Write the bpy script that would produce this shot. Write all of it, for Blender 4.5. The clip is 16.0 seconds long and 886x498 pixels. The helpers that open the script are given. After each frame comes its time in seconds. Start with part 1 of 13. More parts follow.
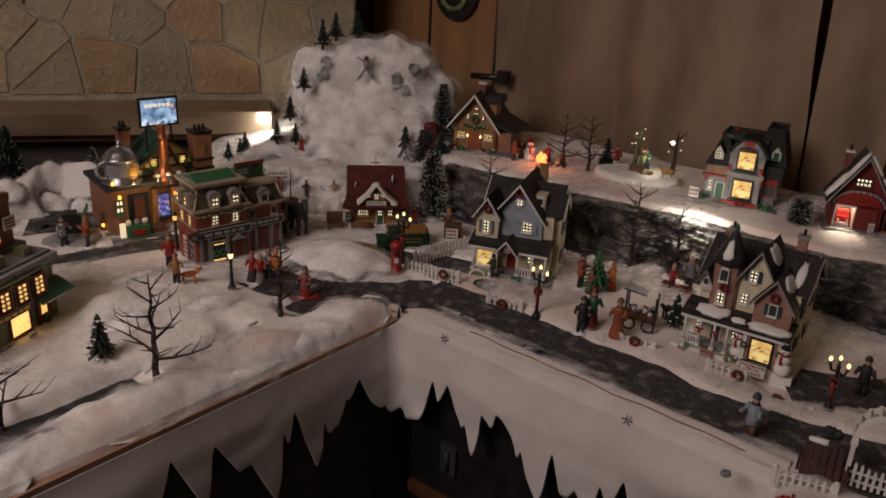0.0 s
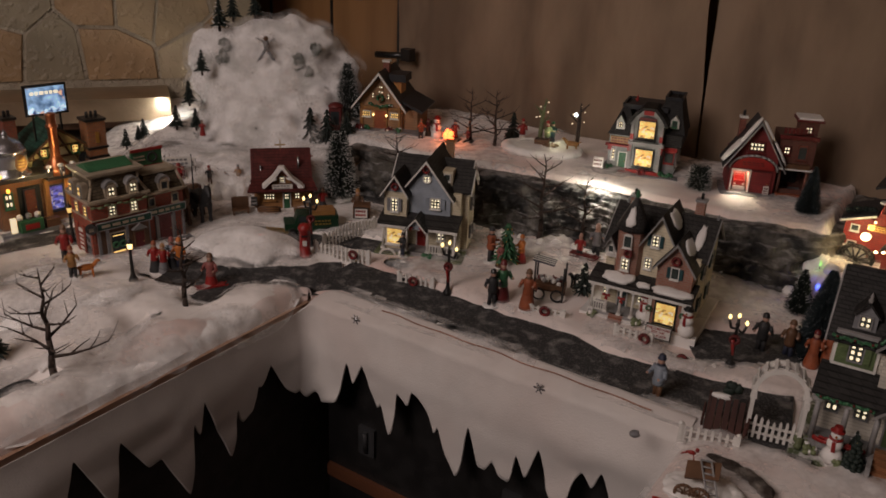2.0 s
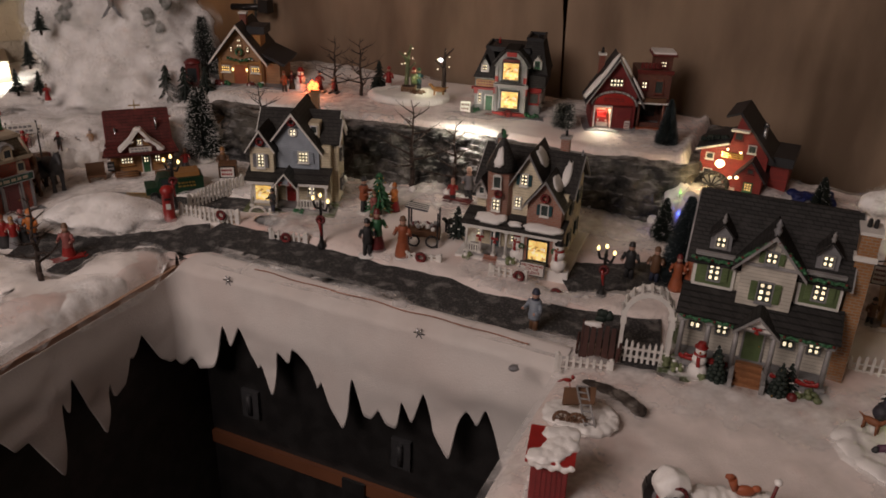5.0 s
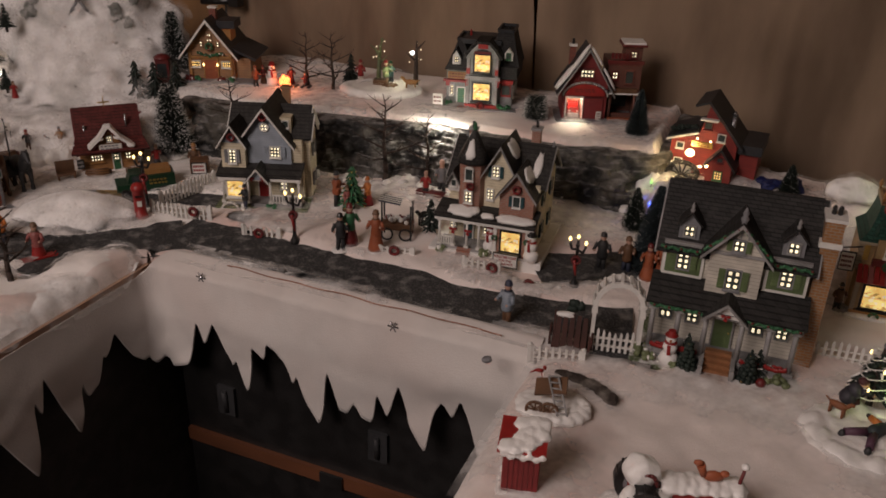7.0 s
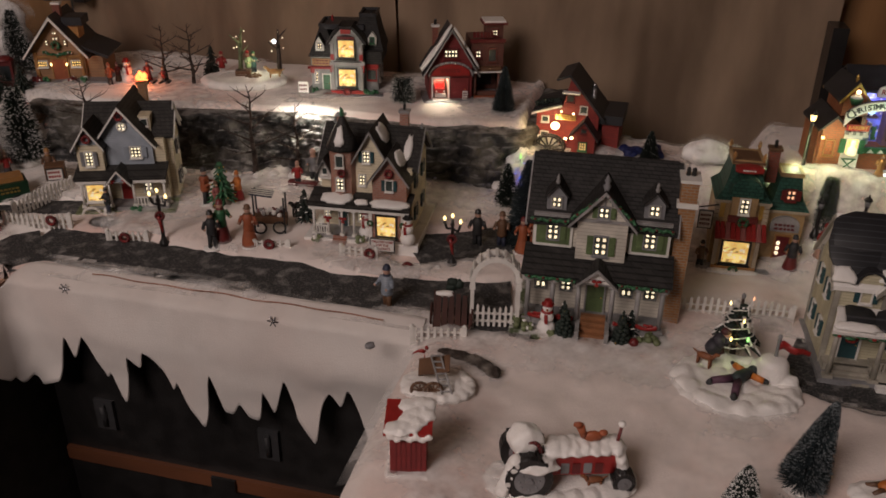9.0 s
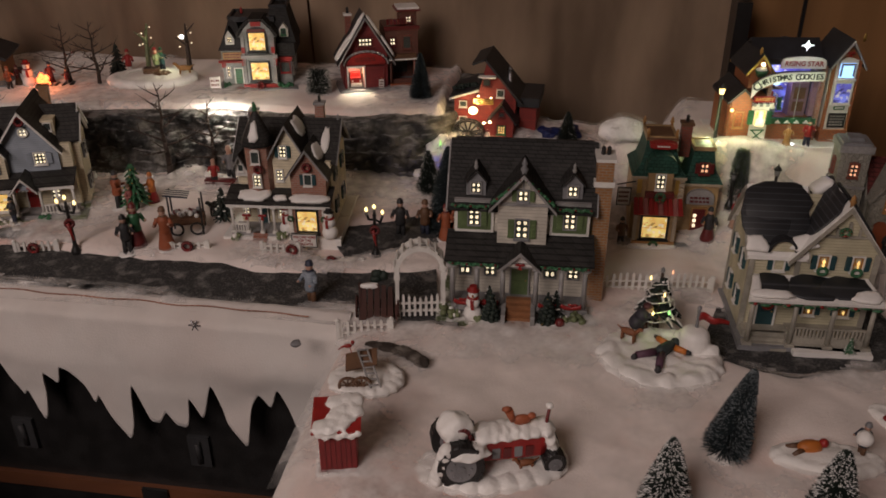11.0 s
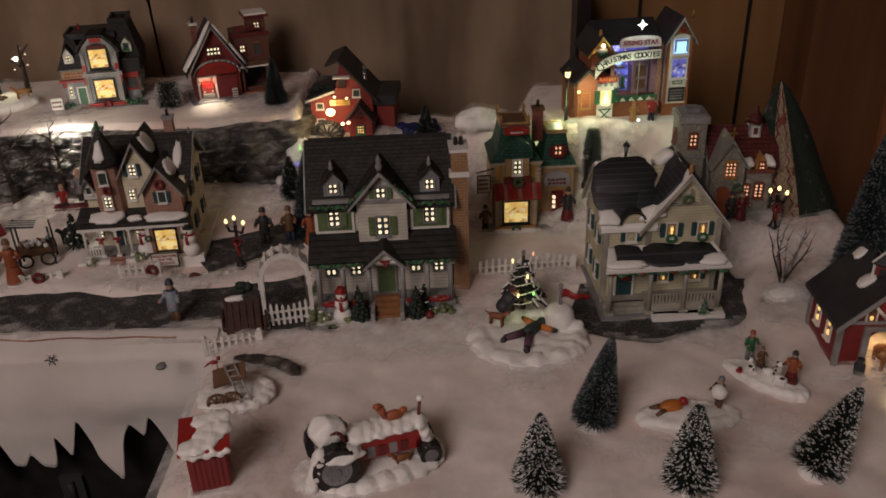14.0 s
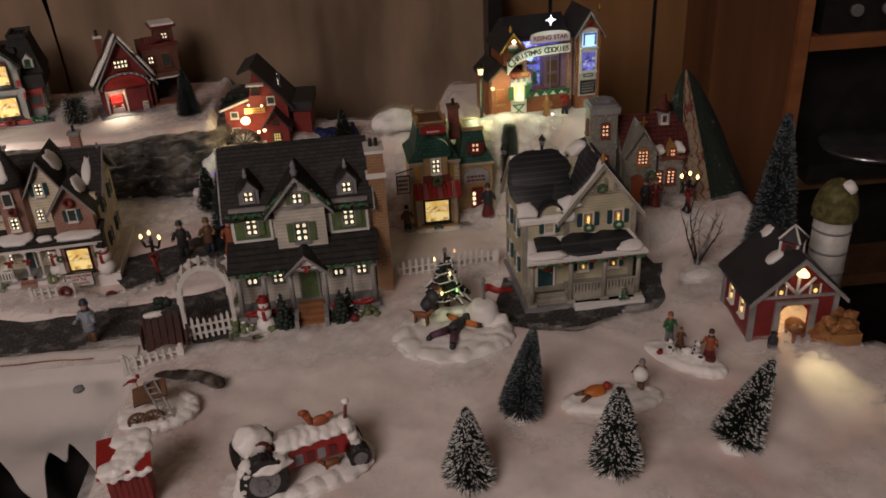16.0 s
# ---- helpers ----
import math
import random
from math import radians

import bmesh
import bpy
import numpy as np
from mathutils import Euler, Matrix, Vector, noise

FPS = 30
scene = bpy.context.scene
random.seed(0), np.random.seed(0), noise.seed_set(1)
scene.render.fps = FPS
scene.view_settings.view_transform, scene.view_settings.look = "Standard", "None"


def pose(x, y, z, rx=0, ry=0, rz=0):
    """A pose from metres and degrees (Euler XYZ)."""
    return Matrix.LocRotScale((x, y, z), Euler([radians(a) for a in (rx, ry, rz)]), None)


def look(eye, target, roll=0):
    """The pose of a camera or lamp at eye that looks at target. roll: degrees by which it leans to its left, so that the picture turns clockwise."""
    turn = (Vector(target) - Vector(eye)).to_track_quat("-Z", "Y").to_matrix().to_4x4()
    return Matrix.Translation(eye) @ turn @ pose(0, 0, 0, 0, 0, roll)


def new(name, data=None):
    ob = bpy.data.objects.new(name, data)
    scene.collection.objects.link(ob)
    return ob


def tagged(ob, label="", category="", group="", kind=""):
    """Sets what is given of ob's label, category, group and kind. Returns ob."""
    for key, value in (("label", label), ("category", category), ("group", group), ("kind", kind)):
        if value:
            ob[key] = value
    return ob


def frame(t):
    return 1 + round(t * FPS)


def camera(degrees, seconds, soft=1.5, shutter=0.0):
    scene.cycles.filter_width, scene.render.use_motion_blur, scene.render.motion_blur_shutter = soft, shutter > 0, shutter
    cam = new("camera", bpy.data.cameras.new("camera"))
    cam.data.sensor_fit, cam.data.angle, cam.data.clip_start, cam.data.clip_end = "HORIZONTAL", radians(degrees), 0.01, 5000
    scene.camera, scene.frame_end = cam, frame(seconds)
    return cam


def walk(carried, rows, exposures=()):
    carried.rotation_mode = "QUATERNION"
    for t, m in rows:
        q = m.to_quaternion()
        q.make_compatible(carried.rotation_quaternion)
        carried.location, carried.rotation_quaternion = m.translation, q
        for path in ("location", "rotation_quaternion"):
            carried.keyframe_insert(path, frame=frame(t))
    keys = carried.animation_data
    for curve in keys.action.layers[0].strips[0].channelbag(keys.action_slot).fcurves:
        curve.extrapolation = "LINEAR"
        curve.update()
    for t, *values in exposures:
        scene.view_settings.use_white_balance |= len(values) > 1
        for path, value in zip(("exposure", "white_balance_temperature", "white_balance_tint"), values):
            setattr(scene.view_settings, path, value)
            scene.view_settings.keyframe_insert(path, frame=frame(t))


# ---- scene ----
cam = camera(56.0, 16.0, soft=1.7)
PATH = [
    (0.0, pose(-0.1010, 0.0365, 0.5327, 68.11, -2.72, -2.17)),
    (0.5, pose(-0.0985, 0.0397, 0.5272, 68.35, -2.70, -3.97)),
    (1.0, pose(-0.0936, 0.0395, 0.5249, 68.49, -2.59, -5.84)),
    (1.5, pose(-0.0878, 0.0389, 0.5248, 68.00, -2.39, -6.85)),
    (2.0, pose(-0.0842, 0.0391, 0.5245, 67.19, -2.30, -8.28)),
    (2.5, pose(-0.0818, 0.0385, 0.5230, 66.53, -2.21, -9.80)),
    (3.0, pose(-0.0784, 0.0394, 0.5208, 65.84, -2.11, -11.40)),
    (3.5, pose(-0.0767, 0.0403, 0.5185, 65.24, -2.06, -12.72)),
    (4.0, pose(-0.0727, 0.0418, 0.5146, 64.73, -1.98, -14.05)),
    (4.5, pose(-0.0726, 0.0406, 0.5162, 64.43, -1.92, -15.51)),
    (5.0, pose(-0.0695, 0.0406, 0.5113, 64.53, -1.82, -17.26)),
    (5.2, pose(-0.0690, 0.0404, 0.5112, 64.43, -1.80, -17.52)),
    (7.3, pose(-0.0600, 0.0352, 0.5145, 63.79, -1.43, -19.72)),
    (7.5, pose(-0.0586, 0.0346, 0.5146, 63.71, -1.43, -21.27)),
    (8.0, pose(-0.0544, 0.0325, 0.5160, 63.58, -1.10, -24.13)),
    (8.5, pose(-0.0514, 0.0311, 0.5129, 63.54, -0.92, -25.72)),
    (8.7, pose(-0.0500, 0.0311, 0.5128, 63.41, -0.90, -26.63)),
    (10.8, pose(-0.0348, 0.0316, 0.5123, 62.39, 0.06, -32.78)),
    (11.0, pose(-0.0332, 0.0316, 0.5123, 62.35, 0.08, -33.47)),
    (11.5, pose(-0.0270, 0.0275, 0.5123, 62.27, 0.46, -35.65)),
    (12.0, pose(-0.0214, 0.0238, 0.5126, 62.18, 0.84, -37.59)),
    (12.5, pose(-0.0168, 0.0196, 0.5108, 62.23, 1.14, -39.58)),
    (13.0, pose(-0.0143, 0.0175, 0.5108, 62.19, 1.34, -40.80)),
    (13.5, pose(-0.0125, 0.0156, 0.5098, 62.22, 1.48, -41.62)),
    (14.0, pose(-0.0092, 0.0119, 0.5090, 62.23, 1.72, -42.73)),
    (14.5, pose(-0.0073, 0.0103, 0.5084, 62.20, 1.87, -43.97)),
    (15.0, pose(-0.0041, 0.0071, 0.5082, 62.14, 2.10, -45.35)),
    (15.5, pose(-0.0028, 0.0055, 0.5066, 62.16, 2.27, -46.72)),
    (16.0, pose(0.0000, 0.0000, 0.5040, 62.31, 2.66, -48.28)),
]
walk(cam, PATH, ((0.0, -0.10), (2.0, -0.08), (3.5, 0.12), (5.0, 0.19), (8.0, 0.23), (9.5, 0.20), (11.0, 0.11), (11.5, -0.06), (14.0, -0.04), (16.0, 0.09)))

# ---- units, world, light ----
S = 1.2                      # the plan below is drawn in units of 1.2 m
CORNER = (-0.082, 0.929)     # inner corner of the table
E1, E2 = (0.742, -0.670), (0.670, 0.742)   # along the long arm, towards the curtain
FLOOR_Z = -0.62


def ab(a, b):
    """Plan position from the table's own axes."""
    return CORNER[0] + a * E1[0] + b * E2[0], CORNER[1] + a * E1[1] + b * E2[1]


world = bpy.data.worlds.new("world")
scene.world = world
world.use_nodes = True
world.node_tree.nodes["Background"].inputs[0].default_value = (1.0, 0.82, 0.66, 1)
world.node_tree.nodes["Background"].inputs[1].default_value = 0.042


def lamp(kind, name, at, power, color, size=0.05, target=None, spot=60):
    data = bpy.data.lights.new(name, kind)
    data.energy, data.color = power, color
    if kind == "AREA":
        data.size = size
    else:
        data.shadow_soft_size = size
    if kind == "SPOT":
        data.spot_size, data.spot_blend = radians(spot), 0.6
    ob = new(name, data)
    loc = Vector(at) * S
    ob.matrix_basis = look(loc, Vector(target) * S) if target else Matrix.Translation(loc)
    return ob


# the room's lamp, behind and to one side of the camera
lamp("AREA", "room_lamp", (-1.10, -0.12, 1.22), 26.8, (1.0, 0.83, 0.775), 0.95, (0.2, 0.7, 0))


# ---- materials ----
def nodes_of(name):
    m = bpy.data.materials.new(name)
    m.use_nodes = True
    t = m.node_tree
    return m, t, t.nodes["Principled BSDF"]


def node(t, kind, **values):
    n = t.nodes.new("ShaderNode" + kind)
    for k, v in values.items():
        n.inputs[k].default_value = v
    return n


def rgb(c):
    return (*c, 1.0)


def dull(c, k):
    return tuple(min(1, v * k) for v in c)


def coords(t):
    return t.nodes.new("ShaderNodeTexCoord").outputs["Object"]


def mix_colors(t, fac, a, b):
    n = t.nodes.new("ShaderNodeMix")
    n.data_type = "RGBA"
    for sock, v in ((n.inputs["Factor"], fac), (n.inputs["A"], a), (n.inputs["B"], b)):
        if isinstance(v, (int, float)):
            sock.default_value = v
        elif isinstance(v, tuple):
            sock.default_value = rgb(v)
        else:
            t.links.new(v, sock)
    return n.outputs["Result"]


def math_node(t, op, a, b=0.0):
    n = t.nodes.new("ShaderNodeMath")
    n.operation = op
    for sock, v in zip(n.inputs, (a, b)):
        if isinstance(v, (int, float)):
            sock.default_value = v
        else:
            t.links.new(v, sock)
    return n.outputs[0]


def noise_fac(t, vec, scale, detail=4, low=0.4, high=0.62):
    n = node(t, "TexNoise", Scale=scale, Detail=detail)
    t.links.new(vec, n.inputs["Vector"])
    r = node(t, "MapRange")
    r.inputs["From Min"].default_value, r.inputs["From Max"].default_value = low, high
    t.links.new(n.outputs["Fac"], r.inputs["Value"])
    return r.outputs[0]


def bump_in(t, p, height, strength, distance):
    n = node(t, "Bump", Strength=strength, Distance=distance)
    t.links.new(height, n.inputs["Height"])
    t.links.new(n.outputs["Normal"], p.inputs["Normal"])


def paint(name, c, rough=0.5, wear=0.25, grain=60, metal=0.0, bump=0.25):
    """Painted or glazed surface: two scales of tint, fine relief."""
    m, t, p = nodes_of(name)
    v = coords(t)
    big = noise_fac(t, v, grain * 0.6, 3)
    small = noise_fac(t, v, grain * 6, 3)
    col = mix_colors(t, big, dull(c, 1 - wear), dull(c, 1 + 0.4 * wear))
    col = mix_colors(t, math_node(t, "MULTIPLY", small, 0.35), col, dull(c, 1 - 1.2 * wear))
    t.links.new(col, p.inputs["Base Color"])
    p.inputs["Roughness"].default_value, p.inputs["Metallic"].default_value = rough, metal
    bump_in(t, p, small, bump, 0.0006)
    return m


def wall_vector(t):
    """Upright pattern on walls of either direction: along the wall, and up."""
    s = node(t, "SeparateXYZ")
    t.links.new(coords(t), s.inputs[0])
    c = node(t, "CombineXYZ")
    t.links.new(math_node(t, "ADD", s.outputs[0], s.outputs[1]), c.inputs[0])
    t.links.new(s.outputs[2], c.inputs[1])
    return c.outputs[0], s


def masonry(name, c1, c2, joint, w=0.008, h=0.0034, gap=0.0006, rough=0.6):
    m, t, p = nodes_of(name)
    v, _ = wall_vector(t)
    b = node(t, "TexBrick", **{"Color1": rgb(c1), "Color2": rgb(c2), "Mortar": rgb(joint), "Scale": 1.0, "Mortar Size": gap,
                               "Brick Width": w, "Row Height": h, "Bias": 0.0})
    t.links.new(v, b.inputs["Vector"])
    col = mix_colors(t, math_node(t, "MULTIPLY", noise_fac(t, coords(t), 45), 0.4), b.outputs["Color"], dull(c1, 0.55))
    t.links.new(col, p.inputs["Base Color"])
    p.inputs["Roughness"].default_value = rough
    bump_in(t, p, math_node(t, "SUBTRACT", 1.0, b.outputs["Fac"]), 0.6, 0.0007)
    return m


def rubble(name, c1, c2, joint, scale=150):
    """Rounded field stones of uneven size in dark joints."""
    m, t, p = nodes_of(name)
    v = coords(t)
    cell = node(t, "TexVoronoi", Scale=scale)
    edge = node(t, "TexVoronoi", Scale=scale)
    edge.feature = "DISTANCE_TO_EDGE"
    for n in (cell, edge):
        t.links.new(v, n.inputs["Vector"])
    s = node(t, "SeparateXYZ")
    t.links.new(cell.outputs["Color"], s.inputs[0])
    r = node(t, "MapRange")
    r.inputs["From Min"].default_value, r.inputs["From Max"].default_value = 0.02, 0.16
    t.links.new(edge.outputs["Distance"], r.inputs["Value"])
    col = mix_colors(t, s.outputs[0], c2, c1)
    col = mix_colors(t, r.outputs[0], joint, col)
    t.links.new(col, p.inputs["Base Color"])
    p.inputs["Roughness"].default_value = 0.6
    bump_in(t, p, r.outputs[0], 0.7, 0.0012)
    return m


def siding(name, c, step=0.0042, rough=0.5, line=0.45):
    """Clapboards: a saw-tooth relief up the wall."""
    m, t, p = nodes_of(name)
    s = node(t, "SeparateXYZ")
    v = coords(t)
    t.links.new(v, s.inputs[0])
    saw = math_node(t, "FRACT", math_node(t, "DIVIDE", s.outputs[2], step))
    gap = math_node(t, "GREATER_THAN", saw, 0.84)
    col = mix_colors(t, noise_fac(t, v, 50), dull(c, 0.84), dull(c, 1.08))
    col = mix_colors(t, math_node(t, "MULTIPLY", gap, 0.6), col, dull(c, line))
    t.links.new(col, p.inputs["Base Color"])
    p.inputs["Roughness"].default_value = rough
    bump_in(t, p, math_node(t, "SUBTRACT", 1.0, saw), 0.8, 0.0012)
    return m


def shingles(name, c, w=0.007, h=0.0045, rough=0.55):
    m, t, p = nodes_of(name)
    v, _ = wall_vector(t)
    b = node(t, "TexBrick", **{"Color1": rgb(dull(c, 1.15)), "Color2": rgb(dull(c, 0.75)), "Mortar": rgb(dull(c, 0.35)), "Scale": 1.0,
                               "Mortar Size": 0.0005, "Brick Width": w, "Row Height": h, "Bias": 0.0})
    t.links.new(v, b.inputs["Vector"])
    worn = noise_fac(t, coords(t), 70, 5, 0.5, 0.72)
    col = mix_colors(t, math_node(t, "MULTIPLY", worn, 0.35), b.outputs["Color"], dull(c, 2.2))
    t.links.new(col, p.inputs["Base Color"])
    p.inputs["Roughness"].default_value = rough
    p.inputs["Specular IOR Level"].default_value = 0.25
    bump_in(t, p, math_node(t, "SUBTRACT", 1.0, b.outputs["Fac"]), 0.7, 0.0009)
    return m


def glow(name, c, power, spread=0.0):
    m, t, p = nodes_of(name)
    p.inputs["Base Color"].default_value = rgb(c)
    p.inputs["Emission Color"].default_value = rgb(c)
    own = node(t, "ObjectInfo").outputs["Random"]
    t.links.new(math_node(t, "MULTIPLY", math_node(t, "ADD", math_node(t, "MULTIPLY", own, 2 * spread), 1 - spread), power), p.inputs["Emission Strength"])
    p.inputs["Roughness"].default_value = 0.4
    return m


def display_glow(name, light, mid, dark, power):
    """Looking into a lit shop room: rows of goods on shelves, brighter towards the lamps above."""
    m, t, p = nodes_of(name)
    v, s = wall_vector(t)
    goods = node(t, "TexVoronoi", Scale=300)
    t.links.new(v, goods.inputs["Vector"])
    g = node(t, "SeparateXYZ")
    t.links.new(goods.outputs["Color"], g.inputs[0])
    row = math_node(t, "FRACT", math_node(t, "DIVIDE", s.outputs[2], 0.0165))
    stand = math_node(t, "MULTIPLY", math_node(t, "LESS_THAN", row, 0.42), math_node(t, "GREATER_THAN", g.outputs[0], 0.45))
    col = mix_colors(t, noise_fac(t, v, 38, 3, 0.36, 0.64), mid, light)
    col = mix_colors(t, math_node(t, "MULTIPLY", stand, 0.75), col, mix_colors(t, g.outputs[1], dark, mid))
    col = mix_colors(t, math_node(t, "MULTIPLY", math_node(t, "GREATER_THAN", g.outputs[2], 0.90), 0.55), col, (0.8, 0.75, 0.6))
    col = mix_colors(t, math_node(t, "MULTIPLY", math_node(t, "GREATER_THAN", row, 0.93), 0.45), col, dark)
    t.links.new(col, p.inputs["Base Color"])
    t.links.new(col, p.inputs["Emission Color"])
    p.inputs["Emission Strength"].default_value = power
    p.inputs["Roughness"].default_value = 0.2
    return m


def rock_paper(name):
    """Crumpled dark paper rock, with powder lying on what faces up."""
    m, t, p = nodes_of(name)
    v = coords(t)
    col = mix_colors(t, noise_fac(t, v, 34, 7, 0.45, 0.68), (0.014, 0.014, 0.014), (0.120, 0.112, 0.096))
    col = mix_colors(t, math_node(t, "MULTIPLY", noise_fac(t, v, 11, 4, 0.52, 0.66), 0.6), col, (0.115, 0.102, 0.082))
    geo = t.nodes.new("ShaderNodeNewGeometry")
    n = node(t, "SeparateXYZ")
    t.links.new(geo.outputs["Normal"], n.inputs[0])
    facing = node(t, "MapRange")
    facing.inputs["From Min"].default_value, facing.inputs["From Max"].default_value = 0.55, 0.90
    t.links.new(n.outputs[2], facing.inputs["Value"])
    powder = math_node(t, "MULTIPLY", facing.outputs[0], noise_fac(t, v, 60, 6, 0.40, 0.60))
    patch = math_node(t, "MULTIPLY", noise_fac(t, v, 17, 8, 0.60, 0.74), noise_fac(t, v, 190, 4, 0.42, 0.6))
    col = mix_colors(t, math_node(t, "MULTIPLY", math_node(t, "MAXIMUM", powder, patch), 0.36), col, (0.62, 0.61, 0.60))
    t.links.new(col, p.inputs["Base Color"])
    p.inputs["Roughness"].default_value = 0.6
    bump_in(t, p, noise_fac(t, v, 150, 6, 0.3, 0.7), 0.8, 0.003)
    return m


def cotton(name, c=(0.80, 0.76, 0.73), stain=(0.62, 0.45, 0.38), amount=0.45, bump=0.55, low=0.47, high=0.66, scale=6.5):
    """Fluffy white batting, thin in places so that the pinkish board shows through."""
    m, t, p = nodes_of(name)
    v = coords(t)
    thin = noise_fac(t, v, scale, 7, low, high)
    col = mix_colors(t, math_node(t, "MULTIPLY", thin, amount), c, stain)
    col = mix_colors(t, math_node(t, "MULTIPLY", noise_fac(t, v, 22, 6, 0.45, 0.7), 0.3), col, dull(c, 0.72))
    t.links.new(col, p.inputs["Base Color"])
    p.inputs["Roughness"].default_value = 0.95
    p.inputs["Specular IOR Level"].default_value = 0.1
    p.inputs["Sheen Weight"].default_value = 0.3
    fibres = node(t, "TexNoise", Scale=420, Detail=4)
    t.links.new(v, fibres.inputs["Vector"])
    bump_in(t, p, fibres.outputs["Fac"], bump, 0.0022)
    return m


def speckled(name, c, c2, scale, low, high, rough=0.8, bump=0.8, dist=0.003):
    m, t, p = nodes_of(name)
    v = coords(t)
    f = noise_fac(t, v, scale, 8, low, high)
    f2 = noise_fac(t, v, scale * 7, 4, 0.5, 0.7)
    col = mix_colors(t, f, c, c2)
    col = mix_colors(t, math_node(t, "MULTIPLY", f2, 0.35), col, c2)
    t.links.new(col, p.inputs["Base Color"])
    p.inputs["Roughness"].default_value = rough
    bump_in(t, p, f2, bump, dist)
    return m


def grained(name, c1, c2, scale=(30, 30, 2), rough=0.45):
    m, t, p = nodes_of(name)
    mp = node(t, "Mapping", Scale=scale)
    t.links.new(coords(t), mp.inputs["Vector"])
    f = noise_fac(t, mp.outputs[0], 1.0, 6, 0.35, 0.65)
    t.links.new(mix_colors(t, f, c1, c2), p.inputs["Base Color"])
    p.inputs["Roughness"].default_value = rough
    bump_in(t, p, f, 0.2, 0.001)
    return m


SNOW = cotton("cotton snow", (0.78, 0.70, 0.66), (0.62, 0.41, 0.35), 0.85, 0.2)
SHORTSNOW = cotton("white batting", (0.90, 0.86, 0.825), (0.76, 0.66, 0.60), 0.5, 0.2)
CLOTH = cotton("felt cloth", (0.64, 0.60, 0.57), (0.52, 0.41, 0.37), 0.30, 0.25)
PEAK = cotton("cotton over grey paper", (0.90, 0.88, 0.87), (0.26, 0.26, 0.23), 0.85, 0.2, 0.54, 0.70, 11)
ROOFSNOW = paint("painted snow", (0.82, 0.80, 0.77), 0.5, 0.08)
ROAD = speckled("tarred street paper", (0.035, 0.035, 0.036), (0.30, 0.29, 0.28), 55, 0.52, 0.80)
ROCK = rock_paper("dark rock paper")
# curtain colour carries painted fold shade: tall darker streaks beside the modelled folds
CURTAIN = grained("brown curtain with fold shade", (0.175, 0.119, 0.079), (0.315, 0.222, 0.150), (9, 9, 3.0), 0.9)
PANEL = grained("wood panel", (0.205, 0.104, 0.040), (0.32, 0.165, 0.066), (14, 14, 1.2), 0.45)
CABINET = grained("cabinet wood", (0.11, 0.045, 0.022), (0.19, 0.08, 0.035), (16, 16, 1.5), 0.4)
BOARDEDGE = grained("board edge", (0.30, 0.17, 0.11), (0.42, 0.27, 0.19), (6, 6, 20), 0.6)
EDGEWOOD = grained("orange wood", (0.25, 0.09, 0.035), (0.35, 0.14, 0.055), (6, 6, 20), 0.4)
BLACK = paint("black lacquer", (0.019, 0.018, 0.018), 0.3, 0.3)
DIMWOOD = grained("dull red-brown wood", (0.10, 0.038, 0.018), (0.16, 0.06, 0.028), (6, 6, 20), 0.5)
DARK = paint("dark cloth", (0.072, 0.063, 0.057), 0.9, 0.2)
MORTAR = speckled("mortar", (0.30, 0.26, 0.20), (0.40, 0.35, 0.27), 20, 0.35, 0.65, 0.9)
BRASS = paint("brushed brass", (0.50, 0.39, 0.27), 0.30, 0.12, 30, 0.85)
PLASTER = paint("wall paint", (0.42, 0.35, 0.30), 0.9, 0.08, 8)

WHITE = paint("white glaze", (0.72, 0.70, 0.66), 0.45, 0.12)
CREAM = siding("cream boards", (0.62, 0.54, 0.38))
IVORY = siding("ivory boards", (0.52, 0.48, 0.41))
YELLOW = siding("pale yellow boards", (0.50, 0.455, 0.315), 0.0034)
PORCHTRIM = paint("dull ivory trim", (0.37, 0.345, 0.29), 0.5, 0.3)
BLUE = siding("blue boards", (0.23, 0.265, 0.31), 0.003)
GREY = paint("grey glaze", (0.22, 0.22, 0.23), 0.5)
GREYTRIM = paint("grey trim", (0.30, 0.29, 0.285), 0.5, 0.3)
SLATE = shingles("dark slates", (0.040, 0.038, 0.036))
DUSKSLATE = shingles("dusky brown slates", (0.030, 0.0285, 0.0275), 0.011, 0.0036, 0.7)
STEPWOOD = paint("orange-brown steps", (0.26, 0.115, 0.05), 0.5, 0.3)
ROSEBRICK = masonry("rose brick", (0.40, 0.17, 0.11), (0.32, 0.12, 0.08), (0.34, 0.27, 0.23))
BLACKROOF = paint("black roof", (0.022, 0.023, 0.027), 0.5, 0.3, 90)
RIBROOF = siding("ribbed roof", (0.020, 0.021, 0.024), 0.0050, 0.5, 3.4)
MAROON = shingles("maroon tiles", (0.105, 0.023, 0.020))
RED = paint("red glaze", (0.30, 0.018, 0.016), 0.4, 0.2)
DARKRED = paint("dark red glaze", (0.13, 0.014, 0.014), 0.45, 0.2)
SNOWGRASS = speckled("snowy painted grass", (0.085, 0.11, 0.05), (0.62, 0.61, 0.58), 45, 0.47, 0.56, 0.6, 0.6, 0.002)
BARNRED = siding("barn boards", (0.19, 0.018, 0.018), 0.0042)
MILLRED = masonry("red mill boards", (0.30, 0.030, 0.022), (0.22, 0.022, 0.018), (0.12, 0.02, 0.016), 0.03, 0.0036, 0.0005)
BRICK = masonry("red brick", (0.27, 0.062, 0.035), (0.19, 0.042, 0.026), (0.15, 0.085, 0.065))
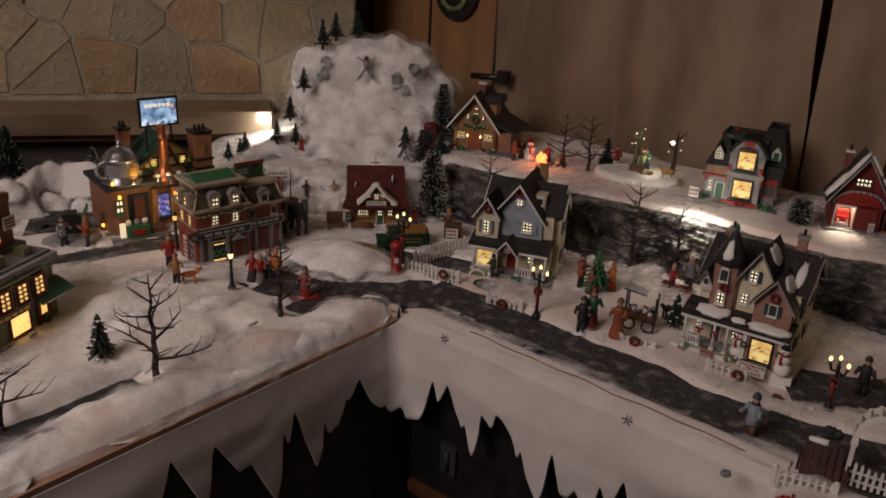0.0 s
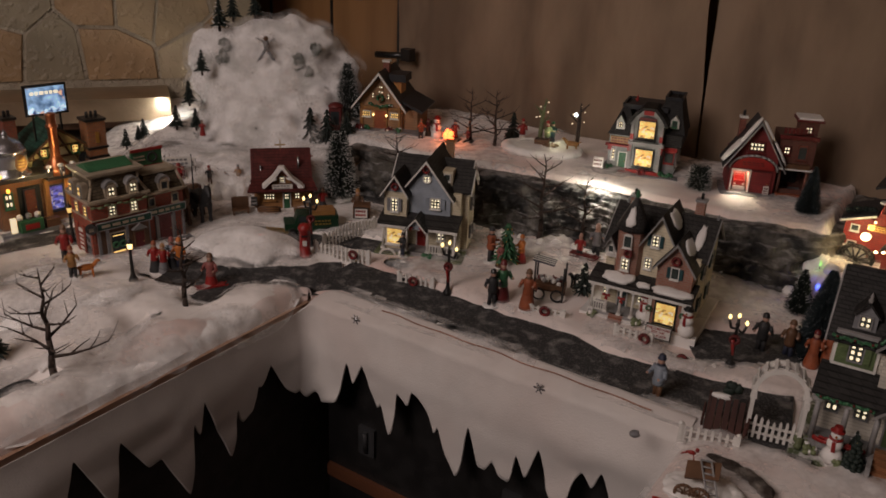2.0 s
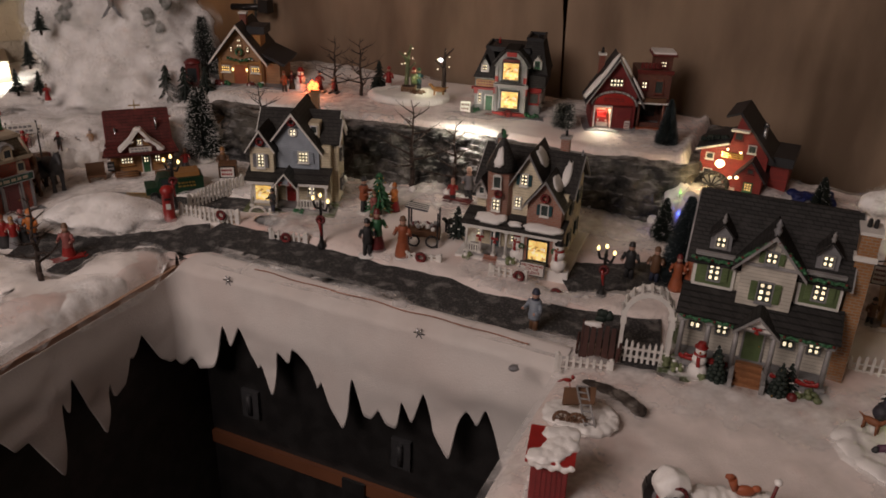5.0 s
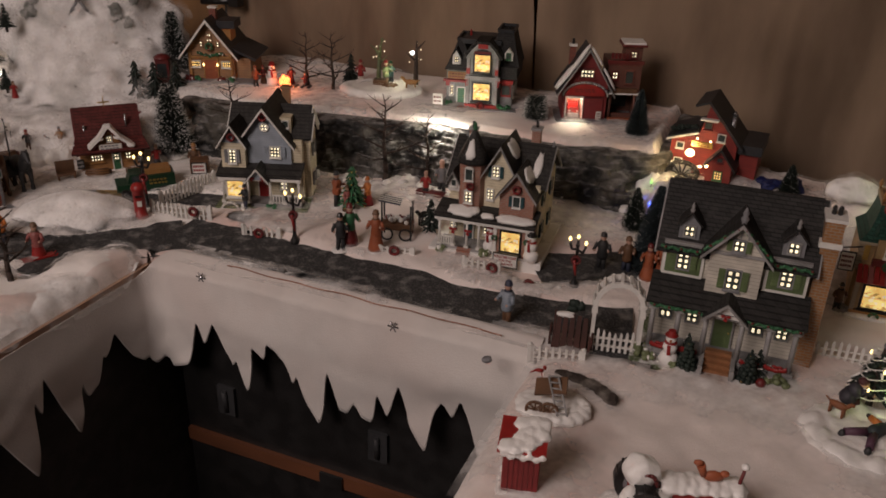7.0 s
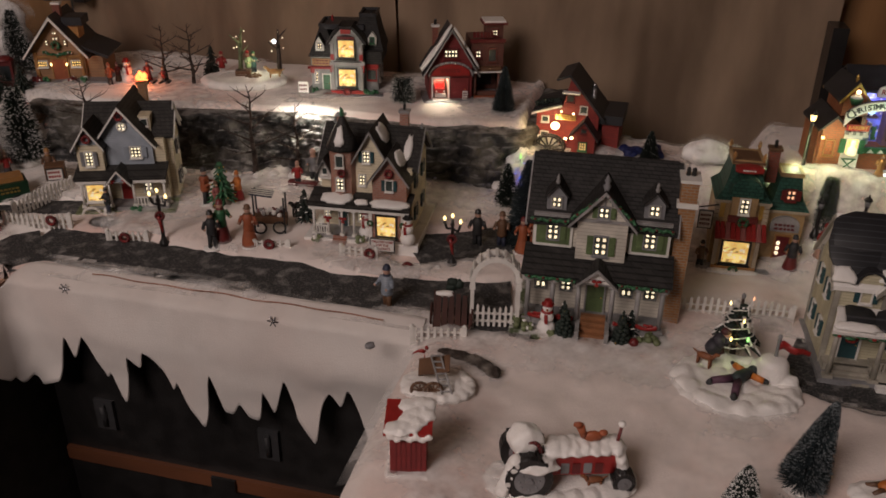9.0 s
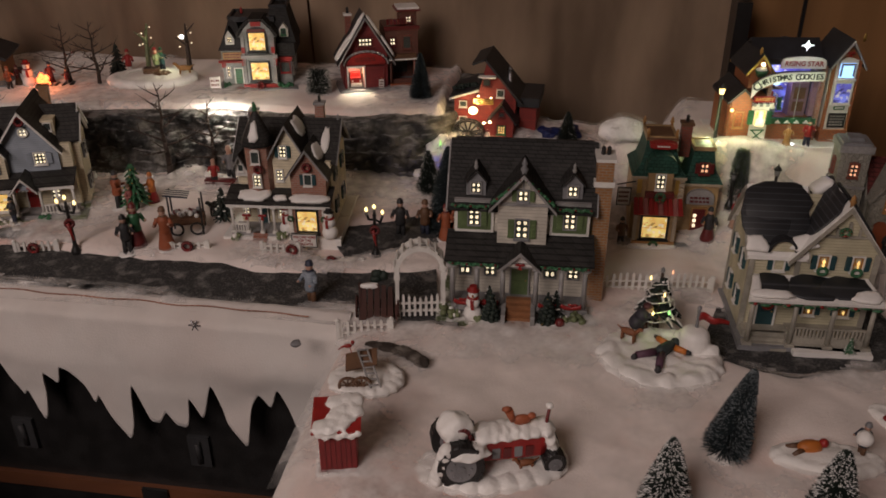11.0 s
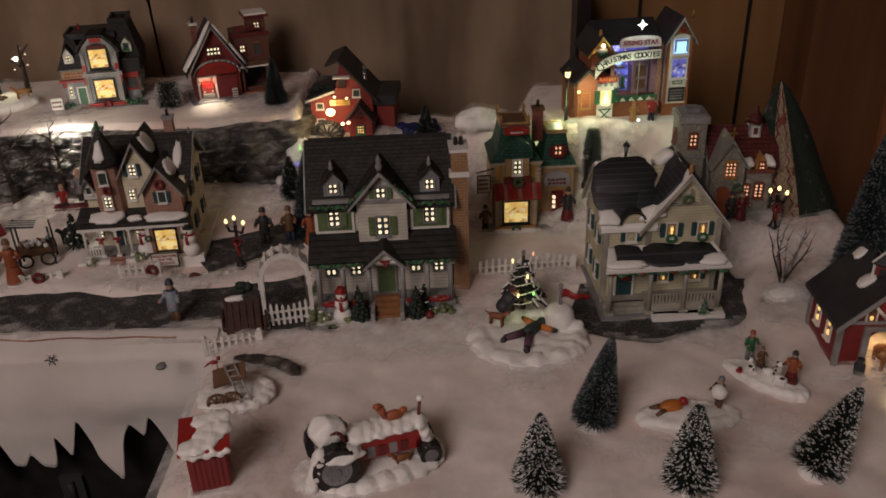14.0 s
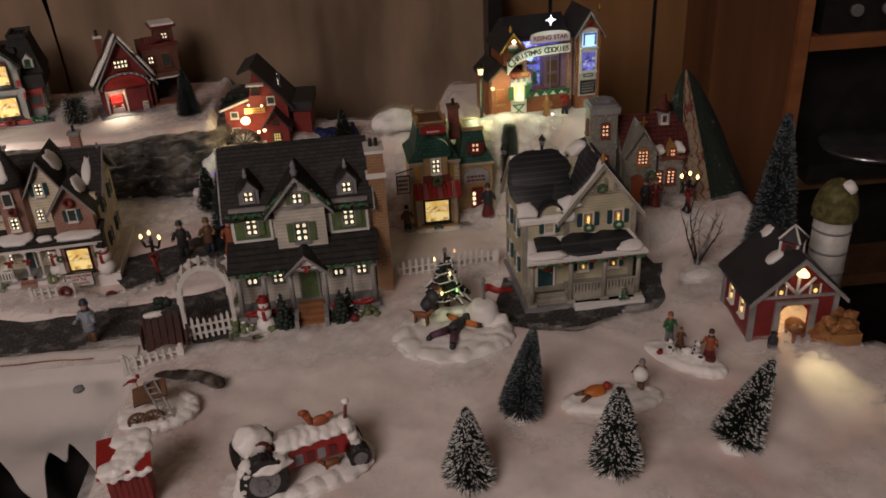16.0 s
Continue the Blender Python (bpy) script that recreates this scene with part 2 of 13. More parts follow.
TANBRICK = masonry("tan brick", (0.36, 0.165, 0.055), (0.28, 0.12, 0.04), (0.30, 0.23, 0.17))
BROWN = paint("brown glaze", (0.14, 0.07, 0.035), 0.5)
TIMBER = siding("log boards", (0.30, 0.145, 0.05), 0.005)
UMBERBRICK = masonry("umber brick", (0.33, 0.13, 0.045), (0.25, 0.09, 0.035), (0.20, 0.13, 0.09))
TAN = paint("tan glaze", (0.40, 0.33, 0.24), 0.5)
OCHRE = paint("ochre glaze", (0.37, 0.185, 0.06), 0.45, 0.2)
GREEN = paint("green glaze", (0.035, 0.14, 0.06), 0.45)
SHUTTER = paint("sage shutters", (0.12, 0.17, 0.07), 0.5)
TEAL = paint("teal shutters", (0.025, 0.075, 0.085), 0.45)
GREENROOF = shingles("green slates", (0.022, 0.072, 0.052))
BUNWALL = paint("creamy ochre glaze", (0.44, 0.29, 0.14), 0.45, 0.35)
SHOPBRICK = masonry("orange-red brick", (0.40, 0.125, 0.045), (0.31, 0.09, 0.032), (0.22, 0.11, 0.06))
MAUVE = paint("mauve glaze", (0.22, 0.13, 0.17), 0.5, 0.3)
MOSS = paint("moss green glaze", (0.16, 0.19, 0.09), 0.5, 0.3)
STONEWALL = rubble("grey field stones", (0.30, 0.285, 0.245), (0.20, 0.19, 0.165), (0.24, 0.225, 0.19), 190)
STEEL = paint("pewter", (0.5, 0.5, 0.52), 0.25, 0.3, 80, 0.9)
COPPER = paint("copper", (0.55, 0.20, 0.09), 0.3, 0.3, 60, 0.85)
GOLD = paint("gold", (0.65, 0.42, 0.12), 0.3, 0.2, 60, 0.8)
NIGHT = paint("unlit glass", (0.04, 0.05, 0.055), 0.15, 0.2)
GLASS = paint("dark pane", (0.06, 0.075, 0.07), 0.15, 0.3)
LIT = glow("lit pane", (1.0, 0.83, 0.56), 0.98, 0.4)
LITYEL = glow("candle glow", (1.0, 0.62, 0.20), 1.0, 0.25)
LITRED = glow("ruby pane", (1.0, 0.46, 0.26), 0.75, 0.3)
BULB = glow("lamp bulb", (1.0, 0.70, 0.28), 2.6)
FLARE = glow("bright warm bulb", (1.0, 0.78, 0.42), 5.0)
SPARK = glow("tiny white light", (0.9, 0.95, 1.0), 3.0)
SHOPWIN = display_glow("shop display", (0.98, 0.72, 0.26), (0.66, 0.40, 0.10), (0.16, 0.08, 0.02), 0.60)
BLUEWIN = display_glow("blue display", (0.20, 0.24, 0.80), (0.10, 0.08, 0.36), (0.02, 0.015, 0.06), 0.42)
ICEWIN = glow("pale blue window", (0.35, 0.62, 1.0), 1.3)
FIREGLOW = glow("camp fire", (1.0, 0.16, 0.04), 4.0)
NEEDLE = paint("dark needles", (0.012, 0.022, 0.016), 0.7, 0.3)
BLUENEEDLE = paint("blue-green needles", (0.03, 0.045, 0.05), 0.7, 0.3)
DIMFROST = paint("grey-tipped bristles", (0.16, 0.18, 0.19), 0.8, 0.3)
FROST = paint("frosted tips", (0.72, 0.72, 0.70), 0.8, 0.1)
BARK = paint("dark bark", (0.045, 0.028, 0.02), 0.8, 0.3)
SKIN = paint("pale clay", (0.45, 0.27, 0.20), 0.5, 0.1)
NAVY = paint("navy cloth", (0.025, 0.03, 0.055), 0.6)
RUST = paint("rust cloth", (0.34, 0.09, 0.035), 0.55)
COAT = paint("charcoal cloth", (0.03, 0.03, 0.032), 0.6)
ORANGE = paint("orange cloth", (0.55, 0.17, 0.03), 0.5)
PINK = paint("dusky cloth", (0.32, 0.10, 0.09), 0.5)
FUR = paint("red-brown fur", (0.23, 0.08, 0.03), 0.6)


# ---- mesh building (plan units) ----
def bm_box(bm, x0, x1, y0, y1, z0, z1, mi=0):
    v = [bm.verts.new(p) for p in ((x0, y0, z0), (x1, y0, z0), (x1, y1, z0), (x0, y1, z0), (x0, y0, z1), (x1, y0, z1), (x1, y1, z1), (x0, y1, z1))]
    for q in ((3, 2, 1, 0), (4, 5, 6, 7), (0, 1, 5, 4), (1, 2, 6, 5), (2, 3, 7, 6), (3, 0, 4, 7)):
        bm.faces.new([v[i] for i in q]).material_index = mi


def bm_prism(bm, pts, lo, hi, axis="y", mi=0):
    """A profile pushed through from lo to hi. axis y: pts are (x, z); x: pts are (y, z); z: pts are (x, y)."""
    def at(p, d):
        return (p[0], d, p[1]) if axis == "y" else (d, p[0], p[1]) if axis == "x" else (p[0], p[1], d)
    a, b = [bm.verts.new(at(p, lo)) for p in pts], [bm.verts.new(at(p, hi)) for p in pts]
    n = len(pts)
    faces = [bm.faces.new(a), bm.faces.new(b[::-1])]
    faces += [bm.faces.new((a[i], b[i], b[(i + 1) % n], a[(i + 1) % n])) for i in range(n)]
    for f in faces:
        f.material_index = mi


def bm_tube(bm, p0, p1, r0, r1=None, n=8, mi=0, smooth=True):
    p0, p1 = Vector(p0), Vector(p1)
    r1 = r0 if r1 is None else r1
    q = (p1 - p0).to_track_quat("Z", "Y").to_matrix()
    rings = []
    for p, r in ((p0, r0), (p1, r1)):
        rings.append([bm.verts.new(p + q @ Vector((r * math.cos(6.28319 * i / n), r * math.sin(6.28319 * i / n), 0))) for i in range(n)])
    faces = [bm.faces.new((rings[0][i], rings[0][(i + 1) % n], rings[1][(i + 1) % n], rings[1][i])) for i in range(n)]
    for f in faces:
        f.smooth = smooth
    faces += [bm.faces.new(rings[0][::-1]), bm.faces.new(rings[1])]
    for f in faces:
        f.material_index = mi


def bm_lathe(bm, profile, c=(0, 0, 0), n=14, mi=0):
    """Turned shape: profile of (radius, height)."""
    rings = [[bm.verts.new((c[0] + r * math.cos(6.28319 * i / n), c[1] + r * math.sin(6.28319 * i / n), c[2] + z)) for i in range(n)] for r, z in profile]
    for lo, hi in zip(rings, rings[1:]):
        for i in range(n):
            f = bm.faces.new((lo[i], lo[(i + 1) % n], hi[(i + 1) % n], hi[i]))
            f.smooth, f.material_index = True, mi
    for ring in (rings[0][::-1], rings[-1]):
        bm.faces.new(ring).material_index = mi


def bm_blob(bm, c, r, mi=0, sub=2, rough=0.0, seed=0):
    """A lumpy ball; r may be three radii."""
    r = (r, r, r) if isinstance(r, (int, float)) else r
    made = bmesh.ops.create_icosphere(bm, subdivisions=sub, radius=1.0)["verts"]
    for v in made:
        k = 1 + rough * noise.noise(v.co * 1.7 + Vector((seed * 3.1, seed, 0)))
        v.co = Vector((c[0] + v.co.x * r[0] * k, c[1] + v.co.y * r[1] * k, c[2] + v.co.z * r[2] * k))
    for f in {f for v in made for f in v.link_faces}:
        f.smooth, f.material_index = True, mi


def bm_slab(bm, quad, th, mi=0):
    """A plate of thickness th on four corners given in order."""
    q = [Vector(p) for p in quad]
    n = (q[1] - q[0]).cross(q[3] - q[0]).normalized() * th
    a, b = [bm.verts.new(p) for p in q], [bm.verts.new(p + n) for p in q]
    faces = [bm.faces.new(a[::-1]), bm.faces.new(b)] + [bm.faces.new((a[i], a[(i + 1) % 4], b[(i + 1) % 4], b[i])) for i in range(4)]
    for f in faces:
        f.material_index = mi


def mesh_of(name, bm, mats):
    if bm.faces:
        bmesh.ops.recalc_face_normals(bm, faces=bm.faces)
    bmesh.ops.scale(bm, vec=(S, S, S), verts=bm.verts)
    me = bpy.data.meshes.new(name)
    bm.to_mesh(me)
    bm.free()
    for m in (mats if isinstance(mats, (list, tuple)) else [mats]):
        me.materials.append(m)
    return me


def fused(bm, voxel=0.0025, smooth=2):
    """Melts overlapping lumps into one skin."""
    me = bpy.data.meshes.new("lumps")
    bm.to_mesh(me)
    bm.free()
    ob = bpy.data.objects.new("lumps", me)
    scene.collection.objects.link(ob)
    mod = ob.modifiers.new("melt", "REMESH")
    mod.mode, mod.voxel_size, mod.use_smooth_shade = "VOXEL", voxel, True
    if smooth:
        ob.modifiers.new("soften", "SMOOTH").iterations = smooth
    done = bpy.data.meshes.new_from_object(ob.evaluated_get(bpy.context.evaluated_depsgraph_get()))
    bpy.data.objects.remove(ob)
    bpy.data.meshes.remove(me)
    out = bmesh.new()
    out.from_mesh(done)
    bpy.data.meshes.remove(done)
    return out


def part(name, bm, material, parent, label="", m=None):
    ob = new(name, mesh_of(name, bm, material))
    ob.parent = parent
    if m is not None:
        ob.matrix_basis = m
    return tagged(ob, label)


def spot(x, y, z=0, turn=0):
    """A place in the plan."""
    return pose(x * S, y * S, z * S, 0, 0, turn)


def thing(name, label, category, m, group=""):
    ob = new(name)
    ob.empty_display_size = 0.01
    ob.matrix_basis = m
    return tagged(ob, label, category, group)


def solid(name, bm, mats, label, category, m, group="", kind=""):
    """A thing of one mesh."""
    ob = new(name, mesh_of(name, bm, mats))
    ob.matrix_basis = m
    return tagged(ob, label, category, group, kind)


def front(left, right, z=0):
    """The place of a house whose front runs between two ground points; and its width."""
    dx, dy = right[0] - left[0], right[1] - left[1]
    return spot(left[0], left[1], z, math.degrees(math.atan2(dy, dx))), math.hypot(dx, dy)


# ---- the room ----
def noise_field(x, y, scale, octaves=4, seed=0):
    """Smooth value noise on arrays, about -1 to 1."""
    total, amp, norm = np.zeros_like(x), 1.0, 0.0
    rng = np.random.RandomState(seed)
    for _ in range(octaves):
        table = rng.rand(64, 64) * 2 - 1
        u, v = x * scale + 17.3, y * scale + 9.1
        i, j = np.floor(u).astype(int), np.floor(v).astype(int)
        fu, fv = u - i, v - j
        fu, fv = fu * fu * (3 - 2 * fu), fv * fv * (3 - 2 * fv)
        g = lambda p, q: table[p % 64, q % 64]
        total += amp * ((g(i, j) * (1 - fu) + g(i + 1, j) * fu) * (1 - fv) + (g(i, j + 1) * (1 - fu) + g(i + 1, j + 1) * fu) * fv)
        norm, amp, scale = norm + amp, amp * 0.5, scale * 2.1
    return total / norm


def grid_object(name, xs, ys, zs, material, keep=None, smooth=True):
    """A sheet from arrays of plan coordinates."""
    h, w = xs.shape
    verts = np.stack([xs, ys, zs], -1).reshape(-1, 3) * S
    idx = np.arange(h * w).reshape(h, w)
    quads = np.stack([idx[:-1, :-1], idx[:-1, 1:], idx[1:, 1:], idx[1:, :-1]], -1).reshape(-1, 4)
    if keep is not None:
        quads = quads[keep.reshape(-1)]
    me = bpy.data.meshes.new(name)
    me.from_pydata(verts.tolist(), [], quads.tolist())
    me.materials.append(material)
    me.polygons.foreach_set("use_smooth", [smooth] * len(me.polygons))
    ob = new(name, me)
    return ob


def ab_grid(a, b):
    A, B = np.meshgrid(a, b)
    return A, B, CORNER[0] + A * E1[0] + B * E2[0], CORNER[1] + A * E1[1] + B * E2[1]


def ab_matrix(z=0):
    return spot(CORNER[0], CORNER[1], z, math.degrees(math.atan2(E1[1], E1[0])))


ROOM = ab_matrix()


def ab_box(name, a0, a1, b0, b1, z0, z1, material, label="", category="", kind="structure"):
    bm = bmesh.new()
    bm_box(bm, a0, a1, b0, b1, z0, z1)
    return solid(name, bm, material, label, category, ROOM, "", kind)


ab_box("floor", -1.3, 2.6, -2.6, 0.95, FLOOR_Z - 0.05, FLOOR_Z, DARK)
ab_box("ceiling", -1.3, 2.6, -2.6, 0.95, 1.42, 1.47, PLASTER)
ab_box("wall_east", 2.6, 2.65, -2.6, 0.95, FLOOR_Z, 1.42, PLASTER)
ab_box("wall_south", -1.3, 2.6, -2.65, -2.6, FLOOR_Z, 1.42, PLASTER)
ab_box("wall_west", -1.35, -1.3, -2.6, 0.95, FLOOR_Z, 1.42, PLASTER)
# the panelled wall behind the curtain
wall = ab_box("wall_north", -1.3, 2.6, 0.68, 0.73, FLOOR_Z, 1.42, PANEL)
for k in range(16):
    if k * 0.17 - 0.72 < -0.36 or k * 0.17 - 0.72 > 0.86:
        bm = bmesh.new()
        bm_box(bm, k * 0.17 - 0.72, k * 0.17 - 0.715, 0.677, 0.68, FLOOR_Z, 1.42)
        part("panel_groove", bm, BLACK, wall)

# curtain in two lengths with folds, meeting in a dark slit
for a0, a1, seed in ((-0.342, 0.2435, 3), (0.2485, 0.882, 5)):
    a = np.linspace(a0, a1, 170)
    z = np.linspace(-0.25, 1.15, 40)
    A, Z = np.meshgrid(a, z)
    A = A - (0.050 if a0 < 0 else 0.045) * (Z - 0.10) * np.clip(1 - np.abs(A - 0.246) / 0.12, 0, 1)
    sway = A + 0.035 * noise_field(A, Z * 0.3, 5, 2, seed + 1)
    fold = 0.012 * np.sin(sway * 27 + 2.0 * noise_field(A, Z * 0.15, 3, 2, seed + 2)) * np.clip(noise_field(A, Z * 0.3, 4, 2, seed + 7) + 0.5, 0, 1)
    fold += 0.024 * noise_field(sway, Z * 0.22, 11, 3, seed) + 0.008 * np.sin(A * 13 + seed + 0.5 * Z) + 0.005 * noise_field(A, Z * 0.7, 16, 4, seed + 4)
    Bc = 0.632 + fold * (0.9 + 0.15 * Z)
    ob = grid_object("curtain", CORNER[0] + A * E1[0] + Bc * E2[0], CORNER[1] + A * E1[1] + Bc * E2[1], Z, CURTAIN)
    tagged(ob, "plain brown fabric curtain hanging in soft folds", "curtain", "curtains")

# ---- corner fireplace of rough stone, across the corner ----
WALL_M = spot(-0.77, 1.50, 0, math.degrees(math.atan2(0.09, 0.44)))   # local x along the fireplace, y into it
bm = bmesh.new()
bm_box(bm, -0.45, 0.62, 0.10, 0.18, FLOOR_Z, 1.42)
fireplace = solid("wall_fireplace", bm, MORTAR, "", "", WALL_M, "", "structure")


def stone_tints(k):
    base = ((0.38, 0.29, 0.18), (0.33, 0.25, 0.15), (0.40, 0.33, 0.22), (0.33, 0.22, 0.12), (0.27, 0.23, 0.16), (0.36, 0.29, 0.19))[k]
    return speckled("fireplace stone", dull(base, 0.86), dull(base, 1.16), 9, 0.35, 0.65, 0.45, 0.55, 0.004)


STONES = [stone_tints(k) for k in range(6)]
rng = random.Random(11)


def cut_stone(cells, at, far):
    """The part of a rectangle nearer to one seed point than to all others."""
    poly = [(-0.45, 0.096), (0.62, 0.096), (0.62, 0.62), (-0.45, 0.62)]
    for other in cells:
        if other is at:
            continue
        mx, mz = (at[0] + other[0]) / 2, (at[1] + other[1]) / 2
        nx, nz = other[0] - at[0], other[1] - at[1]
        out = []
        for i, p in enumerate(poly):
            q = poly[(i + 1) % len(poly)]
            dp, dq = (p[0] - mx) * nx + (p[1] - mz) * nz, (q[0] - mx) * nx + (q[1] - mz) * nz
            if dp <= 0:
                out.append(p)
            if dp * dq < 0:
                k = dp / (dp - dq)
                out.append((p[0] + k * (q[0] - p[0]), p[1] + k * (q[1] - p[1])))
        poly = out
        if not poly:
            return poly
    return poly


cells = [(-0.40 + 0.098 * i + rng.uniform(-0.046, 0.046) + (0.03 if j % 2 else 0), 0.150 + 0.082 * j + rng.uniform(-0.020, 0.020)) for i in range(11) for j in range(6)]
for c in cells:
    poly = cut_stone(cells, c, 0)
    if len(poly) < 3:
        continue
    cx, cz = sum(p[0] for p in poly) / len(poly), sum(p[1] for p in poly) / len(poly)
    bm = bmesh.new()
    out = [(cx + (p[0] - cx) * 0.955, cz + (p[1] - cz) * 0.935) for p in poly]
    top = [(cx + (p[0] - cx) * 0.92, cz + (p[1] - cz) * 0.91) for p in poly]
    proud = rng.uniform(0.002, 0.006)
    lo, hi = [bm.verts.new((x, 0.102, z)) for x, z in out], [bm.verts.new((x, 0.10 - proud, z)) for x, z in top]
    bm.faces.new(hi)
    for i in range(len(lo)):
        bm.faces.new((lo[i], lo[(i + 1) % len(lo)], hi[(i + 1) % len(lo)], hi[i]))
    part("stone", bm, STONES[rng.randrange(6)], fireplace)

# brushed metal hood under the stones, and the black hearth opening below it
bm = bmesh.new()
bm_box(bm, -0.06, 0.448, 0.0, 0.10, 0.044, 0.086)
bm_box(bm, -0.06, 0.448, -0.004, 0.0, 0.082, 0.086)
solid("fireplace_hood", bm, BRASS, "brushed metal fireplace hood below the stones", "hood", WALL_M)
bm = bmesh.new()
bm_box(bm, -0.45, -0.06, 0.03, 0.10, 0.036, 0.106)
bm_box(bm, -0.45, 0.40, 0.02, 0.10, 0.028, 0.046)
solid("hearth_beam", bm, BROWN, "dark brown beam above the black hearth", "beam", WALL_M)
bm = bmesh.new()
bm_box(bm, -0.45, 0.55, 0.06, 0.10, -0.5, 0.028)
solid("hearth", bm, DARK, "black hearth opening behind the snow", "hearth", WALL_M)

# ---- table, its hanging felt, the cabinet below ----
A0, A1, B0, B1, GAP = -0.70, 1.17, -0.95, 0.61, 0.455
CLIFF = ((-0.34, 0.36), (-0.168, 0.325), (0.028, 0.340), (0.172, 0.368), (0.37, 0.368), (0.470, 0.388))
ROADS = (  # centre lines in table axes, with half widths
    (((-0.02, 0.070), (0.10, 0.072), (0.22, 0.066), (0.36, 0.060), (0.46, 0.072), (0.53, 0.085)), 0.037),
    (((0.0, 0.060), (-0.06, 0.010), (-0.10, -0.030), (-0.18, -0.055)), 0.036),
    (((-0.092, -0.040), (-0.085, -0.088)), 0.020), (((-0.082, -0.170), (-0.077, -0.204), (-0.069, -0.235)), 0.012), (((-0.070, -0.30), (-0.072, -0.40), (-0.08, -0.52)), 0.017),
    (((-0.30, 0.0), (-0.372, -0.059), (-0.393, -0.142), (-0.414, -0.221), (-0.42, -0.27)), 0.024),
    (((0.79, 0.046), (0.85, 0.026), (0.905, 0.042), (0.918, 0.100)), 0.048),
    (((0.905, 0.100), (0.958, 0.108)), 0.022),
    (((0.405, 0.16), (0.45, 0.19), (0.50, 0.22)), 0.040),
    (((-0.16, 0.10), (-0.06, 0.16), (0.0, 0.17)), 0.022),
    (((0.50, 0.03), (0.56, 0.03)), 0.018),
    (((-0.56, -0.18), (-0.52, -0.12), (-0.60, -0.10)), 0.040),
)


def near_line(A, B, line):
    best = np.full(A.shape, 9.0)
    for (p, q), (r, s) in zip(line, line[1:]):
        k = np.clip(((A - p) * (r - p) + (B - q) * (s - q)) / ((r - p) ** 2 + (s - q) ** 2), 0, 1)
        best = np.minimum(best, np.hypot(A - p - k * (r - p), B - q - k * (s - q)))
    return best


def step(x, lo, hi):
    k = np.clip((x - lo) / (hi - lo), 0, 1)
    return k * k * (3 - 2 * k)


MOUNDS = (  # place in the plan, radii and height of heaped cotton
    (-0.62, 1.30, 0.10, 0.05, 0.030), (-0.55, 1.32, 0.06, 0.05, 0.020), (-0.68, 1.22, 0.06, 0.05, 0.030),
    (-0.60, 1.275, 0.05, 0.04, 0.030), (-0.36, 0.96, 0.06, 0.05, 0.012), (-0.40, 0.90, 0.05, 0.04, 0.014), (-0.30, 0.90, 0.07, 0.05, 0.012), (-0.34, 0.70, 0.10, 0.05, 0.012), (-0.23, 0.83, 0.08, 0.04, 0.014),
    (-0.14, 0.90, 0.06, 0.04, 0.012), (0.665, 0.68, 0.05, 0.04, 0.075), (0.56, 0.70, 0.05, 0.05, 0.045), (0.12, 0.93, 0.06, 0.03, 0.006),
    (0.51, 0.46, 0.03, 0.03, 0.008), (0.52, 0.30, 0.06, 0.05, 0.006), (0.22, 0.53, 0.05, 0.05, 0.006), (-0.28, 1.43, 0.10, 0.08, 0.05),
    (0.36, 0.93, 0.10, 0.05, 0.014), (0.10, 1.10, 0.06, 0.03, 0.010), (0.16, 0.44, 0.06, 0.06, 0.006), (0.728, 0.568, 0.050, 0.040, 0.030),
)


PLATES = ((0.278, 1.240, 0.064, 0.042, -28, 0.010),)   # moulded snow bases: place, radii, turn, height


def outer_end(B):
    return 1.128 + 0.47 * np.minimum(B - 0.048, 0) - 0.032 * step(B, 0.05, 0.10) + 0.25 * step(-B, 0.078, 0.110)


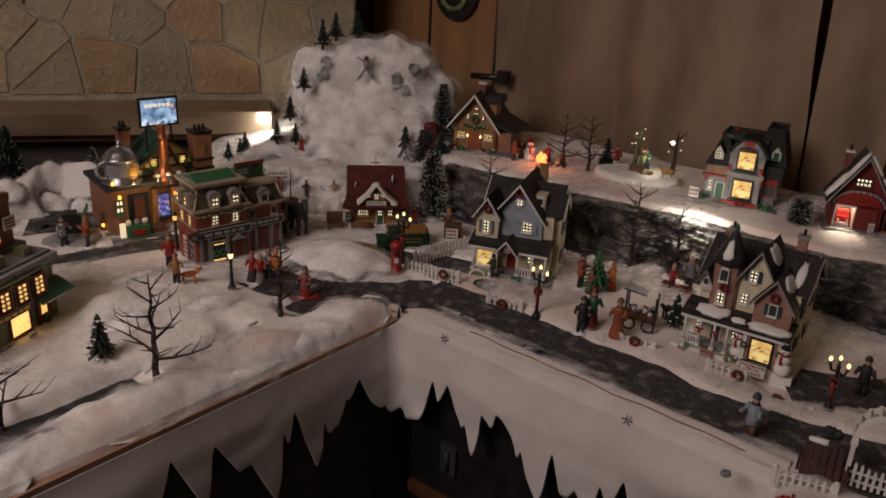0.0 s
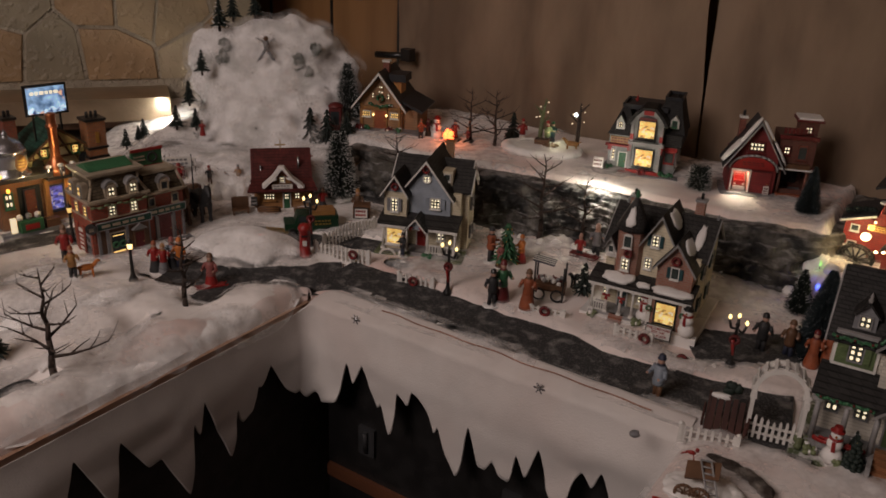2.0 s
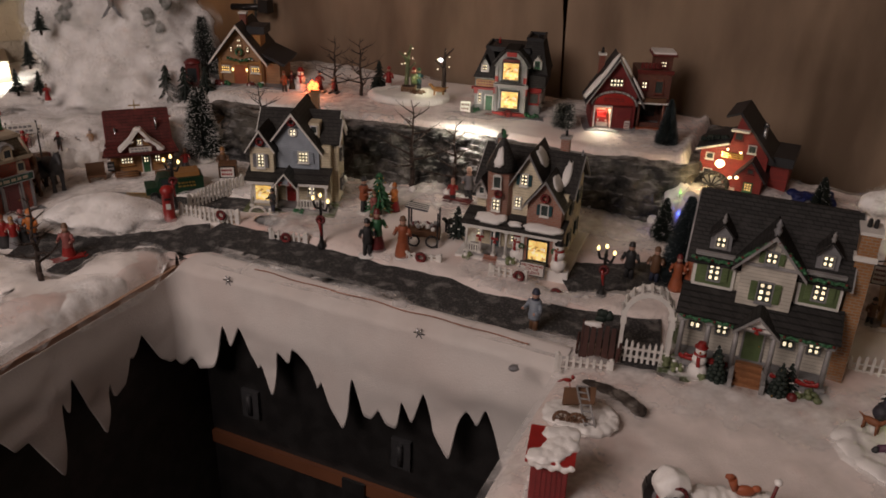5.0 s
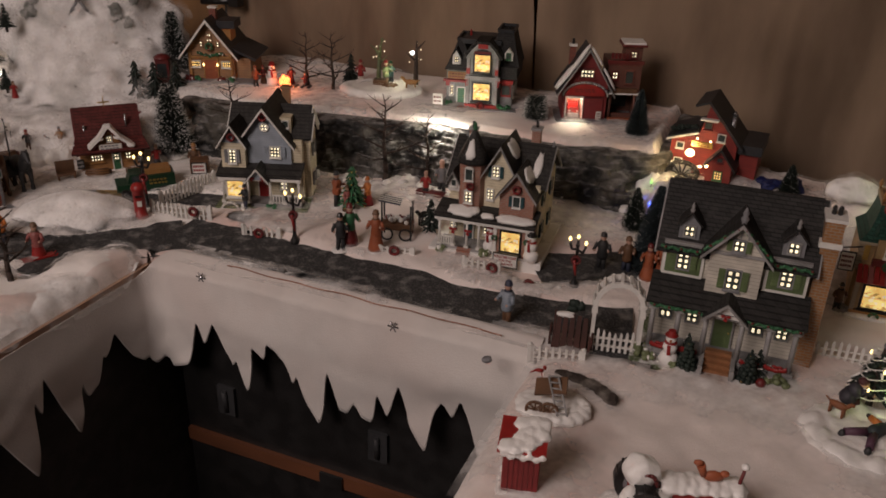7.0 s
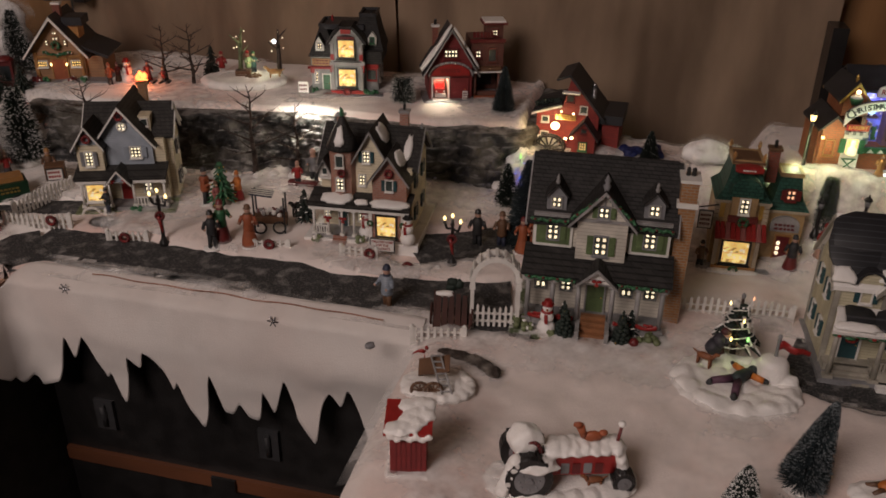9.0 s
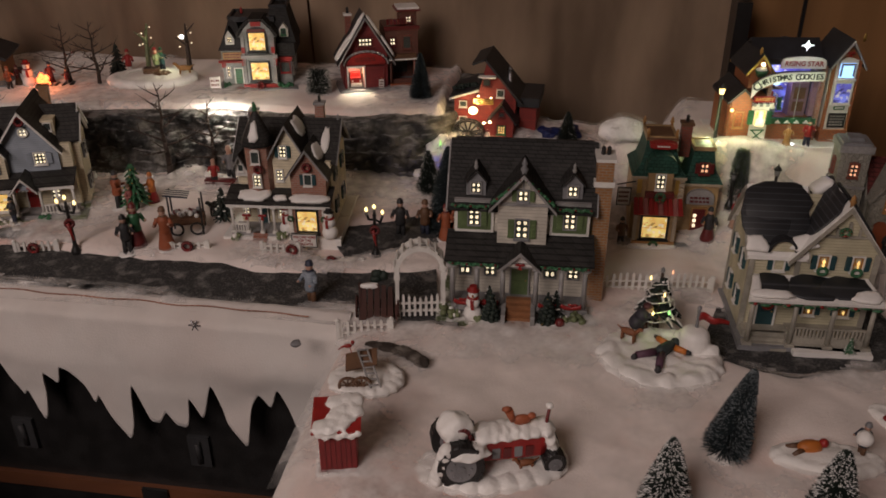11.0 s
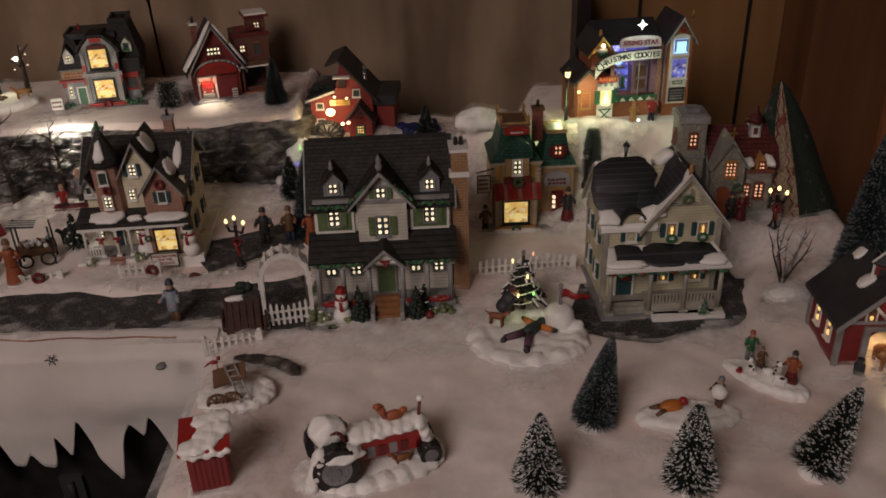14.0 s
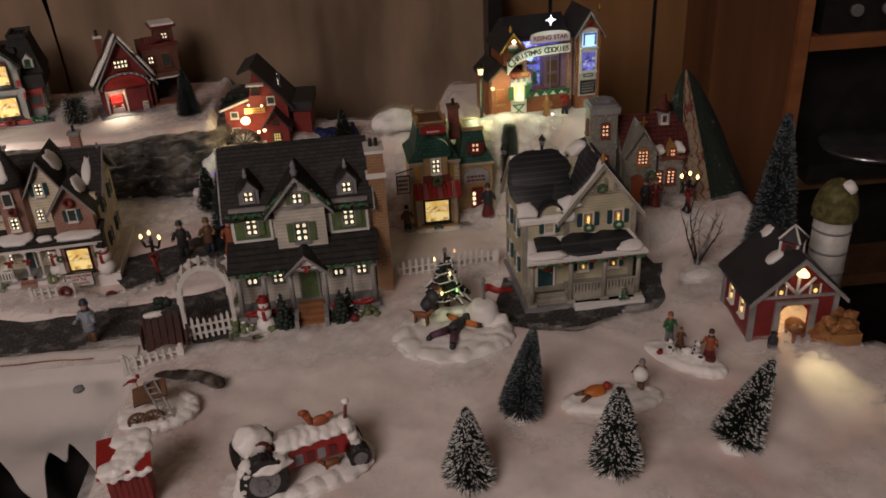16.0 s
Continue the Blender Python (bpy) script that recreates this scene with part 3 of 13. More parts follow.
def ground_height(A, B):
    X, Y = CORNER[0] + A * E1[0] + B * E2[0], CORNER[1] + A * E1[1] + B * E2[1]
    z = 0.005 + 0.0045 * noise_field(X, Y, 14, 4, 1) + 0.0022 * noise_field(X, Y, 48, 3, 2)
    for x, y, rx, ry, h in MOUNDS:
        z = z + h * np.exp(-((X - x) / rx) ** 2 - ((Y - y) / ry) ** 2) * (1 + 0.35 * noise_field(X, Y, 30, 3, 4))
    # the street beds
    ragged = 0.010 * noise_field(X, Y, 22, 3, 6)
    bed = np.zeros(A.shape)
    for line, half in ROADS:
        bed = np.maximum(bed, 1 - step(near_line(A, B, line) + ragged, half - 0.010, half + 0.008))
    z = z * (1 - bed) - 0.004 * bed
    # upper shelf behind the rocks, the mill's and the shop's terraces, the slope below the mountain
    edge = np.interp(A, [p[0] for p in CLIFF], [p[1] for p in CLIFF]) + 0.006 * noise_field(X, Y, 26, 3, 8)
    shelf = step(B - edge, 0, 0.02) * (1 - step(A, 0.476, 0.50)) * step(A, -0.31, -0.22)
    z = z * (1 - 0.4 * shelf) + 0.078 * shelf
    mill = step(A, 0.47, 0.50) * (1 - step(A, 0.74, 0.80)) * step(B, 0.30, 0.36)
    z = z + 0.045 * mill
    shop = step(A, 0.755, 0.80) * step(B + 0.010 * noise_field(X, Y, 20, 3, 9), 0.262, 0.288) * (1 - step(A, 0.97, 1.02))
    z = z * (1 - shop * 0.6) + 0.088 * shop
    chapel = step(A, 0.84, 0.88) * step(B, 0.115, 0.14) * (1 - shop)
    z = z + 0.026 * chapel
    slope = (1 - step(A, -0.26, -0.16)) * step(B, 0.14, 0.40) * (1 - shelf)
    z = z + 0.055 * slope
    for x, y, rx, ry, turn, h in PLATES:
        c, s = math.cos(radians(turn)), math.sin(radians(turn))
        d = np.hypot(((X - x) * c + (Y - y) * s) / rx, ((Y - y) * c - (X - x) * s) / ry) + 0.10 * noise_field(X, Y, 34, 2, 41)
        z = z + h * (1 - step(d, 0.90, 1.06))
    # soft rim towards the open middle
    inside = np.minimum(np.where((B < 0) & (A <= 0), -A, 9), np.where((A > 0) & (A < GAP) & (B >= 0), B, 9))
    inside = np.minimum(inside, np.where((B < 0) & (A >= GAP), A - GAP, 9))
    inside = np.where((A <= 0) & (B > 0), np.hypot(A, B), inside)
    inside = np.where((A >= GAP) & (B >= 0), np.hypot(A - GAP, B), inside)
    z = z - 0.020 * np.exp(-np.clip(inside, 0, 1) / 0.007)
    # and at the slanting outer end beyond the barn
    z = z - 0.22 * step(A - outer_end(B), -0.012, 0.030)
    return z


def ground_z(x, y):
    """Height of the snow at a plan point."""
    a, b = (x - CORNER[0]) * E1[0] + (y - CORNER[1]) * E1[1], (x - CORNER[0]) * E2[0] + (y - CORNER[1]) * E2[1]
    return float(ground_height(np.array([[a]]), np.array([[b]]))[0, 0])


STEP = 0.0055
a = np.concatenate([np.arange(A0, 0, STEP), [0.0], np.arange(STEP, GAP, STEP), [GAP], np.arange(GAP + STEP, A1, STEP)])
b = np.concatenate([np.arange(B0, 0, STEP), [0.0], np.arange(STEP, B1, STEP)])
A, B, X, Y = ab_grid(a, b)
Z = ground_height(A, B)
ca, cb = (A[:-1, :-1] + A[1:, 1:]) / 2, (B[:-1, :-1] + B[1:, 1:]) / 2
keep = ~((ca > 0.985) & (cb > 0.33)) & ~((ca > 0.50) & (cb > 0.47)) & ~((ca > 0) & (ca < GAP) & (cb < 0)) & ~((ca > GAP) & (cb < -0.40)) & (ca < outer_end(cb) + 0.034)
ground = grid_object("ground", X, Y, Z, SNOW, keep)
tagged(ground, "", "", "", "structure")
# whiter, less stained snow colour on the faces of the short arm
ground.data.materials.append(SHORTSNOW)
for face_ in ground.data.polygons:
    x, y = face_.center.x / S - CORNER[0], face_.center.y / S - CORNER[1]
    if x * E1[0] + y * E1[1] + 0.02 * math.sin(40 * y) < -0.03:
        face_.material_index = 1

bm = bmesh.new()
for a0, a1, b0, b1 in ((A0, 0.50, 0.004, B1), (0.50, 0.985, 0.004, 0.47), (0.985, 1.10, 0.004, 0.33), (A0, -0.004, B0, 0.004), (GAP + 0.004, 0.93, -0.39, 0.004), (0.93, 1.04, -0.15, 0.004)):
    bm_box(bm, a0, a1, b0, b1, -0.035, -0.022)
for a0, a1, b0, b1 in ((0.0, GAP, -0.004, 0.004), (-0.004, 0.004, -0.90, 0.0)):
    bm_box(bm, a0, a1, b0, b1, -0.019, -0.0060)
solid("table", bm, BOARDEDGE, "wooden board table under the cotton snow", "table", ROOM)

# tarred paper streets lying in the beds
for line, half in ROADS:
    pts = [Vector(p) for p in line]
    dense = []
    for p, q in zip(pts, pts[1:]):
        dense += [p.lerp(q, k / 12) for k in range(12)]
    dense.append(pts[-1])
    rows = []
    for i, p in enumerate(dense):
        d = (dense[min(i + 1, len(dense) - 1)] - dense[max(i - 1, 0)]).normalized()
        rows.append([p + Vector((-d.y, d.x)) * (half + 0.012) * k for k in np.linspace(-1, 1, 9)])
    AA, BB = np.array([[p.x for p in r] for r in rows]), np.array([[p.y for p in r] for r in rows])
    road = grid_object("road", CORNER[0] + AA * E1[0] + BB * E2[0], CORNER[1] + AA * E1[1] + BB * E2[1],
                       0.0006 + 0.0012 * noise_field(AA, BB, 60, 3, 12), ROAD)
    tagged(road, "", "", "", "structure")

# white felt hanging from the inner edges, cut into icicles below
RIGHT_CUT = ((0.03, -0.129), (0.054, -0.120), (0.060, -0.094), (0.0695, -0.059), (0.0735, -0.066), (0.078, -0.088), (0.0935, -0.053), (0.104, -0.080), (0.1145, -0.108), (0.1175, -0.096),
             (0.131, -0.137), (0.1365, -0.120), (0.1415, -0.071), (0.157, -0.087), (0.1615, -0.063), (0.170, -0.067), (0.184, -0.083), (0.1925, -0.110), (0.196, -0.094), (0.208, -0.127), (0.223, -0.152),
             (0.2285, -0.131), (0.2365, -0.074), (0.242, -0.090), (0.249, -0.123), (0.259, -0.125), (0.2665, -0.110), (0.276, -0.126), (0.288, -0.129), (0.2945, -0.086), (0.3055, -0.118),
             (0.3195, -0.068), (0.330, -0.116), (0.351, -0.146), (0.357, -0.097), (0.3665, -0.079), (0.3785, -0.096), (0.388, -0.067), (0.399, -0.104), (0.412, -0.150), (0.46, -0.150))
LEFT_CUT = ((-0.03, -0.112), (-0.038, -0.113), (-0.051, -0.101), (-0.0745, -0.056), (-0.083, -0.072), (-0.092, -0.080), (-0.094, -0.071), (-0.099, -0.092), (-0.103, -0.104), (-0.121, -0.111),
            (-0.1265, -0.083), (-0.130, -0.115), (-0.140, -0.146), (-0.157, -0.098), (-0.173, -0.051), (-0.177, -0.074), (-0.181, -0.094), (-0.189, -0.068), (-0.191, -0.100), (-0.194, -0.132),
            (-0.200, -0.157), (-0.217, -0.122), (-0.231, -0.090), (-0.246, -0.093), (-0.2745, -0.045), (-0.281, -0.078), (-0.289, -0.115), (-0.322, -0.038), (-0.347, -0.100), (-0.40, -0.05),
            (-0.45, -0.13), (-0.52, -0.05), (-0.60, -0.13), (-0.70, -0.06), (-0.95, -0.13))
BEND = 0.03   # radius in which the felt goes round the inner corner


def felt():
    """One length of felt along both inner edges; over the long arm its top lies on the rim."""
    cols = []
    for b in np.arange(-0.95, -BEND, 0.0011):
        cols.append((0.0, b, 1.0, 0.0, 0.0))
    for k in range(1, 40):
        q = k / 40 * math.pi / 2
        cols.append((BEND - BEND * math.cos(q), -BEND + BEND * math.sin(q), math.cos(q), -math.sin(q), k / 40))
    for a in np.arange(BEND, 0.46, 0.0011):
        cols.append((a, 0.0, 0.0, -1.0, 1.0))
    P = np.array(cols)
    left, right = sorted(LEFT_CUT), sorted(RIGHT_CUT)
    low = np.where(P[:, 4] == 0, np.interp(P[:, 1], [p[0] for p in left], [p[1] for p in left]), np.interp(P[:, 0], [p[0] for p in right], [p[1] for p in right]))
    turn = (P[:, 4] > 0) & (P[:, 4] < 1)
    low[turn] = -0.112 - 0.017 * P[turn, 4] - 0.008 * np.sin(P[turn, 4] * math.pi * 2)
    for _ in range(3):
        low[1:-1] = 0.25 * low[:-2] + 0.5 * low[1:-1] + 0.25 * low[2:]
    v = np.linspace(0, 1, 34)[:, None]
    w = step(P[:, 4], 0.0, 1.0)[None, :]
    arc = np.arange(len(P))[None, :] * 0.0011 + 0 * v
    top = -0.0125 * (1 - w) + 0.0055 * w
    drop = top + (low[None, :] - top) * v ** 1.35
    soft = noise_field(arc, drop * 1.4, 8, 3, 21)
    rim = -0.020 + 0.026 * np.clip((0.0055 - drop) / 0.0115, 0, 1) ** 0.8
    out = (1 - w) * 0.002 + w * rim + 0.008 * step(-drop, 0.004, 0.06) + 0.010 * soft * step(-drop, 0.004, 0.08)
    aa, bb = P[None, :, 0] + P[None, :, 2] * out, P[None, :, 1] + P[None, :, 3] * out
    ob = grid_object("hanging_felt", CORNER[0] + aa * E1[0] + bb * E2[0], CORNER[1] + aa * E1[1] + bb * E2[1], drop + 0.0012 * noise_field(arc, drop, 30, 3, 22) * w, CLOTH)
    ob.modifiers.new("thick", "SOLIDIFY").thickness = 0.003
    tagged(ob, "white felt hanging from the table edge, cut into icicles", "cloth")


felt()

# black cabinet below, with a wooden strip and small locks
cabinet = thing("low_cabinet", "black low cabinet with a red-brown wooden strip", "cabinet", ROOM)
bm = bmesh.new()
bm_box(bm, 0.01, GAP + 0.3, 0.02, 0.30, FLOOR_Z, -0.04)
part("body", bm, BLACK, cabinet)
bm = bmesh.new()
bm_box(bm, 0.012, GAP + 0.29, 0.014, 0.02, -0.262, -0.244)
part("strip", bm, DIMWOOD, cabinet, "red-brown wooden strip")
bm = bmesh.new()
bm_box(bm, 0.205, 0.235, 0.010, 0.0138, -0.262, -0.244)
part("catch", bm, BLACK, cabinet)
for k in (0.075, 0.28):
    bm = bmesh.new()
    bm_box(bm, k - 0.012, k + 0.012, 0.015, 0.0195, -0.205, -0.165)
    bm_tube(bm, (k, 0.016, -0.200), (k, 0.012, -0.170), 0.004, 0.003)
    part("lock_plate", bm, COAT, cabinet, "dull brass lock plate")
bm = bmesh.new()
bm_box(bm, A0, -0.02, B0, 0.30, FLOOR_Z, -0.04)
solid("side_cabinet", bm, DARK, "dark cabinet below the snowy table", "cabinet", ROOM)
bm = bmesh.new()
bm_box(bm, GAP + 0.02, 0.92, -0.38, 0.02, FLOOR_Z, -0.04)
solid("side_cabinet", bm, DARK, "dark cabinet below the snowy table", "cabinet", ROOM)

# ---- rock band between the two levels ----
pts = [Vector(p) for p in ((-0.20, 0.318),) + CLIFF[2:5] + ((0.480, 0.394), (0.502, 0.45), (0.510, 0.60))]
dense = []
for p, q in zip(pts, pts[1:]):
    n = max(2, int((q - p).length / 0.003))
    dense += [p.lerp(q, k / n) for k in range(n)]
norms = []
for i, p in enumerate(dense):
    d = (dense[min(i + 6, len(dense) - 1)] - dense[max(i - 6, 0)]).normalized()
    norms.append(Vector((d.y, -d.x)))
v = np.linspace(0, 1, 60)
PA, PB = np.array([p.x for p in dense])[None, :], np.array([p.y for p in dense])[None, :]
NA, NB = np.array([n.x for n in norms])[None, :], np.array([n.y for n in norms])[None, :]
V = v[:, None] + 0 * PA
arc = np.arange(len(dense))[None, :] * 0.003 + 0 * V
rough = 0.026 * noise_field(arc, V * 0.11, 24, 4, 31) + 0.016 * np.abs(noise_field(arc, V * 0.10, 62, 3, 32))
layer = V * 4.2 + 0.9 * noise_field(arc, V * 0.1, 12, 3, 34)
rough = rough + 0.0015 * (1 - (layer - np.floor(layer))) ** 1.5 * (0.5 + 0.8 * np.abs(noise_field(arc, V * 0.2, 18, 2, 35)))
out = 0.030 * (1 - V) ** 1.3 + 0.004 + rough * np.sin(np.pi * np.clip(V * 0.9 + 0.1, 0, 1)) - 0.035 * step(V, 0.86, 1.0)
height = -0.004 + 0.080 * np.minimum(V / 0.88, 1) + 0.004 * noise_field(arc, V, 30, 3, 33) - 0.008 * step(V, 0.94, 1.0)
rock = grid_object("rock_bank", CORNER[0] + (PA + NA * out) * E1[0] + (PB + NB * out) * E2[0],
                   CORNER[1] + (PA + NA * out) * E1[1] + (PB + NB * out) * E2[1], height, ROCK)
tagged(rock, "dark crumpled rock bank dusted with snow", "rock bank")

# ---- the cotton mountain in the corner ----
bm = bmesh.new()
rng = random.Random(7)
for k in range(150):
    u, v = rng.random(), rng.random()
    crest = 0.200 + 0.018 * math.sin(u * 3)
    z = 0.035 + (crest - 0.035) * v
    r = rng.uniform(0.020, 0.036) * (1.15 - 0.3 * v)
    x = -0.236 + 0.205 * u + 0.008 * math.sin(v * 5)
    y = 1.475 - 0.09 * (1 - v) ** 2.2 + 0.05 * (2 * u - 1) ** 4 + rng.uniform(-0.012, 0.012)
    bm_blob(bm, (x, y, z), (r * 1.4, r * 0.75, r * 1.1), 0, 3, 0.55, k)
bm_box(bm, -0.23, -0.03, 1.49, 1.56, 0.0, 0.19)
for k in range(46):
    u = rng.random()
    r = rng.uniform(0.03, 0.05)
    bm_blob(bm, (-0.34 + 0.30 * u, 1.42 - 0.14 * rng.random(), 0.030 - 0.02 * rng.random()), (r * 1.6, r, r * 0.7), 0, 3, 0.45, k + 300)
mountain = solid("snow_mountain", fused(bm, 0.004, 16), PEAK, "steep mountain of white cotton batting", "mountain", spot(0, 0))

# hi-fi cabinet beyond the curtain
shelf = thing("hifi_cabinet", "dark wooden cabinet with black audio gear", "cabinet", ROOM)
bm = bmesh.new()
bm_box(bm, 1.205, 1.330, 0.56, 0.675, FLOOR_Z, 0.9)
part("side_panel", bm, CABINET, shelf)
bm = bmesh.new()
bm_box(bm, 1.330, 1.350, 0.55, 0.675, FLOOR_Z, 0.9)
part("upright", bm, EDGEWOOD, shelf, "orange wooden upright")
bm = bmesh.new()
bm_box(bm, 1.35, 2.3, 0.66, 0.675, FLOOR_Z, 0.9)
part("back", bm, BLACK, shelf)
for z in (-0.34, -0.145, 0.085, 0.40):
    bm = bmesh.new()
    bm_box(bm, 1.352, 2.3, 0.552, 0.658, z - 0.011, z + 0.011)
    part("shelf_board", bm, BROWN if z < 0 else EDGEWOOD, shelf)

# ---- house kit: local x along the front, y inwards, z up ----
def boxes(parent, name, mat, *bs, label=""):
    for b in bs:
        bm = bmesh.new()
        bm_box(bm, *b)
        ob = part(name, bm, mat, parent, label)
    return ob


def gable_front(parent, name, mat, x0, x1, y0, y1, z0, ze, zr, label="", peak=0.5):
    bm = bmesh.new()
    bm_prism(bm, ((x0, z0), (x1, z0), (x1, ze), (x0 + (x1 - x0) * peak, zr), (x0, ze)), y0, y1)
    return part(name, bm, mat, parent, label)


def gable_side(parent, name, mat, x0, x1, y0, y1, z0, ze, zr, label=""):
    bm = bmesh.new()
    bm_prism(bm, ((y0, z0), (y1, z0), (y1, ze), ((y0 + y1) / 2, zr), (y0, ze)), x0, x1, "x")
    return part(name, bm, mat, parent, label)


def chevron(lo, hi, ze, zr, over, th, peak=0.5):
    mid = lo + (hi - lo) * peak
    k1, k2 = (zr - ze) / (mid - lo), (zr - ze) / (hi - mid)
    return ((lo - over, ze - over * k1), (mid, zr), (hi + over, ze - over * k2), (hi + over, ze - over * k2 + th), (mid, zr + th * 1.25), (lo - over, ze - over * k1 + th))


def trimmed(parent, roof, pts, lo, hi, axis, trim):
    """Light edge boards on both ends of a roof."""
    for d in (lo, hi):
        bm = bmesh.new()
        bm_prism(bm, [(p[0], p[1] - 0.0012) for p in pts], d - 0.0012, d + 0.0012, axis)
        part("edge_board", bm, trim, roof)


def roof_front(parent, mat, x0, x1, y0, y1, ze, zr, over=0.005, th=0.003, trim=None, peak=0.5):
    """Ridge running inwards, gable to the front."""
    pts = chevron(x0, x1, ze, zr, over, th, peak)
    bm = bmesh.new()
    bm_prism(bm, pts, y0 - 0.004, y1)
    r = part("roof", bm, mat, parent)
    if trim:
        trimmed(parent, r, pts, y0 - 0.0045, y1, "y", trim)
    return r


def roof_along(parent, mat, x0, x1, y0, y1, ze, zr, over=0.005, th=0.003, trim=None, peak=0.5):
    """Ridge running along the front."""
    pts = chevron(y0, y1, ze, zr, over, th, peak)
    bm = bmesh.new()
    bm_prism(bm, pts, x0 - 0.004, x1 + 0.004, "x")
    r = part("roof", bm, mat, parent)
    if trim:
        trimmed(parent, r, pts, x0 - 0.0042, x1 + 0.0042, "x", trim)
    return r


def mansard(parent, mat, x0, x1, y0, y1, z0, z1, inset, topmat, curve=0.35):
    bm = bmesh.new()
    rings = []
    for k in np.linspace(0, 1, 5):
        d = inset * (k ** (1 - curve))
        rings.append([bm.verts.new(p) for p in ((x0 + d, y0 + d, z0 + (z1 - z0) * k), (x1 - d, y0 + d, z0 + (z1 - z0) * k), (x1 - d, y1 - d, z0 + (z1 - z0) * k), (x0 + d, y1 - d, z0 + (z1 - z0) * k))])
    for a, b in zip(rings, rings[1:]):
        for i in range(4):
            bm.faces.new((a[i], a[(i + 1) % 4], b[(i + 1) % 4], b[i]))
    bm.faces.new(rings[-1])
    bm.faces.new(rings[0][::-1])
    r = part("roof", bm, mat, parent)
    d = inset - 0.0015
    bm = bmesh.new()
    for b in ((x0 + d, x1 - d, y0 + d, y0 + d + 0.003), (x0 + d, x1 - d, y1 - d - 0.003, y1 - d), (x0 + d, x0 + d + 0.003, y0 + d, y1 - d), (x1 - d - 0.003, x1 - d, y0 + d, y1 - d)):
        bm_box(bm, *b, z1 - 0.001, z1 + 0.0035)
    part("roof_rim", bm, topmat, r)
    return r


FACES = {"f": 0, "r": 90, "l": -90}


def face(x, y, z, side="f"):
    return pose(x * S, y * S, z * S, 0, 0, FACES[side])


PANES = {}


def pane_mesh(w, h, mat):
    key = (round(w, 5), round(h, 5), mat.name)
    if key not in PANES:
        bm = bmesh.new()
        bm_prism(bm, ((-w / 2, -h / 2 + w * 0.2), (-w / 2 + w * 0.2, -h / 2), (w / 2 - w * 0.2, -h / 2), (w / 2, -h / 2 + w * 0.2), (w / 2, h / 2 - w * 0.2),
                      (w / 2 - w * 0.2, h / 2), (-w / 2 + w * 0.2, h / 2), (-w / 2, h / 2 - w * 0.2)), -0.0011, -0.0002)
        PANES[key] = mesh_of("pane", bm, mat)
    return PANES[key]


def window(parent, x, z, w, h, y=0.0, side="f", cols=2, rows=2, lit=LIT, frame=WHITE, shutters=None, arch=False, back=GLASS, wreath=False, sill=True):
    """A window proud of its wall; x, z is the middle (on side walls x is the wall's x and y the place along it)."""
    bm = bmesh.new()
    e = max(0.0011, w * 0.09)
    bm_box(bm, -w / 2 - e, -w / 2, -0.0016, 0.001, -h / 2 - e, h / 2 + e)
    bm_box(bm, w / 2, w / 2 + e, -0.0016, 0.001, -h / 2 - e, h / 2 + e)
    bm_box(bm, -w / 2, w / 2, -0.0016, 0.001, -h / 2 - e, -h / 2)
    if arch:
        pts = [(-w / 2 - e, h / 2 - 0.0002)] + [(-(w / 2 + e) * math.cos(k * math.pi / 8), h / 2 + (w * 0.35) * math.sin(k * math.pi / 8)) for k in range(1, 8)] + [(w / 2 + e, h / 2 - 0.0002)]
        bm_prism(bm, pts, -0.0016, 0.001)
    else:
        bm_box(bm, -w / 2, w / 2, -0.0016, 0.001, h / 2, h / 2 + e)
    if sill:
        bm_box(bm, -w / 2 - 1.6 * e, w / 2 + 1.6 * e, -0.0030, 0.001, -h / 2 - 2 * e, -h / 2 - e)
    win = part("window", bm, frame, parent, "", face(x, y, z, side))
    bm = bmesh.new()
    bm_box(bm, -w / 2, w / 2, -0.0002, 0.001, -h / 2, h / 2)
    part("glass", bm, back, win)
    pw, ph = w / cols, h / rows
    for i in range(cols):
        for j in range(rows):
            ob = new("pane", pane_mesh(pw * 0.50, ph * 0.50, lit) if max(cols, rows) > 1 else pane_mesh(pw * 0.9, ph * 0.9, lit))
            ob.parent = win
            ob.matrix_basis = pose((-w / 2 + pw * (i + 0.5)) * S, 0, (-h / 2 + ph * (j + 0.5)) * S)
    if shutters:
        for k in (-1, 1):
            bm = bmesh.new()
            c = k * (w / 2 + e + w * 0.27)
            bm_box(bm, c - w * 0.25, c + w * 0.25, -0.0018, 0.0005, -h / 2, h / 2)
            for q in np.linspace(-0.4, 0.4, 5):
                bm_box(bm, c - w * 0.19, c + w * 0.19, -0.0023, -0.0017, q * h - h * 0.05, q * h + h * 0.05)
            part("shutter", bm, shutters, win)
    if wreath:
        bm = bmesh.new()
        ring(bm, (0, -0.003, -h / 2 - 0.001), 0.0034, 0.0014)
        part("wreath", bm, GREEN, win)
    return win


def ring(bm, c, r, t, mi=0, n=12):
    pts = [Vector((c[0] + r * math.cos(6.28319 * i / n), c[1], c[2] + r * math.sin(6.28319 * i / n))) for i in range(n)]
    for i in range(n):
        bm_tube(bm, pts[i], pts[(i + 1) % n], t, t, 6, mi)


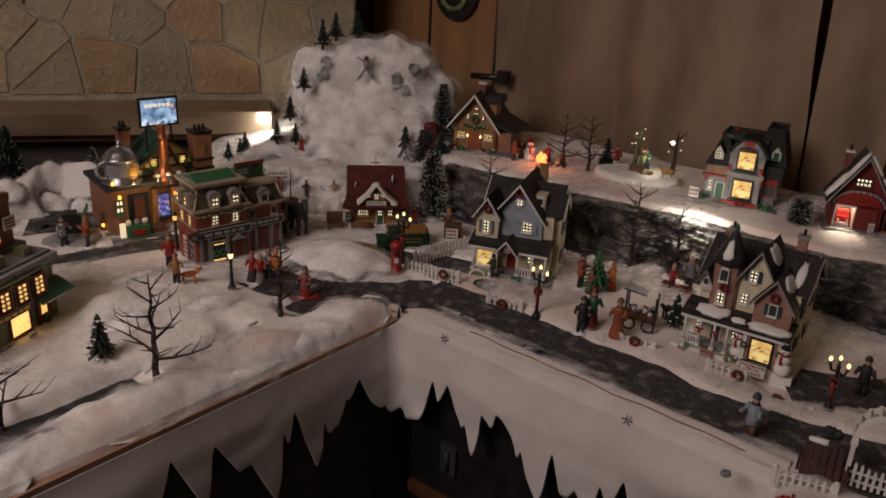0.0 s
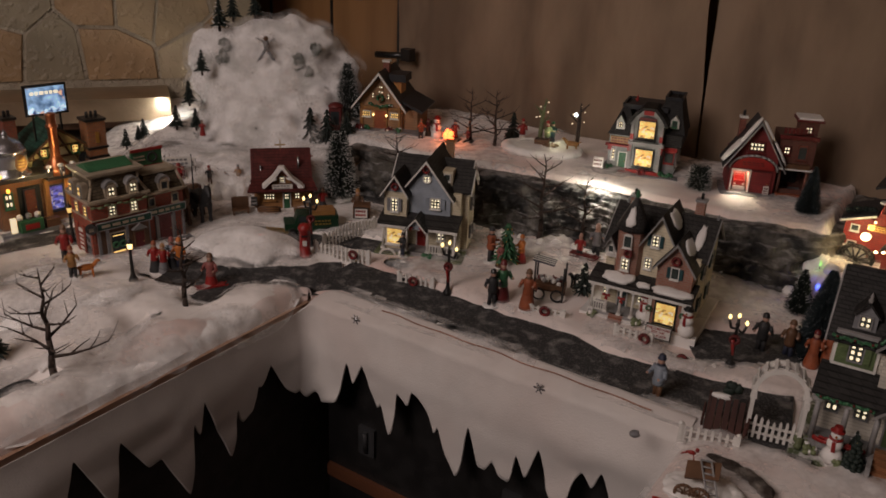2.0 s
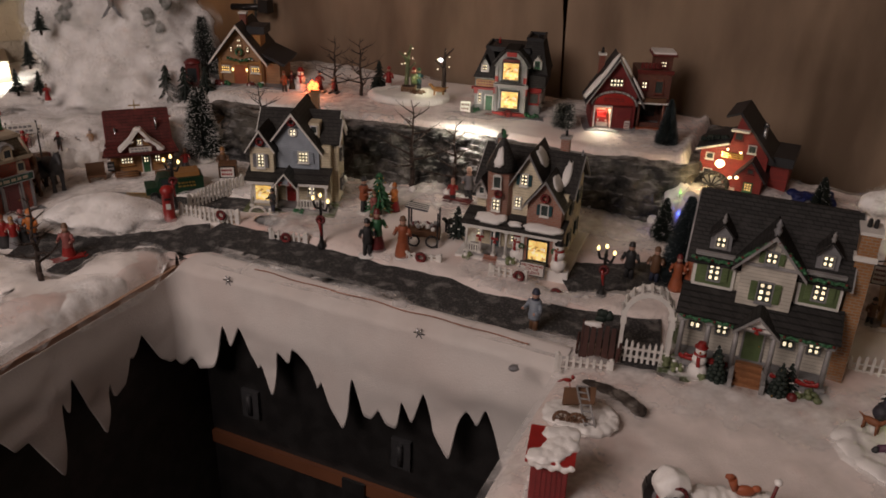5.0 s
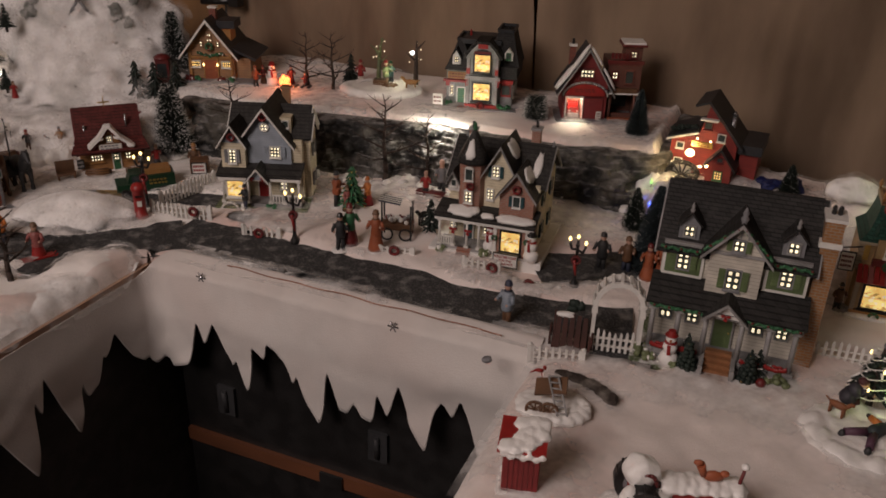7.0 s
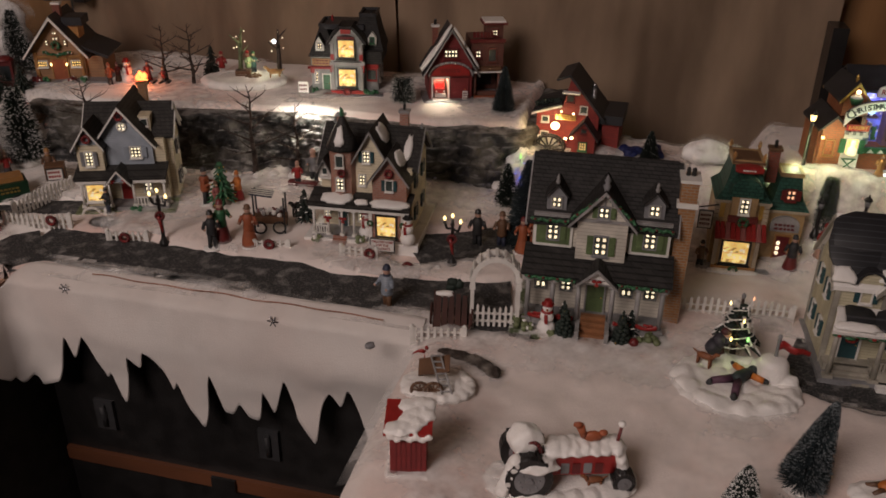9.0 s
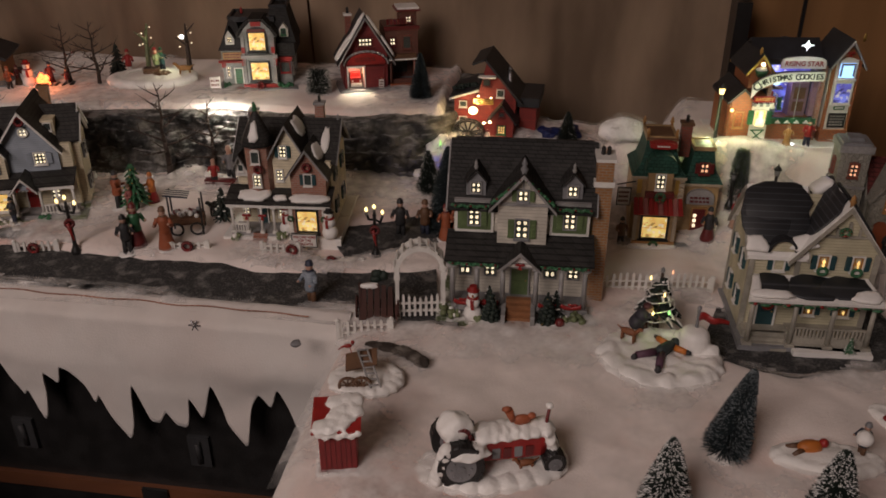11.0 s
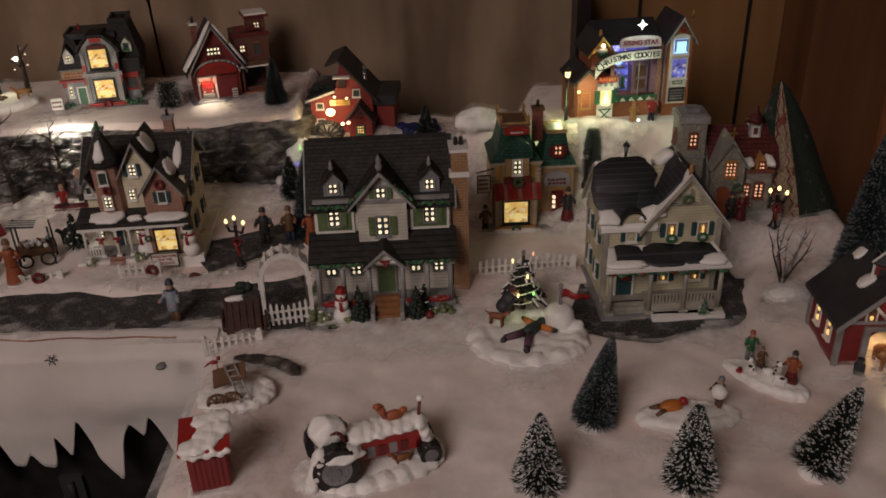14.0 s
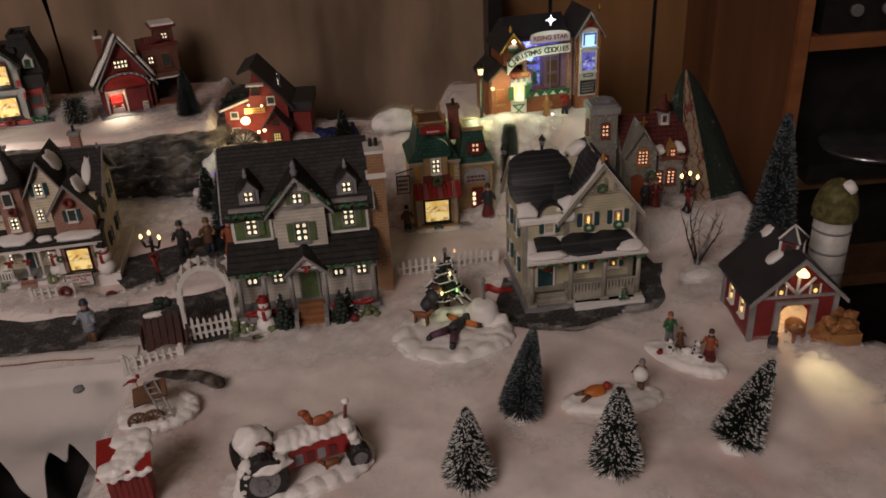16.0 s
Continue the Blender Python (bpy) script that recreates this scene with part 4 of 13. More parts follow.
def wreath(parent, x, y, z, r=0.005, side="f", mat=GREEN):
    bm = bmesh.new()
    ring(bm, (0, -0.002, 0), r, r * 0.42, 0)
    for i in range(6):
        bm_blob(bm, (r * math.cos(i * 1.05), -0.002 - r * 0.4, r * math.sin(i * 1.05)), r * 0.16, 1, 1)
    bm_blob(bm, (0, -0.003, -r * 0.9), r * 0.35, 1, 1)
    return part("wreath", bm, [mat, RED], parent, "", face(x, y, z, side))


def bow(parent, x, y, z, s=0.005, side="f"):
    bm = bmesh.new()
    bm_blob(bm, (-s * 0.6, 0, 0), (s * 0.6, s * 0.3, s * 0.4), 0, 1)
    bm_blob(bm, (s * 0.6, 0, 0), (s * 0.6, s * 0.3, s * 0.4), 0, 1)
    bm_blob(bm, (0, -s * 0.1, 0), s * 0.3, 0, 1)
    bm_slab(bm, ((-s * 0.5, 0, -s * 1.1), (0, 0, -s * 1.1), (s * 0.1, 0, 0), (-s * 0.1, 0, 0)), 0.0008)
    bm_slab(bm, ((0, 0, -s * 1.2), (s * 0.5, 0, -s * 1.2), (s * 0.1, 0, 0), (-s * 0.1, 0, 0)), 0.0008)
    return part("bow", bm, RED, parent, "", face(x, y, z, side))


def door(parent, x, z, w, h, y, mat, side="f", frame=WHITE, arch=False):
    bm = bmesh.new()
    bm_box(bm, -w / 2, w / 2, -0.0012, 0.0008, 0, h)
    for q in (0.12, 0.54):
        bm_box(bm, -w * 0.32, w * 0.32, -0.0018, -0.001, h * q, h * (q + 0.34))
    if arch:
        bm_prism(bm, [(-w / 2, h)] + [(-w / 2 * math.cos(k * math.pi / 8), h + w * 0.5 * math.sin(k * math.pi / 8)) for k in range(1, 8)] + [(w / 2, h)], -0.0012, 0.0008)
    d = part("door", bm, mat, parent, "", face(x, y, z, side))
    bm = bmesh.new()
    bm_box(bm, -w / 2 - 0.0016, -w / 2, -0.002, 0.0008, 0, h + 0.0016)
    bm_box(bm, w / 2, w / 2 + 0.0016, -0.002, 0.0008, 0, h + 0.0016)
    if not arch:
        bm_box(bm, -w / 2, w / 2, -0.002, 0.0008, h, h + 0.0016)
    part("door_frame", bm, frame, d)
    bm = bmesh.new()
    bm_blob(bm, (w * 0.36, -0.0022, h * 0.48), 0.0008, 0, 1)
    part("knob", bm, GOLD, d)
    return d


def columns(parent, mat, xs, y, z0, z1, r=0.0016):
    for x in xs:
        bm = bmesh.new()
        bm_tube(bm, (x, y, z0), (x, y, z1), r, r * 0.85, 8)
        bm_box(bm, x - r * 1.6, x + r * 1.6, y - r * 1.6, y + r * 1.6, z0, z0 + 0.003)
        bm_box(bm, x - r * 1.5, x + r * 1.5, y - r * 1.5, y + r * 1.5, z1 - 0.0025, z1)
        part("column", bm, mat, parent)


def railing(parent, mat, x0, x1, y, z, h=0.012, n=8):
    bm = bmesh.new()
    bm_box(bm, x0, x1, y - 0.0008, y + 0.0008, z + h - 0.0016, z + h)
    bm_box(bm, x0, x1, y - 0.0006, y + 0.0006, z + 0.001, z + 0.002)
    for x in np.linspace(x0 + 0.002, x1 - 0.002, n):
        bm_box(bm, x - 0.0006, x + 0.0006, y - 0.0006, y + 0.0006, z, z + h - 0.001)
    return part("railing", bm, mat, parent)


def steps(parent, mat, x0, x1, y0, y1, z, n=4):
    for i in range(n):
        bm = bmesh.new()
        bm_box(bm, x0, x1, y0 + (y1 - y0) * i / n, y1, z * i / n, z * (i + 1) / n)
        part("step", bm, mat, parent)


def chimney(parent, mat, x0, x1, y0, y1, z0, z1, cap=WHITE, pots=2):
    bm = bmesh.new()
    bm_box(bm, x0, x1, y0, y1, z0, z1)
    c = part("chimney", bm, mat, parent)
    bm = bmesh.new()
    bm_box(bm, x0 - 0.0015, x1 + 0.0015, y0 - 0.0015, y1 + 0.0015, z1, z1 + 0.003)
    part("cap", bm, cap, c)
    for k in range(pots):
        bm = bmesh.new()
        x = x0 + (x1 - x0) * (k + 1) / (pots + 1)
        bm_lathe(bm, ((0.0016, z1 + 0.003), (0.0022, z1 + 0.004), (0.0018, z1 + 0.008), (0.0023, z1 + 0.009), (0.0010, z1 + 0.011)), (x, (y0 + y1) / 2, 0), 8)
        part("chimney_pot", bm, BLACK, c)
    return c


def drift(parent, quad, th=0.0022, seed=0, name="snow_patch", mat=None, inset=0.3):
    """A patch of painted snow with a wavy outline on a sloped plane given by four corners."""
    q = [Vector(p) for p in quad]
    n = (q[1] - q[0]).cross(q[3] - q[0]).normalized()
    if n.z < 0:
        n = -n
    rng = random.Random(seed)
    bm = bmesh.new()
    pts = []
    for i in range(18):
        ang = 6.28319 * i / 18
        k = 1 + (0.16 if inset > 0.2 else 0.10) * rng.uniform(-1, 1)
        u, v = 0.5 + 0.5 * k * math.copysign(abs(math.cos(ang)) ** 0.7, math.cos(ang)), 0.5 + 0.5 * k * math.copysign(abs(math.sin(ang)) ** 0.7, math.sin(ang))
        pts.append(q[0].lerp(q[1], u).lerp(q[3].lerp(q[2], u), v))
    c = sum(pts, Vector()) / len(pts)
    lo, mid = [bm.verts.new(p + n * 0.0002) for p in pts], [bm.verts.new(p + n * th * 0.8) for p in pts]
    hi = [bm.verts.new(p.lerp(c, inset) + n * th * 1.2) for p in pts]
    for a, b in ((lo, mid), (mid, hi)):
        for i in range(18):
            f = bm.faces.new((a[i], a[(i + 1) % 18], b[(i + 1) % 18], b[i]))
            f.smooth = True
    bm.faces.new(hi).smooth = True
    bm.faces.new(lo[::-1])
    return part(name, bm, mat or ROOFSNOW, parent)


def finial(parent, mat, x, y, z, h=0.010, r=0.0016):
    bm = bmesh.new()
    bm_lathe(bm, ((r, z - 0.003), (r, z), (r * 1.7, z + h * 0.25), (r * 0.8, z + h * 0.45), (r * 1.3, z + h * 0.6), (r * 0.2, z + h)), (x, y, 0), 8)
    return part("finial", bm, mat, parent)


def bush(parent, x, y, z, r, mat=MOSS, snow=True, seed=0, name="shrub"):
    bm = bmesh.new()
    rng = random.Random(seed)
    for i in range(9):
        bm_blob(bm, (x + rng.uniform(-1, 1) * r * 0.7, y + rng.uniform(-1, 1) * r * 0.7, z + rng.uniform(0.1, 0.8) * r), r * rng.uniform(0.35, 0.6), 1 if snow and i > 6 else 0, 1, 0.4, i)
    return part(name, bm, [mat, ROOFSNOW], parent)


def topiary(parent, x, y, z, h, r, seed=0):
    """A small moulded fir with dark tufts in rings, lights and a skirt of snow."""
    rng = random.Random(seed)
    bm = bmesh.new()
    for k in range(7):
        u = k / 7
        n = max(3, int(9 * (1 - u)))
        for i in range(n):
            a = 6.28319 * (i + 0.5 * (k % 2)) / n
            q = r * (1 - u) * rng.uniform(0.75, 1.0)
            bm_blob(bm, (x + q * math.cos(a) * 0.8, y + q * math.sin(a) * 0.8, z + h * (0.12 + 0.78 * u)), (r * 0.34, r * 0.34, h * 0.075), 0, 1, 0.5, seed * 50 + k * 9 + i)
            if rng.random() < 0.22:
                bm_blob(bm, (x + q * math.cos(a), y + q * math.sin(a) - 0.001, z + h * (0.14 + 0.78 * u)), 0.0009, 1, 1)
    bm_blob(bm, (x, y, z + h * 0.93), (r * 0.16, r * 0.16, h * 0.09), 0, 1)
    part("fir", bm, [NEEDLE, GOLD], parent)
    bm = bmesh.new()
    bm_blob(bm, (x, y - 0.001, z), (r * 1.15, r * 0.9, 0.004), 0, 2, 0.3, seed)
    part("snow_patch", bm, ROOFSNOW, parent)


def text_part(parent, words, x, y, z, size, mat, side="f", width=None, name="lettering"):
    data = bpy.data.curves.new(name, "FONT")
    data.body, data.size, data.align_x, data.align_y, data.extrude = words, size * S, "CENTER", "CENTER", 0.0002
    data.offset = 0.00012
    ob = new(name, data)
    data.materials.append(mat)
    ob.parent = parent
    sx = 1.0
    if width:
        bpy.context.view_layer.update()
        sx = width * S / max(ob.dimensions.x, 1e-6)
    ob.matrix_basis = face(x, y, z, side) @ pose(0, 0, 0, 90) @ Matrix.Diagonal((sx, 1, 1, 1))
    return ob


def bars(parent, x, y, z, w, h, mat, rows=2, side="f", seed=0):
    """Writing that cannot be read."""
    rng = random.Random(seed)
    bm = bmesh.new()
    for r in range(rows):
        zc = h * ((r + 0.5) / rows - 0.5)
        at = -w / 2
        while at < w / 2 - w * 0.06:
            n = w * rng.uniform(0.08, 0.2)
            bm_box(bm, at, min(at + n, w / 2), -0.0004, 0.0, zc - h / rows * 0.26, zc + h / rows * 0.26)
            at += n + w * 0.05
    return part("lettering", bm, mat, parent, "", face(x, y, z, side))


def sign_board(parent, x, y, z, w, h, mat, ink, rows=2, side="f", seed=0, edge=None):
    bm = bmesh.new()
    bm_box(bm, -w / 2, w / 2, -0.0015, 0.0005, -h / 2, h / 2)
    b = part("sign", bm, mat, parent, "", face(x, y, z, side))
    if edge:
        bm = bmesh.new()
        for q in ((-w / 2 - 0.001, w / 2 + 0.001, -0.002, 0.0005, h / 2, h / 2 + 0.001), (-w / 2 - 0.001, w / 2 + 0.001, -0.002, 0.0005, -h / 2 - 0.001, -h / 2),
                  (-w / 2 - 0.001, -w / 2, -0.002, 0.0005, -h / 2, h / 2), (w / 2, w / 2 + 0.001, -0.002, 0.0005, -h / 2, h / 2)):
            bm_box(bm, *q)
        part("sign_frame", bm, edge, b)
    if rows:
        bars(b, 0, -0.0015, 0, w * 0.84, h * 0.8, ink, rows, "f", seed)
    return b


def plinth(parent, x0, x1, y0, y1, h, mat, bulge=0.004):
    """The moulded base on which a house stands."""
    bm = bmesh.new()
    pts = []
    rng = random.Random(int(x1 * 9999))
    for (xa, ya), (xb, yb) in zip(((x0, y0), (x1, y0), (x1, y1), (x0, y1)), ((x1, y0), (x1, y1), (x0, y1), (x0, y0))):
        for k in range(6):
            pts.append((xa + (xb - xa) * k / 6 + rng.uniform(-1, 1) * bulge * 0.5, ya + (yb - ya) * k / 6 + rng.uniform(-1, 1) * bulge * 0.5))
    bm_prism(bm, pts, -0.006, h, "z")
    return part("base", bm, mat, parent)

# ---- houses on the long arm ----
def colonial_house():
    m, W = front((0.353, 0.592), (0.452, 0.510))
    h = thing("colonial_house", "grey-roofed ceramic house with green shutters and porch", "house", m)
    plinth(h, -0.010, W + 0.010, -0.016, 0.10, 0.006, SNOWGRASS)
    boxes(h, "wall", IVORY, (0.002, W - 0.002, 0.022, 0.095, 0.0, 0.112))
    gable_side(h, "gable_wall", GREY, 0.003, W - 0.003, 0.022, 0.095, 0.108, 0.1085, 0.152)
    roof_along(h, DUSKSLATE, 0.0, W, 0.022, 0.095, 0.109, 0.154, 0.006, 0.003, GREYTRIM)
    # raised middle bay
    boxes(h, "bay", IVORY, (0.043, 0.088, 0.010, 0.030, 0.066, 0.114))
    gable_front(h, "pediment", IVORY, 0.041, 0.090, 0.009, 0.05, 0.114, 0.116, 0.140)
    roof_front(h, DUSKSLATE, 0.040, 0.091, 0.006, 0.065, 0.114, 0.143, 0.005, 0.0028, GREYTRIM)
    boxes(h, "cornice", GREYTRIM, (0.040, 0.091, 0.0075, 0.012, 0.1125, 0.1150))
    finial(h, GREY, 0.0655, 0.006, 0.146, 0.014, 0.0022)
    for x in (0.022, 0.110):
        gable_front(h, "dormer", GREY, x - 0.009, x + 0.009, 0.024, 0.055, 0.112, 0.130, 0.139)
        roof_front(h, DUSKSLATE, x - 0.009, x + 0.009, 0.023, 0.056, 0.130, 0.140, 0.002, 0.002)
        finial(h, GREYTRIM, x, 0.021, 0.142, 0.009, 0.0014)
        window(h, x, 0.1225, 0.0085, 0.010, 0.0235, frame=GREYTRIM, lit=LIT, sill=False)
    # upper windows in white panels
    for x in (0.021, 0.109):
        boxes(h, "window_panel", WHITE, (x - 0.018, x + 0.018, 0.0195, 0.0225, 0.079, 0.110))
        boxes(h, "window_field", SHUTTER, (x - 0.0155, x + 0.0155, 0.0187, 0.0196, 0.082, 0.107))
        window(h, x, 0.095, 0.0105, 0.0165, 0.0185, rows=3, frame=GREY, shutters=SHUTTER, sill=False)
        boxes(h, "window_top", GREYTRIM, (x - 0.0185, x + 0.0185, 0.018, 0.0225, 0.110, 0.1125))
    window(h, 0.0655, 0.089, 0.0115, 0.0185, 0.0098, rows=3, frame=GREY, shutters=SHUTTER)
    window(h, 0.0655, 0.1225, 0.0090, 0.0100, 0.0086, frame=GREY, shutters=SHUTTER)
    # porch
    boxes(h, "porch_floor", GREY, (0.0, W, -0.004, 0.022, 0.006, 0.013))
    bm = bmesh.new()
    bm_slab(bm, ((-0.004, -0.009, 0.061), (W + 0.004, -0.009, 0.061), (W + 0.004, 0.024, 0.077), (-0.004, 0.024, 0.077)), 0.003)
    porch = part("porch_roof", bm, DUSKSLATE, h)
    gable_front(h, "porch_gable", WHITE, 0.050, 0.081, -0.010, 0.012, 0.060, 0.0605, 0.074)
    roof_front(h, DUSKSLATE, 0.050, 0.081, -0.011, 0.016, 0.061, 0.075, 0.004, 0.0024, GREYTRIM)
    boxes(h, "porch_beam", GREYTRIM, (-0.002, W + 0.002, -0.006, -0.002, 0.056, 0.061))
    columns(h, GREYTRIM, (0.003, 0.026, 0.050, 0.081, 0.104, W - 0.003), -0.003, 0.012, 0.057, 0.0026)
    for x in (0.013, 0.037, 0.094, 0.116):
        window(h, x, 0.041, 0.010, 0.016, 0.0215, rows=2 if x in (0.013, 0.094) else 3, frame=GREY, sill=False)
    boxes(h, "porch_wall", GREYTRIM, (0.002, 0.048, -0.005, -0.001, 0.008, 0.018), (0.083, W - 0.002, -0.005, -0.001, 0.008, 0.018))
    for x in (0.014, 0.036, 0.094, 0.116):
        bow(h, x, -0.006, 0.020, 0.0042)
    door(h, 0.0655, 0.013, 0.016, 0.034, 0.0215, SHUTTER, frame=GREYTRIM)
    bow(h, 0.0655, -0.012, 0.063, 0.0040)
    steps(h, STEPWOOD, 0.054, 0.077, -0.030, 0.004, 0.020, 6)
    boxes(h, "stair_cheek", GREYTRIM, (0.050, 0.0538, -0.026, 0.0, 0, 0.017), (0.0772, 0.081, -0.026, 0.0, 0, 0.017))
    chimney(h, TANBRICK, W + 0.002, W + 0.017, 0.028, 0.052, 0.0, 0.150, WHITE)
    boxes(h, "chimney_band", WHITE, (W, W + 0.0185, 0.0265, 0.0535, 0.126, 0.131))
    for i, x in enumerate((0.040, 0.0925)):
        topiary(h, x, -0.017, 0.005, 0.034, 0.0095, i)
    for i, (x, y, r) in enumerate(((-0.004, -0.010, 0.008), (0.122, -0.012, 0.008), (0.110, -0.016, 0.006), (0.028, -0.018, 0.006), (0.006, -0.014, 0.006))):
        bush(h, x, y, 0.006, r, MOSS, True, i)
    bm = bmesh.new()
    bm_blob(bm, (0.1045, -0.021, 0.0095), 0.0046, 0, 2)
    part("ornament_ball", bm, DARKRED, h)
    # swags along the porch wall and coloured garlands under the eaves
    for x0, x1 in ((0.006, 0.022), (0.030, 0.046), (0.085, 0.100), (0.106, 0.123)):
        bm = bmesh.new()
        for k in range(9):
            u = k / 8
            bm_blob(bm, (x0 + (x1 - x0) * u, -0.0068, 0.0185 - 0.0022 * math.sin(u * math.pi)), (0.0017, 0.0014, 0.0022 + 0.0010 * abs(2 * u - 1)), 0, 1, 0.3, k)
        part("swag", fused(bm, 0.0006, 0), RED, h)
    runs = [((lo, y, z), (hi, y, z)) for z, y, lo, hi in ((0.1085, 0.014, 0.0, 0.036), (0.1085, 0.014, 0.095, W), (0.0605, -0.0085, 0.0, 0.047), (0.0605, -0.0085, 0.084, W))]
    runs += [((0.0655, 0.0035, 0.1430), (0.0655 + k * 0.0285, 0.0035, 0.1165)) for k in (-1, 1)]
    for p0, p1 in runs:
        p0, p1 = Vector(p0), Vector(p1)
        bm = bmesh.new()
        n = int((p1 - p0).length / 0.0026)
        for k in range(n):
            bm_blob(bm, p0.lerp(p1, (k + 0.5) / n) + Vector((0, -0.0008 * (k % 2), -0.0008 * (k % 3))), 0.0021, 0, 1, 0.4, k)
        strand = part("garland", fused(bm, 0.0007, 0), GREEN, h)
        for k in range(1, n, 5):
            bm = bmesh.new()
            bm_blob(bm, p0.lerp(p1, (k + 0.5) / n) + Vector((0, -0.0022, 0.0002)), 0.0014, 0, 1)
            part("berry", bm, DARKRED, strand)
    boxes(h, "ridge", DUSKSLATE, (0.0, W, 0.0570, 0.0605, 0.1555, 0.1585))
    boxes(h, "gable_brace", GREYTRIM, (0.0648, 0.0662, 0.0078, 0.0088, 0.129, 0.137), (0.0585, 0.0598, 0.0078, 0.0088, 0.129, 0.1335), (0.0712, 0.0725, 0.0078, 0.0088, 0.129, 0.1335))


def victorian_house():
    m, W = front((0.2335, 0.862), (0.335, 0.784))
    m = m @ Matrix.Translation((W / 2 * S, 0, 0)) @ Matrix.Diagonal((0.88, 0.88, 0.92, 1)) @ Matrix.Translation((-W / 2 * S, 0, 0))
    h = thing("victorian_house", "cream and brick ceramic house with a corner turret", "house", m)
    plinth(h, -0.010, W + 0.012, -0.014, 0.13, 0.010, ROOFSNOW)
    boxes(h, "wall", CREAM, (0.006, W - 0.003, 0.022, 0.118, 0.008, 0.096))
    # wide roof over the back, gables to the front
    gable_side(h, "gable_wall", CREAM, 0.007, W - 0.004, 0.03, 0.118, 0.094, 0.0945, 0.128)
    roof_along(h, SLATE, 0.004, W, 0.03, 0.118, 0.095, 0.130, 0.005, 0.003, GREYTRIM)
    gable_front(h, "front_gable", CREAM, 0.050, 0.098, 0.016, 0.07, 0.06, 0.102, 0.140)
    roof_front(h, SLATE, 0.050, 0.098, 0.013, 0.085, 0.102, 0.142, 0.005, 0.003, GREYTRIM)
    gable_front(h, "brick_gable", ROSEBRICK, 0.078, 0.122, 0.003, 0.03, 0.055, 0.088, 0.115)
    roof_front(h, SLATE, 0.078, 0.122, 0.0, 0.05, 0.088, 0.117, 0.005, 0.003, GREYTRIM)
    # turret
    bm = bmesh.new()
    bm_lathe(bm, ((0.0185, 0.055), (0.0185, 0.116), (0.0205, 0.118), (0.0205, 0.120)), (0.037, 0.020, 0), 8)
    tower = part("turret", bm, ROSEBRICK, h)
    for f in tower.data.polygons:
        f.use_smooth = False
    bm = bmesh.new()
    bm_lathe(bm, ((0.0225, 0.119), (0.017, 0.131), (0.006, 0.152), (0.001, 0.160)), (0.037, 0.020, 0), 8)
    part("turret_roof", bm, SLATE, h)
    finial(h, GREEN, 0.037, 0.020, 0.158, 0.010, 0.0022)
    drift(h, ((0.030, 0.0025, 0.125), (0.044, 0.0025, 0.125), (0.040, 0.013, 0.148), (0.034, 0.013, 0.148)), 0.003, 3)
    window(h, 0.037, 0.107, 0.009, 0.014, 0.0012, lit=GLASS, frame=WHITE, arch=True)
    window(h, 0.037, 0.078, 0.009, 0.014, 0.0012, rows=3, frame=WHITE, arch=True)
    # small left gable
    gable_front(h, "small_gable", WHITE, 0.006, 0.021, 0.014, 0.04, 0.078, 0.092, 0.104)
    roof_front(h, SLATE, 0.006, 0.021, 0.012, 0.04, 0.092, 0.105, 0.002, 0.002, GREYTRIM)
    window(h, 0.0135, 0.089, 0.006, 0.008, 0.0135, lit=GLASS, frame=WHITE)
    window(h, 0.068, 0.110, 0.0085, 0.014, 0.0155, rows=3, frame=WHITE, shutters=TEAL)
    window(h, 0.062, 0.080, 0.0075, 0.013, 0.0155, rows=3, frame=WHITE)
    window(h, 0.100, 0.080, 0.0085, 0.013, 0.0025, lit=GLASS, rows=3, frame=WHITE, shutters=TEAL)
    wreath(h, 0.100, 0.002, 0.096, 0.0045, mat=DARKRED)
    wreath(h, 0.040, 0.000, 0.093, 0.0042, mat=DARKRED)
    # porch roof with heavy snow
    bm = bmesh.new()
    bm_slab(bm, ((-0.004, -0.013, 0.052), (W + 0.001, -0.013, 0.052), (W + 0.001, 0.022, 0.062), (-0.004, 0.022, 0.062)), 0.003)
    part("porch_roof", bm, SLATE, h)
    drift(h, ((0.014, -0.012, 0.0556), (0.052, -0.012, 0.0556), (0.052, 0.010, 0.062), (0.014, 0.010, 0.062)), 0.0035, 5)
    drift(h, ((0.078, -0.013, 0.0553), (0.126, -0.013, 0.0553), (0.126, 0.002, 0.0598), (0.078, 0.002, 0.0598)), 0.0035, 6)
    drift(h, ((0.056, -0.010, 0.0562), (0.074, -0.010, 0.0562), (0.074, 0.0, 0.059), (0.056, 0.0, 0.059)), 0.003, 7)
    boxes(h, "porch_beam", WHITE, (-0.003, W, -0.012, -0.009, 0.048, 0.052))
    boxes(h, "porch_floor", GREYTRIM, (0.0, 0.074, -0.010, 0.022, 0.008, 0.014))
    columns(h, WHITE, (0.003, 0.022, 0.040, 0.056), -0.009, 0.014, 0.049, 0.0018)
    railing(h, WHITE, 0.004, 0.021, -0.009, 0.014, 0.012, 5)
    for x in (0.022, 0.042):
        bow(h, x, -0.012, 0.038, 0.005)
    door(h, 0.034, 0.014, 0.011, 0.028, 0.021, TEAL)
    window(h, 0.012, 0.032, 0.007, 0.014, 0.0215, rows=3, frame=WHITE)
    window(h, 0.058, 0.032, 0.007, 0.018, 0.0215, rows=4, cols=2, frame=WHITE)
    steps(h, ROSEBRICK, 0.028, 0.046, -0.024, -0.006, 0.014, 4)
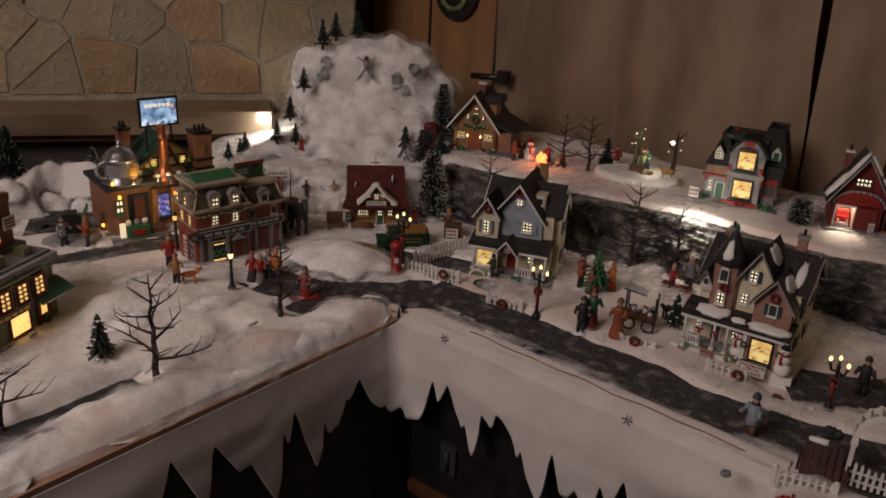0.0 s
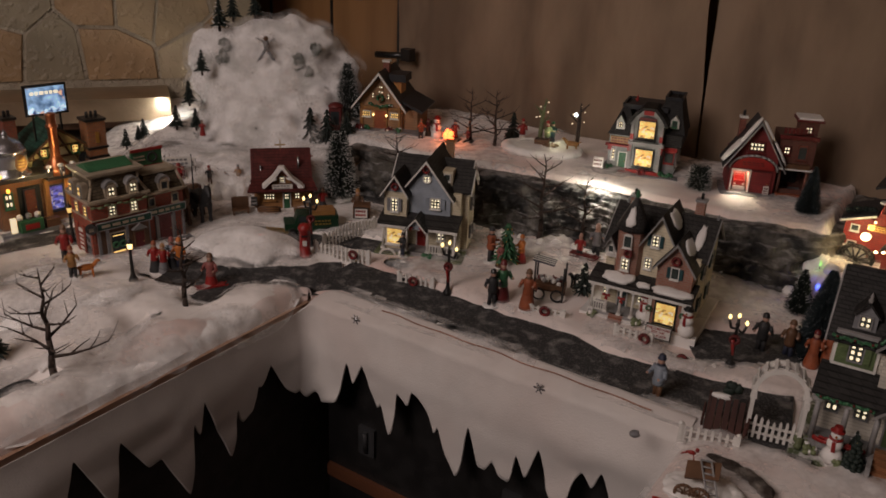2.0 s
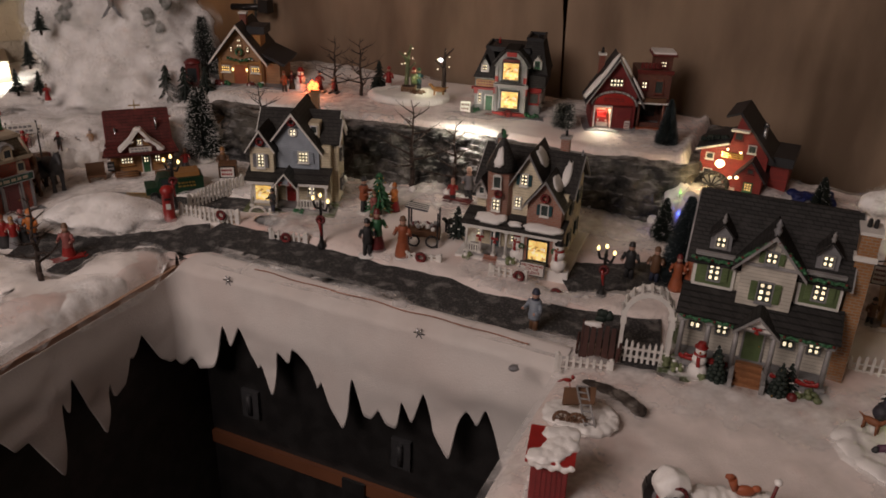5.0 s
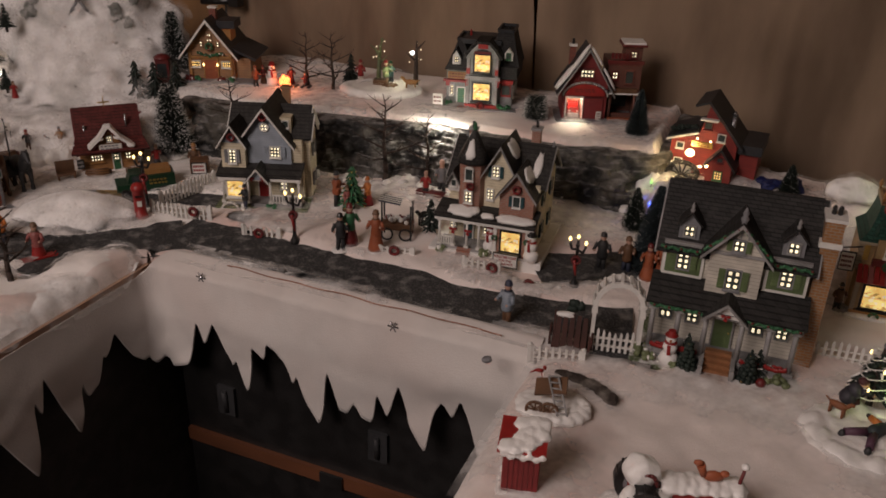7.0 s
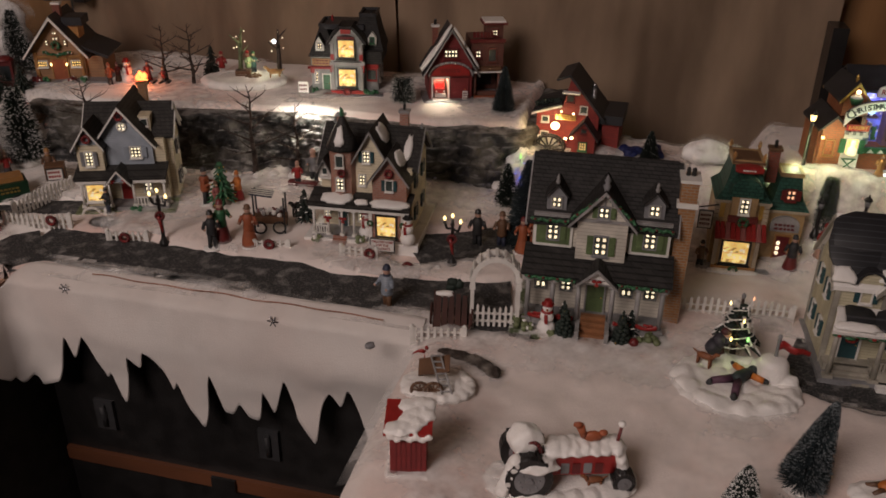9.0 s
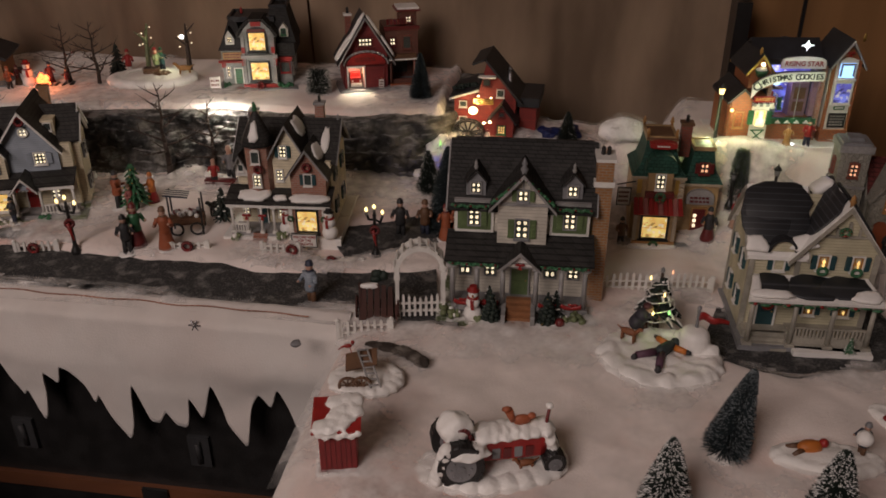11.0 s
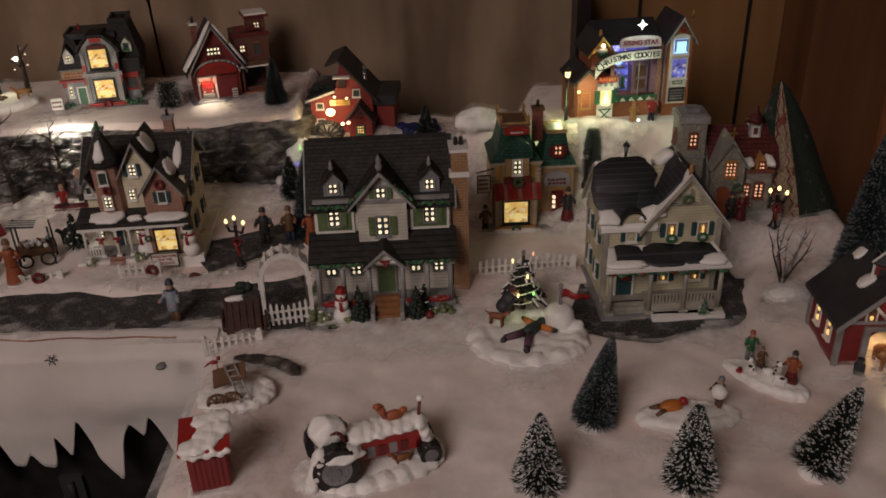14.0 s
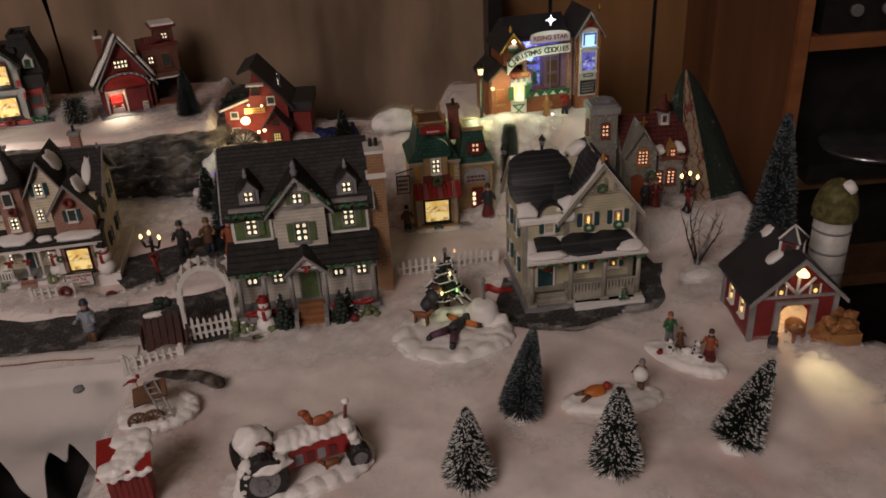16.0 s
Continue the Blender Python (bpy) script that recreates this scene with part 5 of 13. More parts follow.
    # ground-floor shop bay
    boxes(h, "bay", ROSEBRICK, (0.074, 0.121, -0.006, 0.022, 0.008, 0.050))
    window(h, 0.0975, 0.030, 0.024, 0.026, -0.0065, cols=1, rows=1, lit=SHOPWIN, back=SHOPWIN, frame=BLACK, arch=True)
    for x in (0.077, 0.119):
        boxes(h, "corner_post", WHITE, (x - 0.0022, x + 0.0022, -0.008, -0.005, 0.008, 0.050))
        wreath(h, x, -0.008, 0.034, 0.003)
    s = sign_board(h, 0.096, -0.022, 0.012, 0.030, 0.016, WHITE, RED, 0, edge=BLACK)
    for k, (line, w) in enumerate((("WELCOME HOME", 0.025), ("FOR THE", 0.014), ("HOLIDAYS", 0.018))):
        text_part(s, line, 0, -0.0016, 0.0045 - 0.0045 * k, 0.0042, RED, width=w)
    # right side
    for y, z in ((0.045, 0.075), (0.09, 0.075), (0.045, 0.032), (0.09, 0.032)):
        window(h, W - 0.003, z, 0.009, 0.017, y, "r", lit=GLASS, frame=WHITE, shutters=TEAL)
    drift(h, ((0.108, 0.036, 0.1015), (0.122, 0.036, 0.1015), (0.120, 0.064, 0.1245), (0.112, 0.064, 0.1245)), 0.003, 9)
    drift(h, ((0.0755, 0.030, 0.1415), (0.0755, 0.062, 0.1415), (0.088, 0.062, 0.122), (0.088, 0.030, 0.122)), 0.0025, 10)
    drift(h, ((0.103, 0.008, 0.1155), (0.103, 0.040, 0.1155), (0.114, 0.040, 0.1), (0.114, 0.008, 0.1)), 0.0025, 11)
    chimney(h, ROSEBRICK, 0.096, 0.107, 0.085, 0.096, 0.11, 0.146, GREYTRIM, 1)
    chimney(h, ROSEBRICK, 0.018, 0.027, 0.06, 0.069, 0.10, 0.144, GREYTRIM, 1)
    for x, z in ((0.012, 0.116), (W, 0.116)):
        finial(h, GREY, x, 0.074, z + 0.014, 0.009, 0.0016)
    bush(h, 0.066, -0.014, 0.010, 0.007, MOSS, True, 4)
    bush(h, 0.008, -0.016, 0.008, 0.006, MOSS, True, 5)


def blue_house():
    m, W = front((0.015, 1.052), (0.109, 1.015))
    h = thing("blue_house", "blue and cream ceramic house with dark roofs", "house", m)
    plinth(h, -0.008, W + 0.008, -0.014, 0.108, 0.006, MOSS)
    boxes(h, "wall", CREAM, (0.002, W - 0.002, 0.018, 0.100, 0.004, 0.086))
    gable_front(h, "front_gable", BLUE, 0.022, 0.086, 0.014, 0.06, 0.048, 0.086, 0.125)
    roof_front(h, SLATE, 0.022, 0.086, 0.010, 0.100, 0.086, 0.128, 0.006, 0.003, WHITE)
    gable_side(h, "gable_wall", CREAM, 0.004, W - 0.003, 0.035, 0.100, 0.084, 0.085, 0.114)
    roof_along(h, SLATE, 0.004, W, 0.035, 0.100, 0.086, 0.116, 0.005, 0.003, WHITE)
    gable_front(h, "bay", CREAM, 0.000, 0.030, 0.004, 0.04, 0.046, 0.086, 0.106)
    roof_front(h, SLATE, 0.000, 0.030, 0.001, 0.045, 0.086, 0.108, 0.004, 0.0026, WHITE)
    gable_front(h, "bay_gable", BLUE, 0.002, 0.028, 0.0025, 0.0045, 0.086, 0.0865, 0.104)
    boxes(h, "side_bay", CREAM, (W - 0.004, W + 0.006, 0.03, 0.07, 0.004, 0.088))
    roof_along(h, SLATE, W - 0.016, W + 0.005, 0.028, 0.072, 0.088, 0.110, 0.003, 0.0026, WHITE)
    gable_side(h, "side_gable", CREAM, W + 0.0, W + 0.0055, 0.03, 0.07, 0.087, 0.0885, 0.108)
    boxes(h, "dormer", CREAM, (0.070, 0.084, 0.03, 0.05, 0.09, 0.112))
    window(h, 0.077, 0.104, 0.007, 0.008, 0.0295, lit=GLASS)
    wreath(h, 0.054, 0.009, 0.119, 0.0045, mat=DARKRED)
    wreath(h, 0.015, 0.001, 0.094, 0.0042, mat=DARKRED)
    bm = bmesh.new()
    ring(bm, (0, 0, 0), 0.0052, 0.0011, 0, 16)
    rose = part("round_window", bm, WHITE, h, "", face(0.054, 0.013, 0.104))
    for i in range(4):
        ob = new("pane", pane_mesh(0.0020, 0.0020, LIT))
        ob.parent = rose
        ob.matrix_basis = pose(0.0019 * S * (1 if i % 2 else -1), 0, 0.0019 * S * (1 if i > 1 else -1))
    window(h, 0.014, 0.068, 0.0085, 0.017, 0.0035, rows=4, lit=LIT, shutters=GREY, frame=WHITE)
    window(h, 0.066, 0.072, 0.0120, 0.013, 0.0135, cols=3, rows=3, lit=LIT, frame=WHITE, shutters=BLUE)
    # porch
    bm = bmesh.new()
    bm_slab(bm, ((-0.005, -0.011, 0.045), (W + 0.001, -0.011, 0.045), (W + 0.001, 0.020, 0.055), (-0.005, 0.020, 0.055)), 0.003)
    part("porch_roof", bm, SLATE, h)
    gable_front(h, "porch_gable", BLUE, 0.036, 0.060, -0.014, 0.008, 0.044, 0.0445, 0.058)
    roof_front(h, SLATE, 0.036, 0.060, -0.015, 0.010, 0.045, 0.059, 0.003, 0.0022, WHITE)
    boxes(h, "porch_floor", GREYTRIM, (0.0, W, -0.008, 0.018, 0.005, 0.010))
    boxes(h, "porch_beam", WHITE, (-0.003, W, -0.010, -0.007, 0.041, 0.045))
    columns(h, WHITE, (0.002, 0.034, 0.062, 0.080, W - 0.003), -0.007, 0.010, 0.042, 0.0017)
    railing(h, WHITE, 0.063, W - 0.003, -0.007, 0.010, 0.012, 9)
    door(h, 0.048, 0.010, 0.012, 0.028, 0.0175, RED)
    for x in (0.041, 0.055):
        bow(h, x, -0.016, 0.047, 0.003)
    boxes(h, "bay", CREAM, (0.004, 0.030, -0.004, 0.018, 0.005, 0.044))
    window(h, 0.017, 0.028, 0.020, 0.020, -0.0045, cols=1, rows=1, lit=SHOPWIN, back=SHOPWIN, frame=WHITE)
    window(h, 0.074, 0.028, 0.009, 0.016, 0.0175, lit=LIT, rows=3)
    bm = bmesh.new()
    ring(bm, (0.012, -0.018, 0.003), 0.011, 0.0016, 0, 16)
    part("garden_arch", bm, WHITE, h)
    for y, z in ((0.05, 0.068), (0.05, 0.028), (0.085, 0.028)):
        window(h, W + 0.006 if y < 0.07 else W - 0.002, z, 0.009, 0.017, y, "r", lit=GLASS, frame=WHITE, shutters=GREY)
    steps(h, GREYTRIM, 0.040, 0.056, -0.016, -0.006, 0.010, 3)
    chimney(h, TANBRICK, 0.060, 0.070, 0.092, 0.102, 0.08, 0.132, TANBRICK, 0)
    bush(h, 0.064, -0.014, 0.004, 0.007, GREEN, False, 4)
    bush(h, 0.03, -0.012, 0.004, 0.006, MOSS, True, 5)
    bush(h, W + 0.004, 0.01, 0.004, 0.007, MOSS, True, 6)


def yellow_house():
    m, W = front((0.540, 0.398), (0.622, 0.330))
    m = m @ Matrix.Diagonal((W / 0.0923, 1, 1, 1))
    W = 0.0923
    h = thing("farm_house", "pale yellow ceramic house with black ribbed roof", "house", m)
    plinth(h, -0.004, W + 0.004, -0.004, 0.098, 0.005, GREY, 0.002)
    boxes(h, "wall", YELLOW, (0.0, W, 0.024, 0.094, 0.003, 0.088))
    # front gable and cross roof
    gable_front(h, "front_gable", YELLOW, 0.032, W, 0.0235, 0.07, 0.086, 0.0875, 0.130)
    roof_front(h, ROOFSNOW, 0.032, W, 0.020, 0.085, 0.087, 0.131, 0.006, 0.004, PORCHTRIM)
    for y0, y1, x0, z0, k in ((0.020, 0.064, 0.038, 0.0990, 51), (0.046, 0.090, 0.036, 0.0960, 52)):
        drift(h, ((x0, y0, z0), (x0, y1, z0), (0.0620, y1, 0.1372), (0.0620, y0, 0.1372)), 0.0016, k, "ribbed_roof", RIBROOF, 0.04)
    drift(h, ((0.0635, 0.022, 0.1365), (0.0635, 0.086, 0.1365), (0.090, 0.086, 0.094), (0.090, 0.022, 0.094)), 0.0016, 53, "ribbed_roof", RIBROOF, 0.04)
    gable_side(h, "gable_wall", YELLOW, 0.001, W - 0.02, 0.026, 0.094, 0.086, 0.0875, 0.127)
    roof_along(h, ROOFSNOW, 0.0, 0.037, 0.026, 0.094, 0.087, 0.129, 0.006, 0.004, PORCHTRIM)
    for x0, x1, y0, z0, k in ((-0.008, 0.028, 0.0255, 0.0940, 54), (0.010, 0.042, 0.029, 0.0980, 55), (-0.008, 0.042, 0.038, 0.1090, 56)):
        drift(h, ((x0, y0, z0), (x1, y0, z0), (x1, 0.0610, 0.1352), (x0, 0.0610, 0.1352)), 0.0016, k, "ribbed_roof", RIBROOF, 0.04)
    boxes(h, "corner_board", PORCHTRIM, (-0.001, 0.003, 0.0225, 0.026, 0.003, 0.088), (W - 0.003, W + 0.001, 0.0225, 0.026, 0.003, 0.088), (0.033, 0.037, 0.0225, 0.026, 0.06, 0.088), (-0.001, 0.002, 0.091, 0.095, 0.003, 0.088))
    boxes(h, "gable_trim", PORCHTRIM, (0.050, 0.082, 0.0205, 0.0235, 0.1035, 0.105), (0.065, 0.067, 0.0205, 0.0235, 0.105, 0.118), (0.057, 0.0585, 0.0205, 0.0235, 0.105, 0.112), (0.073, 0.0745, 0.0205, 0.0235, 0.105, 0.112))
    drift(h, ((0.050, 0.060, 0.1225), (0.062, 0.060, 0.1365), (0.062, 0.080, 0.1365), (0.050, 0.080, 0.1225)), 0.0055, 4)
    drift(h, ((-0.006, 0.0185, 0.0870), (0.012, 0.0185, 0.0870), (0.008, 0.0300, 0.0985), (-0.004, 0.0300, 0.0985)), 0.0030, 30)
    drift(h, ((0.026, 0.0185, 0.0870), (0.050, 0.0185, 0.0960), (0.046, 0.0300, 0.1040), (0.028, 0.0300, 0.0985)), 0.0030, 31)
    # eyebrow dormer
    bm = bmesh.new()
    bm_prism(bm, [(0.012, 0.088)] + [(0.021 - 0.009 * math.cos(k * math.pi / 10), 0.088 + 0.011 * math.sin(k * math.pi / 10)) for k in range(11)] + [(0.030, 0.088)], 0.021, 0.045)
    part("dormer", bm, YELLOW, h)
    bm = bmesh.new()
    arc = [(0.021 - 0.011 * math.cos(k * math.pi / 10), 0.088 + 0.013 * math.sin(k * math.pi / 10)) for k in range(11)]
    arc += [(0.021 + 0.009 * math.cos(k * math.pi / 10), 0.088 + 0.011 * math.sin(k * math.pi / 10)) for k in range(11)]
    bm_prism(bm, arc, 0.018, 0.050)
    part("dormer_roof", bm, BLACKROOF, h)
    window(h, 0.021, 0.076, 0.007, 0.014, 0.0235, cols=1, rows=2, lit=YELLOW, back=YELLOW, frame=WHITE, shutters=TEAL)
    for x in (0.053, 0.078):
        window(h, x, 0.078, 0.0075, 0.013, 0.0235, cols=1, rows=2, lit=YELLOW, back=OCHRE, frame=WHITE, shutters=TEAL, wreath=True)
        bm = bmesh.new()
        bm_lathe(bm, ((0.0008, -0.004), (0.0008, 0.0), (0.0013, 0.0012), (0.0003, 0.004)), (0, -0.0022, 0), 8)
        part("candle", bm, LITYEL, h, "lit candle in the window", face(x, 0.0235, 0.078))
    wreath(h, 0.063, 0.0225, 0.109, 0.0034)
    # porch
    bm = bmesh.new()
    bm_slab(bm, ((-0.004, -0.007, 0.052), (W + 0.003, -0.007, 0.052), (W - 0.004, 0.024, 0.061), (0.004, 0.024, 0.061)), 0.003)
    part("porch_roof", bm, ROOFSNOW, h)
    for x0, x1, y0, z0, k in ((-0.001, 0.030, 0.001, 0.0578, 61), (0.024, 0.064, -0.006, 0.0556, 62), (0.048, 0.089, -0.003, 0.0566, 63)):
        drift(h, ((x0, y0, z0), (x1, y0, z0), (x1 - 0.003, 0.0225, 0.0642), (x0 + 0.004, 0.0225, 0.0642)), 0.0018, k, "ribbed_roof", RIBROOF, 0.04)
    drift(h, ((-0.0035, -0.004, 0.0562), (0.005, -0.004, 0.0562), (0.008, 0.020, 0.0640), (0.002, 0.020, 0.0640)), 0.0026, 46)
    drift(h, ((-0.003, -0.007, 0.0555), (0.030, -0.007, 0.0555), (0.026, 0.002, 0.0595), (0.0, 0.002, 0.0595)), 0.0028, 12)
    drift(h, ((0.066, -0.007, 0.0555), (W + 0.003, -0.007, 0.0555), (W - 0.001, 0.006, 0.0605), (0.078, 0.006, 0.0605)), 0.003, 13)
    boxes(h, "porch_beam", PORCHTRIM, (0.0, W, -0.003, 0.0, 0.048, 0.053))
    boxes(h, "porch_floor", PORCHTRIM, (0.034, W, 0.0, 0.024, 0.004, 0.014), (0.0, 0.034, 0.010, 0.024, 0.004, 0.012))
    columns(h, PORCHTRIM, (0.002, 0.034, 0.062, W - 0.002), 0.0, 0.005, 0.050, 0.0022)
    railing(h, PORCHTRIM, 0.035, 0.061, 0.0, 0.014, 0.011, 9)
    railing(h, PORCHTRIM, 0.063, W - 0.003, 0.0, 0.014, 0.011, 9)
    steps(h, PORCHTRIM, 0.004, 0.032, -0.004, 0.012, 0.012, 4)
    for x in (0.050, 0.076):
        window(h, x, 0.033, 0.0075, 0.016, 0.0235, cols=1, rows=2, lit=YELLOW, back=OCHRE, frame=WHITE, shutters=TEAL)
        for dz in (0.039, 0.029):
            bm = bmesh.new()
            bm_blob(bm, (0, -0.0025, 0), (0.0009, 0.0009, 0.0022), 0, 1)
            part("candle", bm, LITYEL, h, "lit candle in the window", face(x, 0.0235, dz))
    door(h, 0.018, 0.012, 0.013, 0.030, 0.0235, TEAL)
    wreath(h, 0.018, 0.0215, 0.034, 0.0035, mat=RED)
    for i in range(12):
        bm = bmesh.new()
        x = 0.002 + i * (W - 0.004) / 11
        bm_blob(bm, (x, -0.004, 0.0495 - 0.002 * (i % 2)), (0.0045, 0.0016, 0.0016), 0, 1, 0.5, i)
        if i % 3 == 0:
            bm_blob(bm, (x, -0.0052, 0.0495), 0.0017, 1, 1)
        part("garland", bm, [GREEN, RED], h)
    for y, z in ((0.045, 0.068), (0.075, 0.068), (0.045, 0.030), (0.075, 0.030)):
        window(h, 0.0, z, 0.007, 0.015, y, "l", cols=1, rows=2, lit=GLASS, frame=WHITE, shutters=TEAL)
    finial(h, OCHRE, 0.062, 0.018, 0.137, 0.008, 0.0016)
    boxes(h, "front_snow", ROOFSNOW, (0.036, W + 0.002, -0.010, 0.0, 0.0, 0.005))


def bakery():
    m, W = front((0.600, 0.603), (0.676, 0.540))
    h = thing("toy_bakery", "ochre ceramic bakery with green mansard roofs", "shop", m)
    W = 0.094
    plinth(h, -0.006, W + 0.004, -0.010, 0.075, 0.004, GREY)
    boxes(h, "wall", BUNWALL, (0.0, 0.052, 0.006, 0.065, 0.002, 0.080), (0.052, W, 0.020, 0.065, 0.002, 0.068))
    boxes(h, "shop_bay", BUNWALL, (0.004, 0.046, -0.008, 0.008, 0.002, 0.046))
    mansard(h, GREENROOF, -0.003, 0.055, 0.002, 0.068, 0.080, 0.118, 0.014, BUNWALL, 0.6)
    mansard(h, GREENROOF, 0.052, W + 0.003, 0.016, 0.068, 0.068, 0.104, 0.012, BUNWALL, 0.6)
    boxes(h, "roof_top", BROWN, (0.010, 0.043, 0.014, 0.056, 0.118, 0.1205), (0.064, W - 0.009, 0.027, 0.057, 0.104, 0.1065))
    for x in (0.011, 0.041):
        for y in (0.015, 0.055):
            finial(h, OCHRE, x, y, 0.124, 0.007, 0.0015)
    gable_front(h, "dormer", BUNWALL, 0.014, 0.040, -0.002, 0.03, 0.06, 0.090, 0.100)
    bm = bmesh.new()
    bm_prism(bm, [(0.010, 0.087)] + [(0.027 - 0.017 * math.cos(k * math.pi / 8), 0.090 + 0.018 * math.sin(k * math.pi / 8)) for k in range(9)] + [(0.044, 0.087)], -0.003, 0.03)
    part("dormer_roof", bm, GREENROOF, h)
    window(h, 0.027, 0.077, 0.009, 0.016, -0.0025, rows=3, frame=WHITE)
    bm = bmesh.new()
    bm_prism(bm, [(0.013, 0.1125)] + [(0.013 + 0.028 * k / 8, 0.1170 + 0.0022 * math.sin(k * math.pi / 8)) for k in range(9)] + [(0.041, 0.1125)] + [(0.041 - 0.028 * k / 8, 0.1125 - 0.0015 * math.sin(k * math.pi / 8)) for k in range(1, 8)], 0.004, 0.013)
    part("name_board", bm, RED, h)
    bars(h, 0.027, 0.0036, 0.1145, 0.014, 0.003, WHITE, 1)
    window(h, 0.075, 0.086, 0.0085, 0.011, 0.0185, rows=2, lit=LITRED, frame=DARKRED, shutters=DARKRED)
    # shop window with a striped awning
    window(h, 0.025, 0.026, 0.026, 0.025, -0.0085, cols=1, rows=1, lit=SHOPWIN, back=SHOPWIN, frame=BLACK)
    for i in range(10):
        x = 0.000 + i * 0.0052
        bm = bmesh.new()
        bm_slab(bm, ((x, -0.020, 0.045), (x + 0.0052, -0.020, 0.045), (x + 0.0046, -0.004, 0.058), (x + 0.0006, -0.004, 0.058)), 0.0018)
        part("awning_stripe", bm, PINK if i % 3 == 2 else RED, h)
    boxes(h, "window_base", OCHRE, (0.002, 0.048, -0.012, -0.006, 0.002, 0.010))
    boxes(h, "balcony", DARKRED, (0.012, 0.042, -0.008, -0.002, 0.060, 0.066))
    wreath(h, 0.027, -0.009, 0.062, 0.0045)
    wreath(h, 0.025, -0.013, 0.007, 0.004)
    bm = bmesh.new()
    bm_prism(bm, [(0.060, 0.044)] + [(0.075 - 0.015 * math.cos(k * math.pi / 8), 0.052 + 0.010 * math.sin(k * math.pi / 8)) for k in range(9)] + [(0.090, 0.044)], 0.016, 0.020)
    part("sign", bm, GREYTRIM, h)
    bars(h, 0.075, 0.0155, 0.050, 0.022, 0.009, DARKRED, 2)
    door(h, 0.076, 0.004, 0.014, 0.034, 0.0195, DARKRED, frame=OCHRE)
    for z in (0.018, 0.024, 0.030):
        ob = new("pane", pane_mesh(0.0035, 0.004, LIT))
        ob.parent = h
        ob.matrix_basis = face(0.072, 0.0180, z)
    chimney(h, BRICK, 0.050, 0.061, 0.040, 0.051, 0.09, 0.126, BROWN, 1)
    s = sign_board(h, -0.010, 0.0, 0.058, 0.013, 0.019, WHITE, DARKRED, 3, edge=BLACK)
    bm = bmesh.new()
    bm_tube(bm, (-0.018, 0.0, 0.071), (0.002, 0.004, 0.074), 0.0008)
    part("bracket", bm, BLACK, h)
    # carved corner pilasters, quoins and a crust of snow at the foot
    for x in (0.001, 0.051):
        for k in range(6):
            boxes(h, "quoin", TAN, (x - 0.0028, x + 0.0028, 0.0038, 0.0062, 0.049 + 0.005 * k, 0.0528 + 0.005 * k))
    for x in (0.004, 0.046):
        boxes(h, "bay_pilaster", TAN, (x - 0.0020, x + 0.0020, -0.0105, -0.0078, 0.004, 0.044))
    boxes(h, "cornice", TAN, (-0.003, 0.055, 0.002, 0.0058, 0.0775, 0.0805), (0.055, W + 0.003, 0.016, 0.0198, 0.0655, 0.0685))
    drift(h, ((-0.006, -0.018, 0.003), (0.052, -0.018, 0.003), (0.052, -0.009, 0.004), (-0.006, -0.009, 0.004)), 0.003, 71)
    for x, z in ((0.006, 0.07), (0.047, 0.07)):
        boxes(h, "tile_panel", GOLD, (x - 0.003, x + 0.003, 0.0045, 0.0062, z - 0.010, z + 0.008))


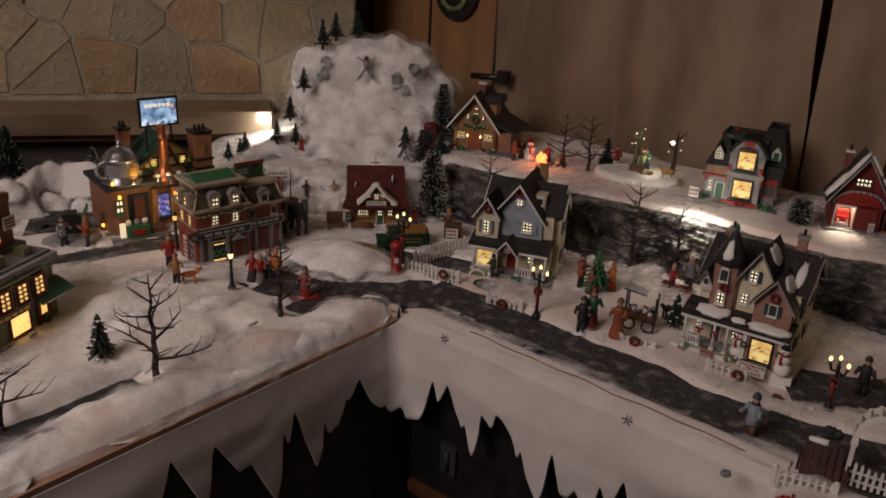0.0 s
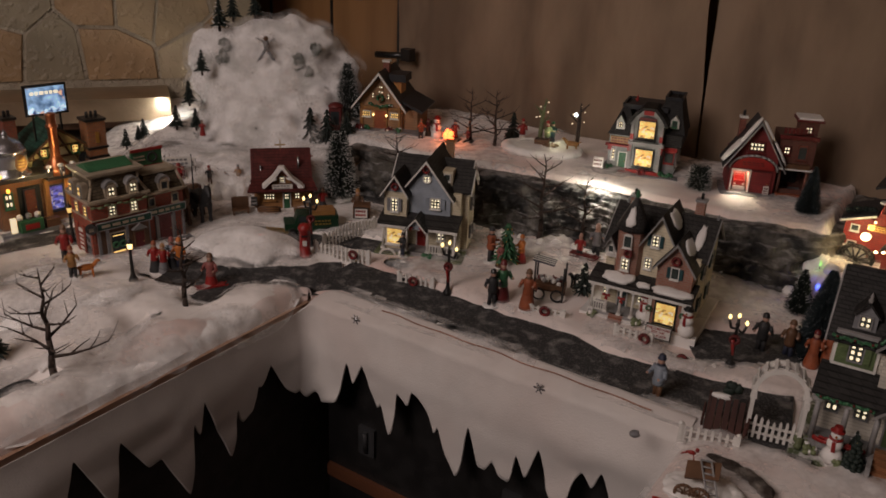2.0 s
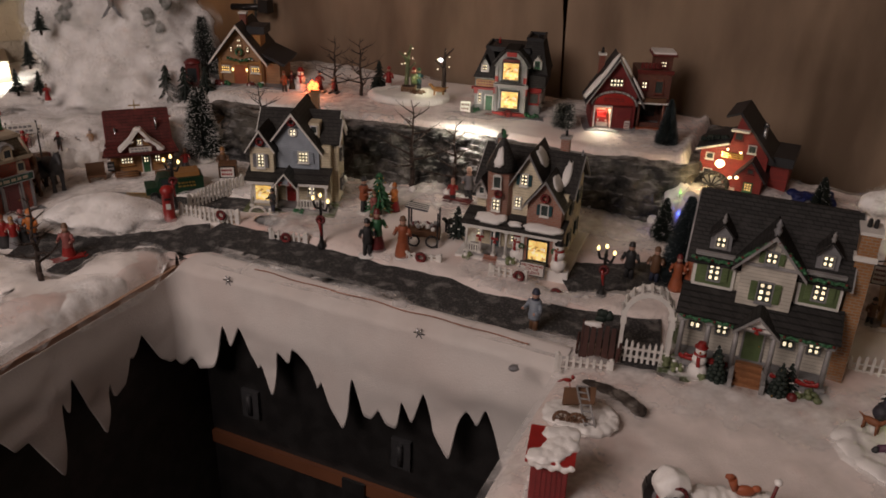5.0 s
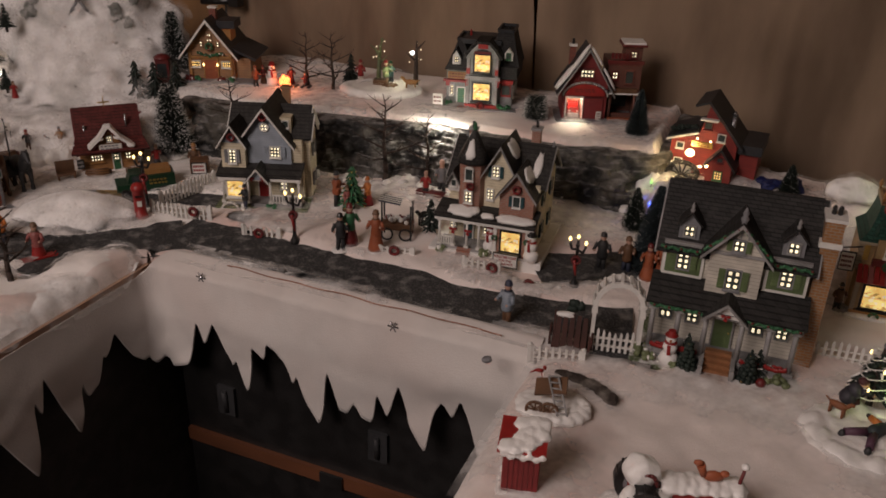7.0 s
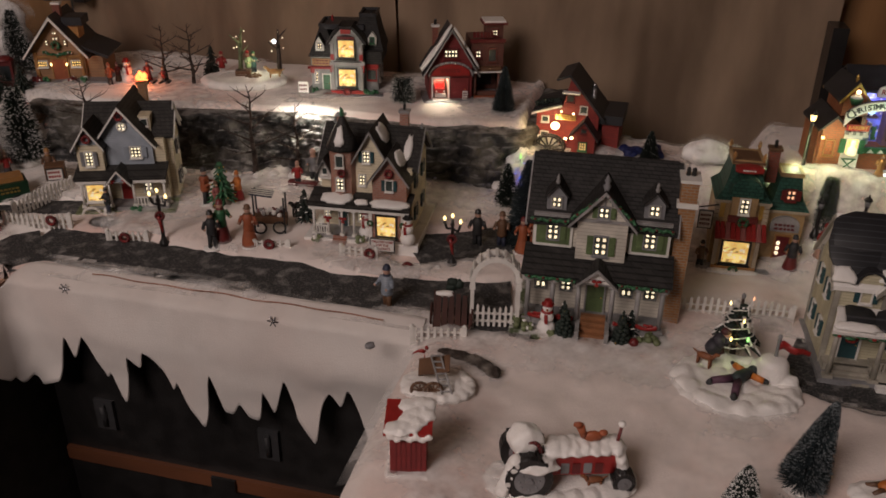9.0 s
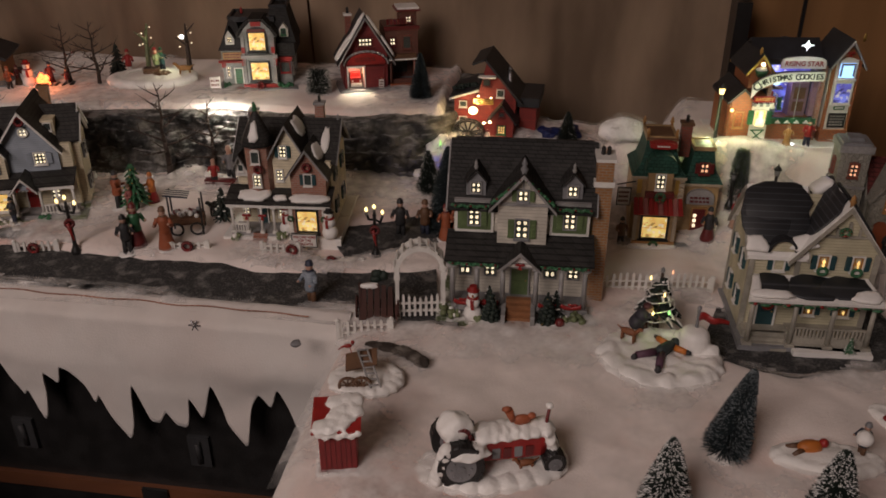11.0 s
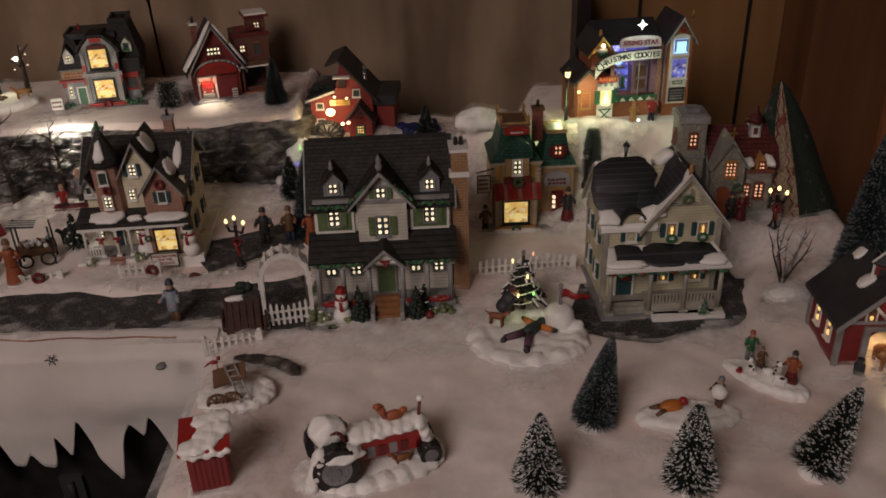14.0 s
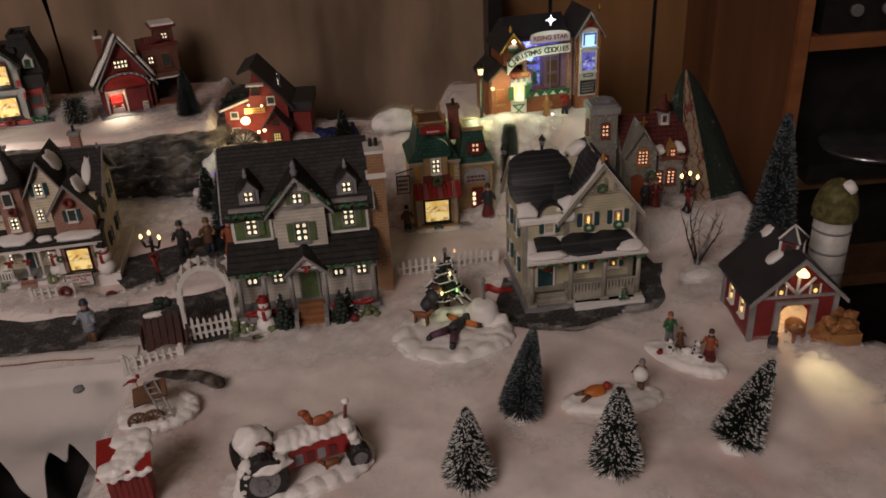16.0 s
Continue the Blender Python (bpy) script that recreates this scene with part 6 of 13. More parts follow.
def cookie_shop():
    m, W = front((0.742, 0.612), (0.856, 0.532), 0.088)
    m = m @ Matrix.Translation((W / 2 * S, 0, 0)) @ Matrix.Diagonal((0.97, 1, 0.93, 1)) @ Matrix.Translation((-W / 2 * S, 0, 0))
    h = thing("cookie_shop", "brightly lit ceramic cookie shop with blue display", "shop", m)
    plinth(h, -0.006, W + 0.004, -0.022, 0.075, 0.003, ROOFSNOW)
    boxes(h, "wall", SHOPBRICK, (0.0, 0.045, -0.004, 0.050, 0.0, 0.060), (0.045, 0.108, 0.004, 0.062, 0.0, 0.026), (0.045, 0.108, 0.045, 0.062, 0.026, 0.100))
    boxes(h, "shop_room", BLUEWIN, (0.047, 0.108, 0.040, 0.0445, 0.026, 0.090))
    # display: blue room with shelves, oven and hanging lights
    boxes(h, "room_wall", NAVY, (0.0452, 0.047, 0.006, 0.045, 0.026, 0.095), (0.106, 0.1078, 0.006, 0.045, 0.026, 0.095))
    boxes(h, "oven", MAUVE, (0.080, 0.100, 0.020, 0.036, 0.028, 0.070))
    boxes(h, "oven_door", BROWN, (0.0835, 0.0965, 0.0188, 0.0200, 0.034, 0.046), (0.0835, 0.0965, 0.0188, 0.0200, 0.050, 0.064))
    boxes(h, "drape", MAUVE, (0.1000, 0.1058, 0.010, 0.016, 0.031, 0.090))
    for x, z0, z1, c in ((0.0535, 0.044, 0.062, RED), (0.0570, 0.040, 0.052, WHITE), (0.0650, 0.038, 0.054, GREEN)):
        bm = bmesh.new()
        bm_prism(bm, [(x - 0.0022, z1), (x - 0.0022, z0 + 0.003), (x - 0.001, z0), (x + 0.0035, z0 + 0.0005), (x + 0.0035, z0 + 0.003), (x + 0.0020, z0 + 0.0045), (x + 0.0020, z1)], 0.010, 0.0125)
        part("stocking", bm, c, h)
    for x in (0.072, 0.081, 0.092):
        boxes(h, "ceiling_light", ICEWIN, (x - 0.0022, x + 0.0022, 0.012, 0.016, 0.079, 0.0835))
    boxes(h, "counter", GREEN, (0.046, 0.107, 0.001, 0.006, 0.024, 0.031))
    boxes(h, "machine", BLUE, (0.056, 0.066, 0.022, 0.034, 0.028, 0.052))
    bm = bmesh.new()
    ring(bm, (0.058, 0.012, 0.074), 0.0038, 0.0012)
    for i in range(6):
        bm_tube(bm, (0.058, 0.012, 0.074), (0.058 + 0.0038 * math.cos(i * 1.05), 0.012, 0.074 + 0.0038 * math.sin(i * 1.05)), 0.0006)
    part("snowflake_light", bm, ICEWIN, h)
    lamp("POINT", "bakery_lamp", (m @ Vector((0.012 * S, -0.034 * S, 0.050 * S))) / S, 0.050, (1.0, 0.84, 0.50), 0.004)
    lamp("POINT", "display_lamp", (m @ Vector((0.072 * S, 0.022 * S, 0.078 * S))) / S, 0.028, (0.50, 0.46, 1.0), 0.004)
    lamp("POINT", "star_lamp", (m @ Vector((0.082 * S, -0.022 * S, 0.121 * S))) / S, 0.012, (0.85, 0.92, 1.0), 0.003)
    for x in (0.052, 0.063, 0.074, 0.085, 0.096):
        bm = bmesh.new()
        bm_prism(bm, [(x - 0.0035, 0.0252), (x + 0.0035, 0.0252), (x, 0.0296)], -0.0004, 0.0012)
        part("counter_tile", bm, WHITE, h)
    boxes(h, "roof", BLACKROOF, (0.030, 0.112, 0.006, 0.066, 0.096, 0.100))
    roof_along(h, BLACKROOF, 0.034, 0.106, 0.02, 0.066, 0.098, 0.116, 0.004, 0.003)
    # sign boards
    bm = bmesh.new()
    bm_prism(bm, [(0.053, 0.095)] + [(0.078 - 0.025 * math.cos(k * math.pi / 10), 0.101 + 0.008 * math.sin(k * math.pi / 10) ** 0.5) for k in range(11)] + [(0.103, 0.095)], -0.006, -0.003)
    top = part("sign", bm, WHITE, h)
    text_part(h, "RISING STAR", 0.078, -0.0062, 0.1008, 0.0080, RED, width=0.042).data.offset = 0.00022
    def swoosh(x):
        return 0.0895 - 0.0135 * math.exp(-(x - 0.024) / 0.013)
    xs = [0.020 + 0.078 * k / 24 for k in range(25)]
    bm = bmesh.new()
    bm_prism(bm, [(x, swoosh(x) - 0.0052 - 0.003 * math.exp(-(x - 0.02) / 0.01)) for x in xs] + [(x, swoosh(x) + 0.0052 + 0.0015 * math.exp(-(x - 0.02) / 0.01)) for x in xs[::-1]], -0.020, -0.017)
    part("sign", bm, WHITE, h)
    bm = bmesh.new()
    bm_prism(bm, [(x, swoosh(x) - 0.0062 - 0.003 * math.exp(-(x - 0.02) / 0.01)) for x in xs] + [(x, swoosh(x) + 0.0062 + 0.0015 * math.exp(-(x - 0.02) / 0.01)) for x in xs[::-1]], -0.0168, -0.0155)
    part("sign_border", bm, COAT, h)
    for k, c in enumerate("CHRISTMAS COOKIES"):
        x = 0.0250 + 0.00435 * k
        slope = math.degrees(math.atan2(swoosh(x + 0.002) - swoosh(x - 0.002), 0.004))
        if c != " ":
            ob = text_part(h, c, x, -0.0203, swoosh(x), 0.0140 if k == 0 else 0.0100 if k == 10 else 0.0088, COAT)
            ob.data.offset = 0.00030
            ob.matrix_basis = face(x, -0.0203, swoosh(x)) @ pose(0, 0, 0, 0, -slope, 0) @ pose(0, 0, 0, 90)
    # brick piers beside the display, hanging goods and shelves in the blue room, two lamps on the snow
    boxes(h, "pier", ROSEBRICK, (0.0455, 0.0500, 0.0012, 0.0058, 0.0, 0.088), (0.1040, 0.1095, 0.0012, 0.0058, 0.0, 0.096))
    boxes(h, "shelf", BROWN, (0.047, 0.074, 0.030, 0.040, 0.0435, 0.0450), (0.096, 0.106, 0.030, 0.040, 0.0500, 0.0515), (0.047, 0.074, 0.030, 0.040, 0.0585, 0.0600))
    for k, (x, z, c) in enumerate(((0.052, 0.0475, RED), (0.058, 0.0475, WHITE), (0.064, 0.0475, GREEN), (0.069, 0.0475, GOLD), (0.053, 0.0625, GOLD), (0.060, 0.0625, RED), (0.067, 0.0625, WHITE), (0.099, 0.0540, WHITE), (0.103, 0.0540, RED))):
        bm = bmesh.new()
        bm_lathe(bm, ((0.0020, z - 0.0024), (0.0023, z + 0.0012), (0.0012, z + 0.0022), (0.0013, z + 0.0030)), (x, 0.034, 0), 8)
        part("jar", bm, c, h)
    bm = bmesh.new()
    bm_tube(bm, (0.081, 0.0015, 0.030), (0.081, 0.0015, 0.088), 0.0006, 0.0006, 6)
    part("window_bar", bm, GREYTRIM, h)
    for x in (0.072, 0.079):
        bm = bmesh.new()
        bm_blob(bm, (x, -0.014, 0.0035), (0.0020, 0.0020, 0.0022), 0, 1)
        part("foot_light", bm, SPARK, h, "small white light on the snow")
    # right tower
    boxes(h, "tower_post", SHOPBRICK, (0.1135, 0.1165, -0.0018, 0.002, 0.018, 0.104), (0.1415, 0.1445, -0.0018, 0.002, 0.018, 0.104))
    boxes(h, "tower", WHITE, (0.115, 0.143, 0.0, 0.04, 0.0, 0.104))
    gable_front(h, "tower_gable", SHOPBRICK, 0.115, 0.143, 0.001, 0.04, 0.104, 0.1045, 0.124)
    roof_front(h, BLACKROOF, 0.115, 0.143, -0.002, 0.055, 0.104, 0.126, 0.006, 0.003, GREYTRIM)
    window(h, 0.130, 0.092, 0.018, 0.018, -0.0005, cols=1, rows=1, lit=ICEWIN, back=ICEWIN, frame=WHITE, arch=True)
    boxes(h, "valance", BLUE, (0.1218, 0.1382, -0.0030, -0.0021, 0.0980, 0.1005), (0.1218, 0.1240, -0.0030, -0.0021, 0.0850, 0.0980), (0.1362, 0.1382, -0.0030, -0.0021, 0.0850, 0.0980))
    bow(h, 0.129, -0.0035, 0.1135, 0.0042)
    window(h, 0.130, 0.064, 0.018, 0.024, -0.0005, cols=1, rows=1, lit=BLUEWIN, back=BLUEWIN, frame=WHITE)
    sign_board(h, 0.130, -0.0005, 0.046, 0.012, 0.005, GREEN, WHITE, 1)
    sign_board(h, 0.130, -0.0005, 0.030, 0.020, 0.018, BLACK, GREYTRIM, 4)
    boxes(h, "tower_base", SHOPBRICK, (0.113, 0.145, -0.003, 0.04, 0.0, 0.018))
    # left brick front
    gable_front(h, "front_gable", SHOPBRICK, 0.002, 0.026, -0.012, 0.03, 0.0, 0.058, 0.070)
    roof_front(h, BLACKROOF, 0.000, 0.026, -0.014, 0.05, 0.058, 0.071, 0.004, 0.003)
    gable_front(h, "upper_gable", SHOPBRICK, 0.020, 0.044, -0.003, 0.05, 0.07, 0.092, 0.108)
    roof_front(h, BLACKROOF, 0.018, 0.044, -0.004, 0.055, 0.092, 0.109, 0.004, 0.003, GOLD)
    bm = bmesh.new()
    bm_lathe(bm, ((0.0045, 0.086), (0.0070, 0.0915), (0.0074, 0.0935)), (0.031, -0.008, 0), 12, 0)
    bm_blob(bm, (0.031, -0.008, 0.0945), (0.0065, 0.005, 0.0028), 1, 2, 0.3)
    part("mixing_bowl", bm, [GREEN, ROOFSNOW], h)
    bm = bmesh.new()
    bm_blob(bm, (0.031, -0.010, 0.101), 0.0026, 0, 1)
    part("lamp_bulb", bm, FLARE, h)
    bm = bmesh.new()
    bm_blob(bm, (0.002, -0.016, 0.047), 0.0022, 0, 1)
    part("lamp_bulb", bm, BULB, h)
    sign_board(h, 0.036, -0.0175, 0.0615, 0.024, 0.0075, RED, GOLD, 0)
    text_part(h, "BAKERY", 0.036, -0.0193, 0.0615, 0.0055, GOLD, width=0.020)
    boxes(h, "bakery_front", WHITE, (0.026, 0.046, -0.012, -0.004, 0.0, 0.056))
    window(h, 0.036, 0.037, 0.012, 0.017, -0.0125, cols=1, rows=2, lit=OCHRE, back=LITYEL, frame=WHITE, shutters=GREEN)
    bm = bmesh.new()
    bm_lathe(bm, ((0.0050, 0.028), (0.0046, 0.035), (0.0024, 0.038), (0.0030, 0.042), (0.0024, 0.045)), (0.036, -0.016, 0), 10)
    part("cookie_jar", bm, LIT, h, "glowing white jar")
    for i in range(6):
        boxes(h, "awning_tooth", WHITE if i % 2 else GREYTRIM, (0.025 + i * 0.0037, 0.0287 + i * 0.0037, -0.017, -0.010, 0.052, 0.0555))
    bm = bmesh.new()
    bm_tube(bm, (0.030, -0.0128, 0.008), (0.042, -0.0128, 0.020), 0.0008)
    bm_tube(bm, (0.042, -0.0128, 0.008), (0.030, -0.0128, 0.020), 0.0008)
    bm_box(bm, 0.028, 0.044, -0.0128, -0.012, 0.020, 0.0215)
    part("stall_brace", bm, GREEN, h)
    window(h, 0.012, 0.034, 0.009, 0.018, -0.0125, lit=SHOPBRICK, back=SHOPBRICK, frame=OCHRE)
    boxes(h, "crate", OCHRE, (0.006, 0.016, -0.022, -0.014, 0.003, 0.008), (0.014, 0.023, -0.024, -0.015, 0.003, 0.014))
    # star
    bm = bmesh.new()
    for i in range(8):
        r = 0.0066 if i % 2 == 0 else 0.0036
        a = i * math.pi / 4
        bm_tube(bm, (0.082, 0.004, 0.120), (0.082 + r * math.cos(a), 0.004, 0.120 + r * math.sin(a)), 0.0011, 0.0003, 6)
    bm_blob(bm, (0.082, 0.004, 0.120), 0.0019, 0, 1)
    part("star", bm, SPARK, h, "bright white star")
    for x in (0.030, 0.142):
        finial(h, GOLD, x, 0.0, 0.112 if x < 0.1 else 0.129, 0.007, 0.0014)


def church():
    m, W = front((0.741, 0.424), (0.789, 0.376), 0.028)
    h = thing("toy_church", "grey stone ceramic church with maroon roof", "church", m)
    W = 0.070
    plinth(h, -0.030, W + 0.012, -0.008, 0.07, 0.004, STONEWALL)
    boxes(h, "nave_wall", STONEWALL, (0.0, W, 0.006, 0.06, 0.002, 0.056))
    roof_along(h, MAROON, 0.004, W, 0.006, 0.06, 0.056, 0.088, 0.003, 0.003, STONEWALL)
    gable_side(h, "gable_wall", STONEWALL, 0.005, W - 0.001, 0.006, 0.06, 0.055, 0.0555, 0.086)
    gable_front(h, "front_gable", STONEWALL, 0.002, 0.036, -0.004, 0.03, 0.002, 0.060, 0.086)
    roof_front(h, STONEWALL, 0.002, 0.036, -0.006, 0.03, 0.060, 0.087, 0.003, 0.003)
    boxes(h, "side_wall", STONEWALL, (0.040, 0.066, 0.0, 0.02, 0.002, 0.052))
    # tower set back to the side
    boxes(h, "tower", STONEWALL, (-0.034, -0.006, 0.004, 0.034, 0.0, 0.104))
    boxes(h, "tower_band", GREYTRIM, (-0.036, -0.004, 0.002, 0.036, 0.104, 0.111), (-0.035, -0.005, 0.003, 0.035, 0.066, 0.069))
    boxes(h, "tower_roof", GREY, (-0.0335, -0.0065, 0.0045, 0.0335, 0.1108, 0.1135))
    boxes(h, "tower_hatch", GREY, (-0.027, -0.013, 0.012, 0.028, 0.1135, 0.1165))
    for z in (0.086, 0.050):
        window(h, -0.019, z, 0.0075, 0.013, 0.0035, cols=2, rows=3, lit=LITRED, frame=BRICK, arch=True)
        window(h, -0.034, z, 0.0075, 0.013, 0.019, "l", cols=2, rows=3, lit=DARKRED, frame=BRICK, arch=True)
    window(h, 0.021, 0.056, 0.011, 0.015, -0.0045, cols=3, rows=4, lit=LITRED, frame=OCHRE, arch=True)
    door(h, 0.016, 0.004, 0.014, 0.026, -0.0045, RUST, frame=STONEWALL, arch=True)
    wreath(h, 0.030, -0.005, 0.036, 0.004)
    window(h, 0.054, 0.030, 0.009, 0.015, -0.0005, cols=2, rows=4, lit=LITRED, frame=BRICK, arch=True)
    window(h, 0.041, 0.030, 0.006, 0.013, -0.0005, cols=2, rows=3, lit=LITRED, frame=BRICK, arch=True)
    gable_front(h, "dormer", OCHRE, 0.048, 0.060, 0.0, 0.02, 0.052, 0.060, 0.070)
    window(h, 0.054, 0.058, 0.005, 0.008, -0.0005, lit=LITRED, frame=BRICK)
    boxes(h, "belfry", GREYTRIM, (0.044, 0.056, 0.024, 0.036, 0.078, 0.096))
    bm = bmesh.new()
    bm_lathe(bm, ((0.012, 0.096), (0.007, 0.103), (0.003, 0.107), (0.0025, 0.112), (0.0005, 0.114)), (0.050, 0.030, 0), 4)
    part("belfry_roof", bm, MAROON, h)
    window(h, 0.050, 0.088, 0.005, 0.008, 0.0235, lit=RED, frame=WHITE)
    boxes(h, "parapet", BRICK, (0.038, 0.068, -0.002, 0.002, 0.050, 0.054))
    drift(h, ((0.036, -0.002, 0.056), (0.046, -0.002, 0.056), (0.046, 0.010, 0.062), (0.036, 0.010, 0.062)), 0.004, 3)
    drift(h, ((0.058, -0.002, 0.056), (0.068, -0.002, 0.056), (0.066, 0.012, 0.064), (0.058, 0.012, 0.064)), 0.005, 4)
    bm = bmesh.new()
    bm_box(bm, 0.0182, 0.0198, -0.006, -0.004, 0.088, 0.102)
    bm_box(bm, 0.0150, 0.0230, -0.006, -0.004, 0.095, 0.0966)
    part("cross", bm, GOLD, h)
    boxes(h, "path", GREYTRIM, (0.008, 0.060, -0.022, -0.006, 0.0, 0.004))


def barn():
    m, W = front((0.609, 0.217), (0.660, 0.166))
    h = thing("red_barn", "dark red ceramic barn with lit doorway and hay", "barn", m)
    plinth(h, -0.006, W + 0.022, -0.018, 0.066, 0.004, ROOFSNOW)
    # wall shell with a real doorway
    boxes(h, "wall", BARNRED, (0.0, 0.003, 0.0, 0.062, 0.003, 0.047), (W - 0.003, W, 0.0, 0.062, 0.003, 0.047), (0.003, W - 0.003, 0.059, 0.062, 0.003, 0.047),
          (0.003, 0.024, 0.0, 0.003, 0.003, 0.047), (0.050, W - 0.003, 0.0, 0.003, 0.003, 0.047), (0.024, 0.050, 0.0, 0.003, 0.040, 0.047))
    gable_front(h, "gable_wall", BARNRED, 0.0, W, 0.0, 0.0025, 0.047, 0.0472, 0.080)
    gable_front(h, "gable_wall", BARNRED, 0.0, W, 0.0595, 0.062, 0.047, 0.0472, 0.080)
    for k in (-1, 1):
        arc = [(0.037 + k * 0.013, 0.040)] + [(0.037 + k * 0.013 * math.cos(q * math.pi / 16), 0.026 + 0.013 * math.sin(q * math.pi / 16)) for q in range(9)] + [(0.037, 0.040)]
        bm = bmesh.new()
        bm_prism(bm, arc if k > 0 else arc[::-1], 0.0, 0.003)
        part("door_corner", bm, BARNRED, h)
    boxes(h, "loft_floor", OCHRE, (0.003, W - 0.003, 0.003, 0.059, 0.046, 0.048))
    boxes(h, "back_lining", YELLOW, (0.003, W - 0.003, 0.050, 0.059, 0.004, 0.046))
    roof_front(h, BLACKROOF, 0.0, W, -0.003, 0.066, 0.048, 0.082, 0.006, 0.004, GREYTRIM)
    boxes(h, "corner_board", GREYTRIM, (-0.0015, 0.003, -0.0015, 0.002, 0.003, 0.048), (W - 0.003, W + 0.0015, -0.0015, 0.002, 0.003, 0.048), (-0.0015, 0.0005, 0.058, 0.0635, 0.003, 0.048))
    boxes(h, "beam", GREYTRIM, (0.0, W, -0.0022, -0.0002, 0.046, 0.0485), (0.019, 0.024, -0.0030, -0.0002, 0.003, 0.043), (0.050, 0.055, -0.0030, -0.0002, 0.003, 0.043), (0.024, 0.050, -0.0030, -0.0002, 0.0395, 0.043))
    bm = bmesh.new()
    for a, b in (((0.036, 0.049), (0.022, 0.064)), ((0.036, 0.049), (0.050, 0.064)), ((0.036, 0.049), (0.036, 0.066))):
        bm_tube(bm, (a[0], -0.001, a[1]), (b[0], -0.001, b[1]), 0.0014)
    part("timber", bm, WHITE, h)
    for x in (0.022, 0.051):
        boxes(h, "loft_window", BROWN, (x - 0.0036, x + 0.0036, -0.0015, -0.0003, 0.0495, 0.0575))
        boxes(h, "window_frame", WHITE, (x - 0.0046, x - 0.0036, -0.0024, -0.0003, 0.049, 0.058), (x + 0.0036, x + 0.0046, -0.0024, -0.0003, 0.049, 0.058))
        bm = bmesh.new()
        bm_blob(bm, (x, -0.0020, 0.0520), (0.0018, 0.0012, 0.0024), 0, 1)
        part("window_light", bm, LITYEL, h, "small glowing window lamp")
    bm = bmesh.new()
    bm_lathe(bm, ((0.001, 0.076), (0.005, 0.071), (0.0052, 0.070)), (W / 2, -0.006, 0), 10)
    part("yard_lamp", bm, BULB, h, "lit lamp under the gable")
    for y in (0.018, 0.042):
        window(h, 0.0, 0.030, 0.008, 0.018, y, "l", cols=1, rows=2, lit=LITYEL, back=OCHRE, frame=WHITE)
    # cupola set across the ridge, white corner boards, black hipped cap
    cup = spot(W / 2, 0.020, 0.074, 45)
    for name, mat, bs in (("cupola", BARNRED, [(-0.0070, 0.0070, -0.0070, 0.0070, 0.0, 0.0165)]),
                          ("corner_board", WHITE, [(sx * 0.0072 - 0.0010, sx * 0.0072 + 0.0010, sy * 0.0072 - 0.0010, sy * 0.0072 + 0.0010, 0.0, 0.0165) for sx in (-1, 1) for sy in (-1, 1)]),
                          ("louvre", COAT, [(-0.0030, 0.0030, -0.0076, -0.0069, 0.006, 0.013), (-0.0076, -0.0069, -0.0030, 0.0030, 0.006, 0.013)])):
        for q in bs:
            bm = bmesh.new()
            bm_box(bm, *q)
            part(name, bm, mat, h, "", cup)
    bm = bmesh.new()
    bm_lathe(bm, ((0.0125, 0.0160), (0.0128, 0.0172), (0.0008, 0.0290)), (0, 0, 0), 4)
    for f in bm.faces:
        f.smooth = False
    part("cupola_roof", bm, BLACKROOF, h, "", cup @ pose(0, 0, 0, 0, 0, 45))
    bm = bmesh.new()
    for k in range(4):
        q = k * math.pi / 2 + math.pi / 4
        bm_tube(bm, (0.0128 * math.cos(q), 0.0128 * math.sin(q), 0.0172), (0, 0, 0.0294), 0.0011, 0.0009, 6)
    part("ridge_trim", bm, WHITE, h, "", cup)
    drift(h, ((0.017, 0.014, 0.0680), (0.029, 0.014, 0.0785), (0.029, 0.026, 0.0785), (0.017, 0.026, 0.0680)), 0.0024, 2, inset=0.1)
    drift(h, ((0.026, 0.050, 0.0760), (0.035, 0.050, 0.084), (0.035, 0.062, 0.084), (0.026, 0.062, 0.0760)), 0.0024, 3)
    # hay wagon beside the door
    bm = bmesh.new()
    rng = random.Random(5)
    for i in range(26):
        x, y = rng.uniform(0.056, 0.088), rng.uniform(-0.014, 0.006)
        z = 0.004 + 0.020 * rng.random() + 0.012 * (x - 0.056) / 0.03 * rng.random()
        bm_blob(bm, (x, y, z), (0.007, 0.006, 0.006), 0, 1, 0.6, i)
    part("hay", fused(bm, 0.0012, 0), speckled("straw", (0.30, 0.11, 0.03), (0.46, 0.22, 0.08), 120, 0.4, 0.6, 0.8), h, "heap of orange hay")
    boxes(h, "hay_bin", OCHRE, (0.060, 0.090, -0.018, -0.016, 0.004, 0.016), (0.088, 0.090, -0.016, 0.006, 0.004, 0.016))
    bm = bmesh.new()
    bm_lathe(bm, ((0.0042, 0.003), (0.0044, 0.013), (0.0026, 0.016), (0.0032, 0.0185)), (0.017, -0.011, 0), 10)
    part("milk_can", bm, COAT, h, "dark milk can")
    # brown calf looking out of the doorway
    bm = bmesh.new()
    bm_blob(bm, (0.041, 0.002, 0.0155), (0.0080, 0.0115, 0.0070), 0, 2, 0.15, 3)
    bm_tube(bm, (0.039, -0.006, 0.018), (0.034, -0.013, 0.023), 0.0046, 0.0036, 8)
    bm_blob(bm, (0.032, -0.015, 0.0235), (0.0058, 0.0036, 0.0034), 0, 2, 0.1, 4)
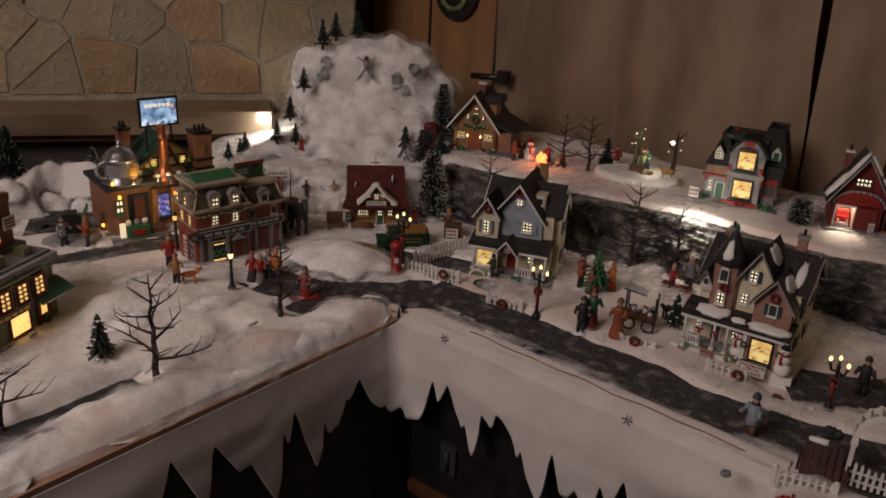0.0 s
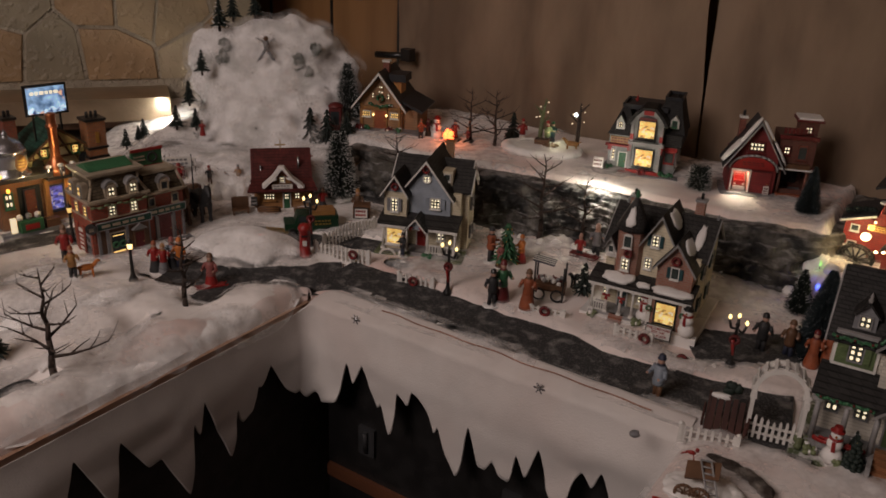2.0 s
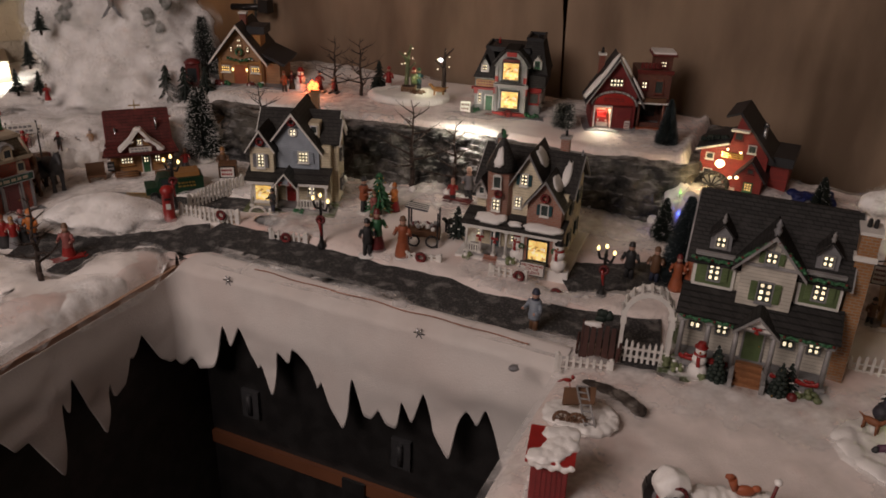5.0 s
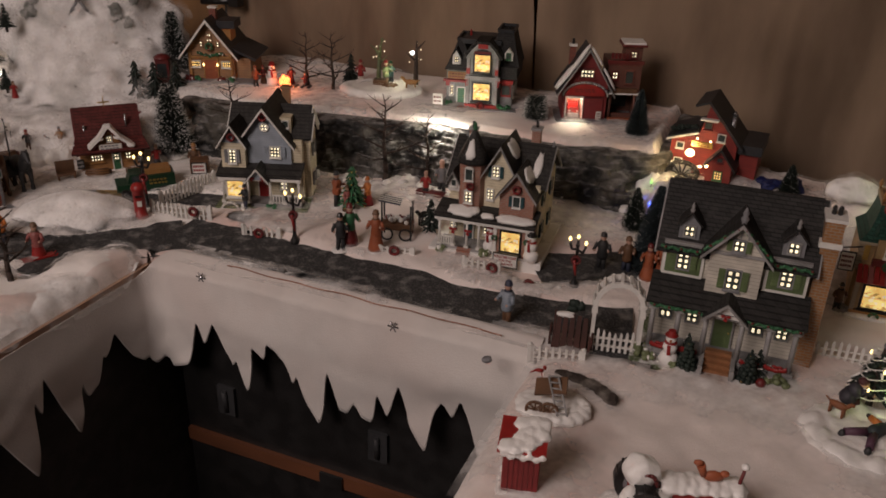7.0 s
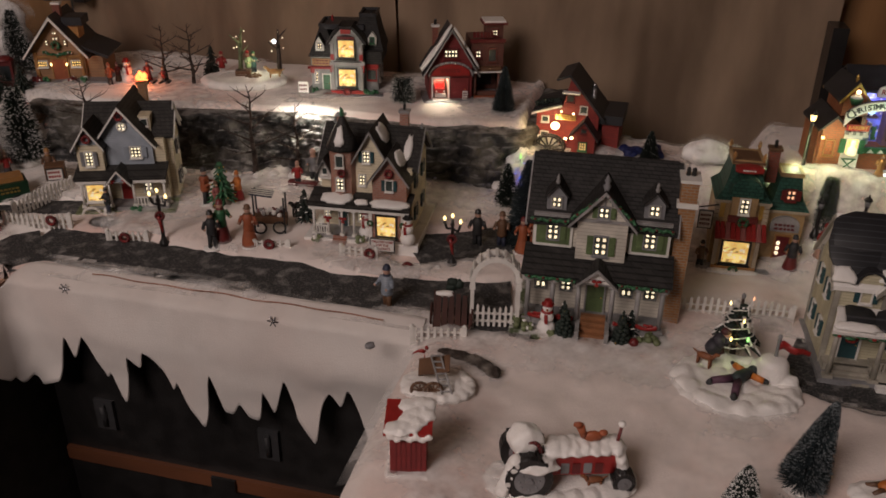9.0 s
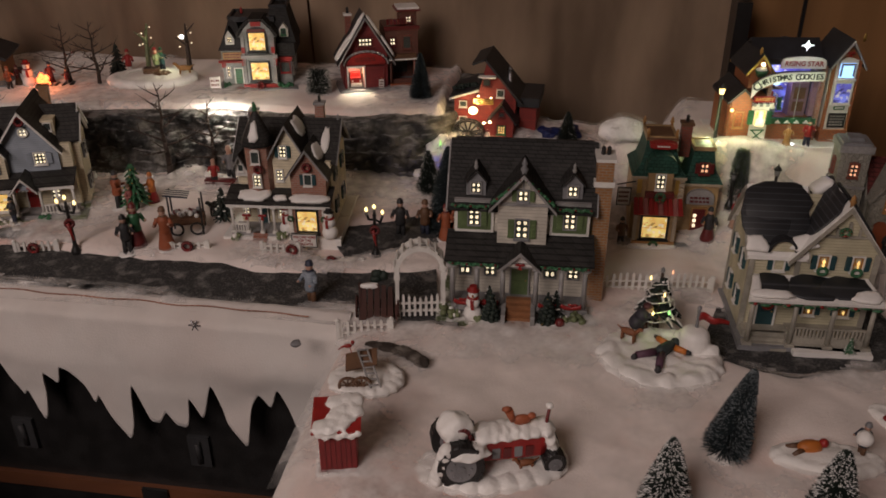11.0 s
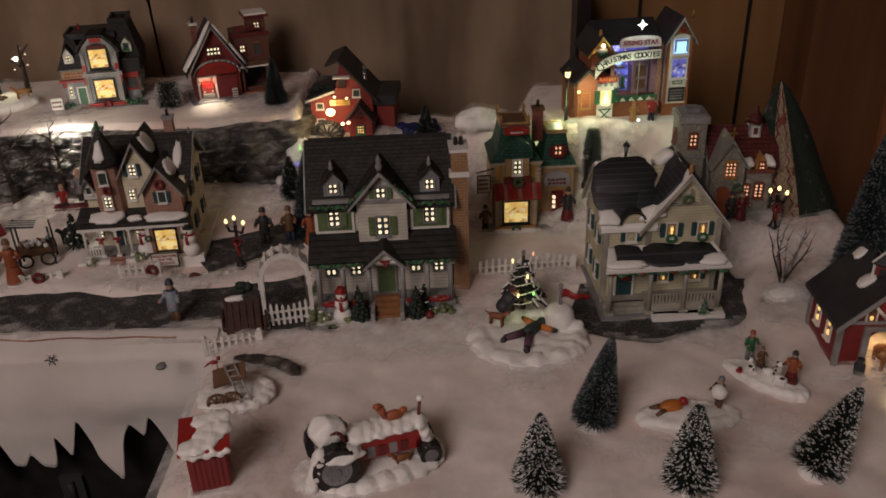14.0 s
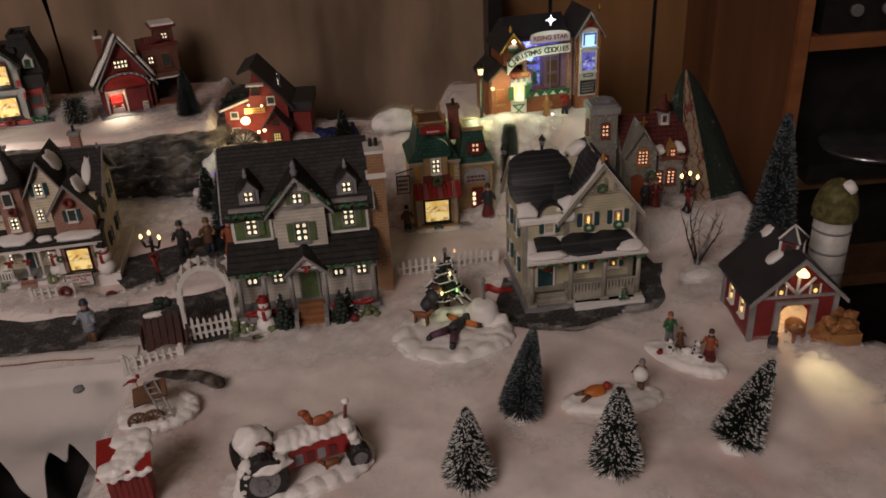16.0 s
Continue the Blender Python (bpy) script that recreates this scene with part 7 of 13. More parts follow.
    for q in (-1, 1):
        bm_tube(bm, (0.0345, -0.0145 + q * 0.002, 0.0255), (0.0365, -0.0145 + q * 0.005, 0.0275), 0.0012, 0.0006, 5)
    for x, y in ((0.037, -0.006), (0.045, -0.005), (0.037, 0.009), (0.045, 0.009)):
        bm_tube(bm, (x, y, 0.013), (x, y - 0.001, 0.003), 0.0020, 0.0015, 6)
    part("calf", fused(bm, 0.0007, 1), FUR, h, "red-brown calf in the lit doorway")
    loc = m @ Vector((0.037 * S, 0.030 * S, 0.036 * S))
    lamp("POINT", "barn_lamp", loc / S, 0.05, (1.0, 0.72, 0.35), 0.004)
    lamp("SPOT", "barn_door_lamp", (m @ Vector((0.037 * S, -0.004 * S, 0.040 * S))) / S, 0.24, (1.0, 0.80, 0.45), 0.004, (m @ Vector((0.040 * S, -0.062 * S, 0))) / S, 46)


def mill():
    m, W = front((0.569, 0.904), (0.646, 0.827), 0.046)
    m = m @ Matrix.Diagonal((1, 1, 0.85, 1))
    h = thing("red_mill", "red ceramic mill with water wheel and lamps", "mill", m)
    plinth(h, -0.006, W + 0.010, -0.012, 0.08, 0.006, GREY)
    boxes(h, "wall", MILLRED, (0.0, 0.040, 0.004, 0.07, 0.0, 0.062), (0.028, 0.078, 0.0, 0.07, 0.0, 0.066))
    gable_front(h, "tall_gable", MILLRED, 0.032, 0.082, -0.002, 0.06, 0.0, 0.060, 0.116, "", 0.22)
    bm = bmesh.new()
    bm_slab(bm, ((0.026, -0.008, 0.112), (0.043, -0.008, 0.120), (0.043, 0.064, 0.120), (0.026, 0.064, 0.112)), 0.003)
    bm_slab(bm, ((0.040, -0.008, 0.121), (0.088, -0.008, 0.056), (0.088, 0.064, 0.056), (0.040, 0.064, 0.121)), 0.003)
    part("roof", bm, BLACKROOF, h)
    bm = bmesh.new()
    bm_slab(bm, ((-0.004, -0.002, 0.058), (0.034, -0.002, 0.074), (0.034, 0.06, 0.078), (-0.004, 0.06, 0.062)), 0.003)
    part("low_roof", bm, BLACKROOF, h)
    bm = bmesh.new()
    bm_slab(bm, ((-0.005, -0.0045, 0.0555), (0.034, -0.0045, 0.0715), (0.034, -0.0025, 0.0715), (-0.005, -0.0025, 0.0555)), 0.0028)
    part("eave_board", bm, WHITE, h)
    for k in range(5):
        bush(h, 0.002 + 0.006 * k, 0.012 + 0.003 * (k % 2), 0.066 + 0.002 * k, 0.006, NEEDLE, False, 80 + k, "evergreen_sprig")
    gable_front(h, "low_gable", MILLRED, 0.0, 0.034, 0.0034, 0.06, 0.060, 0.0605, 0.0735, "", 0.98)
    gable_front(h, "mill_shed", MILLRED, 0.052, 0.082, -0.022, 0.01, 0.0, 0.036, 0.056)
    roof_front(h, BLACKROOF, 0.052, 0.082, -0.024, 0.02, 0.036, 0.058, 0.005, 0.003)
    boxes(h, "side_wall", MILLRED, (0.086, 0.108, 0.01, 0.07, 0.0, 0.048))
    boxes(h, "side_roof", BLACKROOF, (0.082, 0.112, 0.004, 0.074, 0.048, 0.062))
    window(h, 0.044, 0.086, 0.008, 0.010, -0.003, lit=GLASS, frame=DARKRED)
    window(h, 0.062, 0.070, 0.008, 0.010, -0.003, lit=GLASS, frame=WHITE)
    window(h, 0.012, 0.048, 0.008, 0.008, 0.0035, lit=GLASS, frame=WHITE)
    window(h, 0.012, 0.022, 0.009, 0.010, 0.0035, lit=GLASS, frame=WHITE)
    window(h, 0.067, 0.020, 0.009, 0.012, -0.0225, cols=3, rows=3, lit=LITYEL, frame=GREEN)
    window(h, 0.067, 0.044, 0.006, 0.006, -0.0225, lit=GLASS, frame=DARKRED)
    boxes(h, "canopy", WHITE, (0.034, 0.056, -0.010, -0.002, 0.094, 0.097))
    sign_board(h, 0.040, -0.0035, 0.056, 0.026, 0.008, GOLD, DARKRED, 2)
    for x, y, z, r in ((0.028, -0.012, 0.044, 0.0060), (0.043, -0.014, 0.026, 0.0022), (0.052, -0.024, 0.032, 0.0022), (0.034, -0.008, 0.066, 0.0015), (0.050, -0.008, 0.064, 0.0015)):
        bm = bmesh.new()
        bm_blob(bm, (x, y, z), r, 0, 2)
        part("lamp_bulb", bm, FLARE, h, "bright round lamp")
    bm = bmesh.new()
    bm_tube(bm, (0.071, 0.020, 0.06), (0.071, 0.020, 0.100), 0.0028)
    bm_lathe(bm, ((0.0045, 0.100), (0.0005, 0.106)), (0.071, 0.020, 0), 8)
    part("stove_pipe", bm, STEEL, h)
    # water wheel
    bm = bmesh.new()
    c = (0.022, -0.016, 0.008)
    ring(bm, c, 0.020, 0.0018, 0, 24)
    ring(bm, (c[0], c[1] + 0.008, c[2]), 0.020, 0.0018, 0, 24)
    ring(bm, c, 0.004, 0.002, 0, 10)
    for i in range(14):
        a = i * 6.28319 / 14
        bm_tube(bm, c, (c[0] + 0.020 * math.cos(a), c[1], c[2] + 0.020 * math.sin(a)), 0.0013, 0.0013, 5)
        bm_box(bm, c[0] + 0.018 * math.cos(a) - 0.0008, c[0] + 0.018 * math.cos(a) + 0.0008, c[1], c[1] + 0.008, c[2] + 0.018 * math.sin(a) - 0.003, c[2] + 0.018 * math.sin(a) + 0.003)
    part("water_wheel", bm, BLACK, h)
    boxes(h, "wheel_backing", WHITE, (0.004, 0.040, -0.002, 0.002, -0.01, 0.022))
    lamp("POINT", "mill_lamp", (m @ Vector((0.024 * S, -0.030 * S, 0.046 * S))) / S, 0.095, (1.0, 0.72, 0.36), 0.006)


colonial_house()
victorian_house()
blue_house()
yellow_house()
bakery()
cookie_shop()
church()
barn()
mill()

# ---- houses on the upper shelf ----
def cabin():
    m, W = front((-0.004, 1.385), (0.092, 1.348), 0.080)
    h = thing("log_cabin", "brown timber ceramic cabin with red door", "cabin", m)
    W = 0.104
    plinth(h, -0.006, W + 0.006, -0.012, 0.09, 0.004, GREY)
    boxes(h, "wall", TIMBER, (0.004, 0.076, 0.006, 0.085, 0.0, 0.046), (0.076, W - 0.004, 0.014, 0.085, 0.0, 0.036))
    gable_front(h, "gable_wall", TIMBER, 0.002, 0.078, 0.0055, 0.085, 0.044, 0.046, 0.092)
    roof_front(h, BLACKROOF, 0.000, 0.080, -0.004, 0.09, 0.044, 0.094, 0.006, 0.004, WHITE)
    bm = bmesh.new()
    bm_slab(bm, ((0.070, 0.002, 0.052), (W + 0.006, 0.002, 0.034), (W + 0.006, 0.09, 0.034), (0.070, 0.09, 0.052)), 0.004)
    part("lean_to_roof", bm, BLACKROOF, h)
    boxes(h, "dormer", OCHRE, (0.056, 0.070, 0.02, 0.05, 0.06, 0.082))
    boxes(h, "dormer_roof", BLACKROOF, (0.050, 0.078, 0.016, 0.055, 0.080, 0.092))
    door(h, 0.040, 0.004, 0.020, 0.030, 0.005, RUST, frame=OCHRE)
    for x in (0.016, 0.064):
        window(h, x, 0.027, 0.013, 0.008, 0.005, cols=4, rows=2, lit=LITYEL, frame=WHITE)
    for x, z, w, r in ((0.040, 0.064, 0.008, 1), (0.040, 0.072, 0.006, 1), (0.027, 0.058, 0.004, 2), (0.053, 0.058, 0.004, 2)):
        window(h, x, z, w, 0.004 * r, 0.005, cols=2 if w > 0.005 else 1, rows=r if r > 1 else 1, lit=LIT, frame=TIMBER, sill=False)
    boxes(h, "beam", OCHRE, (0.006, 0.074, 0.003, 0.0055, 0.036, 0.040), (0.006, 0.010, 0.003, 0.0055, 0.004, 0.046), (0.070, 0.074, 0.003, 0.0055, 0.004, 0.046), (0.050, 0.054, 0.003, 0.0055, 0.036, 0.046))
    wreath(h, 0.040, 0.003, 0.055, 0.0050)
    for i in range(7):
        bush(h, 0.022 + i * 0.006, 0.001, 0.039 + 0.004 * abs(i - 3) / 3, 0.0035, GREEN, i % 3 == 0, i, "garland")
    for x in (0.029, 0.051):
        bm = bmesh.new()
        bm_blob(bm, (x, 0.001, 0.027), (0.0018, 0.0018, 0.0028), 0, 1)
        part("lantern", bm, BULB, h)
    chimney(h, BRICK, 0.036, 0.046, 0.03, 0.04, 0.08, 0.108, WHITE, 0)
    for i, x in enumerate((0.004, 0.022, 0.058, 0.074, 0.012)):
        bush(h, x, -0.006, 0.004, 0.006, GREEN if i % 2 else DARKRED, True, i)


def gift_shop():
    m, W = front((0.345, 1.155), (0.428, 1.107), 0.080)
    h = thing("gift_shop", "pale blue and red ceramic shop with lit windows", "shop", m)
    W = 0.100
    plinth(h, -0.004, W + 0.006, -0.010, 0.09, 0.003, GREY)
    G = paint("pale grey-blue glaze", (0.27, 0.28, 0.275), 0.45, 0.35)
    boxes(h, "wall", G, (0.002, 0.036, 0.010, 0.085, 0.0, 0.054), (0.032, 0.078, 0.002, 0.085, 0.0, 0.084), (0.078, W - 0.002, 0.014, 0.085, 0.0, 0.044))
    mansard(h, DUSKSLATE, -0.001, 0.040, 0.006, 0.088, 0.054, 0.094, 0.016, BLACKROOF, 0.1)
    mansard(h, DUSKSLATE, 0.060, W + 0.006, 0.018, 0.088, 0.060, 0.108, 0.012, BLACKROOF, 0.1)
    boxes(h, "side_roof", DUSKSLATE, (0.078, W + 0.004, 0.010, 0.088, 0.044, 0.062))
    boxes(h, "roof_top", BLACKROOF, (0.022, 0.078, 0.02, 0.075, 0.09, 0.097))
    pts = ((0.028, 0.074), (0.036, 0.086), (0.046, 0.096), (0.064, 0.096), (0.074, 0.086), (0.082, 0.074))
    bm = bmesh.new()
    bm_prism(bm, pts, -0.001, 0.03)
    part("front_gable", bm, G, h)
    for a, b in zip(pts, pts[1:]):
        bm = bmesh.new()
        bm_tube(bm, (a[0], -0.001, a[1]), (b[0], -0.001, b[1]), 0.0018)
        bm_slab(bm, ((a[0], -0.004, a[1] + 0.001), (b[0], -0.004, b[1] + 0.001), (b[0], 0.04, b[1] + 0.001), (a[0], 0.04, a[1] + 0.001)), 0.0022)
        part("gable_edge", bm, DUSKSLATE, h)
    boxes(h, "red_panel", RED, (0.048, 0.062, -0.0025, 0.0, 0.089, 0.095), (0.031, 0.036, -0.001, 0.003, 0.034, 0.044), (0.075, 0.080, -0.001, 0.003, 0.034, 0.044), (0.031, 0.080, -0.003, 0.002, 0.002, 0.008))
    window(h, 0.055, 0.068, 0.022, 0.024, -0.0012, cols=1, rows=1, lit=SHOPWIN, back=SHOPWIN, frame=BLACK, arch=True)
    window(h, 0.055, 0.026, 0.024, 0.024, 0.0012, cols=1, rows=1, lit=SHOPWIN, back=SHOPWIN, frame=BLACK)
    boxes(h, "white_band", GREYTRIM, (0.031, 0.081, -0.002, 0.002, 0.044, 0.049), (0.033, 0.037, -0.001, 0.002, 0.008, 0.084), (0.074, 0.078, -0.001, 0.002, 0.008, 0.084))
    boxes(h, "red_panel", RED, (0.0325, 0.0375, -0.0022, -0.001, 0.052, 0.060), (0.0735, 0.0785, -0.0022, -0.001, 0.052, 0.060), (0.079, 0.099, 0.0115, 0.0142, 0.037, 0.043), (0.001, 0.007, 0.0075, 0.0102, 0.030, 0.037))
    boxes(h, "window_hood", DARKRED, (0.043, 0.067, -0.0030, -0.0012, 0.0815, 0.0850))
    wreath(h, 0.055, -0.004, 0.007, 0.0045, mat=DARKRED)
    sign_board(h, 0.018, 0.0095, 0.046, 0.028, 0.010, OCHRE, DARKRED, 2, seed=3)
    boxes(h, "red_shelf", RED, (-0.002, 0.032, 0.004, 0.010, 0.037, 0.040))
    window(h, 0.010, 0.024, 0.004, 0.014, 0.0095, cols=1, rows=3, lit=LIT, frame=WHITE)
    door(h, 0.024, 0.004, 0.010, 0.024, 0.0095, GREEN)
    gable_front(h, "dormer", WHITE, 0.010, 0.022, 0.008, 0.03, 0.062, 0.074, 0.083)
    roof_front(h, DUSKSLATE, 0.010, 0.022, 0.006, 0.034, 0.074, 0.084, 0.002, 0.002)
    window(h, 0.016, 0.069, 0.006, 0.008, 0.0075, frame=WHITE)
    gable_front(h, "dormer", WHITE, 0.084, 0.096, 0.016, 0.04, 0.070, 0.080, 0.088)
    window(h, 0.090, 0.077, 0.005, 0.007, 0.0155, lit=GLASS, frame=GREEN)
    window(h, 0.089, 0.028, 0.012, 0.014, 0.0135, lit=GLASS, frame=RED)
    for z in (0.025, 0.06):
        window(h, W - 0.002 if z < 0.04 else W - 0.002, 0.025, 0.010, 0.016, z, "r", lit=GLASS, frame=WHITE)
    steps(h, BRICK, 0.016, 0.032, -0.014, 0.008, 0.005, 3)
    for i, x in enumerate((0.006, 0.084, 0.094)):
        bush(h, x, 0.0, 0.003, 0.006, GREEN, False, i)
    finial(h, RED, 0.030, 0.045, 0.098, 0.008, 0.0015)
    finial(h, BLACK, 0.086, 0.05, 0.108, 0.006, 0.0015)


PINKWALL = paint("pale pink glaze", (0.62, 0.34, 0.28), 0.5, 0.15)


WINGBRICK = masonry("brown-red brick", (0.19, 0.055, 0.035), (0.135, 0.04, 0.026), (0.10, 0.06, 0.045))


def fire_house():
    m, W = front((0.484, 1.052), (0.585, 1.012), 0.080)
    h = thing("fire_house", "dark red ceramic fire house with open lit garage", "fire house", m)
    plinth(h, -0.006, 0.118, -0.014, 0.085, 0.003, GREY)
    boxes(h, "wall", BARNRED, (0.002, 0.006, 0.0, 0.07, 0.0, 0.052), (0.058, 0.062, 0.0, 0.07, 0.0, 0.052), (0.006, 0.058, 0.066, 0.07, 0.0, 0.052), (0.030, 0.058, 0.0, 0.004, 0.0, 0.052), (0.006, 0.030, 0.0, 0.004, 0.034, 0.052))
    gable_front(h, "gable_wall", BARNRED, 0.0, 0.064, 0.0, 0.048, 0.052, 0.0525, 0.099)
    roof_front(h, BLACKROOF, 0.0, 0.064, -0.006, 0.050, 0.050, 0.101, 0.008, 0.003, GREYTRIM)
    # snow lying along the front edges of the roof
    for k, (xa, za, xb, zb, y1) in enumerate(((-0.008, 0.0440, 0.014, 0.0760, 0.016), (0.010, 0.0690, 0.032, 0.1050, 0.006), (0.034, 0.1030, 0.050, 0.0790, 0.008), (0.052, 0.0760, 0.072, 0.0440, 0.016))):
        drift(h, ((xa, -0.008, za), (xa, y1, za), (xb, y1, zb), (xb, -0.008, zb)), 0.0030, 90 + k)
    boxes(h, "loft_floor", BROWN, (0.006, 0.058, 0.004, 0.066, 0.034, 0.037))
    boxes(h, "garage_lining", PINKWALL, (0.006, 0.030, 0.040, 0.044, 0.003, 0.034))
    boxes(h, "garage_side", PINKWALL, (0.006, 0.0072, 0.004, 0.040, 0.003, 0.034), (0.0288, 0.030, 0.004, 0.040, 0.003, 0.034))
    boxes(h, "garage_light", LIT, (0.008, 0.028, 0.012, 0.016, 0.0325, 0.0335))
    boxes(h, "front_step", GREY, (-0.004, 0.062, -0.012, -0.002, 0.0, 0.0045))
    boxes(h, "garage_frame", WHITE, (0.005, 0.007, -0.0015, 0.0, 0.002, 0.034), (0.029, 0.031, -0.0015, 0.0, 0.002, 0.034), (0.005, 0.031, -0.0015, 0.0, 0.033, 0.0355))
    bm = bmesh.new()
    bm_box(bm, 0.011, 0.026, 0.010, 0.036, 0.005, 0.016)
    bm_box(bm, 0.012, 0.025, 0.016, 0.026, 0.016, 0.022)
    bm_box(bm, 0.011, 0.026, 0.006, 0.011, 0.004, 0.009, 1)
    for x in (0.013, 0.024):
        bm_blob(bm, (x, 0.008, 0.012), 0.0016, 1, 1)
        bm_tube(bm, (x - 0.002, 0.014, 0.005), (x + 0.002, 0.014, 0.005), 0.004, 0.004, 10, 2)
    part("fire_engine", bm, [RED, WHITE, BLACK], h, "small red engine in the garage")
    door(h, 0.044, 0.003, 0.024, 0.030, -0.0004, BARNRED, frame=DARKRED)
    bm = bmesh.new()
    bm_prism(bm, [(0.006, 0.038)] + [(0.032 - 0.027 * math.cos(k * math.pi / 10), 0.038 + 0.016 * math.sin(k * math.pi / 10)) for k in range(11)] + [(0.058, 0.038)], -0.004, 0.0)
    part("arch_board", bm, RED, h)
    bars(h, 0.032, -0.0042, 0.045, 0.030, 0.006, DARKRED, 2)
    bm = bmesh.new()
    arc = [(0.032 - 0.031 * math.cos(k * math.pi / 12), 0.037 + 0.019 * math.sin(k * math.pi / 12)) for k in range(13)]
    for a, b in zip(arc, arc[1:]):
        bm_tube(bm, (a[0], -0.003, a[1]), (b[0], -0.003, b[1]), 0.0016)
    part("arch_trim", bm, GREYTRIM, h)
    window(h, 0.032, 0.068, 0.018, 0.011, -0.0006, cols=4, rows=2, frame=DARKRED)
    # brick wing and hose tower
    boxes(h, "wing_wall", WINGBRICK, (0.062, 0.108, 0.012, 0.07, 0.040, 0.082), (0.062, 0.066, 0.012, 0.07, 0.0, 0.04), (0.104, 0.108, 0.012, 0.07, 0.0, 0.04), (0.066, 0.104, 0.05, 0.07, 0.0, 0.04), (0.066, 0.104, 0.012, 0.016, 0.0, 0.010))
    boxes(h, "tower", WINGBRICK, (0.084, 0.108, 0.020, 0.046, 0.078, 0.104))
    boxes(h, "tower_roof", ROOFSNOW, (0.081, 0.111, 0.017, 0.049, 0.1060, 0.1085))
    boxes(h, "tower_eave", DARKRED, (0.079, 0.113, 0.015, 0.051, 0.103, 0.106))
    boxes(h, "wing_cornice", DARKRED, (0.060, 0.110, 0.009, 0.012, 0.080, 0.085), (0.060, 0.110, 0.008, 0.012, 0.040, 0.043))
    window(h, 0.072, 0.064, 0.007, 0.010, 0.0115, cols=2, rows=2, frame=DARKRED)
    boxes(h, "wing_snow", ROOFSNOW, (0.062, 0.108, 0.002, 0.012, 0.0395, 0.0412))
    boxes(h, "archway", COAT, (0.072, 0.098, 0.0485, 0.0498, 0.010, 0.038))
    columns(h, WINGBRICK, (0.068, 0.102), 0.008, 0.0, 0.040, 0.0022)
    window(h, 0.092, 0.062, 0.010, 0.016, 0.0115, lit=GLASS, frame=BRICK, arch=True)
    window(h, 0.096, 0.092, 0.008, 0.008, 0.0195, lit=LIT, back=NIGHT, frame=DARKRED)
    boxes(h, "balcony", BROWN, (0.068, 0.104, 0.004, 0.012, 0.040, 0.047))
    for i in range(6):
        x = 0.064 + i * 0.005
        boxes(h, "roof_letter", DARKRED, (x, x + 0.0038, 0.011, 0.013, 0.087, 0.095))
    boxes(h, "curb", RUST, (0.066, 0.106, 0.0, 0.006, 0.0, 0.006))
    chimney(h, BRICK, 0.010, 0.018, 0.040, 0.048, 0.066, 0.096, WHITE, 1)
    sign_board(h, 0.052, -0.006, 0.010, 0.007, 0.013, WHITE, DARKRED, 3)
    lamp("POINT", "garage_lamp", (m @ Vector((0.018 * S, 0.012 * S, 0.030 * S))) / S, 0.05, (1.0, 0.80, 0.60), 0.004)
    lamp("SPOT", "garage_door_lamp", (m @ Vector((0.018 * S, -0.002 * S, 0.030 * S))) / S, 0.14, (1.0, 0.88, 0.65), 0.003, (m @ Vector((0.016 * S, -0.028 * S, 0))) / S, 75)


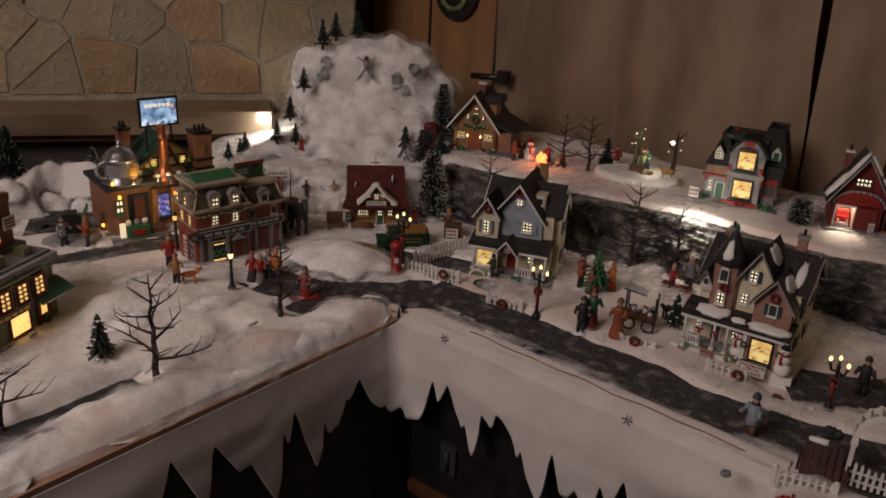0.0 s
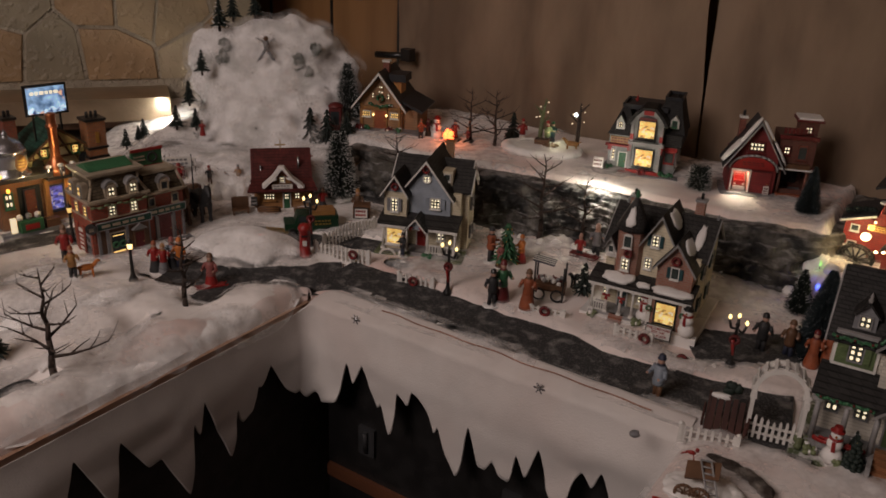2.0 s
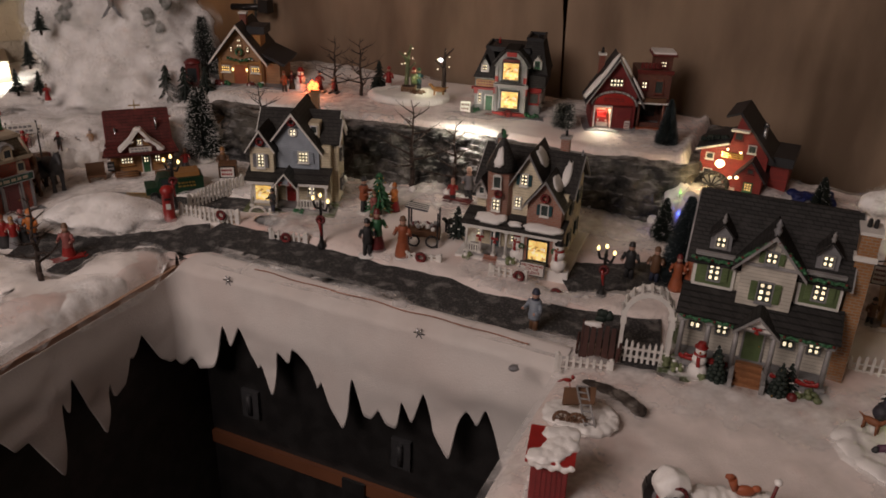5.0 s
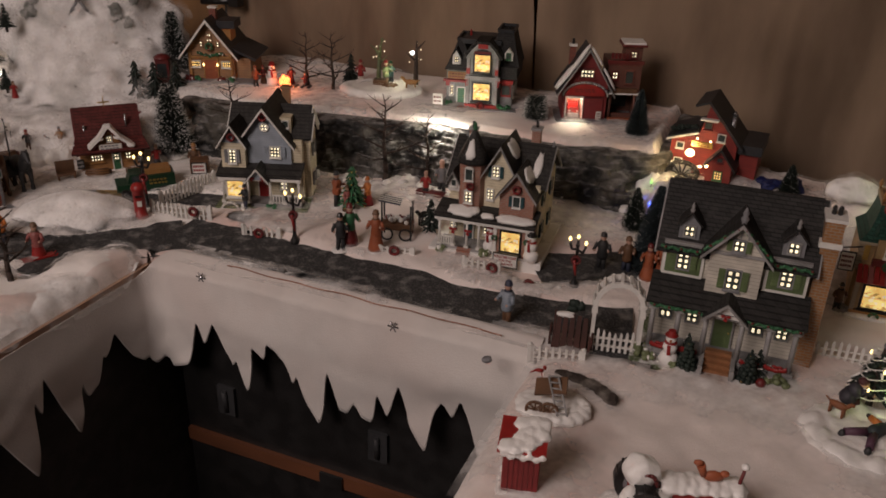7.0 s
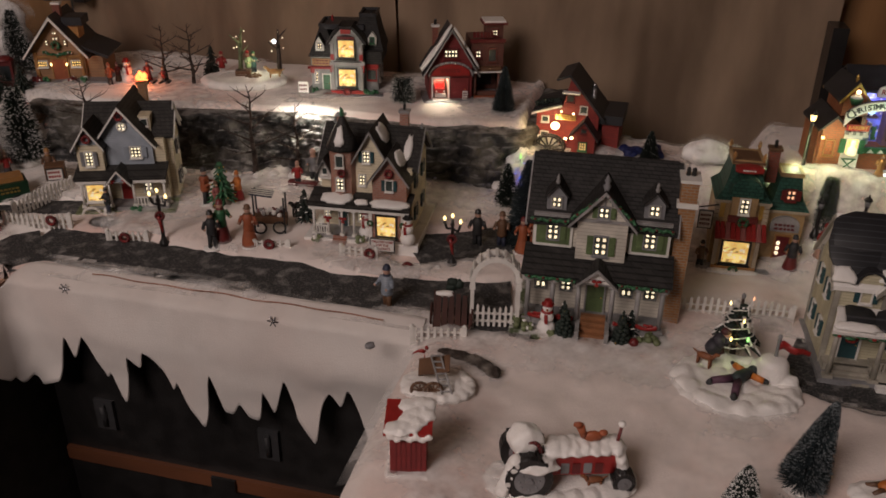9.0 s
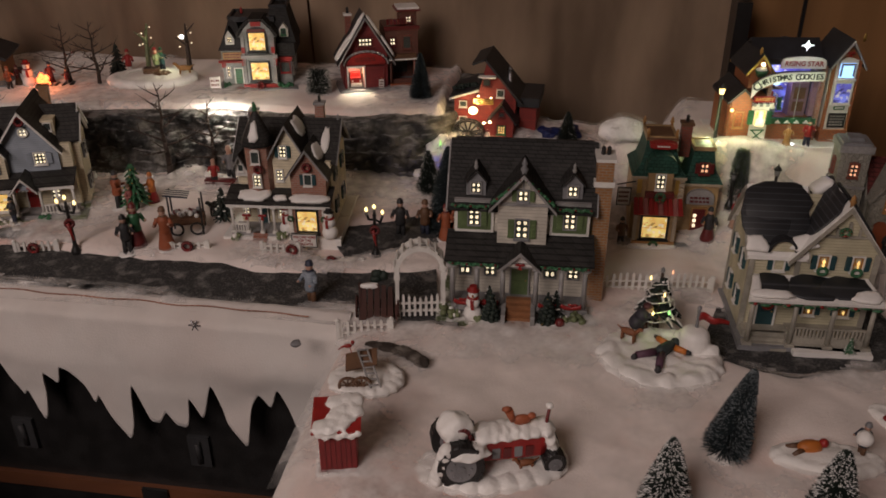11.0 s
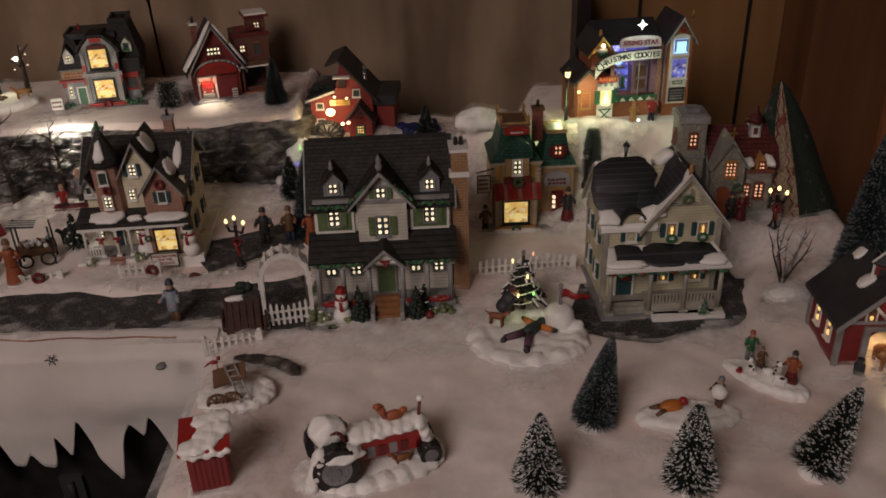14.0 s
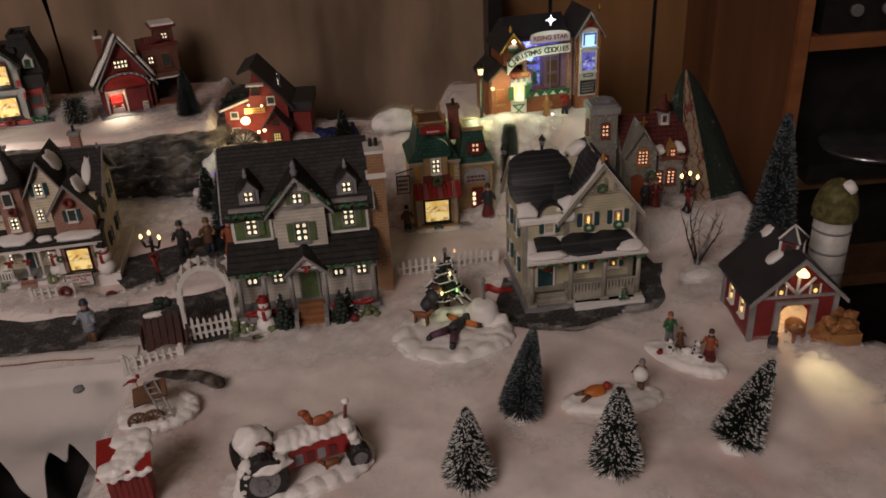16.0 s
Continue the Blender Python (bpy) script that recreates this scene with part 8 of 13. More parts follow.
# ---- houses on the short arm ----
def chalet():
    m, W = front((-0.168, 1.205), (-0.060, 1.212))
    m = m @ Matrix.Diagonal((0.90, 1, 0.95, 1))
    h = thing("toy_chalet", "timber ceramic inn with maroon tiled roof", "inn", m)
    W = 0.106
    plinth(h, -0.006, W + 0.006, -0.014, 0.07, 0.004, ROOFSNOW)
    boxes(h, "wall", TIMBER, (0.008, W - 0.006, 0.004, 0.065, 0.0, 0.046))
    roof_along(h, MAROON, 0.010, W - 0.010, -0.004, 0.066, 0.044, 0.090, 0.006, 0.004, DARKRED)
    bm = bmesh.new()
    bm_slab(bm, ((-0.002, -0.016, 0.0390), (W + 0.003, -0.016, 0.0390), (W - 0.004, 0.004, 0.0525), (0.004, 0.004, 0.0525)), 0.004)
    part("lower_eave", bm, MAROON, h)
    gable_side(h, "gable_wall", TIMBER, 0.008, W - 0.006, 0.0, 0.065, 0.044, 0.045, 0.084)
    gable_front(h, "dormer", TIMBER, 0.034, 0.072, -0.010, 0.03, 0.048, 0.052, 0.070)
    r = roof_front(h, MAROON, 0.034, 0.072, -0.013, 0.034, 0.050, 0.071, 0.006, 0.003)
    bm = bmesh.new()
    for a, b in (((0.024, 0.0465), (0.040, 0.060)), ((0.040, 0.060), (0.053, 0.0765)), ((0.053, 0.0765), (0.066, 0.060)), ((0.066, 0.060), (0.083, 0.0465))):
        bm_slab(bm, ((a[0], -0.020, a[1]), (b[0], -0.020, b[1]), (b[0], -0.006, b[1] + 0.001), (a[0], -0.006, a[1] + 0.001)), 0.004)
        bm_blob(bm, (b[0], -0.013, b[1] + 0.001), (0.007, 0.008, 0.003), 0, 2, 0.4)
    part("eave_snow", bm, ROOFSNOW, h)
    window(h, 0.053, 0.058, 0.006, 0.007, -0.0105, frame=WHITE)
    sign_board(h, 0.053, -0.014, 0.047, 0.032, 0.010, WHITE, GREY, 2, edge=BROWN)
    boxes(h, "log_end", OCHRE, *[(x, x + 0.004, -0.001, 0.004, 0.036, 0.042) for x in np.linspace(0.008, W - 0.012, 13)])
    window(h, 0.032, 0.026, 0.017, 0.009, 0.0035, cols=4, rows=2, frame=OCHRE)
    window(h, 0.077, 0.026, 0.008, 0.010, 0.0035, cols=2, rows=2, frame=OCHRE)
    door(h, 0.060, 0.004, 0.010, 0.026, 0.0035, GREEN)
    window(h, 0.060, 0.026, 0.007, 0.009, 0.0018, cols=2, rows=2, frame=GREEN, sill=False)
    boxes(h, "porch_rail", BROWN, (0.012, 0.050, -0.014, -0.010, 0.004, 0.014), (0.070, 0.098, -0.014, -0.010, 0.004, 0.012))
    for i in range(7):
        bm = bmesh.new()
        bm_tube(bm, (0.014, -0.018 + 0.002 * (i % 2), 0.006 + 0.0018 * i), (0.046, -0.018, 0.006 + 0.0018 * i), 0.0016)
        part("log", bm, OCHRE if i % 2 else BROWN, h)
    sign_board(h, 0.008, -0.004, 0.022, 0.010, 0.014, BLACK, GREYTRIM, 2)
    sign_board(h, 0.094, -0.004, 0.022, 0.010, 0.012, BLACK, GREYTRIM, 2)
    bm = bmesh.new()
    bm_box(bm, 0.052, 0.0535, 0.030, 0.0315, 0.090, 0.108)
    bm_box(bm, 0.044, 0.061, 0.030, 0.0315, 0.099, 0.1008)
    part("weather_vane", bm, GOLD, h)
    for x, z in ((0.020, 0.062), (0.080, 0.074)):
        bm = bmesh.new()
        bm_tube(bm, (x, 0.012, z - 0.012), (x, 0.010, z + 0.010), 0.0018)
        bm_tube(bm, (x, 0.010, z + 0.010), (x, 0.010, z + 0.0125), 0.0030, 0.0012)
        part("stove_pipe", bm, STEEL, h)
    boxes(h, "side_snow", ROOFSNOW, (-0.004, 0.004, -0.006, 0.03, 0.046, 0.052))


def hotel():
    m, W = front((-0.343, 1.036), (-0.286, 1.079))
    h = thing("corner_hotel", "red brick ceramic hotel with lit mansard windows", "hotel", m)
    W, D, X = 0.071, 0.058, 0.127
    plinth(h, -0.005, X + 0.004, -0.011, D + 0.006, 0.004, GREY)
    red = masonry("deep red brick", (0.40, 0.065, 0.035), (0.28, 0.045, 0.026), (0.16, 0.08, 0.05))
    slate = shingles("olive-brown slates", (0.11, 0.085, 0.055))
    boxes(h, "wall", red, (0.0, W, 0.0, D, 0.0, 0.077), (W, X, 0.009, D, 0.0, 0.070))
    for z0, z1, o in ((0.0755, 0.0785, 0.0025), (0.0785, 0.0815, 0.0050), (0.0540, 0.0555, 0.0012)):
        boxes(h, "cornice", TAN, (-o, W + o, -o, D + o, z0, z1))
    for k in range(9):
        x = 0.002 + k * (W - 0.004) / 8
        bm = bmesh.new()
        bm_blob(bm, (x, -0.0045, 0.0735 - 0.0016 * (k % 2)), (0.0050, 0.0018, 0.0018), 0, 1, 0.5, k)
        part("garland", bm, MOSS, h)
    mansard(h, slate, -0.001, W + 0.001, -0.001, D + 0.001, 0.0815, 0.1085, 0.007, TAN, 0.4)
    boxes(h, "roof_cap", TAN, (0.001, W - 0.001, 0.001, D - 0.001, 0.1085, 0.1115), (-0.001, W + 0.001, -0.001, D + 0.001, 0.1115, 0.1138))
    gable_side(h, "roof_top", GREEN, 0.008, W - 0.008, 0.010, D - 0.010, 0.1138, 0.1145, 0.1215)
    for x, y in ((0.0, 0.0), (W, 0.0), (0.0, D)):
        bm = bmesh.new()
        sx, sy = (1 if x < 0.01 else -1), (1 if y < 0.01 else -1)
        bm_tube(bm, (x - 0.0015 * sx, y - 0.0015 * sy, 0.0815), (x + 0.0055 * sx, y + 0.0055 * sy, 0.0965), 0.0020, 0.0018, 6)
        bm_tube(bm, (x + 0.0055 * sx, y + 0.0055 * sy, 0.0965), (x + 0.006 * sx, y + 0.006 * sy, 0.1085), 0.0018, 0.0018, 6)
        part("corner_rib", bm, TAN, h)
    def arched_dormer(cx, y, z, w, hh, lit, back=GLASS):
        bm = bmesh.new()
        pts = [(cx - w, z)] + [(cx - w * math.cos(k * math.pi / 10), z + hh + w * 1.1 * math.sin(k * math.pi / 10)) for k in range(11)] + [(cx + w, z)]
        bm_prism(bm, pts, y, y + 0.014)
        d = part("dormer", bm, TAN, h)
        bm = bmesh.new()
        q = w + 0.0016
        arc = [(cx - q * math.cos(k * math.pi / 10), z + hh + q * 1.1 * math.sin(k * math.pi / 10)) for k in range(11)]
        arc += [(cx + (q - 0.002) * math.cos(k * math.pi / 10), z + hh + (q - 0.002) * 1.1 * math.sin(k * math.pi / 10)) for k in range(11)]
        bm_prism(bm, arc, y - 0.0016, y + 0.015)
        part("dormer_hood", bm, GREYTRIM, d)
        window(h, cx, z + hh * 0.62, w * 1.15, hh * 0.95, y - 0.0004, cols=2, rows=2, frame=TAN, arch=True, lit=lit, back=back)
    arched_dormer(0.026, -0.0035, 0.0825, 0.0072, 0.012, LIT)
    arched_dormer(0.054, -0.0035, 0.0825, 0.0072, 0.012, LIT)
    for x in (0.026, 0.054):
        window(h, x, 0.064, 0.0080, 0.0125, -0.0005, cols=2, rows=3, frame=TAN, arch=True)
    for y in (0.016, 0.040):
        boxes(h, "side_dormer", TAN, (-0.004, 0.004, y - 0.006, y + 0.006, 0.0825, 0.100))
        window(h, -0.0045, 0.091, 0.0070, 0.011, y, "l", frame=GREYTRIM, arch=True, lit=LITYEL)
        window(h, 0.0, 0.064, 0.0075, 0.0125, y, "l", rows=3, frame=TAN, arch=True, lit=LITYEL)
    # wing
    for z0, z1, o in ((0.0685, 0.0710, 0.002), (0.0710, 0.0735, 0.0045)):
        boxes(h, "cornice", TAN, (W, X + o, 0.009 - o, D + o, z0, z1))
    mansard(h, slate, W, X + 0.001, 0.008, D + 0.001, 0.0735, 0.0965, 0.007, TAN, 0.4)
    boxes(h, "roof_cap", TAN, (W + 0.003, X - 0.003, 0.012, D - 0.003, 0.0960, 0.0990))
    bm = bmesh.new()
    bm_tube(bm, (X + 0.002, 0.0068, 0.0735), (X - 0.005, 0.0145, 0.0965), 0.0020, 0.0018, 6)
    part("corner_rib", bm, TAN, h)
    arched_dormer(0.100, 0.0055, 0.0745, 0.0072, 0.010, NIGHT, NIGHT)
    boxes(h, "roof_sign", GREEN, (0.076, 0.118, 0.040, 0.044, 0.098, 0.121))
    boxes(h, "roof_sign_edge", RED, (0.075, 0.119, 0.0385, 0.040, 0.119, 0.123), (0.075, 0.119, 0.0385, 0.040, 0.098, 0.0995))
    bm = bmesh.new()
    ring(bm, (0.104, 0.0390, 0.1095), 0.0062, 0.0014)
    part("roof_sign_seal", bm, BLACK, h)
    bars(h, 0.087, 0.0395, 0.110, 0.016, 0.009, TAN, 2)
    # shop front
    sign_board(h, 0.038, -0.004, 0.0475, 0.070, 0.0085, GREENROOF, TAN, 1, edge=GREYTRIM)
    sign_board(h, 0.100, 0.005, 0.0475, 0.052, 0.0085, GREENROOF, TAN, 1, edge=GREYTRIM)
    boxes(h, "shop_front", BROWN, (0.003, W - 0.001, -0.003, 0.0, 0.002, 0.042))
    boxes(h, "pillar", GREY, *[(x - 0.0018, x + 0.0018, -0.0055, -0.003, 0.002, 0.043) for x in (0.004, 0.015, 0.040)])
    window(h, 0.028, 0.022, 0.018, 0.026, -0.0035, cols=1, rows=1, lit=NIGHT, back=NIGHT, frame=TAN)
    boxes(h, "shop_glow", LITYEL, (0.020, 0.036, -0.0050, -0.0045, 0.0095, 0.0112), (0.021, 0.035, -0.0050, -0.0045, 0.0315, 0.0325))
    for x in (0.0235, 0.0325):
        bm = bmesh.new()
        ring(bm, (x, -0.006, 0.0205), 0.0035, 0.0014)
        part("wreath", bm, GREEN, h)
    door(h, 0.056, 0.003, 0.012, 0.027, -0.0035, DARKRED, frame=BROWN)
    gable_front(h, "door_gable", GREYTRIM, 0.046, 0.066, -0.008, -0.003, 0.034, 0.0345, 0.0415)
    door(h, 0.098, 0.003, 0.018, 0.034, 0.0085, DARKRED, frame=GREYTRIM, arch=True)
    for x in (0.082, 0.115):
        window(h, x, 0.060, 0.0075, 0.010, 0.0085, lit=NIGHT, back=NIGHT, frame=TAN, arch=True)
    boxes(h, "pillar", GREY, *[(x - 0.0015, x + 0.0015, 0.0065, 0.009, 0.002, 0.043) for x in (0.075, 0.086, 0.111, 0.124)])
    bm = bmesh.new()
    bm_tube(bm, (-0.0035, -0.0035, 0.0475), (-0.0055, -0.0055, 0.0475), 0.0070, 0.0070, 16)
    seal = part("round_sign", bm, BLACK, h)
    bars(seal, -0.004, -0.0075, 0.0475, 0.009, 0.005, TAN, 2)
    for y in (0.004, 0.026, 0.046):
        boxes(h, "side_post", red, (-0.0020, 0.0, y - 0.003, y + 0.003, 0.0, 0.042))
    sign_board(h, 0.0, 0.0355, 0.022, 0.013, 0.028, WHITE, RED, 4, "l")
    sign_board(h, 0.0, 0.0145, 0.022, 0.013, 0.028, GREY, NIGHT, 2, "l")
    for i, x in enumerate((0.008, 0.040, 0.066)):
        bush(h, x, -0.008, 0.004, 0.0045, RED if i < 2 else GREEN, True, i)


def brewery():
    m, W = front((-0.480, 1.128), (-0.394, 1.191))
    m = m @ Matrix.Diagonal((1.13, 1.13, 1.10, 1))
    h = thing("toy_brewery", "brick ceramic brewery with pewter stein and sign", "brewery", m)
    W = 0.107
    plinth(h, -0.006, W + 0.004, -0.016, 0.085, 0.006, GREY)
    boxes(h, "wall", UMBERBRICK, (0.0, 0.020, 0.0, 0.080, 0.0, 0.066), (0.020, 0.056, 0.012, 0.080, 0.0, 0.066), (0.056, W, 0.004, 0.080, 0.0, 0.060))
    boxes(h, "roof_slab", BLACKROOF, (-0.005, 0.062, -0.005, 0.085, 0.066, 0.071), (0.056, W + 0.004, -0.003, 0.085, 0.060, 0.064))
    # stein
    bm = bmesh.new()
    c = (0.021, 0.014, 0)
    bm_lathe(bm, ((0.0235, 0.071), (0.0240, 0.0735), (0.0205, 0.076), (0.0205, 0.078), (0.0195, 0.079), (0.0195, 0.100), (0.0210, 0.101), (0.0210, 0.104), (0.0190, 0.105), (0.0165, 0.110), (0.0120, 0.114), (0.006, 0.1165), (0.0035, 0.119), (0.0040, 0.1215), (0.002, 0.124), (0.0005, 0.127)), c, 24)
    mug = part("stein", bm, STEEL, h, "pewter beer stein with a lid")
    bm = bmesh.new()
    bm_lathe(bm, ((0.0197, 0.083), (0.0203, 0.084), (0.0200, 0.086), (0.0204, 0.090), (0.0200, 0.094), (0.0203, 0.096), (0.0197, 0.097)), c, 24)
    part("stein_band", bm, GREY, mug)
    bm = bmesh.new()
    for k in range(10):
        a0, a1 = math.pi * k / 10 - 1.57, math.pi * (k + 1) / 10 - 1.57
        bm_tube(bm, (0.003 - 0.013 * math.cos(a0), 0.010, 0.090 + 0.011 * math.sin(a0)), (0.003 - 0.013 * math.cos(a1), 0.010, 0.090 + 0.011 * math.sin(a1)), 0.0026)
    part("stein_handle", bm, STEEL, mug)
    bm = bmesh.new()
    bm_blob(bm, (0.028, -0.0050, 0.089), (0.0075, 0.0025, 0.011), 0, 2)
    part("stein_badge", bm, OCHRE, mug)
    bars(mug, 0.028, -0.0078, 0.089, 0.008, 0.011, GOLD, 3)
    # timbered hall behind
    gable_front(h, "hall", paint("pale timber fill", (0.66, 0.58, 0.32), 0.5), 0.040, 0.130, 0.030, 0.085, 0.06, 0.078, 0.112)
    bm = bmesh.new()
    for a, b in (((0.042, 0.079), (0.128, 0.079)), ((0.054, 0.079), (0.054, 0.088)), ((0.116, 0.079), (0.116, 0.088)), ((0.072, 0.079), (0.085, 0.108)), ((0.098, 0.079), (0.085, 0.108)), ((0.060, 0.066), (0.066, 0.079)), ((0.110, 0.066), (0.104, 0.079)), ((0.058, 0.092), (0.112, 0.092)), ((0.064, 0.080), (0.058, 0.090)), ((0.106, 0.080), (0.112, 0.090))):
        bm_tube(bm, (a[0], 0.029, a[1]), (b[0], 0.029, b[1]), 0.0013)
    part("timbering", bm, BROWN, h)
    roof_front(h, GREENROOF, 0.040, 0.130, 0.026, 0.09, 0.078, 0.114, 0.006, 0.003, BROWN)
    for x in (0.066, 0.104):
        window(h, x, 0.086, 0.007, 0.009, 0.0285, lit=OCHRE, back=LITYEL, frame=GREEN)
    for x, y in ((0.058, 0.028), (0.114, 0.028)):
        bm = bmesh.new()
        bm_prism(bm, [(x - 0.007, 0.066)] + [(x - 0.007 * math.cos(k * math.pi / 8), 0.072 + 0.008 * math.sin(k * math.pi / 8)) for k in range(9)] + [(x + 0.007, 0.066)], y - 0.001, y + 0.002)
        part("arch", bm, NIGHT, h)
    # copper still
    bm = bmesh.new()
    bm_lathe(bm, ((0.016, 0.064), (0.015, 0.072), (0.009, 0.079), (0.0055, 0.086), (0.0055, 0.120), (0.007, 0.122), (0.007, 0.124), (0.0055, 0.126), (0.0055, 0.136), (0.0065, 0.138), (0.003, 0.140)), (0.074, 0.012, 0), 16)
    part("copper_still", bm, COPPER, h, "tall copper still")
    for x in (0.060, 0.074, 0.088):
        bm = bmesh.new()
        bm_lathe(bm, ((0.0042, 0.064), (0.004, 0.073), (0.0028, 0.075), (0.003, 0.076)), (x, -0.0005, 0), 10)
        bm_blob(bm, (x, -0.0005, 0.077), (0.004, 0.004, 0.0025), 1, 1, 0.3)
        part("beer_mug", bm, [STEEL, ROOFSNOW], h)
    chimney(h, UMBERBRICK, 0.1165, 0.1395, 0.016, 0.038, 0.0, 0.120, BLACK, 3)
    boxes(h, "chimney_band", BLACK, (0.115, 0.141, 0.0145, 0.0395, 0.084, 0.087), (0.115, 0.141, 0.0145, 0.0395, 0.072, 0.075))
    boxes(h, "chimney_step", UMBERBRICK, (0.1145, 0.1415, 0.014, 0.040, 0.0, 0.071))
    boxes(h, "niche_light", GOLD, (0.126, 0.130, 0.0145, 0.016, 0.092, 0.106))
    chimney(h, BRICK, 0.034, 0.048, 0.054, 0.068, 0.06, 0.126, BLACK, 2)
    # street front
    for x in (0.064, 0.092):
        window(h, x, 0.036, 0.018, 0.030, 0.0035, cols=1, rows=2, lit=BLUEWIN, back=BLUEWIN, frame=NAVY)
    boxes(h, "front_post", OCHRE, (0.075, 0.083, -0.002, 0.004, 0.004, 0.060), (0.103, W + 0.001, -0.002, 0.004, 0.004, 0.060), (0.052, 0.057, -0.001, 0.006, 0.004, 0.060))
    boxes(h, "doorway", NIGHT, (0.024, 0.050, 0.0105, 0.0125, 0.006, 0.054))
    door(h, 0.037, 0.006, 0.012, 0.044, 0.0095, BRICK, frame=NAVY)
    window(h, 0.010, 0.044, 0.008, 0.018, -0.0005, cols=2, rows=2, frame=GREEN)
    amber = glow("amber lantern", (1.0, 0.42, 0.06), 2.6)
    for x, y, z in ((0.010, -0.004, 0.057), (0.079, -0.005, 0.052), (-0.003, 0.03, 0.012), (0.098, -0.006, 0.014), (0.004, -0.002, 0.075)):
        bm = bmesh.new()
        bm_blob(bm, (x, y, z), (0.0022, 0.0022, 0.003), 0, 1)
        part("lantern", bm, amber, h, "small amber lantern")
    boxes(h, "bar_counter", GREEN, (0.014, 0.040, -0.016, -0.006, 0.006, 0.020))
    boxes(h, "bar_sign", RED, (0.019, 0.035, -0.0168, -0.016, 0.009, 0.016))
    boxes(h, "bar_lamp", LIT, (0.004, 0.010, -0.016, -0.012, 0.008, 0.026))
    for i, x in enumerate((0.016, 0.026, 0.036)):
        bm = bmesh.new()
        bm_blob(bm, (x, -0.010, 0.024), (0.004, 0.003, 0.005), 0, 1, 0.4, i)
        part("mug_stack", bm, WHITE if i != 1 else GREYTRIM, h)
    boxes(h, "barrel_stack", BROWN, (0.044, 0.060, -0.014, -0.004, 0.006, 0.016))
    # illuminated sign on two posts
    boxes(h, "sign_post", BLACK, (0.062, 0.064, 0.036, 0.038, 0.09, 0.14), (0.094, 0.096, 0.036, 0.038, 0.09, 0.14))
    PIC, t, p = nodes_of("lit picture sign")
    v, s = wall_vector(t)
    hills = math_node(t, "GREATER_THAN", math_node(t, "ADD", noise_fac(t, v, 55, 4, 0.3, 0.7), math_node(t, "MULTIPLY", math_node(t, "SUBTRACT", s.outputs[2], 0.176), 30)), 0.4)
    col = mix_colors(t, noise_fac(t, v, 90, 5, 0.40, 0.60), (0.03, 0.06, 0.16), (0.60, 0.80, 0.95))
    col = mix_colors(t, hills, col, mix_colors(t, noise_fac(t, v, 45, 5, 0.40, 0.62), (0.03, 0.07, 0.16), (0.30, 0.46, 0.66)))
    col = mix_colors(t, math_node(t, "MULTIPLY", noise_fac(t, v, 60, 2, 0.62, 0.68), 0.8), col, (0.75, 0.40, 0.22))
    t.links.new(col, p.inputs["Base Color"])
    t.links.new(col, p.inputs["Emission Color"])
    p.inputs["Emission Strength"].default_value = 1.1
    s = part("sign", (lambda b: (bm_box(b, 0.054, 0.104, 0.032, 0.035, 0.132, 0.170), b)[1])(bmesh.new()), BLACK, h, "bright blue picture sign")
    bm = bmesh.new()
    bm_box(bm, 0.057, 0.101, 0.0305, 0.0318, 0.135, 0.167)
    part("sign_picture", bm, PIC, s)
    bars(s, 0.079, 0.0302, 0.160, 0.036, 0.007, LIT, 1, "f", 4)
    lamp("POINT", "brewery_lamp", (m @ Vector((0.045 * S, -0.030 * S, 0.075 * S))) / S, 0.11, (1.0, 0.68, 0.34), 0.005)


